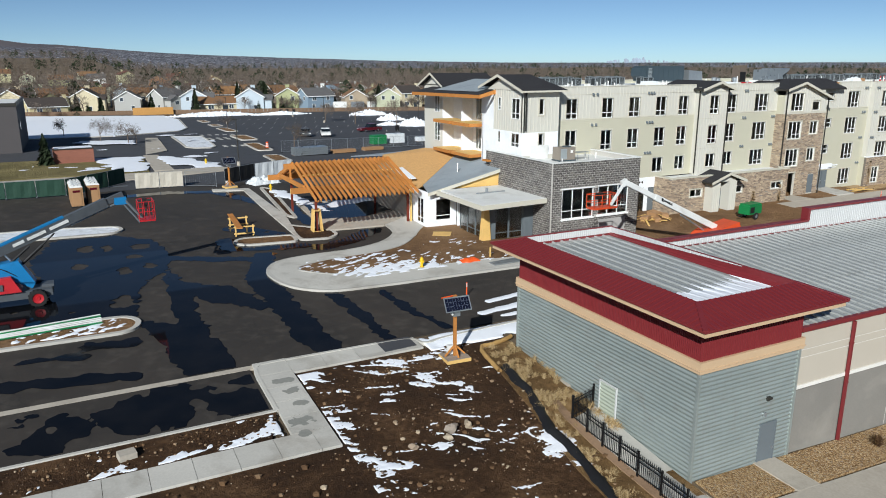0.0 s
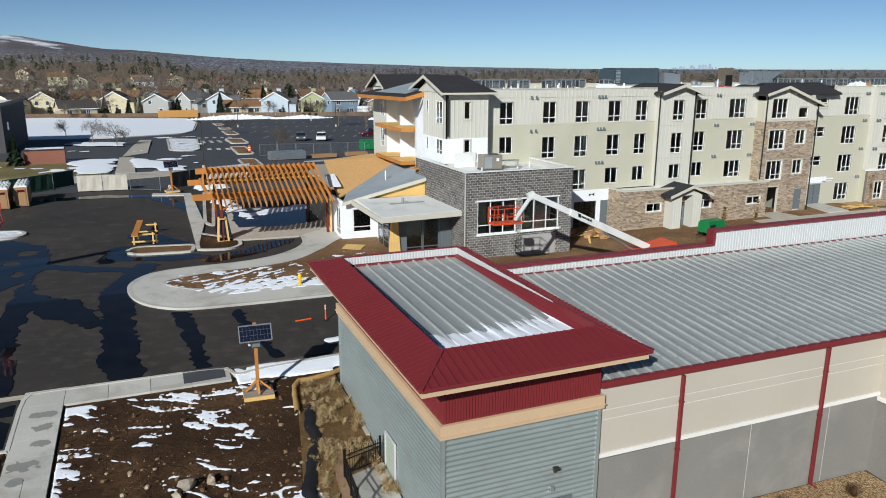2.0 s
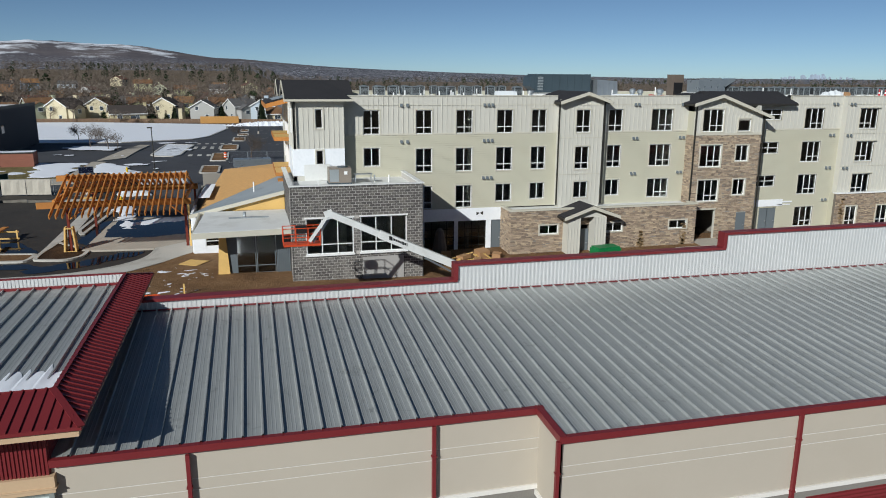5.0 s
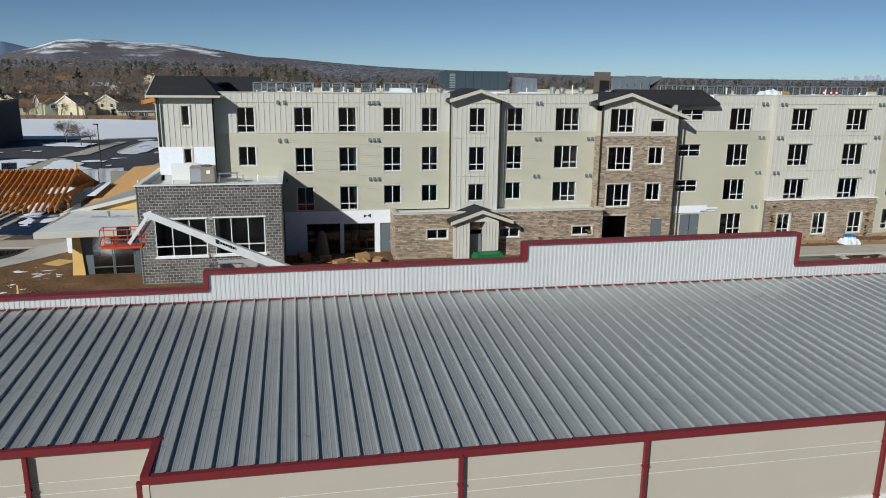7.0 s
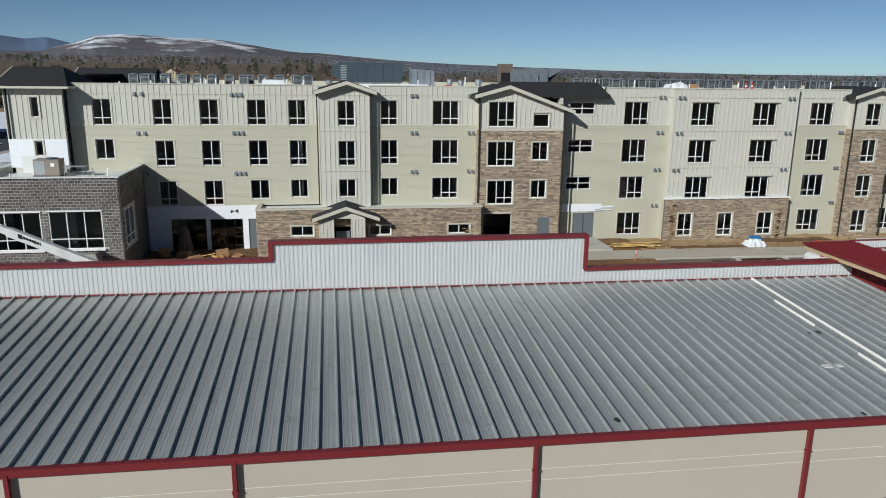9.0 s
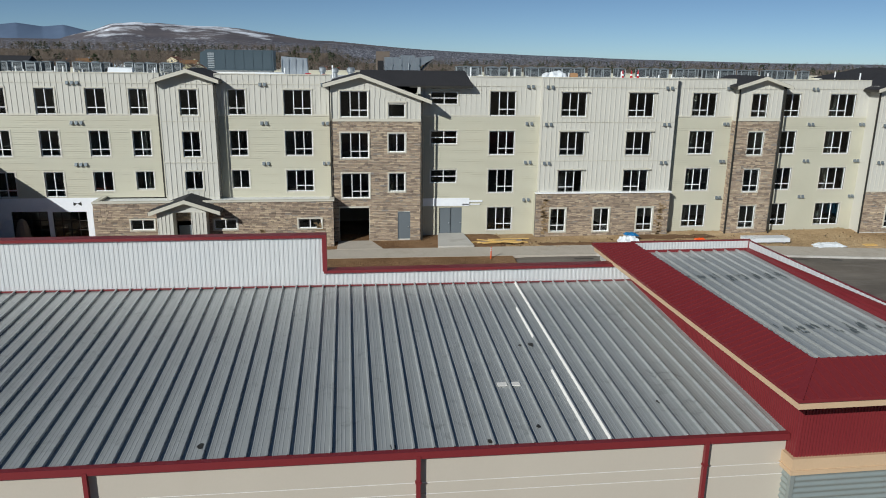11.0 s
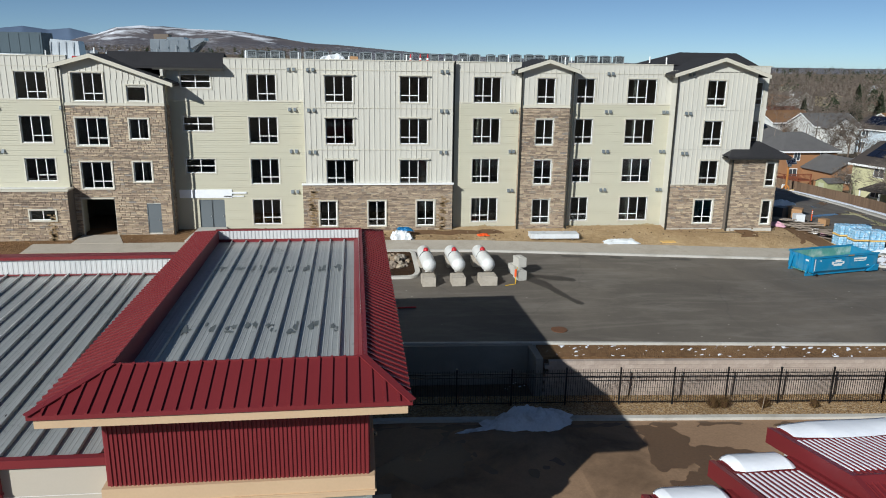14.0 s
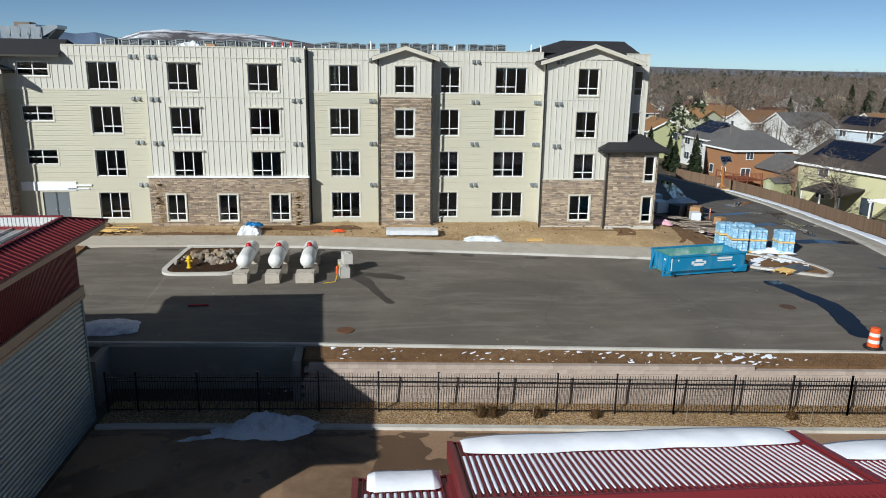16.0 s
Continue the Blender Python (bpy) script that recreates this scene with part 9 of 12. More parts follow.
part("drawbar", Geo().beam((-1.1, 0, 0.5), (-2.0, 0, 0.4), 0.1, 0.08), P["black"], gen)
for sy in (-0.62, 0.62):
    wheel(gen, 0.1, sy, 0.33, 0.33, 0.2, P["silver"])
for x, y, s in ((50.2, 53.5, 0.9), (51.2, 53.0, 0.6), (52.0, 54.3, 1.1), (49.2, 55.0, 0.8), (53.2, 53.9, 0.7), (47.6, 55.6, 1.0)):
    piece("debris_box", Geo().box(-s / 2, s / 2, -s / 3, s / 3, 0, s * 0.6).box(-s / 2, s / 2, s / 3, s / 3 + 0.2, s * 0.3, s * 0.62), P["tan"], "torn cardboard box among the rubble", "carton", group="rubble by the overhead doors", at=pose(x, y, land(x, y) + 0.13, 5, 4, x * 40))
for i in range(14):
    x, y = 51 + _cr2.gauss(0, 1.6), 54 + _cr2.gauss(0, 0.8)
    piece("scrap_board", Geo().box(-0.7, 0.7, -0.1, 0.1, 0, 0.04), M["timber_pale"], "scrap board among the rubble", "board", group="rubble by the overhead doors", at=pose(x, y, land(x, y) + 0.15 + 0.3 * _cr2.random(), _cr2.uniform(-20, 20), _cr2.uniform(-20, 20), _cr2.uniform(0, 180)))
# low buildings at the west edge
br = thing("brick_enclosure", "low red-brown masonry bin enclosure with snow on top", "enclosure", (0.2, 118.5, land(0, 118)), 3)
part("wall", Geo().box(-2.6, 2.6, -1.5, 1.5, 0, 2.1), surface("red_masonry", "8a5a4a", 0.9, var=0.2, big=1, fine=9, bump=0.3, stretch=(1, 1, 5)), br)
part("top_snow", Geo().box(-2.5, 2.5, -1.4, 1.4, 2.1, 2.2), M["snow"], br)
part("coping", Geo().box(-2.7, 2.7, -1.6, -1.4, 2.05, 2.2), M["dark_metal"], br)
dk = thing("dark_building", "plain dark grey building at the edge of the yard", "building", (-18, 150, land(-10, 150)), 0)
part("wall", Geo().box(-10, 11, -16, 10, 0, 7.5), surface("dark_wall", "4e4a4a", 0.85, var=0.1, bump=0.1), dk)
part("roof", Geo().box(-10, 10.6, -15.6, 9.6, 7.5, 7.6), M["membrane"], dk)
part("parapet", Geo().box(-10, 11.1, -16.1, -15.8, 7.5, 8.0).box(10.8, 11.1, -15.8, 10, 7.5, 8.0), M["dark_metal"], dk)
part("window", Geo().box(10.98, 11.04, -12, -10.5, 3.5, 4.8), HG2, dk)
piece("rooftop_unit", Geo().box(-1.2, 1.2, -1, 1, 0, 1.4).box(-1.0, 1.0, -0.8, 0.8, 1.4, 1.55), P["tan"], "tan rooftop unit on the dark building", "air conditioner", at=(-12, 138, land(-10, 150) + 7.6))
pl = thing("lamp_post", "slender dark car park lamp post", "street lamp", (21.0, 104.5, land(21, 104.5)))
part("pole", Geo().tube((0, 0, 0), (0, 0, 6.5), 0.08, 0.06), M["dark_metal"], pl)
part("lamp_head", Geo().box(-0.5, 0.1, -0.15, 0.15, 6.45, 6.6), M["dark_metal"], pl)
part("base", Geo().lathe([(0.0, 0.6), (0.25, 0.6), (0.25, 0.0)], (0, 0, 0), 12), M["concrete"], pl)
for x, y in ((36, 190), (60, 185), (85, 180), (60, 215)):
    copy_thing(pl, pose(x, y, land(x, y)))

# wrapped machine standing in the unfinished opening, and cartons
t = thing("covered_machine", "tall machine under a dark cover in the unfinished opening", "machine", (48.95, 56.3, land(48.9, 56.3) + 0.13), 10)
part("cover", Geo().lathe([(0.6, 0.0), (0.62, 0.5), (0.5, 1.1), (0.42, 1.6), (0.3, 2.0), (0.12, 2.2), (0.0, 2.22)], (0, 0, 0), 11), P["grey_brown"], t)
part("skid", Geo().box(-0.7, 0.7, -0.5, 0.5, -0.08, 0.06), M["timber_grey"], t)

# ---- on the apartment roof ----
def condenser_mesh():
    """Coil cabinet on sleepers: dark coil, pale corner posts, louvre bars and lid."""
    box = Geo().box(-0.36, 0.36, -0.36, 0.36, 0.3, 0.98)
    lou = Geo()
    for x in (-0.38, 0.32):
        for y in (-0.38, 0.32):
            lou.box(x, x + 0.06, y, y + 0.06, 0.26, 1.0)
    for i in range(6):
        z = 0.35 + i * 0.1
        lou.box(-0.32, 0.32, -0.375, -0.36, z, z + 0.022)
        lou.box(-0.375, -0.36, -0.32, 0.32, z, z + 0.022)
    fan = Geo().box(-0.39, 0.39, -0.39, 0.39, 1.0, 1.05).lathe([(0.32, 1.05), (0.32, 1.08), (0.1, 1.11), (0.0, 1.11)], (0, 0, 0), 12)
    feet = Geo().box(-0.5, 0.5, -0.33, -0.25, 0, 0.26).box(-0.5, 0.5, 0.25, 0.33, 0, 0.26)
    return box.mesh("cabinet"), lou.mesh("louvre"), fan.mesh("fan_guard"), feet.mesh("feet")


CM = condenser_mesh()


def condenser(x, y, z, rz=0):
    t = thing("condenser_unit", "grey louvred air conditioning condenser on the flat roof", "air conditioner", (x, y, z), rz, "roof condensers")
    for n_, m_, c in (("cabinet", CM[0], "coil_dark"), ("louvre", CM[1], "hvac"), ("fan_guard", CM[2], "hvac_mid"), ("feet", CM[3], "membrane")):
        ob = part(n_, m_, M[c], t)
        if n_ in ("louvre", "feet"):
            ob["kind"] = "stuff"


_rr = random.Random(17)
RZ = 13.34
for y, xs in ((63.2, [45.2, 48.3, 51.0] + [53.2 + i * 1.5 for i in range(4)]), (65.0, [44.0 + i * 1.35 for i in range(12)]), (68.5, [44.6 + i * 1.4 for i in range(11)]), (64.2, [84.5 + i * 1.9 for i in range(7)]), (66.6, [84.0 + i * 1.25 for i in range(13)]), (64.2, [102.3 + i * 1.15 for i in range(13)]), (67.0, [101.5 + i * 1.2 for i in range(13)]), (70.5, [85 + i * 1.3 for i in range(22)])):
    for x in xs:
        if _rr.random() < 0.74:
            condenser(x + _rr.uniform(-0.2, 0.2), y + _rr.uniform(-0.5, 0.5), RZ, _rr.choice((0, 0, 90)))
t = thing("rooftop_unit", "long dark grey rooftop air handler with louvred end", "air handler", (64.3, 68.0, RZ + 0.5))
part("casing", Geo().box(-2.9, 2.9, -1.2, 1.2, 0, 1.75), M["hvac_dark"], t)
for i in range(6):
    part("panel", Geo().box(-2.0 + i * 0.8, -1.26 + i * 0.8, -1.23, -1.2, 0.12, 1.62), M["hvac_dark"], t)
for i in range(9):
    part("louvre_blade", Geo().box(-2.75, -2.2, -1.24, -1.2, 0.2 + i * 0.15, 0.28 + i * 0.15), M["hvac"], t)
part("hood", Geo().hexa([(-3.5, -1, 0.6), (-2.9, -1, 0.2), (-2.9, 1, 0.2), (-3.5, 1, 0.6)], [(-3.4, -1, 1.5), (-2.9, -1, 1.7), (-2.9, 1, 1.7), (-3.4, 1, 1.5)]), M["hvac_dark"], t)
part("kerb_frame", Geo().box(-2.7, 2.7, -1.0, 1.0, -0.5, 0), M["membrane"], t)
t = thing("rooftop_unit", "pale blue-grey rooftop unit with a sloping intake hood", "air handler", (78.6, 63.8, RZ + 0.55))
part("casing", Geo().box(-1.7, 1.3, -1.0, 1.0, 0, 1.25), P["silver"], t)
for i in range(4):
    part("panel", Geo().box(-1.66 + i * 0.74, -0.98 + i * 0.74, -1.025, -1.0, 0.06, 1.18), P["silver"], t)
    part("latch", Geo().box(-1.05 + i * 0.74, -1.0 + i * 0.74, -1.05, -1.025, 0.5, 0.66), M["hvac_dark"], t)
part("side_panel", Geo().box(-1.73, -1.7, -0.9, 0.9, 0.08, 1.16), P["silver"], t)
part("hood", Geo().hexa([(1.3, -0.9, 0.5), (2.5, -0.9, 1.2), (2.5, 0.9, 1.2), (1.3, 0.9, 0.5)], [(1.3, -0.9, 1.3), (2.5, -0.9, 1.4), (2.5, 0.9, 1.4), (1.3, 0.9, 1.3)]), P["silver"], t)
part("filter_grid", Geo().hexa([(1.32, -0.88, 0.04), (1.36, -0.88, 0.0), (1.36, 0.88, 0.0), (1.32, 0.88, 0.04)], [(2.3, -0.88, 1.1), (2.36, -0.88, 1.08), (2.36, 0.88, 1.08), (2.3, 0.88, 1.1)]), M["coil_dark"], t, "dark intake filter")
part("upper_box", Geo().box(-0.4, 0.9, -0.9, 0.9, 1.25, 1.42), P["silver"], t)
part("kerb_frame", Geo().box(-2.2, 1.9, -1.1, 1.1, -0.55, 0), M["membrane"], t)
part("gas_pipe", Geo().tube((-1.2, -1.12, -0.5), (-1.2, -1.12, 0.5), 0.03, n=6).tube((0.3, -1.12, -0.5), (0.3, -1.12, 0.8), 0.03, n=6), M["galv"], t)
t = thing("duct_box", "silver foil wrapped duct beside the air handler", "duct", (69.0, 67.4, RZ))
part("casing", Geo().hexa([(-1.1, -0.8, 0.1), (1.2, -0.8, 0.1), (1.2, 0.8, 0.1), (-1.1, 0.8, 0.1)], [(-1.1, -0.7, 1.75), (1.1, -0.7, 1.6), (1.1, 0.7, 1.6), (-1.1, 0.7, 1.75)]), M["galv"], t)
for i in range(4):
    part("seam", Geo().box(-1.12 + i * 0.6, -1.06 + i * 0.6, -0.83, -0.8, 0.1, 1.55), M["galv"], t)
part("stand", Geo().box(-1.0, 1.0, -0.7, 0.7, 0, 0.1), M["membrane"], t)
t = thing("rooftop_unit", "upright brown-grey louvred exhaust unit", "air handler", (76.9, 67.0, RZ))
part("casing", Geo().box(-0.6, 0.6, -0.6, 0.6, 0.2, 2.3), P["grey_brown"], t)
part("grille", Geo().box(-0.5, 0.5, -0.63, -0.6, 0.3, 1.5), P["black"], t)
part("base", Geo().box(-0.65, 0.65, -0.65, 0.65, 0, 0.2), M["membrane"], t)
for x, y, r, h in ((68.4, 69, 0.45, 1.2), (69.6, 70, 0.3, 0.9), (71.5, 66, 0.3, 0.9), (72.6, 66.4, 0.3, 0.8), (74.0, 65, 0.35, 0.9), (60.5, 66, 0.3, 0.7)):
    piece("roof_cowl", Geo().lathe([(r * 0.7, 0), (r * 0.7, h * 0.5), (r, h * 0.55), (r, h * 0.9), (r * 0.6, h), (0.0, h * 1.02)], (0, 0, 0), 14), M["galv"], "round galvanised exhaust cowl on the roof", "roof vent", at=(x, y, RZ))
for i in range(34):
    x, y, h = _rr.uniform(43, 120), _rr.uniform(59, 66), _rr.uniform(0.5, 1.1)
    if abs(x - 78.6) < 3 or abs(x - 64) < 4:
        continue
    piece("vent_pipe", Geo().tube((0, 0, 0), (0, 0, h), 0.055, n=8), M["white_frame"], "white plastic vent pipe on the flat roof", "pipe", group="roof vent pipes", at=(x, y, RZ))
for x, y, w, d, h, c, lb in ((56.0, 60.5, 2.0, 0.9, 0.75, "film", "white sheeted pallet"), (67.5, 60.2, 2.6, 0.8, 0.5, "film", "white sheeted pallet"), (88.6, 60.6, 1.8, 1.0, 0.25, "tan", "stack of boards"), (70.5, 60.6, 0.5, 0.5, 0.45, "red", "red fuel can"), (71.8, 60.8, 0.4, 0.4, 0.4, "red", "red fuel can"), (96.0, 61, 0.8, 0.4, 0.3, "red", "red tool bag"), (93.0, 61.2, 0.7, 0.7, 0.7, "tan", "brown carton"), (80.2, 60.8, 2.4, 0.8, 0.5, "film", "white sheeted pallet"), (86.5, 60.8, 1.2, 0.8, 0.4, "black", "dark bundle of felt")):
    piece("building_material", Geo().hexa([(-w / 2, -d / 2, 0), (w / 2, -d / 2, 0), (w / 2, d / 2, 0), (-w / 2, d / 2, 0)], [(-w * 0.42, -d * 0.4, h), (w * 0.44, -d * 0.42, h * 0.92), (w * 0.42, d * 0.4, h), (-w * 0.44, d * 0.42, h * 0.95)]), P[c], lb + " lying on the flat roof", "building material", at=pose(x, y, RZ, 0, 0, _rr.uniform(-10, 10)))
piece("tarpaulin", crumpled(2.4, 1.6, 1.0, _rr, 31), P["film"], "white tarpaulin heap on the flat roof", "tarpaulin", at=(91.3, 61.2, RZ))
for x in (97.6, 98.4, 99.0):
    t = thing("traffic_cone", "red and white traffic cone on the flat roof", "traffic cone", (x, 61.6, RZ), group="cones on the roof")
    part("cone", Geo().lathe([(0.16, 0.04), (0.04, 0.95), (0.0, 0.96)], (0, 0, 0), 12), P["red"], t)
    part("band", Geo().lathe([(0.105, 0.5), (0.085, 0.65)], (0, 0, 0), 12), P["white"], t)
    part("base", Geo().box(-0.2, 0.2, -0.2, 0.2, 0, 0.05), P["black"], t)

# ---- retaining wall, iron fence, red sheds, snow ----
WALL_BLOCK = ramp_island("wall_block", ((0, "a8988c"), (0.4, "b0a093"), (0.7, "b6a699"), (1, "ac9c90")), fine=10, source="object")
WALL_BLOCK_J = ramp_island("wall_block_joined", ((0, "a8988c"), (0.4, "b0a093"), (0.7, "b6a699"), (1, "ac9c90")), fine=10)
rw = thing("retaining_wall", "retaining wall of split tan concrete blocks with stepped top", "wall", kind="structure")
bme = Geo().hexa([(0.002, 0.0, 0.004), (0.448, 0.0, 0.004), (0.448, 0.3, 0.004), (0.002, 0.3, 0.004)], [(0.002, 0.012, 0.198), (0.448, 0.012, 0.198), (0.448, 0.3, 0.198), (0.002, 0.3, 0.198)]).mesh("wall_block")
bme.materials.append(WALL_BLOCK)
rest_w = Geo()
cnt = 0
for r in range(10):
    z = -2.75 + r * 0.2
    for c in range(140):
        x = 86.5 + c * 0.45 + (0.22 if r % 2 else 0)
        y = 33.72 - skew(x) + r * 0.02
        top = land(x, 34.4 - skew(x) + 0.2) + 0.12 + (0.1 if x < 106 else 0.0)
        if z + 0.2 > top + 0.06 or x < 101.9:
            continue
        a = pose(x, y, z, 0, 0, -4.0 if x > 95 else 0)
        if 103 < x < 127 and z > -1.45 and cnt < 300:
            part("wall_block", bme, None, rw, at=a)
            cnt += 1
        else:
            n = len(rest_w.v)
            rest_w.hexa([tuple(a @ v.co) for v in list(bme.vertices)[:4]], [tuple(a @ v.co) for v in list(bme.vertices)[4:]])
part("lower_courses", rest_w, WALL_BLOCK_J, rw)["kind"] = "stuff"
part("bay_wall", Geo().hexa([(92.8, 35.42, -2.8), (102.0, 34.93, -2.8), (102.0, 35.2, -2.8), (92.8, 35.72, -2.8)], [(92.8, 35.42, -0.5), (102.0, 34.93, -0.5), (102.0, 35.2, -0.5), (92.8, 35.72, -0.5)]), M["block_grey"], rw, "plain concrete back wall of the sunken bay")
part("bay_wall", Geo().hexa([(101.75, 33.2, -2.8), (102.1, 33.2, -2.8), (102.1, 35.0, -2.8), (101.75, 35.0, -2.8)], [(101.75, 33.2, -0.5), (102.1, 33.2, -0.5), (102.1, 35.0, -0.5), (101.75, 35.0, -0.5)]), M["block_grey"], rw, "plain concrete side wall of the sunken bay")
part("bay_wall", Geo().box(92.6, 92.95, 33.6, 35.45, -2.8, -0.5), M["block_grey"], rw, "plain concrete side wall of the sunken bay")


def iron_fence(path, h, label, spacing=2.44):
    t = thing("iron_fence", label, "fence")
    for (xa, ya), (xb, yb) in zip(path, path[1:]):
        L = math.dist((xa, ya), (xb, yb))
        n = max(1, round(L / spacing))
        w = L / n
        ang = math.degrees(math.atan2(yb - ya, xb - xa))
        post = Geo().box(-0.035, 0.035, -0.035, 0.035, 0, h + 0.08).box(-0.045, 0.045, -0.045, 0.045, h + 0.08, h + 0.1).mesh("post")
        rails = [Geo().box(0.035, w - 0.035, -0.018, 0.018, z, z + 0.035).mesh("rail") for z in (0.12, h - 0.38, h - 0.2)]
        k = max(2, round(w / 0.115))
        pick = Geo().box(-0.009, 0.009, -0.009, 0.009, 0.06, h).mesh("picket")
        for m_ in (post, pick, *rails):
            m_.materials.append(M["black_iron"])
        for i in range(n):
            x, y = xa + (xb - xa) * i / n, ya + (yb - ya) * i / n
            z = land(x, y) + 0.1
            a = pose(x, y, z, 0, 0, ang)
            p = part("post", post, None, t, at=a)
            for m_ in rails:
                part("rail", m_, None, t, at=a)
            g = Geo()
            for j in range(1, k):
                u = w * j / k
                g.box(u - 0.009, u + 0.009, -0.009, 0.009, 0.06, h)
            q = part("pickets", g, M["black_iron"], t, at=a)
            q.name = "picket_panel"
            q["kind"] = "stuff"
        part("post", post, None, t, at=pose(xb, yb, land(xb, yb) + 0.1, 0, 0, ang))
    return t


iron_fence([(93.7, 32.6), (95.0, 32.6)] + [e(x, 32.7) for x in (103, 111, 119, 127, 135, 143)], 1.85, "black wrought iron fence below the retaining wall")
iron_fence([(19.92, 25.2), (19.8, 22.8), (19.82, 20.5), (19.7, 12)], 1.1, "low black wrought iron fence beside the storage tower", 1.4)
iron_fence([(19.96, 25.24), (21.6, 25.75)], 1.1, "short black iron gate panel against the tower", 1.3)


def shed(x0, x1, yr, y1, zb, zr, label):
    """A low gabled shed: red ribbed roof with its ridge along x at yr, far eave at y1."""
    y0 = 2 * yr - y1
    t = thing("storage_shed", label, "shed")
    for a, b, o in (((x0 + 0.4, y1 - 0.4), (x0 + 0.4, y0 + 0.4), (-1, 0)), ((x1 - 0.4, y1 - 0.4), (x0 + 0.4, y1 - 0.4), (0, 1)), ((x0 + 0.4, y0 + 0.4), (x1 - 0.4, y0 + 0.4), (0, -1)), ((x1 - 0.4, y0 + 0.4), (x1 - 0.4, y1 - 0.4), (1, 0))):
        part("wall", corrugated(Geo(), a, b, -2.8, zb - 0.1, 0.3, 0.03, o, True, True), M["panel_white"], t)
    n = int((x1 - x0) / 0.2)
    w = (x1 - x0) / n
    prof = []
    for i in range(n):
        x = x0 + i * w
        prof += [(x, 0), (x + w * 0.72, 0), (x + w * 0.8, 0.045), (x + w * 0.92, 0.045)]
    prof.append((x1, 0))
    for ya, za, yb, zb_ in ((yr, zr, y1, zb), (y0, zb, yr, zr)):
        part("roof", Geo().sheet([[(x, ya, za + h) for x, h in prof], [(x, yb, zb_ + h) for x, h in prof]]), M["red_metal"], t, "dark red ribbed roof slope")
    part("ridge_cap", Geo().hexa([(x0, yr - 0.3, zr - 0.05), (x1, yr - 0.3, zr - 0.05), (x1, yr + 0.3, zr - 0.05), (x0, yr + 0.3, zr - 0.05)], [(x0, yr - 0.03, zr + 0.1), (x1, yr - 0.03, zr + 0.1), (x1, yr + 0.03, zr + 0.1), (x0, yr + 0.03, zr + 0.1)]), M["red_metal"], t)
    for xa, xb in ((x0 - 0.14, x0 + 0.05), (x1 - 0.05, x1 + 0.14)):
        for ya, za, yb, zb_ in ((y0, zb, yr, zr), (yr, zr, y1, zb)):
            lo = [(xa, ya, za - 0.5), (xb, ya, za - 0.5), (xb, yb, zb_ - 0.5), (xa, yb, zb_ - 0.5)]
            part("barge_board", Geo().hexa(lo, [(x, y, z + 0.6) for x, y, z in lo]), M["red_metal"], t)
    for y in (y0, y1):
        part("eave_trim", Geo().box(x0 - 0.06, x1 + 0.06, y - 0.04, y + 0.06, zb - 0.3, zb + 0.03), M["red_metal"], t)
    part("gable_end", Geo().extrude([(x0 + 0.4, y0 + 0.4, zb - 0.12), (x0 + 0.4, y1 - 0.4, zb - 0.12), (x0 + 0.4, yr, zr - 0.12)], (0.1, 0, 0)), M["panel_white"], t)
    return t


def shed_snow(x0, x1, yr, y1, zb, zr, cover, seed):
    """Snow slid down to the cold eave, and what is left of it in the pans."""
    top, strips = Geo(), Geo()
    slope = lambda y: zr + (zb - zr) * (y - yr) / (y1 - yr)
    n = 90
    rows = []
    for k in range(9):
        f = k / 8
        row = []
        for i in range(n + 1):
            u = i / n
            x = x0 + 0.3 + (x1 - x0 - 0.55) * u
            edge = min(1.0, min(u, 1 - u) * 9) ** 0.5
            dep = cover * (0.95 + 0.1 * fbm(x, 0, 0.35, seed)) * (0.75 + 0.25 * edge)
            y = y1 + 0.12 - dep * f
            thick = (0.06 + 0.2 * edge) * math.sin(math.pi * min(0.98, 0.2 + 0.8 * f)) ** 0.6 * (1 + 0.18 * fbm(x, y, 0.5, seed))
            row.append((x, y, slope(min(y, y1)) + 0.03 + max(0.0, thick)))
        rows.append(row)
    top.sheet(rows)
    top.sheet([rows[0], [(x, y - 0.05, zb - 0.02) for x, y, z in rows[0]]])
    w = (x1 - x0) / int((x1 - x0) / 0.2)
    for i in range(1, int((x1 - x0) / w) - 1):
        x = x0 + i * w
        ya = yr + 0.42 + 0.2 * abs(fbm(x, 3, 0.6, seed))
        yb = y1 - cover * 0.85
        pts = []
        for j in range(14):
            y = ya + (yb - ya) * j / 13
            wd = w * (0.31 + 0.05 * fbm(x, y, 1.5, seed)) * min(1.0, 0.4 + j * 0.3)
            pts.append([(x + w * 0.36 - wd, y, slope(y) + 0.005), (x + w * 0.36 - wd * 0.6, y, slope(y) + 0.035), (x + w * 0.36 + wd * 0.6, y, slope(y) + 0.035), (x + w * 0.36 + wd, y, slope(y) + 0.005)])
        strips.sheet(pts)
    piece("roof_snow", top, M["snow"], "thick white snow along the cold eave of the shed roof", "snow", smooth=True)
    piece("roof_snow_strips", strips, M["snow"], "melting snow lying between the roof ribs", "snow", "stuff", smooth=True)


for a in ((105.0, 107.75, 17.15, 21.6, 0.5, 1.3), (108.0, 119.6, 18.65, 23.15, 0.75, 1.55), (119.9, 134, 17.9, 22.4, 0.55, 1.35), (102.0, 104.75, 15.6, 20.1, 0.35, 1.15)):
    shed(*a, "low red roofed storage shed with snow on its cold slope")
    shed_snow(*a, 1.45 if a[1] - a[0] > 4 else 1.3, a[0])

# shovelled snow heap in the shade, and snow remains


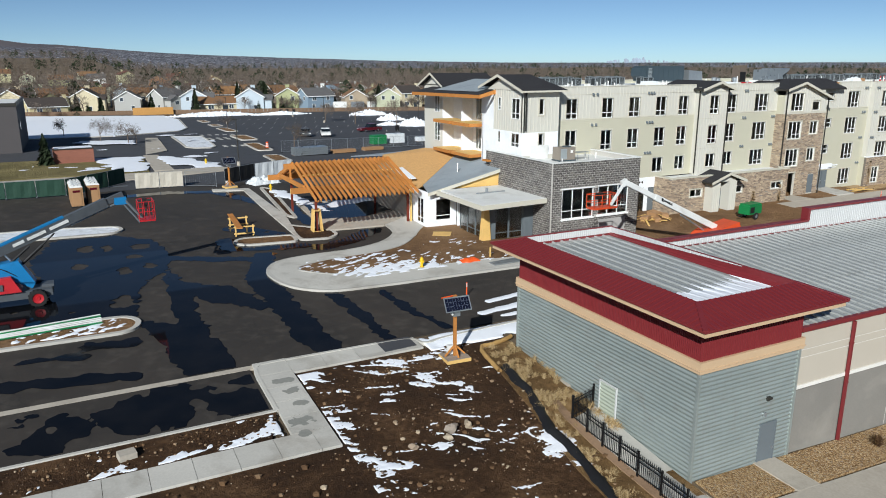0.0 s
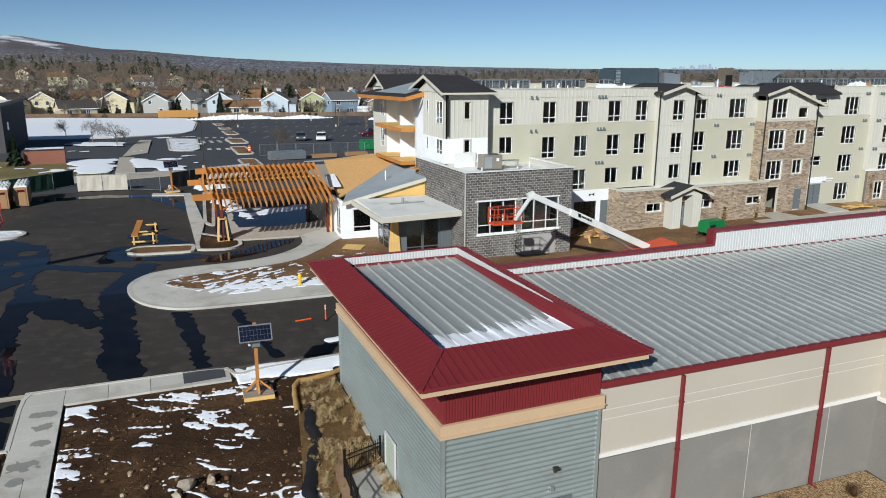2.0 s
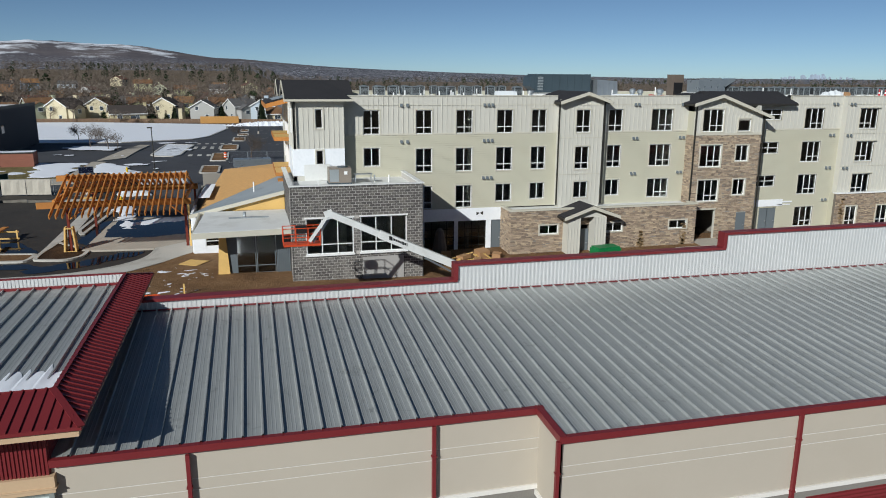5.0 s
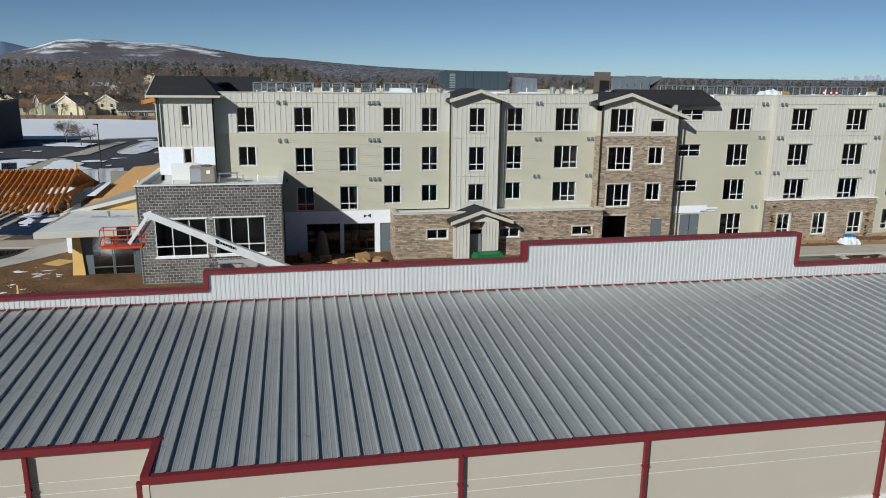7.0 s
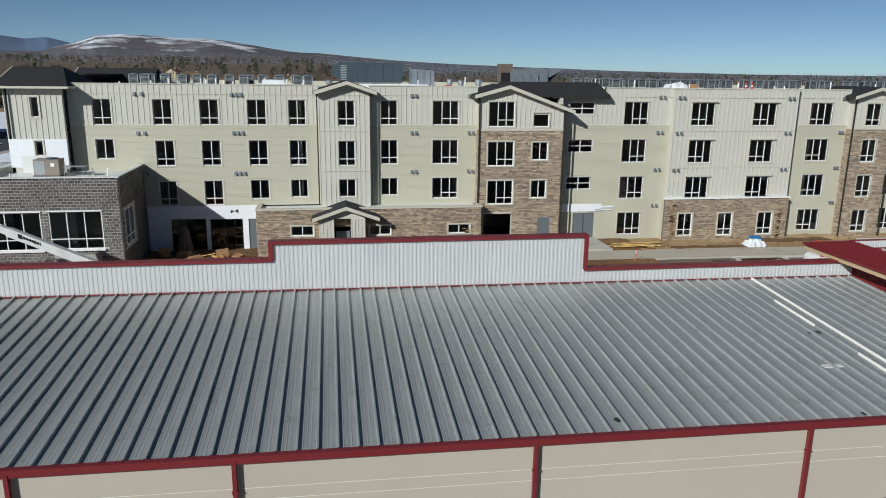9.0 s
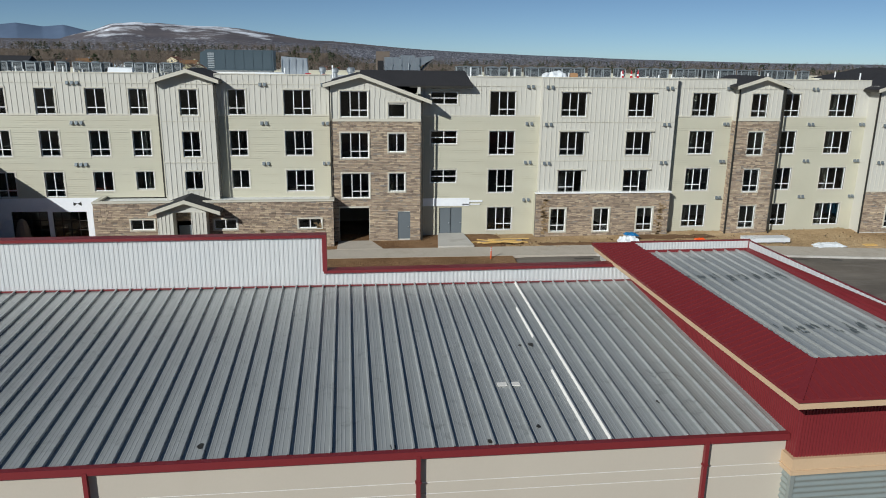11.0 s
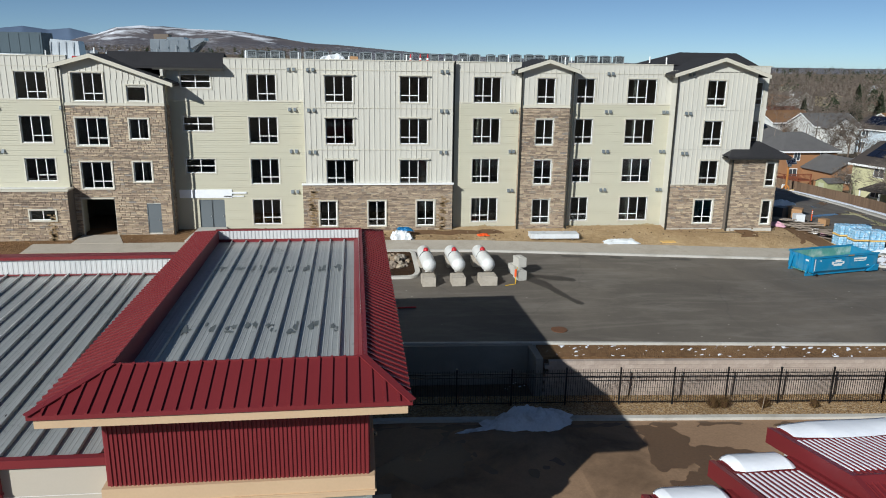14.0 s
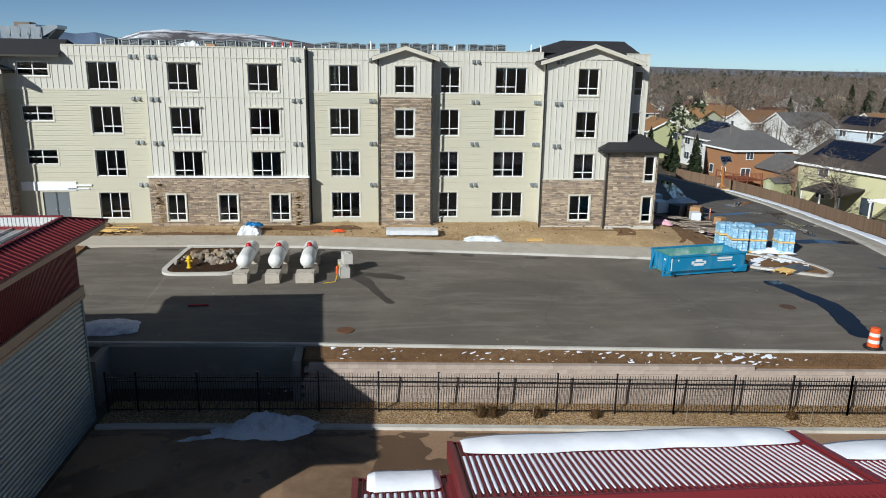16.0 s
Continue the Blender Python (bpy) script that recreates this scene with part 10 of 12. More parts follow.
def heap(cx, cy, rx, ry, h, base, seed, label, mat="snow_dirty", tail=0.0):
    def mask(x, y):
        d = math.hypot((x - cx) / rx, (y - cy) / ry)
        v = 1 - d + 0.28 * fbm(x, y, 0.9, seed)
        if tail:
            u = (cx - x) / tail
            if 0 < u < 1:
                v = max(v, 0.33 * (1 - u) - abs((y - cy + u * 1.0)) / 1.0 + 0.12 * fbm(x, y, 1.6, seed))
        return v
    g = patches(lambda x, y: mask(x, y), cx - rx * 1.4 - tail, cx + rx * 1.4, cy - ry * 1.5 - 1.2, cy + ry * 1.5, 0.14, 0.02, 0.0)
    g.v = [(x, y, z + h * max(0.0, mask(x, y)) ** 0.7 * (0.8 + 0.35 * fbm(x, y, 2.2, seed + 3))) for x, y, z in g.v]
    return piece("snow_bank", g, M[mat], label, "snow", smooth=True)


heap(101.0, 30.75, 2.3, 0.95, 0.95, -2.6, 3.0, "heap of shovelled snow in the shade of the tower", tail=4.5)
heap(92.0, 38.0, 1.7, 1.1, 0.3, -0.6, 6.0, "remains of snow at the lane end")
for x, y, rx, ry, h in ((40, 232, 14, 3, 1.6), (60, 228, 9, 2.5, 1.2), (83.8, 214, 6, 4, 1.8), (80.3, 188.5, 4, 3, 2.0), (77, 166, 4, 3.5, 2.3), (72, 170, 3, 2, 1.2)):
    heap(x, y, rx, ry, h, 0, x, "ploughed snow bank at the edge of the car park", "snow")
# dry shrubs in the gravel and at the fence
SHRUB = ramp_island("shrub_twigs", ((0, "4a3323"), (0.5, "63472f"), (1, "7d6a3f")), bump=0.0)
STRAW = ramp_island("straw", ((0, "8f7650"), (0.5, "b0966a"), (1, "cab48c")), bump=0.0)


def shrub(x, y, z, r, h, n, mat, label, rng, name="shrub"):
    g = Geo()
    for _ in range(n):
        a, b = rng.uniform(0, 6.28), rng.uniform(0.15, 1.0)
        tip = Vector((r * b * math.cos(a), r * b * math.sin(a), h * rng.uniform(0.5, 1) * math.sqrt(max(0.1, 1.05 - b * b))))
        o = Vector((rng.uniform(-0.1, 0.1), rng.uniform(-0.1, 0.1), 0))
        s = Vector((-math.sin(a), math.cos(a), 0)) * rng.uniform(0.007, 0.018)
        g.poly([tuple(o - s), tuple(o + s), tuple(tip)])
        m_ = o.lerp(tip, 0.6)
        q = m_ + Vector((rng.uniform(-0.2, 0.2), rng.uniform(-0.2, 0.2), rng.uniform(0.05, 0.25))) * (r + h)
        g.poly([tuple(m_ - s), tuple(m_ + s), tuple(q)])
    return piece(name, g, mat, label, "shrub", at=(x, y, z))


_sr = random.Random(31)
for x, r, h in ((110.2, 0.5, 0.75), (110.75, 0.45, 0.7), (112.7, 0.45, 0.65), (115.3, 0.35, 0.45), (124.2, 0.4, 0.5)):
    shrub(x, 32.3 - skew(x), land(x, 31.6) + 0.1, r, h, 420, SHRUB, "dry brown shrub in the gravel bed", _sr)
for x in (112.4, 119.2, 124.8):
    piece("plant_stake", Geo().tube((0, 0, 0), (0.07, 0, 0.9), 0.013, n=6), M["timber_grey"], "slender stake beside a dry shrub", "stake", at=(x, 31.85 - skew(x), land(x, 31.3) + 0.1))
for i in range(80):
    y = _sr.uniform(17, 34)
    x = 19.2 + (y - 25) * 0.13 + _sr.gauss(0, 0.28)
    shrub(x, y, land(x, y) + 0.05, _sr.uniform(0.2, 0.55), _sr.uniform(0.12, 0.38), 60, STRAW, "dry straw coloured weeds along the fence", _sr, "weeds")
for i in range(60):
    k = _sr.random()
    x, y = (21.45 + _sr.gauss(0, 0.2), _sr.uniform(23.5, 33)) if k < 0.5 else (_sr.uniform(19.3, 21.5), 27.0 + _sr.gauss(0, 0.35)) if k < 0.75 else (_sr.uniform(19.8, 21.5), _sr.uniform(29, 33.2))
    shrub(x, y, land(x, y) + 0.05, _sr.uniform(0.25, 0.6), _sr.uniform(0.15, 0.5), 60, STRAW, "dry straw coloured weeds beside the tower wall", _sr, "weeds")
# roll of straw matting that holds the soil back
g = Geo()
pts = [(19.1, 30.5), (19.18, 31.2), (19.3, 32.2), (19.45, 33.0), (19.75, 33.5), (20.4, 33.55), (21.0, 33.65), (21.6, 33.85), (22.2, 34.1)]
run = [(xa + (xb - xa) * i / 4, ya + (yb - ya) * i / 4) for (xa, ya), (xb, yb) in zip(pts, pts[1:]) for i in range(4)]
rows = []
for i, (x, y) in enumerate(run):
    dx, dy = run[min(i + 1, len(run) - 1)][0] - run[max(i - 1, 0)][0], run[min(i + 1, len(run) - 1)][1] - run[max(i - 1, 0)][1]
    l = math.hypot(dx, dy)
    r = 0.13 + 0.025 * fbm(x, y, 3.0, 2.0)
    rows.append([(x - dy / l * r * math.cos(a), y + dx / l * r * math.cos(a), land(x, y) + 0.17 + r * math.sin(a)) for a in (k * math.pi / 5 for k in range(11))])
piece("straw_wattle", g.sheet(rows), surface("straw_mat", "a8854f", 0.95, var=0.3, big=3, fine=30, bump=0.9, dist=0.04), "tan straw erosion roll lying on the soil", "erosion roll", smooth=True)
for x, y in ((33.0, 18.3), (36.5, 18.4), (40.3, 18.2)):
    shrub(x, y, land(x, y) + 0.1, 0.6, 0.7, 170, SHRUB, "dry brown shrub in the gravel bed", _sr)
# black silt fabric lying in folds along the cutting
g = Geo()
pts = [(19.75, 31.0), (19.5, 29.4), (19.44, 28.3), (19.0, 26.8), (18.62, 25.6), (18.37, 24.8), (18.4, 23.8), (18.35, 22.8), (18.2, 21.8), (18.05, 20.8), (17.8, 19.2), (17.5, 16.5), (17.2, 13)]
rows = []
for (xa, ya), (xb, yb) in zip(pts, pts[1:]):
    n = max(2, int(math.dist((xa, ya), (xb, yb)) / 0.16))
    for i in range(n):
        x, y = xa + (xb - xa) * i / n, ya + (yb - ya) * i / n
        x += 0.07 * fbm(y, 1.0, 0.9, 4.0)
        w = 0.27 + 0.1 * fbm(y, 0.0, 0.7, 8.0)
        rows.append([(x + k * w, y, land(x, y) + 0.06 + (0.2 - 0.12 * k * k + 0.05 * k) * (1 if abs(k) < 1 else 0.2) + 0.035 * fbm(x + k, y, 3.0, 2.0 + k)) for k in (-1.1, -1.0, -0.5, 0.0, 0.5, 1.0, 1.1)])
g.sheet(rows)
piece("silt_fabric", g, P["black"], "black silt fabric lying in folds along the cutting", "silt fabric", smooth=True)
piece("concrete_footing", drape([(19.85, 12), (19.95, 20.5), (19.93, 22.8), (20.05, 25.3), (20.3, 26.9), (19.95, 27.0), (19.6, 25.3), (19.45, 22.8), (19.5, 20.5), (19.4, 12)], 0.12, 0.4), M["concrete_red"], "rough concrete footing under the iron fence", kind="structure")
piece("pavement", drape([(19.86, 12), (19.96, 20.5), (19.94, 22.8), (20.06, 25.2), (21.72, 25.7), (21.72, 19.3), (22.0, 12)], 0.095, 0.2), M["concrete_new"], "pale concrete walk behind the iron fence", kind="structure")

# ---- wet streaks, painted shade and remains of snow ----
def seg_dist(x, y, a, b):
    dx, dy = b[0] - a[0], b[1] - a[1]
    t = max(0.0, min(1.0, ((x - a[0]) * dx + (y - a[1]) * dy) / (dx * dx + dy * dy)))
    return math.hypot(x - a[0] - t * dx, y - a[1] - t * dy)


def inside(x, y, pts):
    """Distance to the outline of an area, positive within it."""
    d, odd = 1e9, False
    for (xa, ya), (xb, yb) in zip(pts, pts[1:] + pts[:1]):
        d = min(d, seg_dist(x, y, (xa, ya), (xb, yb)))
        if (ya > y) != (yb > y) and x < xa + (y - ya) / (yb - ya) * (xb - xa):
            odd = not odd
    return d if odd else -d


# meltwater: one large sheet in the yard, streams that leave it, dry spots within
POOLS = (
    [(-14, 52), (-5.2, 52.6), (-2.5, 55.3), (-3.8, 62.7), (-1.8, 68.7), (2.5, 68.3), (5.4, 65.6), (5.9, 61.1), (5.5, 55.9), (3.6, 53.4), (3.0, 51.2), (2.5, 46.2), (0.8, 47.2), (-2.5, 47.2), (-14, 47.6)],
    [(2.7, 45.4), (3.9, 44.6), (4.6, 43.7), (5.0, 48.7), (5.0, 54.0), (5.9, 49.4), (5.9, 42.1), (6.5, 38.3), (6.4, 36.8), (4.1, 36.9), (3.6, 39.8)],
    [(5.2, 56.3), (5.8, 52.0), (7.8, 50.0), (9.2, 48.9), (10.2, 45.3), (9.8, 44.6), (8.6, 46.0), (7.2, 46.8), (6.7, 48.2), (5.5, 49.3)],
    [(20.5, 66.5), (28, 66.3), (28.5, 72.5), (21.5, 72.5)],
)
STREAMS = (
    (0.5, ((5.6, 59.2), (8.6, 57.6), (10.8, 56.3), (12.4, 55.3))),
    (0.8, ((12.9, 56.7), (11.4, 52.1), (10.9, 49.2), (11.2, 47.0), (11.2, 44.2), (11.4, 40), (11.8, 37))),
    (0.9, ((12.6, 66.6), (14.1, 65.1), (15.3, 62.9))),
    (0.7, ((11.1, 62.4), (11.0, 60.0), (13, 58.9), (17, 58.2))),
    (0.3, ((14.8, 45.1), (15.2, 40.8), (15.4, 36.9))),
    (0.25, ((18.1, 44.2), (18.6, 39.8), (19.4, 36.9))),
    (0.45, ((-0.3, 42.9), (1.9, 42.4))), (0.25, ((-3.5, 42.1), (-0.7, 41.5))),
    (0.7, ((3.5, 86.2), (9.4, 86.3), (14.1, 84.8), (17.8, 76.0))),
    (0.8, ((22.2, 63.7), (20.1, 65.8), (18.9, 72), (24, 75))),
    (0.8, ((18, 57), (21, 58.4), (24, 61))),
    (0.4, ((-30, 38.5), (-6, 39.6), (1.5, 38))),
)
DRY = ((0.2, 64.5, 0.6, 1.9), (1.7, 64.2, 0.5, 1.2), (4.2, 63.9, 1.0, 0.9), (3.4, 60.7, 0.8, 0.8), (2.6, 56.6, 0.7, 1.2), (-0.4, 59.4, 0.6, 0.9), (4.3, 57.5, 0.5, 0.9), (1.8, 49.2, 0.8, 1.4), (-1.2, 48.5, 0.4, 0.7), (-4.3, 49.9, 0.4, 0.5), (15.0, 64.4, 0.4, 0.7), (23.2, 69, 1.1, 0.8), (26, 70.6, 1.2, 0.7))


def wet_mask(x, y):
    if not (y > 36.75 and (x < 36 or y < 45)):
        return -1
    d = max(w - seg_dist(x, y, a, b) for w, p in STREAMS for a, b in zip(p, p[1:]))
    d = max(d, max(inside(x, y, p) for p in POOLS))
    d = min(d, min((math.hypot((x - cx) / rx, (y - cy) / ry) - 1) * min(rx, ry) for cx, cy, rx, ry in DRY))
    return max(-1.5, min(d, 1.2)) + 0.13 + 0.33 * fbm(x, y, 0.5, 4.0) + 0.3 * fbm(x * 0.7, y * 1.5, 1.6, 7.0, 6)


def bay_mask(x, y):
    if not (31.6 < y < 36.25 and x < 7.05):
        return -1
    return 0.1 + 0.28 * (x > 2) - 0.2 * abs(y - 33.0) + 0.9 * fbm(x, y, 0.3, 12.0) + 0.25 * fbm(x, y, 1.2, 2.0)


def water_mat():
    m, nt, b = nodes_of("wet_asphalt")
    n = noise_node(nt, coords(nt), 0.5, 5)
    nt.links.new(ramp(nt, n, ((0.3, (0.004, 0.005, 0.007, 1)), (0.7, (0.01, 0.01, 0.011, 1)))), b.inputs["Base Color"])
    nt.links.new(mathn(nt, "MULTIPLY_ADD", n, 0.12, 0.0), b.inputs["Roughness"])
    b.inputs["IOR"].default_value = 1.25
    return m


WATER = water_mat()
piece("wet_asphalt", patches(wet_mask, -20, 36, 36.6, 90, 0.26, 0.03), WATER, "dark wet streaks and meltwater on the asphalt", kind="structure")
piece("wet_paving", patches(lambda x, y: min(1.0, 0.8 * inside(x, y, [(20.8, 66.4), (25.0, 65.9), (28.8, 67.0), (28.8, 73.4), (20.9, 73.6)])) + 0.25 * fbm(x, y, 0.7, 3.0) - 0.1, 20.6, 29, 65, 74.4, 0.2, 0.17), WATER, "dark meltwater on the paving under the canopy", kind="structure")
piece("wet_asphalt", patches(bay_mask, -15, 7.2, 31.4, 36.4, 0.2, 0.012), WATER, "dark meltwater in the parking bay", kind="structure")


def east_wet_shade(x, y):
    yy = y + skew(x)
    v = max(0.45 - seg_dist(x, yy, (103.6, 47.2), (105.0, 44.8)), 0.3 - seg_dist(x, yy, (105.0, 44.8), (106.3, 41.8)), 0.55 - seg_dist(x, y, (131.6, 47.0), (131.2, 44.6)), 0.6 - seg_dist(x, y, (131.2, 44.6), (132.4, 40.6)), 0.65 - seg_dist(x, y, (132.4, 40.6), (131.2, 36.0)), 0.4 - seg_dist(x, yy, (104, 46.6), (107, 46.0)), 0.2 - abs(yy - 50.9) - 0.3 * (fbm(x, 5, 0.4, 3) < 0.2))
    # streaks across the road paint tree shadows together with meltwater
    v = max(v, 0.35 - seg_dist(x, yy, (136.5, 62), (147, 66.5)), 0.3 - seg_dist(x, yy, (136, 66), (146, 72)), 0.5 - seg_dist(x, yy, (138, 57), (145, 59)), 0.4 - seg_dist(x, yy, (140, 72), (146, 79)), 0.5 - seg_dist(x, yy, (141, 60), (144, 72)), 0.8 - seg_dist(x, yy, (136, 74), (140, 88)))
    return v + 0.16 * fbm(x, y, 0.9, 5.0)


DAMP_ROAD = surface("damp_asphalt", "3a3531", 0.5, var=0.25, big=0.8, fine=12, bump=0.1)
piece("damp_asphalt", patches(east_wet_shade, 90, 128, 32, 92, 0.2, 0.016), DAMP_ROAD, "dark damp streaks on the east car park", kind="structure")
piece("wet_asphalt", patches(east_wet_shade, 128, 146, 32, 92, 0.2, 0.016), WATER, "dark meltwater running down the east car park, with painted tree shadows", kind="structure")


def lane_wet(x, y):
    wide = 0.9 * fbm(x, y, 0.2, 21.0) + 0.35 * fbm(x, y, 0.9, 8.0) - 0.3 - 0.1 * max(0, y - 27)
    # spots left by the melt below the kerb
    yy = y + skew(x)
    spots = 0.1 - 0.7 * abs(yy - 30.75) + 0.5 * fbm(x * 0.8, y * 1.6, 1.2, 6.0) - 0.012 * max(0, x - 106)
    return max(wide if x < 112 and y < 30.2 else -1, spots if yy < 31.1 else -1)


def lane_stain_mat():
    return surface("damp_concrete", "5d4836", 0.45, var=0.2, big=0.4, fine=8, bump=0.1)


def soil_wet_shade(x, y):
    # damp runs, and an area at the building corner that paints in shade
    v = max(0.75 - seg_dist(x, y, (123.9, 56.8), (124.6, 54.4)), 0.7 - seg_dist(x, y, (124.6, 54.4), (123.6, 51.6)), 0.9 * inside(x, y, [(129.0, 57.3), (131.0, 56.6), (130.9, 52.0), (127.9, 51.9), (128.6, 54.0)]))
    v = max(v, 0.5 - seg_dist(x, y, (97, 55.6), (104, 55.5)), 0.35 - seg_dist(x, y, (89, 54.5), (96, 54.2)))
    return v if 51 < y < 58.5 and v < -0.5 else v + 0.3 * fbm(x, y, 0.9, 4.0)


piece("damp_soil", patches(soil_wet_shade, 86.5, 130.9, 50.6, 57.2, 0.2, 0.068), surface("damp_soil", "6e5338", 0.9, var=0.2, big=0.6, fine=10, bump=0.5, dist=0.05), "damp brown patches and a painted corner shade on the tan soil", kind="structure")
piece("damp_patch", patches(lane_wet, 93.6, 124, 12, 31, 0.16, 0.012), lane_stain_mat(), "damp brown patches on the concrete lane", kind="structure")


def snow_piece(mask, x0, x1, y0, y1, cell, dz, thick, label, mat="snow"):
    return piece("snow_patch", patches(mask, x0, x1, y0, y1, cell, dz, thick), M[mat], label, "snow", kind="stuff", smooth=True)


def melt(x, y, seed, bias, s=0.5, stretch=2.2):
    """Streaky melting patches."""
    u, v = x * 0.86 + y * 0.5, (y * 0.86 - x * 0.5) * stretch
    return fbm(u, v, s, seed, 5) + 0.5 * fbm(x, y, 0.16, seed + 2) - bias


def soil_snow(x, y):
    if not (9.15 < x < 19.3 - max(0, 26 - y) * 0.12 and y < 34.6):
        return -1
    edge = max(0.0, 0.9 - 0.45 * (x - 9.1)) + max(0.0, 0.75 - 0.35 * (34.6 - y))
    u, v = x * 0.93 - y * 0.37, y * 0.93 + x * 0.37
    v += 0.5 * fbm(x, y, 0.4, 15.0)
    streak = fbm(u * 0.55, v * 2.1, 1.0, 2.0, 5)
    return 0.95 * streak + 0.75 * fbm(x, y, 0.3, 22.0) + 0.34 * fbm(x, y, 5.0, 6.0) - 0.45 + 0.5 * edge - 0.01 * max(0, 26 - y)


snow_piece(soil_snow, 9, 20, 8, 34.7, 0.07, 0.055, 0.022, "scattered melting snow on the dark soil")


def bed_snow(x, y):
    inside = 47.2 + (18 - min(x, 18)) * 0.55 < y < 52.9 + max(0, x - 22) * 0.45 and 13.9 < x < 31 and y < 56
    if not inside or (x < 16.5 and (y - 51.1) ** 2 > ((x - 13.7) * 1.1) ** 2):
        return -1
    return melt(x, y, 5.0, 0.07 + 0.075 * max(0, x - 21) - 0.2 * (y < 49.3), 1.0) + 0.16 * fbm(x, y, 4.5, 9.0)


snow_piece(bed_snow, 13.5, 32, 46.8, 57, 0.1, 0.135, 0.035, "patchy snow on the soil of the drop-off island")


def strip_snow(x, y):
    if not (28.95 < y < 31.1 and x < 7):
        return -1
    return melt(x, y, 8.0, 0.47 - 0.75 * max(0, 1 - abs(y - 29.1 - 0.12 * max(0, x - 2)) * 1.3) * (x > -1.5)) + 0.35 * fbm(x, y, 3.5, 4.0)


snow_piece(strip_snow, -14, 7.1, 28.9, 31.2, 0.08, 0.105, 0.025, "melting snow along the sidewalk")


def kerb_snow(x, y):
    if not (16.9 < x < 34 and 34.3 < y < 36.2):
        return -1
    return 0.5 - 0.5 * abs(y - 35.3) + 0.5 * fbm(x, y, 0.5, 3.0) - 0.03 * max(0, x - 26)


snow_piece(kerb_snow, 16.8, 34, 34.2, 36.3, 0.12, 0.06, 0.08, "strip of white snow behind the kerb")


def road_snow(x, y):
    v = max(0.35 - seg_dist(x, y, (22.5, 38.2), (34, 39.6)), 0.3 - seg_dist(x, y, (24, 39.9), (34, 41.3)), 0.2 - seg_dist(x, y, (23.5, 37.3), (30, 37.6)))
    return v + 0.12 * fbm(x, y, 0.8, 6.0)


snow_piece(road_snow, 21.5, 35, 36.8, 42, 0.14, 0.01, 0.05, "strips of packed snow on the drive")


def isle_snow(x, y):
    if not (-20 < x < 2.2 and 44.4 < y < 46.8):
        return -1
    return melt(x, y, 14.0, 0.3 - 0.25 * (x > -1), 1.2)


snow_piece(isle_snow, -14, 2.4, 44.2, 47, 0.13, 0.105, 0.05, "melting snow on the kerbed island")


def plant_snow(x, y):
    v = max(1.1 - seg_dist(x, y, (20.3, 82), (22.5, 70)), 1.6 - seg_dist(x, y, (24, 72), (28, 74)))
    return v * 0.5 + 0.45 * fbm(x, y, 0.5, 9.0) - 0.15


snow_piece(plant_snow, 18, 29, 66, 85, 0.2, 0.12, 0.08, "snow lying under the timber canopy")


def wall_snow(x, y):
    yy = y + skew(x)
    if not (34.35 < yy < 35.55):
        return -1
    return melt(x, y, 17.0, 0.66 - 0.42 * (103.4 < x < 106.5) - 0.2 * (118 < x < 125) - 0.1 * (106.5 < x < 118), 1.5, 3.2) + 0.5 * fbm(x, y, 4.5, 8.0)


snow_piece(wall_snow, 100, 132, 31, 36, 0.07, 0.105, 0.015, "flecks of snow on the soil strip above the wall")


def corner_snow(x, y):
    if math.hypot((x - 133.3) / 2.4, (y - 48.7) / 2.0) > 1:
        return -1
    return melt(x, y, 19.0, 0.22) + 0.4 * fbm(x, y, 3.5, 8.0)


snow_piece(corner_snow, 130.5, 136, 45.5, 51, 0.09, 0.105, 0.025, "patchy snow on the corner island")


def verge_snow(x, y):
    d = min(seg_dist(x, y, (148.6, 86), (149.8, 75)), seg_dist(x, y, (149.8, 75), (148.4, 58)), seg_dist(x, y, (148.4, 58), (146, 45)))
    return 1.0 - d + 0.35 * fbm(x, y, 0.5, 23.0)


snow_piece(verge_snow, 140, 155, 36, 92, 0.25, 0.02, 0.15, "snow bank along the far kerb")


def far_snow(x, y):
    if not (-20 < x < 24 and 103.5 < y < 160):
        return -1
    return melt(x, y, 27.0, 0.55, 0.12, 1.3)


snow_piece(far_snow, -20, 24, 103, 160, 0.5, 0.15, 0.05, "snow remains on the far lawns")
for pts, bias, lb in (([(12.4, 118.5), (12.2, 110), (16.2, 104.5), (18.6, 104), (15.7, 114.5)], 0.1, "snow lying beside the path"),
                      ([(2.5, 141), (9.8, 138.5), (10, 146), (2, 149)], 0.0, "snow bed round the young trees"),
                      ([(5.5, 104.5), (9.2, 104.2), (9.4, 119.5), (2, 121), (4.5, 112)], 0.15, "snow on the edge of the lawn")):
    snow_piece(lambda x, y, p=pts, b=bias: inside(x, y, p) * 0.6 - b + 0.7 * fbm(x, y, 0.3, 31.0, 5) + 0.25, min(p[0] for p in pts) - 1, max(p[0] for p in pts) + 1, min(p[1] for p in pts) - 1, max(p[1] for p in pts) + 1, 0.3, 0.15, 0.06, lb)
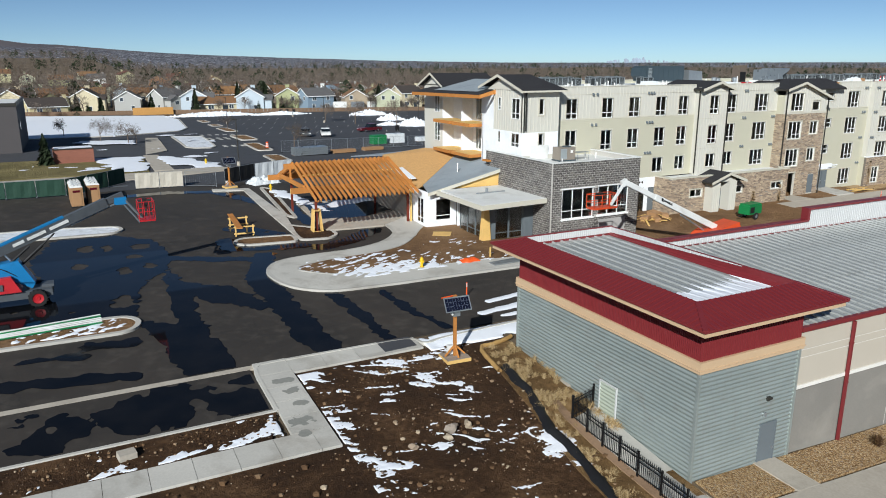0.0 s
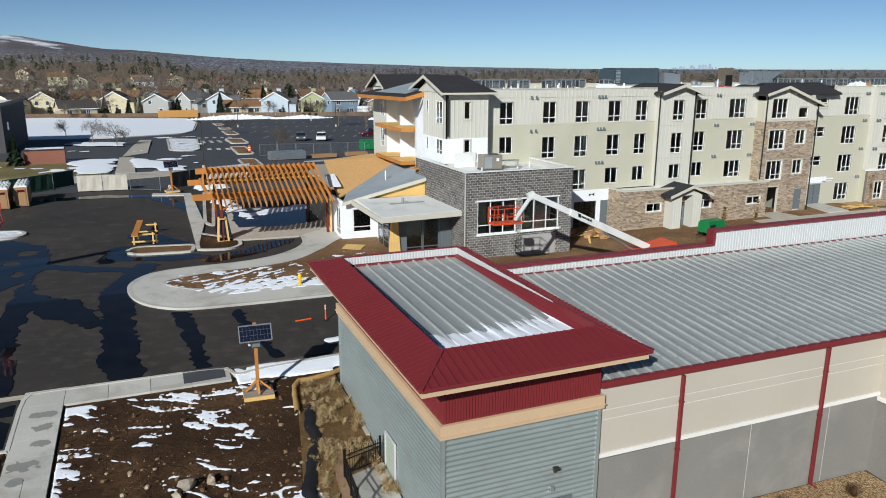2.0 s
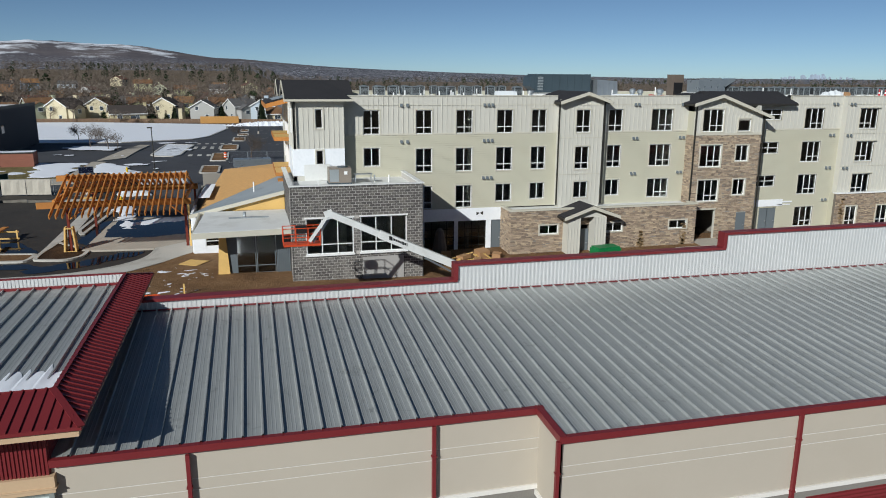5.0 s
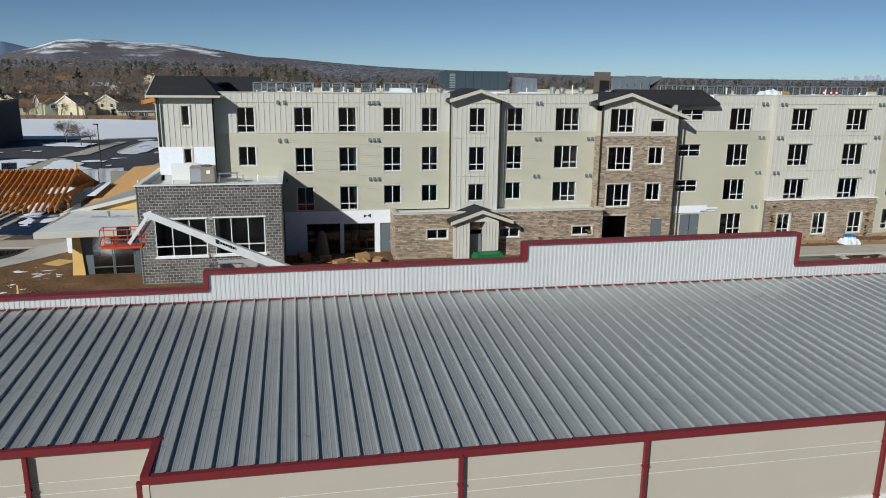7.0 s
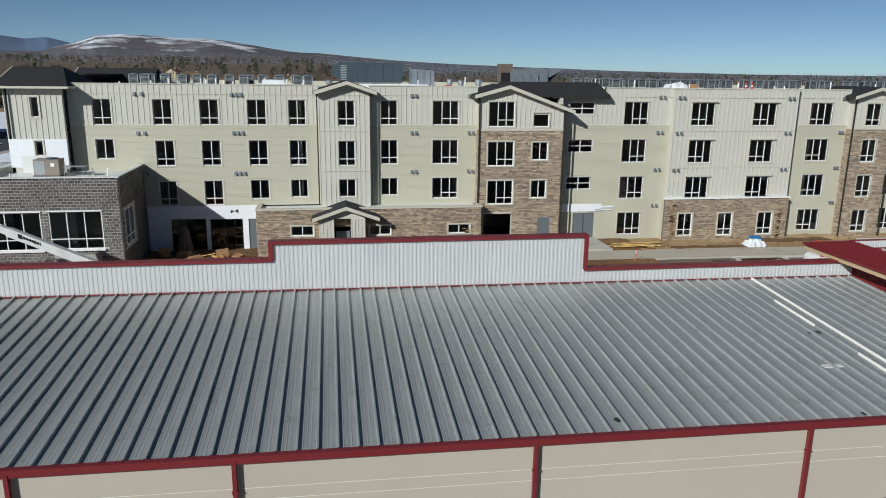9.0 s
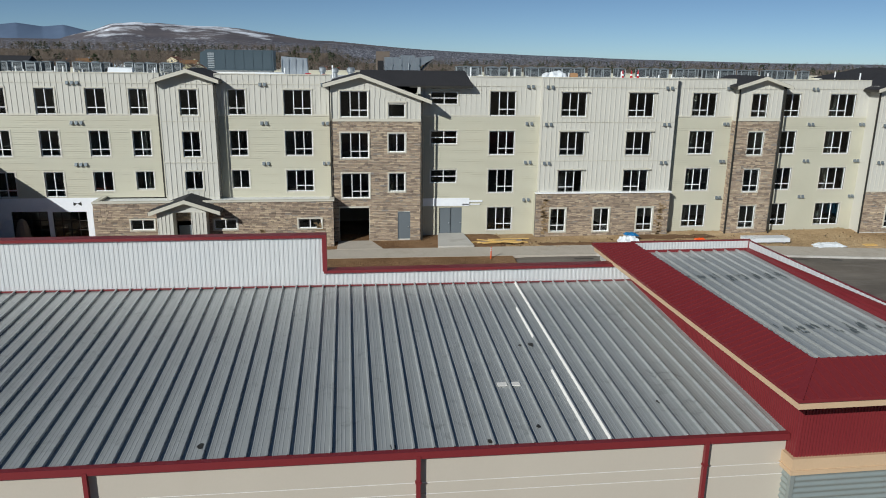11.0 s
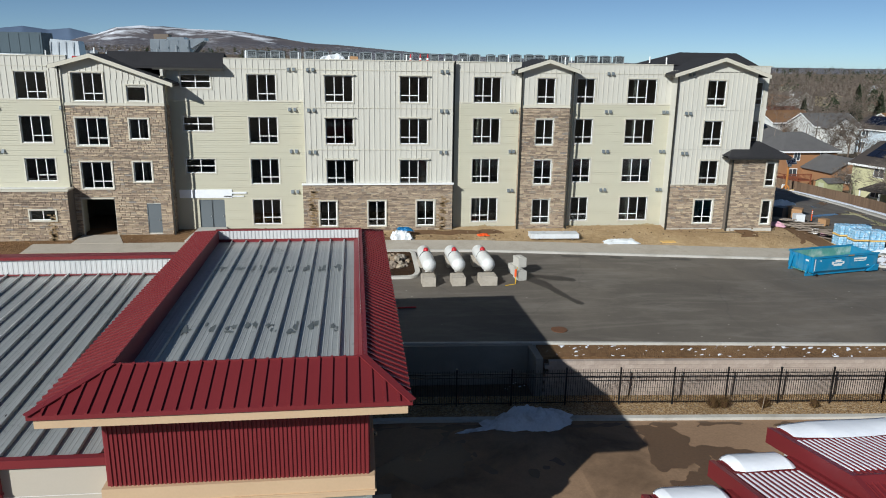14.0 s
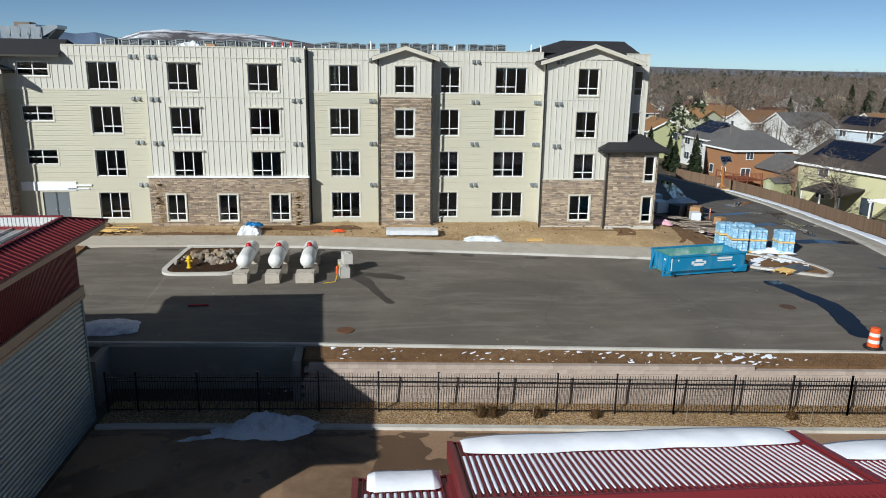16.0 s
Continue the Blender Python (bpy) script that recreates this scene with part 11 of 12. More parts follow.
# stones and clods on the soil
stones_g = Geo()
_st = random.Random(77)
for i in range(2600):
    x, y = _st.uniform(9.2, 20.5), _st.uniform(10, 34.4)
    if fbm(x, y, 0.45, 12.0) < _st.uniform(-0.5, 0.5):
        continue
    s = 0.025 + 0.1 * _st.random() ** 6
    if 13 < x < 15.5 and 25 < y < 28 and _st.random() < 0.3:
        s *= 1.8
    stones_g.ball((x, y, land(x, y) + 0.06 + s * 0.3), s * 1.2, s, s * 0.7, 5, 3, 0.25, _st)
for i in range(700):
    x, y = _st.uniform(-8, 9), _st.uniform(15, 27)
    s = 0.03 + 0.13 * _st.random() ** 4
    stones_g.ball((x, y, land(x, y) + 0.05 + s * 0.3), s * 1.2, s, s * 0.7, 5, 3, 0.25, _st)
for i in range(350):
    x, y = _st.uniform(-8, 7), _st.uniform(29.1, 31)
    s = 0.02 + 0.06 * _st.random() ** 3
    stones_g.ball((x, y, land(x, y) + 0.11 + s * 0.3), s * 1.2, s, s * 0.7, 5, 3, 0.25, _st)
for i in range(900):
    x, y = _st.uniform(30, 131), _st.uniform(54.2, 56.5)
    s = 0.02 + 0.06 * _st.random() ** 3
    stones_g.ball((x, y - 0.8 * (x > 86), land(x, y) + 0.08 + s * 0.3), s * 1.2, s, s * 0.7, 5, 3, 0.25, _st)
piece("loose_stones", stones_g, ramp_island("loose_stone", ((0, "4a3625"), (0.45, "6f543a"), (0.75, "9a8266"), (1, "b9a78e"))), "stones and clods strewn over the soil", "stones", "stuff")
for x, y, k in ((14.0, 26.4, 0.8), (14.9, 26.5, 0.6), (13.6, 25.9, 0.5), (11.8, 25.8, 0.5)):
    ob = piece("boulder", ROCKS[int(k * 7) % 6], ROCK, "pale rock lying on the dark soil", "boulder", at=pose(x, y, land(x, y) + 0.03, 0, 0, x * 90))
    ob.scale = (k, k, k)
# stall lines on the older car park
lines = Geo()
for y0 in (120, 150, 168, 186, 204):
    for i in range(22):
        x = 36 + i * 2.7
        if y0 < 130 and x < 60:
            continue
        lines.quad(*[(a, b, land(a, b) + 0.02) for a, b in ((x, y0), (x + 0.12, y0), (x + 0.12 + 2, y0 + 5.2), (x + 2, y0 + 5.2))])
for i in range(5):
    for y0 in (128, 140, 143, 152):
        x = 23.5 + i * 1.5
        lines.quad(*[(a, b, land(a, b) + 0.02) for a, b in ((x, y0), (x + 0.7, y0), (x + 0.7, y0 + 2.4), (x, y0 + 2.4))])
piece("stall_lines", lines, surface("road_paint", "c9c6bd", 0.8, var=0.1, stain="77736d", stain_amt=0.6, stain_scale=0.8), "worn white stall lines on the car park", kind="structure")
# damp marks drying on the sidewalk
def walk_damp(x, y):
    if not (7.4 < x < 9.0 and 28.4 < y < 36):
        return -1
    v = max(1 - math.hypot((x - cx) / rx, (y - cy) / ry) for cx, cy, rx, ry in ((8.35, 34.1, 0.6, 0.28), (8.45, 32.9, 0.42, 0.33), (8.45, 31.5, 0.4, 0.3), (8.0, 29.9, 0.65, 0.4), (7.8, 28.75, 0.4, 0.3)))
    return v + 0.6 * fbm(x, y, 2.6, 6.0) - 0.05


piece("damp_patch", patches(walk_damp, 7.3, 9.05, 28.2, 36.2, 0.06, 0.146), surface("damp_walk", "8b8a82", 0.6, var=0.15, big=1.5, fine=10, bump=0.1), "grey damp marks on the concrete sidewalk", kind="structure")
piece("manhole_cover", Geo().lathe([(0.0, 0.03), (0.45, 0.03), (0.46, 0.0)], (0, 0, 0), 18), surface("cast_iron", "6b4a35", 0.8, 0.3), "rusty round manhole cover in the asphalt", "manhole cover", at=(104.0, 37.1, land(104, 37.1)))
piece("manhole_cover", Geo().lathe([(0.0, 0.03), (0.45, 0.03), (0.46, 0.0)], (0, 0, 0), 18), surface("cast_iron_b", "5b463a", 0.8, 0.3), "rusty round manhole cover in the asphalt", "manhole cover", at=(129.5, 40.2, land(129.5, 40.2)))

# ---- trees ----
BARK = surface("bark", "6a5c50", 0.9, var=0.25, big=2, fine=20, bump=0.3)
TWIG = ramp_island("twigs", ((0, "564b41"), (0.3, "6b5f54"), (0.6, "796e64"), (0.85, "8b8178"), (1, "6b5849")), bump=0.0)
NEEDLE = ramp_island("needles", ((0, "222b1b"), (0.5, "2f3a25"), (1, "3e4a30")), bump=0.0)


def bare_tree(rng, h, spread, twigs):
    """Trunk, limbs and a crown of fine twigs; returns two meshes."""
    trunk, crown = Geo(), Geo()

    def limb(p, d, length, r, level):
        q = p + d * length
        g = trunk if level < 3 else crown
        if level < 3:
            g.tube(p, q, r, r * 0.62, 5 if level else 7, False)
        else:
            s = d.orthogonal().normalized() * max(r, 0.012)
            g.poly([tuple(p - s), tuple(p + s), tuple(q)])
        if level >= twigs:
            return
        n = (5, 5, 5, 4)[min(level, 3)]
        for i in range(n):
            t = rng.uniform(0.55, 1.0) if level == 0 else rng.uniform(0.35, 1.0)
            a = rng.uniform(0, 2 * math.pi)
            side = (d.orthogonal().normalized() * math.cos(a) + d.cross(d.orthogonal()).normalized() * math.sin(a))
            nd = (d * rng.uniform(0.5, 0.85) + side * rng.uniform(0.6, 1.0) * spread + Vector((0, 0, 0.1))).normalized()
            limb(p + d * length * t, nd, length * rng.uniform(0.55, 0.78), r * 0.55 * rng.uniform(0.7, 1), level + 1)

    limb(Vector((0, 0, -0.1)), Vector((rng.uniform(-0.05, 0.05), rng.uniform(-0.05, 0.05), 1)).normalized(), h * 0.34, h * 0.014, 0)
    return trunk.mesh("trunk"), crown.mesh("crown")


def evergreen(rng, h, r):
    trunk = Geo().tube((0, 0, -0.1), (0, 0, h * 0.95), h * 0.018, 0.02, 6, False)
    crown = Geo()
    n = int(h * 8)
    for i in range(n):
        f = (i + rng.random()) / n
        z = h * (0.06 + 0.94 * f)
        rr = r * (1 - f) ** 0.8 * rng.uniform(0.6, 1.1) + 0.08
        for k in range(7):
            a = 2 * math.pi * k / 7 + rng.uniform(-0.5, 0.5)
            tip = (rr * math.cos(a), rr * math.sin(a), z - rr * 0.3 + rng.uniform(-0.15, 0.15))
            w = 0.12 + rr * 0.22
            s = (-math.sin(a) * w, math.cos(a) * w)
            crown.poly([(tip[0] * 0.25 - s[0], tip[1] * 0.25 - s[1], z), tip, (tip[0] * 0.25 + s[0], tip[1] * 0.25 + s[1], z + 0.12)])
            crown.poly([(tip[0] * 0.6 - s[0], tip[1] * 0.6 - s[1], z - 0.2), (tip[0] * 1.05, tip[1] * 1.05, tip[2] + 0.1), (tip[0] * 0.6 + s[0], tip[1] * 0.6 + s[1], z + 0.1)])
    return trunk.mesh("trunk"), crown.mesh("crown")


_tr = random.Random(21)
BARE = [bare_tree(_tr, h, s, 5) for h, s in ((9, 1.0), (7.5, 1.1), (10, 0.85))]
GREEN = [evergreen(_tr, h, r) for h, r in ((8, 2.0), (6, 1.7), (10, 2.3))]


def tree(meshes, x, y, k, label, green=False, rz=0.0):
    t = thing("tree", label, "tree", (x, y, land(x, y)), rz, "trees")
    t.scale = (k, k, k)
    part("trunk", meshes[0], BARK, t)
    part("crown", meshes[1], NEEDLE if green else TWIG, t)
    return t


for i, (x, y, m, k) in enumerate(((5.0, 146.5, 1, 0.85), (9.2, 140, 0, 0.75), (10.6, 141, 1, 0.6), (-1, 166, 1, 0.7), (33.9, 121.5, 0, 0.8), (31.5, 166, 1, 0.7), (66, 178, 0, 1.1), (72, 165, 2, 1.0), (62, 190, 1, 1.0), (45, 92, 1, 0.55))):
    tree(BARE[m], x, y, k, "leafless young street tree in a mulched bed", rz=i * 40)
for i, (x, y, m, k) in enumerate(((158.6, 80, 0, 1.35), (158.3, 88.5, 1, 1.0), (176, 121, 0, 1.5), (186, 128, 2, 1.45), (178, 112, 1, 1.3), (192, 133, 0, 1.5), (183, 141, 1, 1.5), (203, 128, 2, 1.4), (174, 152, 1, 1.1), (190, 205, 2, 1.7), (214, 172, 0, 1.6), (232, 196, 2, 1.5), (222, 150, 1, 1.4), (163, 120, 2, 0.6))):
    tree(BARE[m], x, y, k, "large leafless garden tree with fine twigs", rz=i * 70)
for i, (x, y, m, k) in enumerate(((-3.4, 116.5, 1, 0.75), (38, 252, 0, 1.0), (25, 257, 1, 1.0), (10, 256, 1, 0.9), (3, 257, 1, 1.1), (75, 246, 2, 0.75), (98, 240, 0, 1.1), (58, 249, 1, 0.8), (84, 246, 1, 0.75), (112, 226, 0, 0.9))):
    tree(GREEN[m], x, y, k, "dark green conifer beside the road", True, i * 50)
for i, (x, y, m, k) in enumerate(((155.2, 111, 0, 0.78), (153.5, 117, 0, 0.7), (152.5, 112.5, 1, 0.8), (216, 190, 2, 1.0), (228, 176, 0, 1.5), (232, 172, 2, 1.2), (236, 180, 0, 1.4), (224, 240, 2, 1.1), (216, 245, 0, 1.3), (178, 225, 1, 1.2), (152, 122, 0, 0.8), (250, 215, 2, 1.3))):
    tree(GREEN[m], x, y, k, "dark green conifer in a back garden", True, i * 50)
# trees among the row of houses beyond the car park
_tg = random.Random(9)
for i in range(84):
    az = radians(_tg.uniform(-9, 30))
    r = _tg.uniform(252, 318)
    x, y = r * math.sin(az), r * math.cos(az)
    if i % 5 == 0:
        tree(GREEN[i % 3], x, y, _tg.uniform(0.7, 1.15), "dark green conifer among the houses", True, i * 31)
    else:
        tree(BARE[i % 3], x, y, _tg.uniform(0.7, 1.2), "leafless garden tree among the houses", rz=i * 47)

# ---- houses ----
ROOFS = {k: surface("roof_" + k, h, 0.9, var=0.2, big=0.8, fine=9, bump=0.4, dist=0.03) for k, h in
         (("brown", "7a5a3e"), ("grey", "5f5d5c"), ("dark", "433c38"), ("tan", "8f6a45"), ("rust", "6d4334"))}
SIDES = {k: surface("side_" + k, h, 0.8, var=0.05, bump=0.1, stretch=(1, 1, 6)) for k, h in
         (("cream", "cbbf9f"), ("yellow", "c0b38c"), ("white", "cfcfcb"), ("blue", "7e909f"), ("paleblue", "b3bec6"), ("green", "a3a57c"), ("sage", "b3b59a"), ("grey", "aaa9a4"), ("brown", "99704f"), ("taupe", "a2927c"), ("olive", "bfbb94"))}
FENCE_WOOD = surface("fence_wood", "6f5a48", 0.9, var=0.25, big=1.5, fine=12, bump=0.2, piece=0.15)


def house_windows(parent, w, d, h, rng, front=True):
    for sx in (-0.28, 0.28):
        for z in ([1.0, 3.7] if h > 4 else [1.0]):
            for side in (-1, 1):
                x = sx * w * rng.uniform(0.85, 1.1)
                ww, hh = rng.choice(((1.4, 1.3), (1.0, 1.3), (1.8, 1.2)))
                y = side * (d / 2 + 0.03)
                fr = part("window", Geo().box(x - ww / 2 - 0.1, x + ww / 2 + 0.1, min(y, y + side * 0.04), max(y, y + side * 0.04), z - 0.1, z + hh + 0.1), M["white_frame"], parent)
                part("pane", Geo().box(x - ww / 2, x - 0.04, y + side * 0.035 - 0.012, y + side * 0.035 + 0.012, z, z + hh).box(x + 0.04, x + ww / 2, y + side * 0.035 - 0.012, y + side * 0.035 + 0.012, z, z + hh), HGLASS, fr)
    for sy in (-0.2, 0.22):
        for side in (-1, 1):
            x = side * (w / 2 + 0.03)
            z = 1.0 if h < 4 else rng.choice((1.0, 3.7))
            fr = part("window", Geo().box(min(x, x + side * 0.04), max(x, x + side * 0.04), sy * d - 0.6, sy * d + 0.6, z - 0.1, z + 1.3), M["white_frame"], parent)
            part("pane", Geo().box(x + side * 0.035 - 0.012, x + side * 0.035 + 0.012, sy * d - 0.5, sy * d + 0.5, z, z + 1.2), HGLASS, fr)


HGLASS = surface("house_glass", "39424a", 0.12, 0.0, var=0.1, bump=0.0, spec=0.8)


def house(x, y, rz, w, d, h, side, roof, rng, rise=0.42, wing=None, chimney=True, solar=False, label=None, z=None, hip=False, woff=-0.15):
    """A gabled timber house: ridge along its own x."""
    names = {"h": "two storey" if h > 4 else "single storey"}
    hs = thing("house", label or f"{names['h']} {side} sided timber house with a {roof} shingle roof", "house", (x, y, land(x, y) if z is None else z), rz, "houses of the neighbourhood")
    rh = d / 2 * rise * 1.3
    if hip:
        body = Geo().box(-w / 2, w / 2, -d / 2, d / 2, -0.3, h + 0.05)
    else:
        body = Geo().hexa([(-w / 2, -d / 2, -0.3), (-w / 2, d / 2, -0.3), (-w / 2, d / 2, h), (-w / 2, 0, h + rh), (-w / 2, -d / 2, h)], [(w / 2, -d / 2, -0.3), (w / 2, d / 2, -0.3), (w / 2, d / 2, h), (w / 2, 0, h + rh), (w / 2, -d / 2, h)])
    part("wall", body, SIDES[side], hs)
    o = 0.45
    k = rh / (d / 2)
    hin = d * 0.42 if hip else 0.0
    for s in (-1, 1):
        lo = [(-w / 2 - o, s * (d / 2 + o), h - k * o + 0.05), (w / 2 + o, s * (d / 2 + o), h - k * o + 0.05), (w / 2 + o - hin, 0, h + rh + 0.05), (-w / 2 - o + hin, 0, h + rh + 0.05)]
        part("roof", Geo().hexa(lo, [(a, b, c + 0.16) for a, b, c in lo]), ROOFS[roof], hs)
        part("fascia", Geo().box(-w / 2 - o, w / 2 + o, s * (d / 2 + o) - 0.03, s * (d / 2 + o) + 0.03, h - k * o - 0.1, h - k * o + 0.16), M["white_frame"], hs)
        if solar and s == -1:
            for i in range(6):
                for j in range(2):
                    a, b = -w / 2 + 0.8 + i * 1.25, -(d / 2) * (0.75 - j * 0.35)
                    zz = lambda yy: h + rh * (1 + yy / (d / 2)) + 0.27
                    pq = [(a, b, zz(b)), (a + 1.15, b, zz(b)), (a + 1.15, b + d / 2 * 0.32, zz(b + d / 2 * 0.32)), (a, b + d / 2 * 0.32, zz(b + d / 2 * 0.32))]
                    part("solar_panel", Geo().hexa(pq, [(p, q, r + 0.05) for p, q, r in pq]), SOLAR, hs, "dark solar panel")
    for s in (-1, 1):
        if hip:
            lo = [(s * (w / 2 + o), -d / 2 - o, h - k * o + 0.05), (s * (w / 2 + o), d / 2 + o, h - k * o + 0.05), (s * (w / 2 + o - hin), 0.02, h + rh + 0.05), (s * (w / 2 + o - hin), -0.02, h + rh + 0.05)]
            part("roof", Geo().hexa(lo, [(a, b, c + 0.16) for a, b, c in lo]), ROOFS[roof], hs)
            part("fascia", Geo().box(min(s * (w / 2 + o - 0.03), s * (w / 2 + o + 0.03)), max(s * (w / 2 + o - 0.03), s * (w / 2 + o + 0.03)), -d / 2 - o, d / 2 + o, h - k * o - 0.1, h - k * o + 0.16), M["white_frame"], hs)
            continue
        tri = [(s * (w / 2 + o + 0.02), -d / 2 - o, h - k * o - 0.1), (s * (w / 2 + o + 0.02), 0, h + rh - 0.1), (s * (w / 2 + o + 0.02), 0, h + rh + 0.2), (s * (w / 2 + o + 0.02), -d / 2 - o, h - k * o + 0.2)]
        part("barge_board", Geo().extrude(tri, (0.04, 0, 0)), M["white_frame"], hs)
        part("barge_board", Geo().extrude([(a, -b, c) for a, b, c in tri], (0.04, 0, 0)), M["white_frame"], hs)
    house_windows(hs, w, d, h, rng)
    part("door", Geo().box(w * 0.06, w * 0.06 + 1.8, -d / 2 - 0.05, -d / 2 - 0.02, 0, 2.1), HGLASS, hs, "glazed patio door")
    if chimney:
        cx = w / 2 + 0.35
        part("chimney", Geo().box(cx - 0.4, cx + 0.4, -0.7, 0.7, -0.3, h + rh + 0.9).box(cx - 0.5, cx + 0.5, -0.8, 0.8, h + rh + 0.75, h + rh + 0.95), SIDES[side], hs)
    if wing:
        ww, wd, wh = wing
        part("wing_wall", Geo().hexa([(-ww / 2 + w * woff, -d / 2 - wd, -0.3), (ww / 2 + w * woff, -d / 2 - wd, -0.3), (ww / 2 + w * woff, -d / 2 - wd, wh), (w * woff, -d / 2 - wd, wh + ww * 0.28), (-ww / 2 + w * woff, -d / 2 - wd, wh)],
                                       [(-ww / 2 + w * woff, -d / 2 + 0.5, -0.3), (ww / 2 + w * woff, -d / 2 + 0.5, -0.3), (ww / 2 + w * woff, -d / 2 + 0.5, wh), (w * woff, -d / 2 + 0.5, wh + ww * 0.28), (-ww / 2 + w * woff, -d / 2 + 0.5, wh)]), SIDES[side], hs)
        for s in (-1, 1):
            cx = w * woff
            lo = [(cx + s * (ww / 2 + 0.4), -d / 2 - wd - 0.4, wh - 0.15), (cx, -d / 2 - wd - 0.4, wh + ww * 0.28 + 0.05), (cx, 0, wh + ww * 0.28 + 0.05), (cx + s * (ww / 2 + 0.4), 0, wh - 0.15)]
            part("wing_roof", Geo().hexa(lo, [(a, b, c + 0.16) for a, b, c in lo]), ROOFS[roof], hs)
        fr = part("window", Geo().box(w * woff - 0.8, w * woff + 0.8, -d / 2 - wd - 0.06, -d / 2 - wd - 0.02, wh - 1.7, wh - 0.3), M["white_frame"], hs)
        part("pane", Geo().box(w * woff - 0.7, w * woff + 0.7, -d / 2 - wd - 0.075, -d / 2 - wd - 0.06, wh - 1.6, wh - 0.4), HGLASS, fr)
    return hs


SOLAR = surface("solar_cells", "1c2130", 0.2, 0.1, var=0.1, bump=0.0, spec=0.7)
_hr = random.Random(4)
# row beyond the snow field and the older car park, by bearing from the yard
for px, r, rz, w, d, h, sd, rf, wing, ch in (
        (-30, 268, 60, 9, 8, 5.2, "cream", "dark", (5, 2.5, 4.5), True), (40, 272, 75, 9, 8, 5.4, "cream", "brown", None, True), (62, 290, 20, 9, 8, 5.6, "sage", "dark", (5, 2, 5), True), (92, 264, 15, 11, 8, 2.9, "yellow", "dark", None, True),
        (105, 286, 10, 9, 8, 5.2, "green", "brown", (5, 2, 5), False), (165, 270, 80, 9, 8, 5.4, "cream", "dark", (4, 2, 4.6), True), (238, 268, 80, 7, 8, 4.6, "grey", "grey", None, False), (262, 282, 10, 9, 8, 5.2, "taupe", "brown", (5, 2, 5), True),
        (305, 270, 30, 9, 8, 5.0, "grey", "grey", (5, 3, 4), True), (352, 265, 78, 8, 8, 5.2, "paleblue", "grey", (4.5, 2.5, 4.8), True), (392, 262, 5, 13, 7, 2.8, "cream", "brown", None, False), (405, 278, 5, 9, 8, 5.3, "white", "tan", None, True),
        (452, 260, 70, 9, 9, 5.0, "paleblue", "grey", (5, 2.5, 4.0), True), (515, 262, 75, 9, 8, 5.3, "green", "brown", (5, 3, 3.4), True), (505, 282, 10, 10, 8, 5.6, "taupe", "brown", None, True), (562, 258, 12, 10, 8, 5.2, "blue", "grey", None, True),
        (575, 276, 70, 9, 8, 5.4, "white", "grey", None, True), (630, 262, 80, 8, 8, 4.6, "taupe", "brown", None, False), (688, 258, 70, 9, 8, 5.0, "sage", "grey", None, False), (720, 275, 10, 9, 8, 5.4, "cream", "dark", None, True), (-90, 275, 30, 9, 8, 5.2, "sage", "brown", (5, 2, 5), True)):
    az = radians(27.2) + math.atan((px - 784) / 1277)
    house(r * math.sin(az), r * math.cos(az), rz, w, d, h, sd, rf, _hr, 0.45, wing, ch)
# houses in the lower gardens past the road on the east side
for x, y, rz, w, d, h, sd, rf, wing, ch, sol, hp, wo in (
        (163.5, 110.7, 4, 9.5, 8.7, 5.2, "brown", "grey", (6.6, 6.5, 2.7), False, False, True, 0.24), (168.2, 85.1, -76, 18, 10, 5.2, "olive", "dark", None, False, True, False, 0), (161.5, 142, 88, 9, 7.5, 5.2, "green", "tan", None, False, False, False, 0),
        (166.5, 126.5, -88, 10, 9.5, 5.2, "white", "grey", None, False, True, True, 0), (192, 188, 15, 15, 9, 5.2, "sage", "tan", (6, 3, 5), False, False, False, -0.3), (176, 203, 10, 13, 9, 5.0, "cream", "brown", (5, 3, 5), False, False, False, -0.2),
        (198, 171, 12, 13, 9, 5.0, "white", "brown", (5, 4, 2.6), False, False, False, -0.1), (196.5, 152, 4, 11, 9, 5.6, "white", "grey", (7, 2.5, 5.4), False, False, False, -0.05), (208, 145, -70, 11, 9, 5.2, "paleblue", "dark", None, False, True, False, 0), (224, 163, 10, 12, 9, 5.0, "taupe", "tan", (5, 3, 3), False, False, False, 0), (184, 232, 15, 12, 9, 5.4, "white", "rust", None, True, False, False, 0),
        (205, 225, 80, 12, 9, 5.2, "cream", "rust", (5, 3, 5), True, False, False, 0), (226, 218, 20, 14, 9, 3.4, "taupe", "rust", None, False, False, False, 0), (168, 262, 10, 11, 9, 5.2, "paleblue", "grey", (5, 3, 5), True, False, False, 0), (190, 275, 20, 11, 9, 5.2, "cream", "rust", None, True, False, False, 0), (250, 250, 60, 11, 9, 5.2, "white", "brown", None, True, False, False, 0), (188, 104, -80, 12, 9, 5.2, "blue", "dark", None, False, True, False, 0)):
    house(x, y, rz, w, d, h, sd, rf, _hr, 0.4, wing, ch, sol, hip=hp, woff=wo)
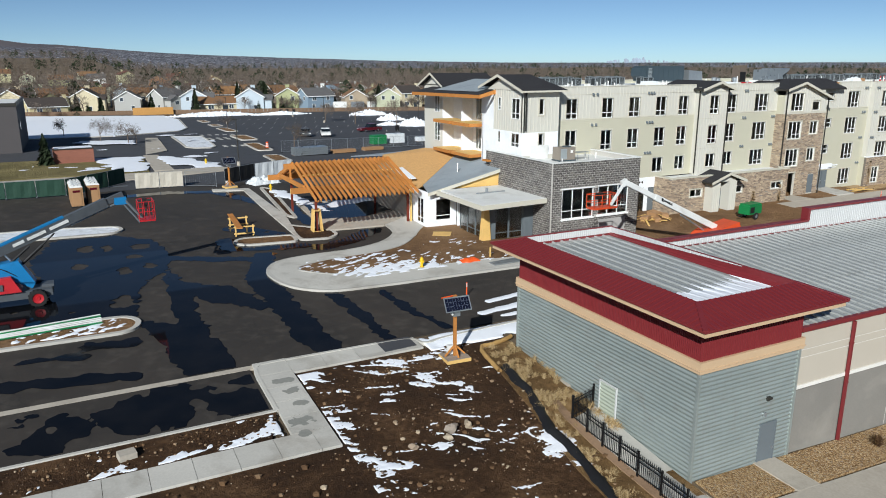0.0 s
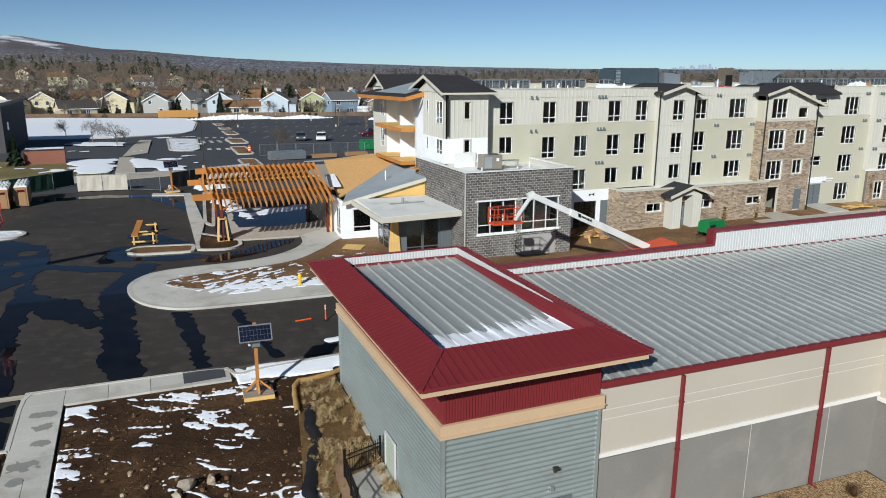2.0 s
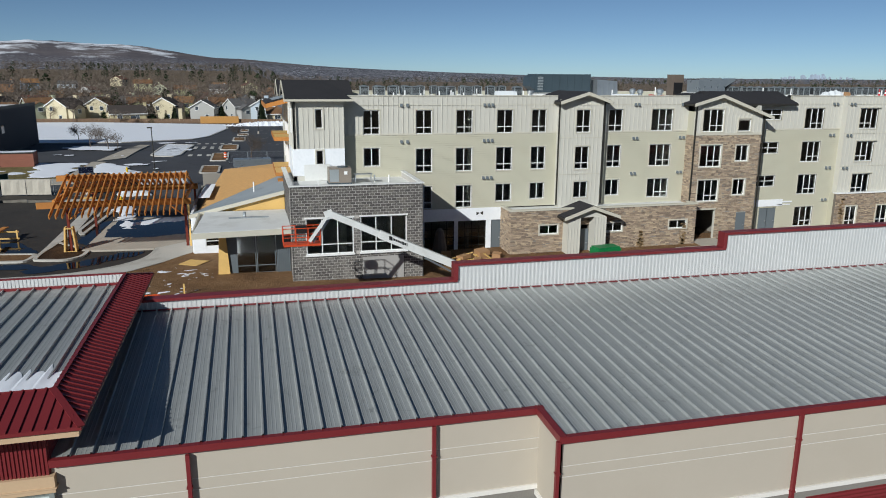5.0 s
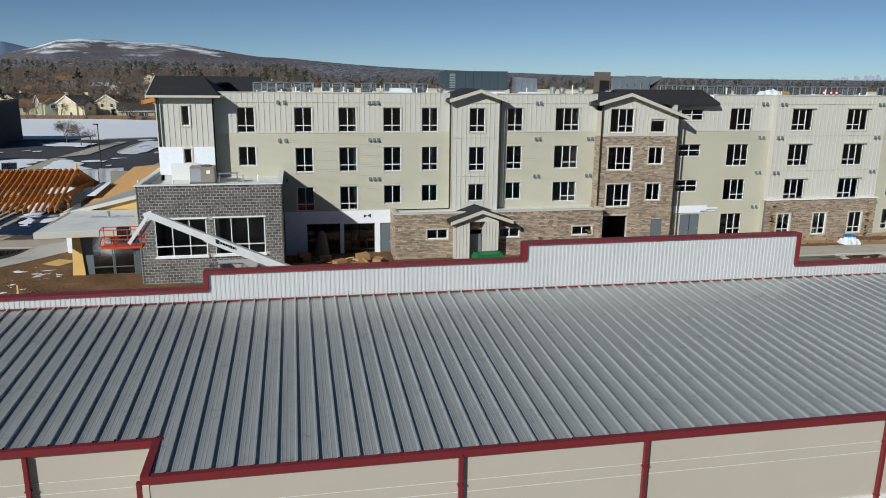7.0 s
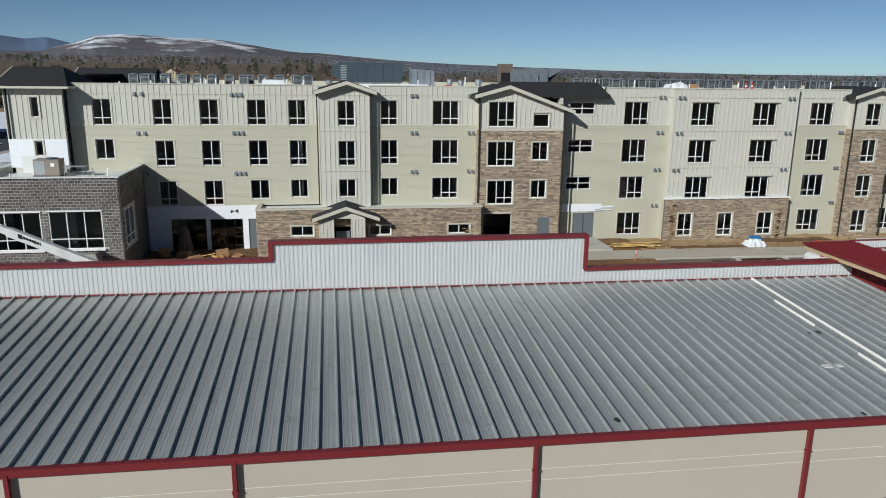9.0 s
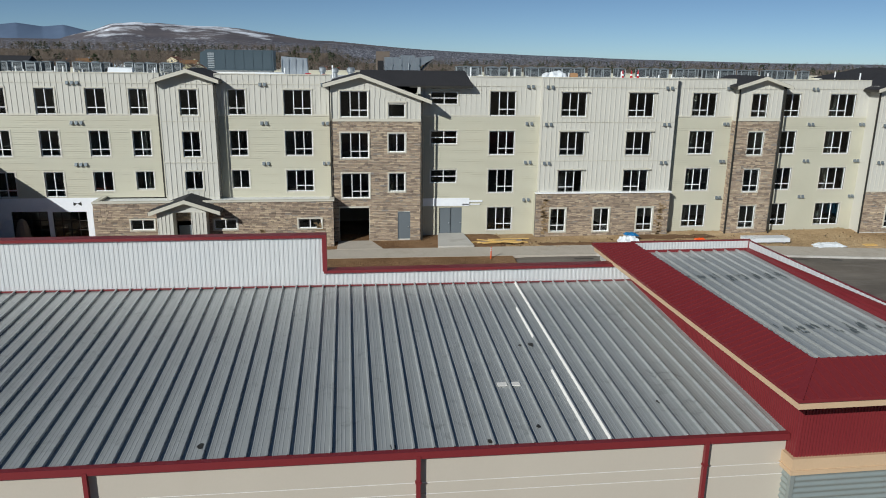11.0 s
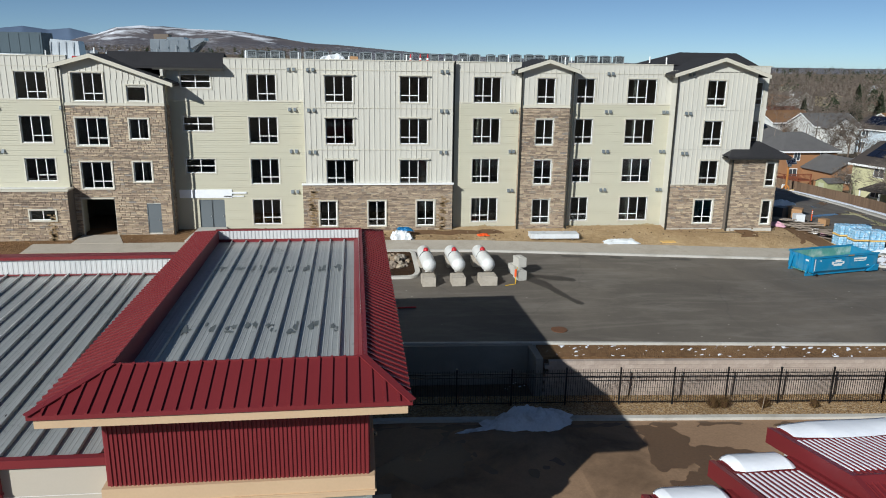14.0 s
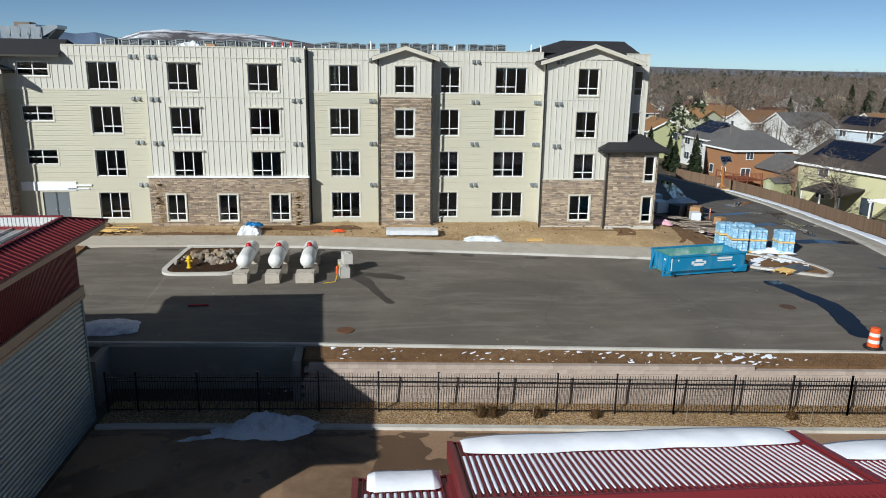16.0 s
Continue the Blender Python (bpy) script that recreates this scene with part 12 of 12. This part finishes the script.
# garden shed, deck and lean-to behind the houses
t = thing("garden_shed", "small olive green garden shed with a grey roof", "shed", (160.6, 96.2, land(160.6, 96.2)), 8)
part("wall", Geo().hexa([(-1.4, -1.1, 0), (-1.4, 1.1, 0), (-1.4, 1.1, 1.9), (-1.4, 0, 2.4), (-1.4, -1.1, 1.9)], [(1.4, -1.1, 0), (1.4, 1.1, 0), (1.4, 1.1, 1.9), (1.4, 0, 2.4), (1.4, -1.1, 1.9)]), SIDES["green"], t)
for s in (-1, 1):
    lo = [(-1.55, s * 1.3, 1.85), (1.55, s * 1.3, 1.85), (1.55, 0, 2.42), (-1.55, 0, 2.42)]
    part("roof", Geo().hexa(lo, [(a, b, c + 0.06) for a, b, c in lo]), ROOFS["grey"], t)
part("door", Geo().box(-1.44, -1.41, -0.5, 0.5, 0.05, 1.8), SIDES["sage"], t)
DECK_WOOD = surface("deck_wood", "7d4630", 0.8, var=0.2, big=1, fine=10, bump=0.1)
t = thing("garden_deck", "red-brown timber deck with railing behind a house", "deck", (158.8, 104.0, land(158.8, 104.0)), 4)
part("platform", Geo().box(-2.2, 2.6, -2.4, 2.4, 0.9, 1.05), DECK_WOOD, t)
for x, y in ((-2.1, -2.3), (0.2, -2.3), (2.5, -2.3), (-2.1, 0), (-2.1, 2.3)):
    part("post", Geo().box(x - 0.07, x + 0.07, y - 0.07, y + 0.07, 0, 2.0), DECK_WOOD, t)
part("rail", Geo().box(-2.2, 2.6, -2.36, -2.24, 1.9, 2.0), DECK_WOOD, t)
part("rail", Geo().box(-2.16, -2.04, -2.4, 2.4, 1.9, 2.0), DECK_WOOD, t)
for i in range(22):
    part("baluster", Geo().box(-2.0 + i * 0.21, -1.95 + i * 0.21, -2.32, -2.28, 1.05, 1.9), DECK_WOOD, t)
t = thing("patio_cover", "dark shingled patio lean-to against the olive house", "patio cover", (160.6, 84.6, land(160.6, 84.6)), -76)
lo = [(-3, -1.6, 2.3), (3, -1.6, 2.3), (3, 2.2, 3.0), (-3, 2.2, 3.0)]
part("roof", Geo().hexa(lo, [(a, b, c + 0.14) for a, b, c in lo]), ROOFS["dark"], t)
for x in (-2.8, 0, 2.8):
    part("post", Geo().box(x - 0.07, x + 0.07, -1.5, -1.36, 0, 2.35), M["white_frame"], t)
t = thing("pergola", "white timber pergola in the garden", "pergola", (162.4, 75.2, land(162.4, 75.2)), -76)
for x in (-2, 2):
    for y in (-1.5, 1.5):
        part("post", Geo().box(x - 0.07, x + 0.07, y - 0.07, y + 0.07, 0, 2.5), M["white_frame"], t)
    part("beam", Geo().box(x - 0.06, x + 0.06, -1.8, 1.8, 2.5, 2.7), M["white_frame"], t)
for i in range(9):
    part("rafter", Geo().box(-2.4, 2.4, -1.6 + i * 0.4, -1.54 + i * 0.4, 2.7, 2.84), M["white_frame"], t)
# houses among the trees further off


def far_house(x, y, rz, w, d, h, side, roof, rng, z):
    """A gabled house too far off for more than its main parts."""
    hs = thing("house", f"{'two' if h > 4 else 'single'} storey {side} sided house with a {roof} roof among trees", "house", (x, y, z), rz, "houses of the neighbourhood")
    rh, o = d * 0.26, 0.4
    k = rh / (d / 2)
    part("wall", Geo().hexa([(-w / 2, -d / 2, -0.5), (-w / 2, d / 2, -0.5), (-w / 2, d / 2, h), (-w / 2, 0, h + rh), (-w / 2, -d / 2, h)], [(w / 2, -d / 2, -0.5), (w / 2, d / 2, -0.5), (w / 2, d / 2, h), (w / 2, 0, h + rh), (w / 2, -d / 2, h)]), SIDES[side], hs)
    g = Geo()
    for s in (-1, 1):
        lo = [(-w / 2 - o, s * (d / 2 + o), h - k * o + 0.05), (w / 2 + o, s * (d / 2 + o), h - k * o + 0.05), (w / 2 + o, 0, h + rh + 0.05), (-w / 2 - o, 0, h + rh + 0.05)]
        g.hexa(lo, [(a, b, c + 0.18) for a, b, c in lo])
    part("roof", g, ROOFS[roof], hs)
    for sx in (-0.25, 0.25):
        part("window", Geo().box(sx * w - 0.7, sx * w + 0.7, -d / 2 - 0.05, -d / 2, h - 1.9, h - 0.5), HGLASS, hs)
    part("window", Geo().box(-w / 2 - 0.05, -w / 2, -0.7, 0.7, h - 1.7, h - 0.3), HGLASS, hs)
    if rng.random() < 0.5:
        part("chimney", Geo().box(w * 0.3, w * 0.3 + 0.9, 0.5, 1.4, h, h + rh + 0.9), SIDES[side], hs)


for n, az0, az1, r0, r1 in ((46, -11, 31, 288, 350), (75, -27, 62, 340, 640), (56, 52, 70, 240, 640)):
    for i in range(n):
        az = radians(az0 + (az1 - az0) * (i + _hr.uniform(-0.4, 0.4)) / n)
        r = _hr.uniform(r0, r1)
        x, y = (0 if r0 == 288 else 50) + r * math.sin(az), r * math.cos(az)
        if y < 270 and x < 118 or x > 118 and math.hypot(x - 140, y - 70) < 105:
            continue
        far_house(x, y, _hr.choice((0, 15, 75, 95)) + _hr.uniform(-8, 8), _hr.uniform(9, 12), _hr.uniform(7.5, 9.5), _hr.choice((3.2, 5.3, 5.3, 5.6)), _hr.choice(tuple(SIDES)), _hr.choice(tuple(ROOFS)), _hr, land(x, y) - 0.3)

# board fences behind the lots
for path in ([(-60, 262), (-14, 259.5), (27, 250), (70, 240), (112, 226)], [(145.5, 95), (150.8, 89), (152.4, 77.4), (151.6, 64.7), (149.5, 50), (147.5, 30)]):
    fn = thing("board_fence", "weathered brown board fence along the gardens", "fence")
    for (xa, ya), (xb, yb) in zip(path, path[1:]):
        L = math.dist((xa, ya), (xb, yb))
        step = 0.16 if xa > 140 else 1.2
        n = int(L / step)
        ang = math.atan2(yb - ya, xb - xa)
        near = step < 0.5
        if near and ya > 50:
            me = Geo().box(0, step - 0.012, -0.012, 0.012, 0, 1.3).mesh("board")
            me.materials.append(FENCE_WOOD)
            for i in range(n):
                k = i / n
                x, y = xa + (xb - xa) * k, ya + (yb - ya) * k
                part("board", me, None, fn, at=pose(x, y, land(x, y) + _hr.uniform(-0.03, 0.03), 0, 0, math.degrees(ang)))
        else:
            g = Geo()
            for i in range(n):
                k = i / n
                x, y = xa + (xb - xa) * k, ya + (yb - ya) * k
                dx, dy = math.cos(ang), math.sin(ang)
                z = land(x, y)
                g.hexa([(x, y, z), (x + dx * step * 0.97, y + dy * step * 0.97, z), (x + dx * step * 0.97 - dy * 0.03, y + dy * step * 0.97 + dx * 0.03, z), (x - dy * 0.03, y + dx * 0.03, z)],
                       [(x, y, z + 1.3), (x + dx * step * 0.97, y + dy * step * 0.97, z + 1.3), (x + dx * step * 0.97 - dy * 0.03, y + dy * step * 0.97 + dx * 0.03, z + 1.3), (x - dy * 0.03, y + dx * 0.03, z + 1.3)])
            part("board_run", g, FENCE_WOOD, fn)["kind"] = "stuff"
piece("board_fence", Geo().box(18.5, 30.5, 248.2, 248.35, -0.2, 2.2), surface("new_boards", "b98a4e", 0.85, var=0.2, big=2, fine=10, stretch=(8, 1, 1)), "stretch of newer honey coloured board fence", "fence")

# ---- far woods: crowns of fine twigs, too many to count ----
woods, pines = Geo(), Geo()
_wr = random.Random(8)


def far_tree(x, y, z, h, r, green):
    far = min(1.0, max(0.0, (math.hypot(x - 60, y) - 130) / 500))
    if green:
        # a broad dark crown of many small sprays, wider below, with an uneven outline
        lean, sharp = _wr.uniform(0.75, 1.2), _wr.uniform(0.35, 0.9)
        for k in range(int(90 - 45 * far)):
            f = _wr.random() ** 0.8
            rr = r * 0.62 * lean * max(0.0, math.sin(math.pi * (f * 0.88 + 0.12))) ** sharp * _wr.random() ** 0.4
            b = _wr.uniform(0, 6.28)
            px, py, pz = x + rr * math.cos(b), y + rr * math.sin(b), z + h * (0.08 + 0.66 * f)
            w = (0.3 + 0.06 * r) * (1.0 + 0.7 * far) * _wr.uniform(0.6, 1.2)
            c, q = _wr.uniform(0, 6.28), _wr.uniform(-0.4, 0.6)
            pines.poly([(px - w * math.cos(c), py - w * math.sin(c), pz - w * q), (px + w * math.cos(c), py + w * math.sin(c), pz - w * 0.4), (px + w * 0.5 * math.sin(c), py - w * 0.5 * math.cos(c), pz + w * 0.9)])
        return
    # a rounded, open crown of many short twigs at all angles
    for k in range(int(230 - 140 * far)):
        u, v_, q = _wr.uniform(-0.8, 1), _wr.uniform(0, 6.28), _wr.random() ** 0.4
        c = math.sqrt(1 - u * u)
        px, py, pz = r * q * c * math.cos(v_), r * q * c * math.sin(v_), h * (0.58 + 0.36 * q * u)
        l = h * _wr.uniform(0.05, 0.1)
        dx, dy, dz = px / r + _wr.uniform(-0.9, 0.9), py / r + _wr.uniform(-0.9, 0.9), 0.25 + 0.5 * u + _wr.uniform(-0.6, 0.6)
        w = (0.025 + 0.24 * far) * _wr.uniform(0.6, 1.3)
        b = _wr.uniform(0, 6.28)
        woods.poly([(x + px - w * math.cos(b), y + py - w * math.sin(b), z + pz), (x + px + w * math.cos(b), y + py + w * math.sin(b), z + pz + w * 0.5), (x + px + dx * l, y + py + dy * l, z + pz + dz * l)])
    woods.poly([(x - 0.15, y, z), (x + 0.15, y, z), (x + 0.1, y + 0.1, z + h * 0.7)])


for i in range(380):
    az = radians(_wr.uniform(-12, 31))
    r = _wr.uniform(266, 345)
    x, y = r * math.sin(az), r * math.cos(az)
    far_tree(x, y, land(x, y) - 0.3, _wr.uniform(7, 14), _wr.uniform(2.5, 5.2), _wr.random() < 0.12)
for i in range(6400):
    az = radians(_wr.uniform(-30, 64))
    r = 275 + 2300 * _wr.random() ** 2.1
    x, y = 50 + r * math.sin(az), r * math.cos(az)
    if y < 268 and x < 116 - (y - 230) * 0.2 or (x > 110 and r < 150):
        continue
    dens = fbm(x, y, 0.006, 3.0)
    if dens < -0.35 or r < 520 and _wr.random() < 0.45:
        continue
    g_ = _wr.random() < (0.04 + (0.5 if r > 650 else 0.16) * (fbm(x, y, 0.006, 9.0) > 0.05) * (r > 380))
    far_tree(x, y, land(x, y) - 0.5 + max(0, r - 900) * 0.006, _wr.uniform(8.5, 15) * (1.15 if r > 500 else 1.0), _wr.uniform(3.4, 6.2), g_)
for i in range(900):
    x, y = _wr.uniform(140, 460), _wr.uniform(60, 420)
    if math.hypot(x - 145, y - 75) < 38 or x < 150 + max(0, 110 - y) * 0.3:
        continue
    far_tree(x, y, -0.5, _wr.uniform(6, 11), _wr.uniform(2.5, 4.8), _wr.random() < 0.12)
piece("far_woods", woods, TWIG, "leafless brown woods between the houses reaching far off", "woods", "stuff")
piece("far_pines", pines, NEEDLE, "dark pines scattered through the leafless woods", "woods", "stuff")

# ---- hills and distant city ----


def hill_mat(name, rock, grass, snow_lo, snow_hi, speck):
    m, nt, b = nodes_of(name)
    co = coords(nt, (1, 1, 2.5))
    n1, n2 = noise_node(nt, co, 0.004, 8, 0.62, 0.5), noise_node(nt, co, 0.0042, 9, 0.68, 0.35)
    # the colours handed in, and the town's below, include a bluish haze tint
    c = ramp(nt, n1, ((0.35, srgb(rock)), (0.65, srgb(grass))))
    sep = nt.nodes.new("ShaderNodeSeparateXYZ")
    nt.links.new(coords(nt), sep.inputs[0])
    hgt = mathn(nt, "MULTIPLY_ADD", sep.outputs[2], 1 / 260.0, mathn(nt, "MULTIPLY_ADD", n2, 1.7, -0.95))
    k = ramp(nt, hgt, ((snow_lo, (0, 0, 0, 1)), (snow_hi, (0.9,) * 3 + (1,))))
    c = mix(nt, k, c, (0.82, 0.85, 0.9, 1))
    if speck:
        v = add(nt, "ShaderNodeTexVoronoi", Scale=0.11)
        nt.links.new(co, v.inputs["Vector"])
        rgb = nt.nodes.new("ShaderNodeSeparateColor")
        nt.links.new(v.outputs["Color"], rgb.inputs[0])
        town = ramp(nt, rgb.outputs[0], ((0.0, srgb("3f4046")), (0.5, srgb("5f6169")), (0.8, srgb("85868d")), (0.93, srgb("b9bbc2")), (1.0, srgb("6d6a6a"))))
        gate = ramp(nt, mathn(nt, "MULTIPLY_ADD", n1, 0.5, mathn(nt, "MULTIPLY", sep.outputs[2], 1 / 130.0)), ((0.62, (0.85,) * 3 + (1,)), (0.95, (0, 0, 0, 1))))
        c = mix(nt, gate, c, town)
    nt.links.new(c, b.inputs["Base Color"])
    b.inputs["Roughness"].default_value = 1.0
    b.inputs["Specular IOR Level"].default_value = 0.0
    return m


def ridge(profile, r0, r1, name, mat, label, rough, seed, base=-4):
    """Rising ground seen from the yard: bearings in degrees and the height of the skyline in degrees."""
    g = Geo()
    a0, a1 = profile[0][0], profile[-1][0]
    n, m = int((a1 - a0) * 9), 16
    rows = []
    for j in range(m + 1):
        f = j / m
        r = r0 + (r1 - r0) * f
        row = []
        for i in range(n + 1):
            a = a0 + (a1 - a0) * i / n
            el = _along(profile, a)
            x, y = 60 + r * math.sin(radians(a)), r * math.cos(radians(a))
            top = math.tan(radians(el)) * r1 + 15
            s = f * f * (3 - 2 * f)
            gul = noise.ridged_multi_fractal((x * 0.0022, y * 0.0022, seed), 1.0, 2.1, 5, 1.0, 2.0) - 1.1
            row.append((x, y, base + (top - base) * (0.25 * f + 0.75 * s) + gul * rough * s * (1 - f * 0.75) * top))
        rows.append(row)
    g.sheet(rows)
    return piece(name, g, mat, label, kind="structure", smooth=True)


# mesa colours are greyed toward blue to paint in distance haze
ridge(((-40, 0.7), (-30, 1.0), (-24, 0.95), (-19.5, 1.0), (-17.5, 1.6), (-16.2, 2.1), (-14.6, 2.22), (-11.5, 2.08), (-8.5, 1.98), (-5.5, 1.7), (-2.5, 1.3), (0.5, 1.05), (4, 0.78), (8, 0.55), (14, 0.36), (22, 0.14), (30, 0.02), (36, -0.1)), 2700, 4300, "backdrop",
      hill_mat("mesa", "56545a", "6e6869", 0.40, 0.62, True), "long bare mesa with snow on its slopes", 0.22, 2.0)
# the blue of this range is air haze put into its base colour
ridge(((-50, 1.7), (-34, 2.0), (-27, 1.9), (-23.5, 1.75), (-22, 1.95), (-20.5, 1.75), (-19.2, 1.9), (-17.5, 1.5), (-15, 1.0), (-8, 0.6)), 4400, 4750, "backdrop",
      hill_mat("far_range", "5b6a80", "66768c", 5.0, 6.0, False), "mountains tinted haze blue far behind the mesa", 0.05, 5.0)
# grey-blue base colour imitates haze over the distant plain
ridge(((20, -0.02), (30, 0.0), (42, 0.0), (55, 0.02), (70, -0.02), (85, 0.0)), 3300, 4700, "backdrop", hill_mat("plain_edge", "6b7079", "757b84", 5.0, 6.0, True), "flat plain at the horizon with haze painted into its colour", 0.2, 8.0)
# pale blue-grey stands in for the haze in front of the towers
CITY = surface("city_blocks", "a3aebb", 0.8, var=0.15, big=0.05, fine=0.3, bump=0.0)
_cr = random.Random(3)
for i in range(26):
    a = radians(_cr.gauss(41.6, 1.0))
    h = 3 + 22 * _cr.random() ** 2.5
    x, y, w = 50 + 4600 * math.sin(a), 4600 * math.cos(a), _cr.uniform(7, 16)
    piece("city_tower", Geo().box(x - w / 2, x + w / 2, y - w / 2, y + w / 2, -10, 18 + h).box(x - w / 4, x + w / 4, y - w / 4, y + w / 4, 18 + h, 20 + h * 1.06), CITY, "downtown tower on the skyline, haze painted into its pale colour", "skyscraper", group="downtown skyline")
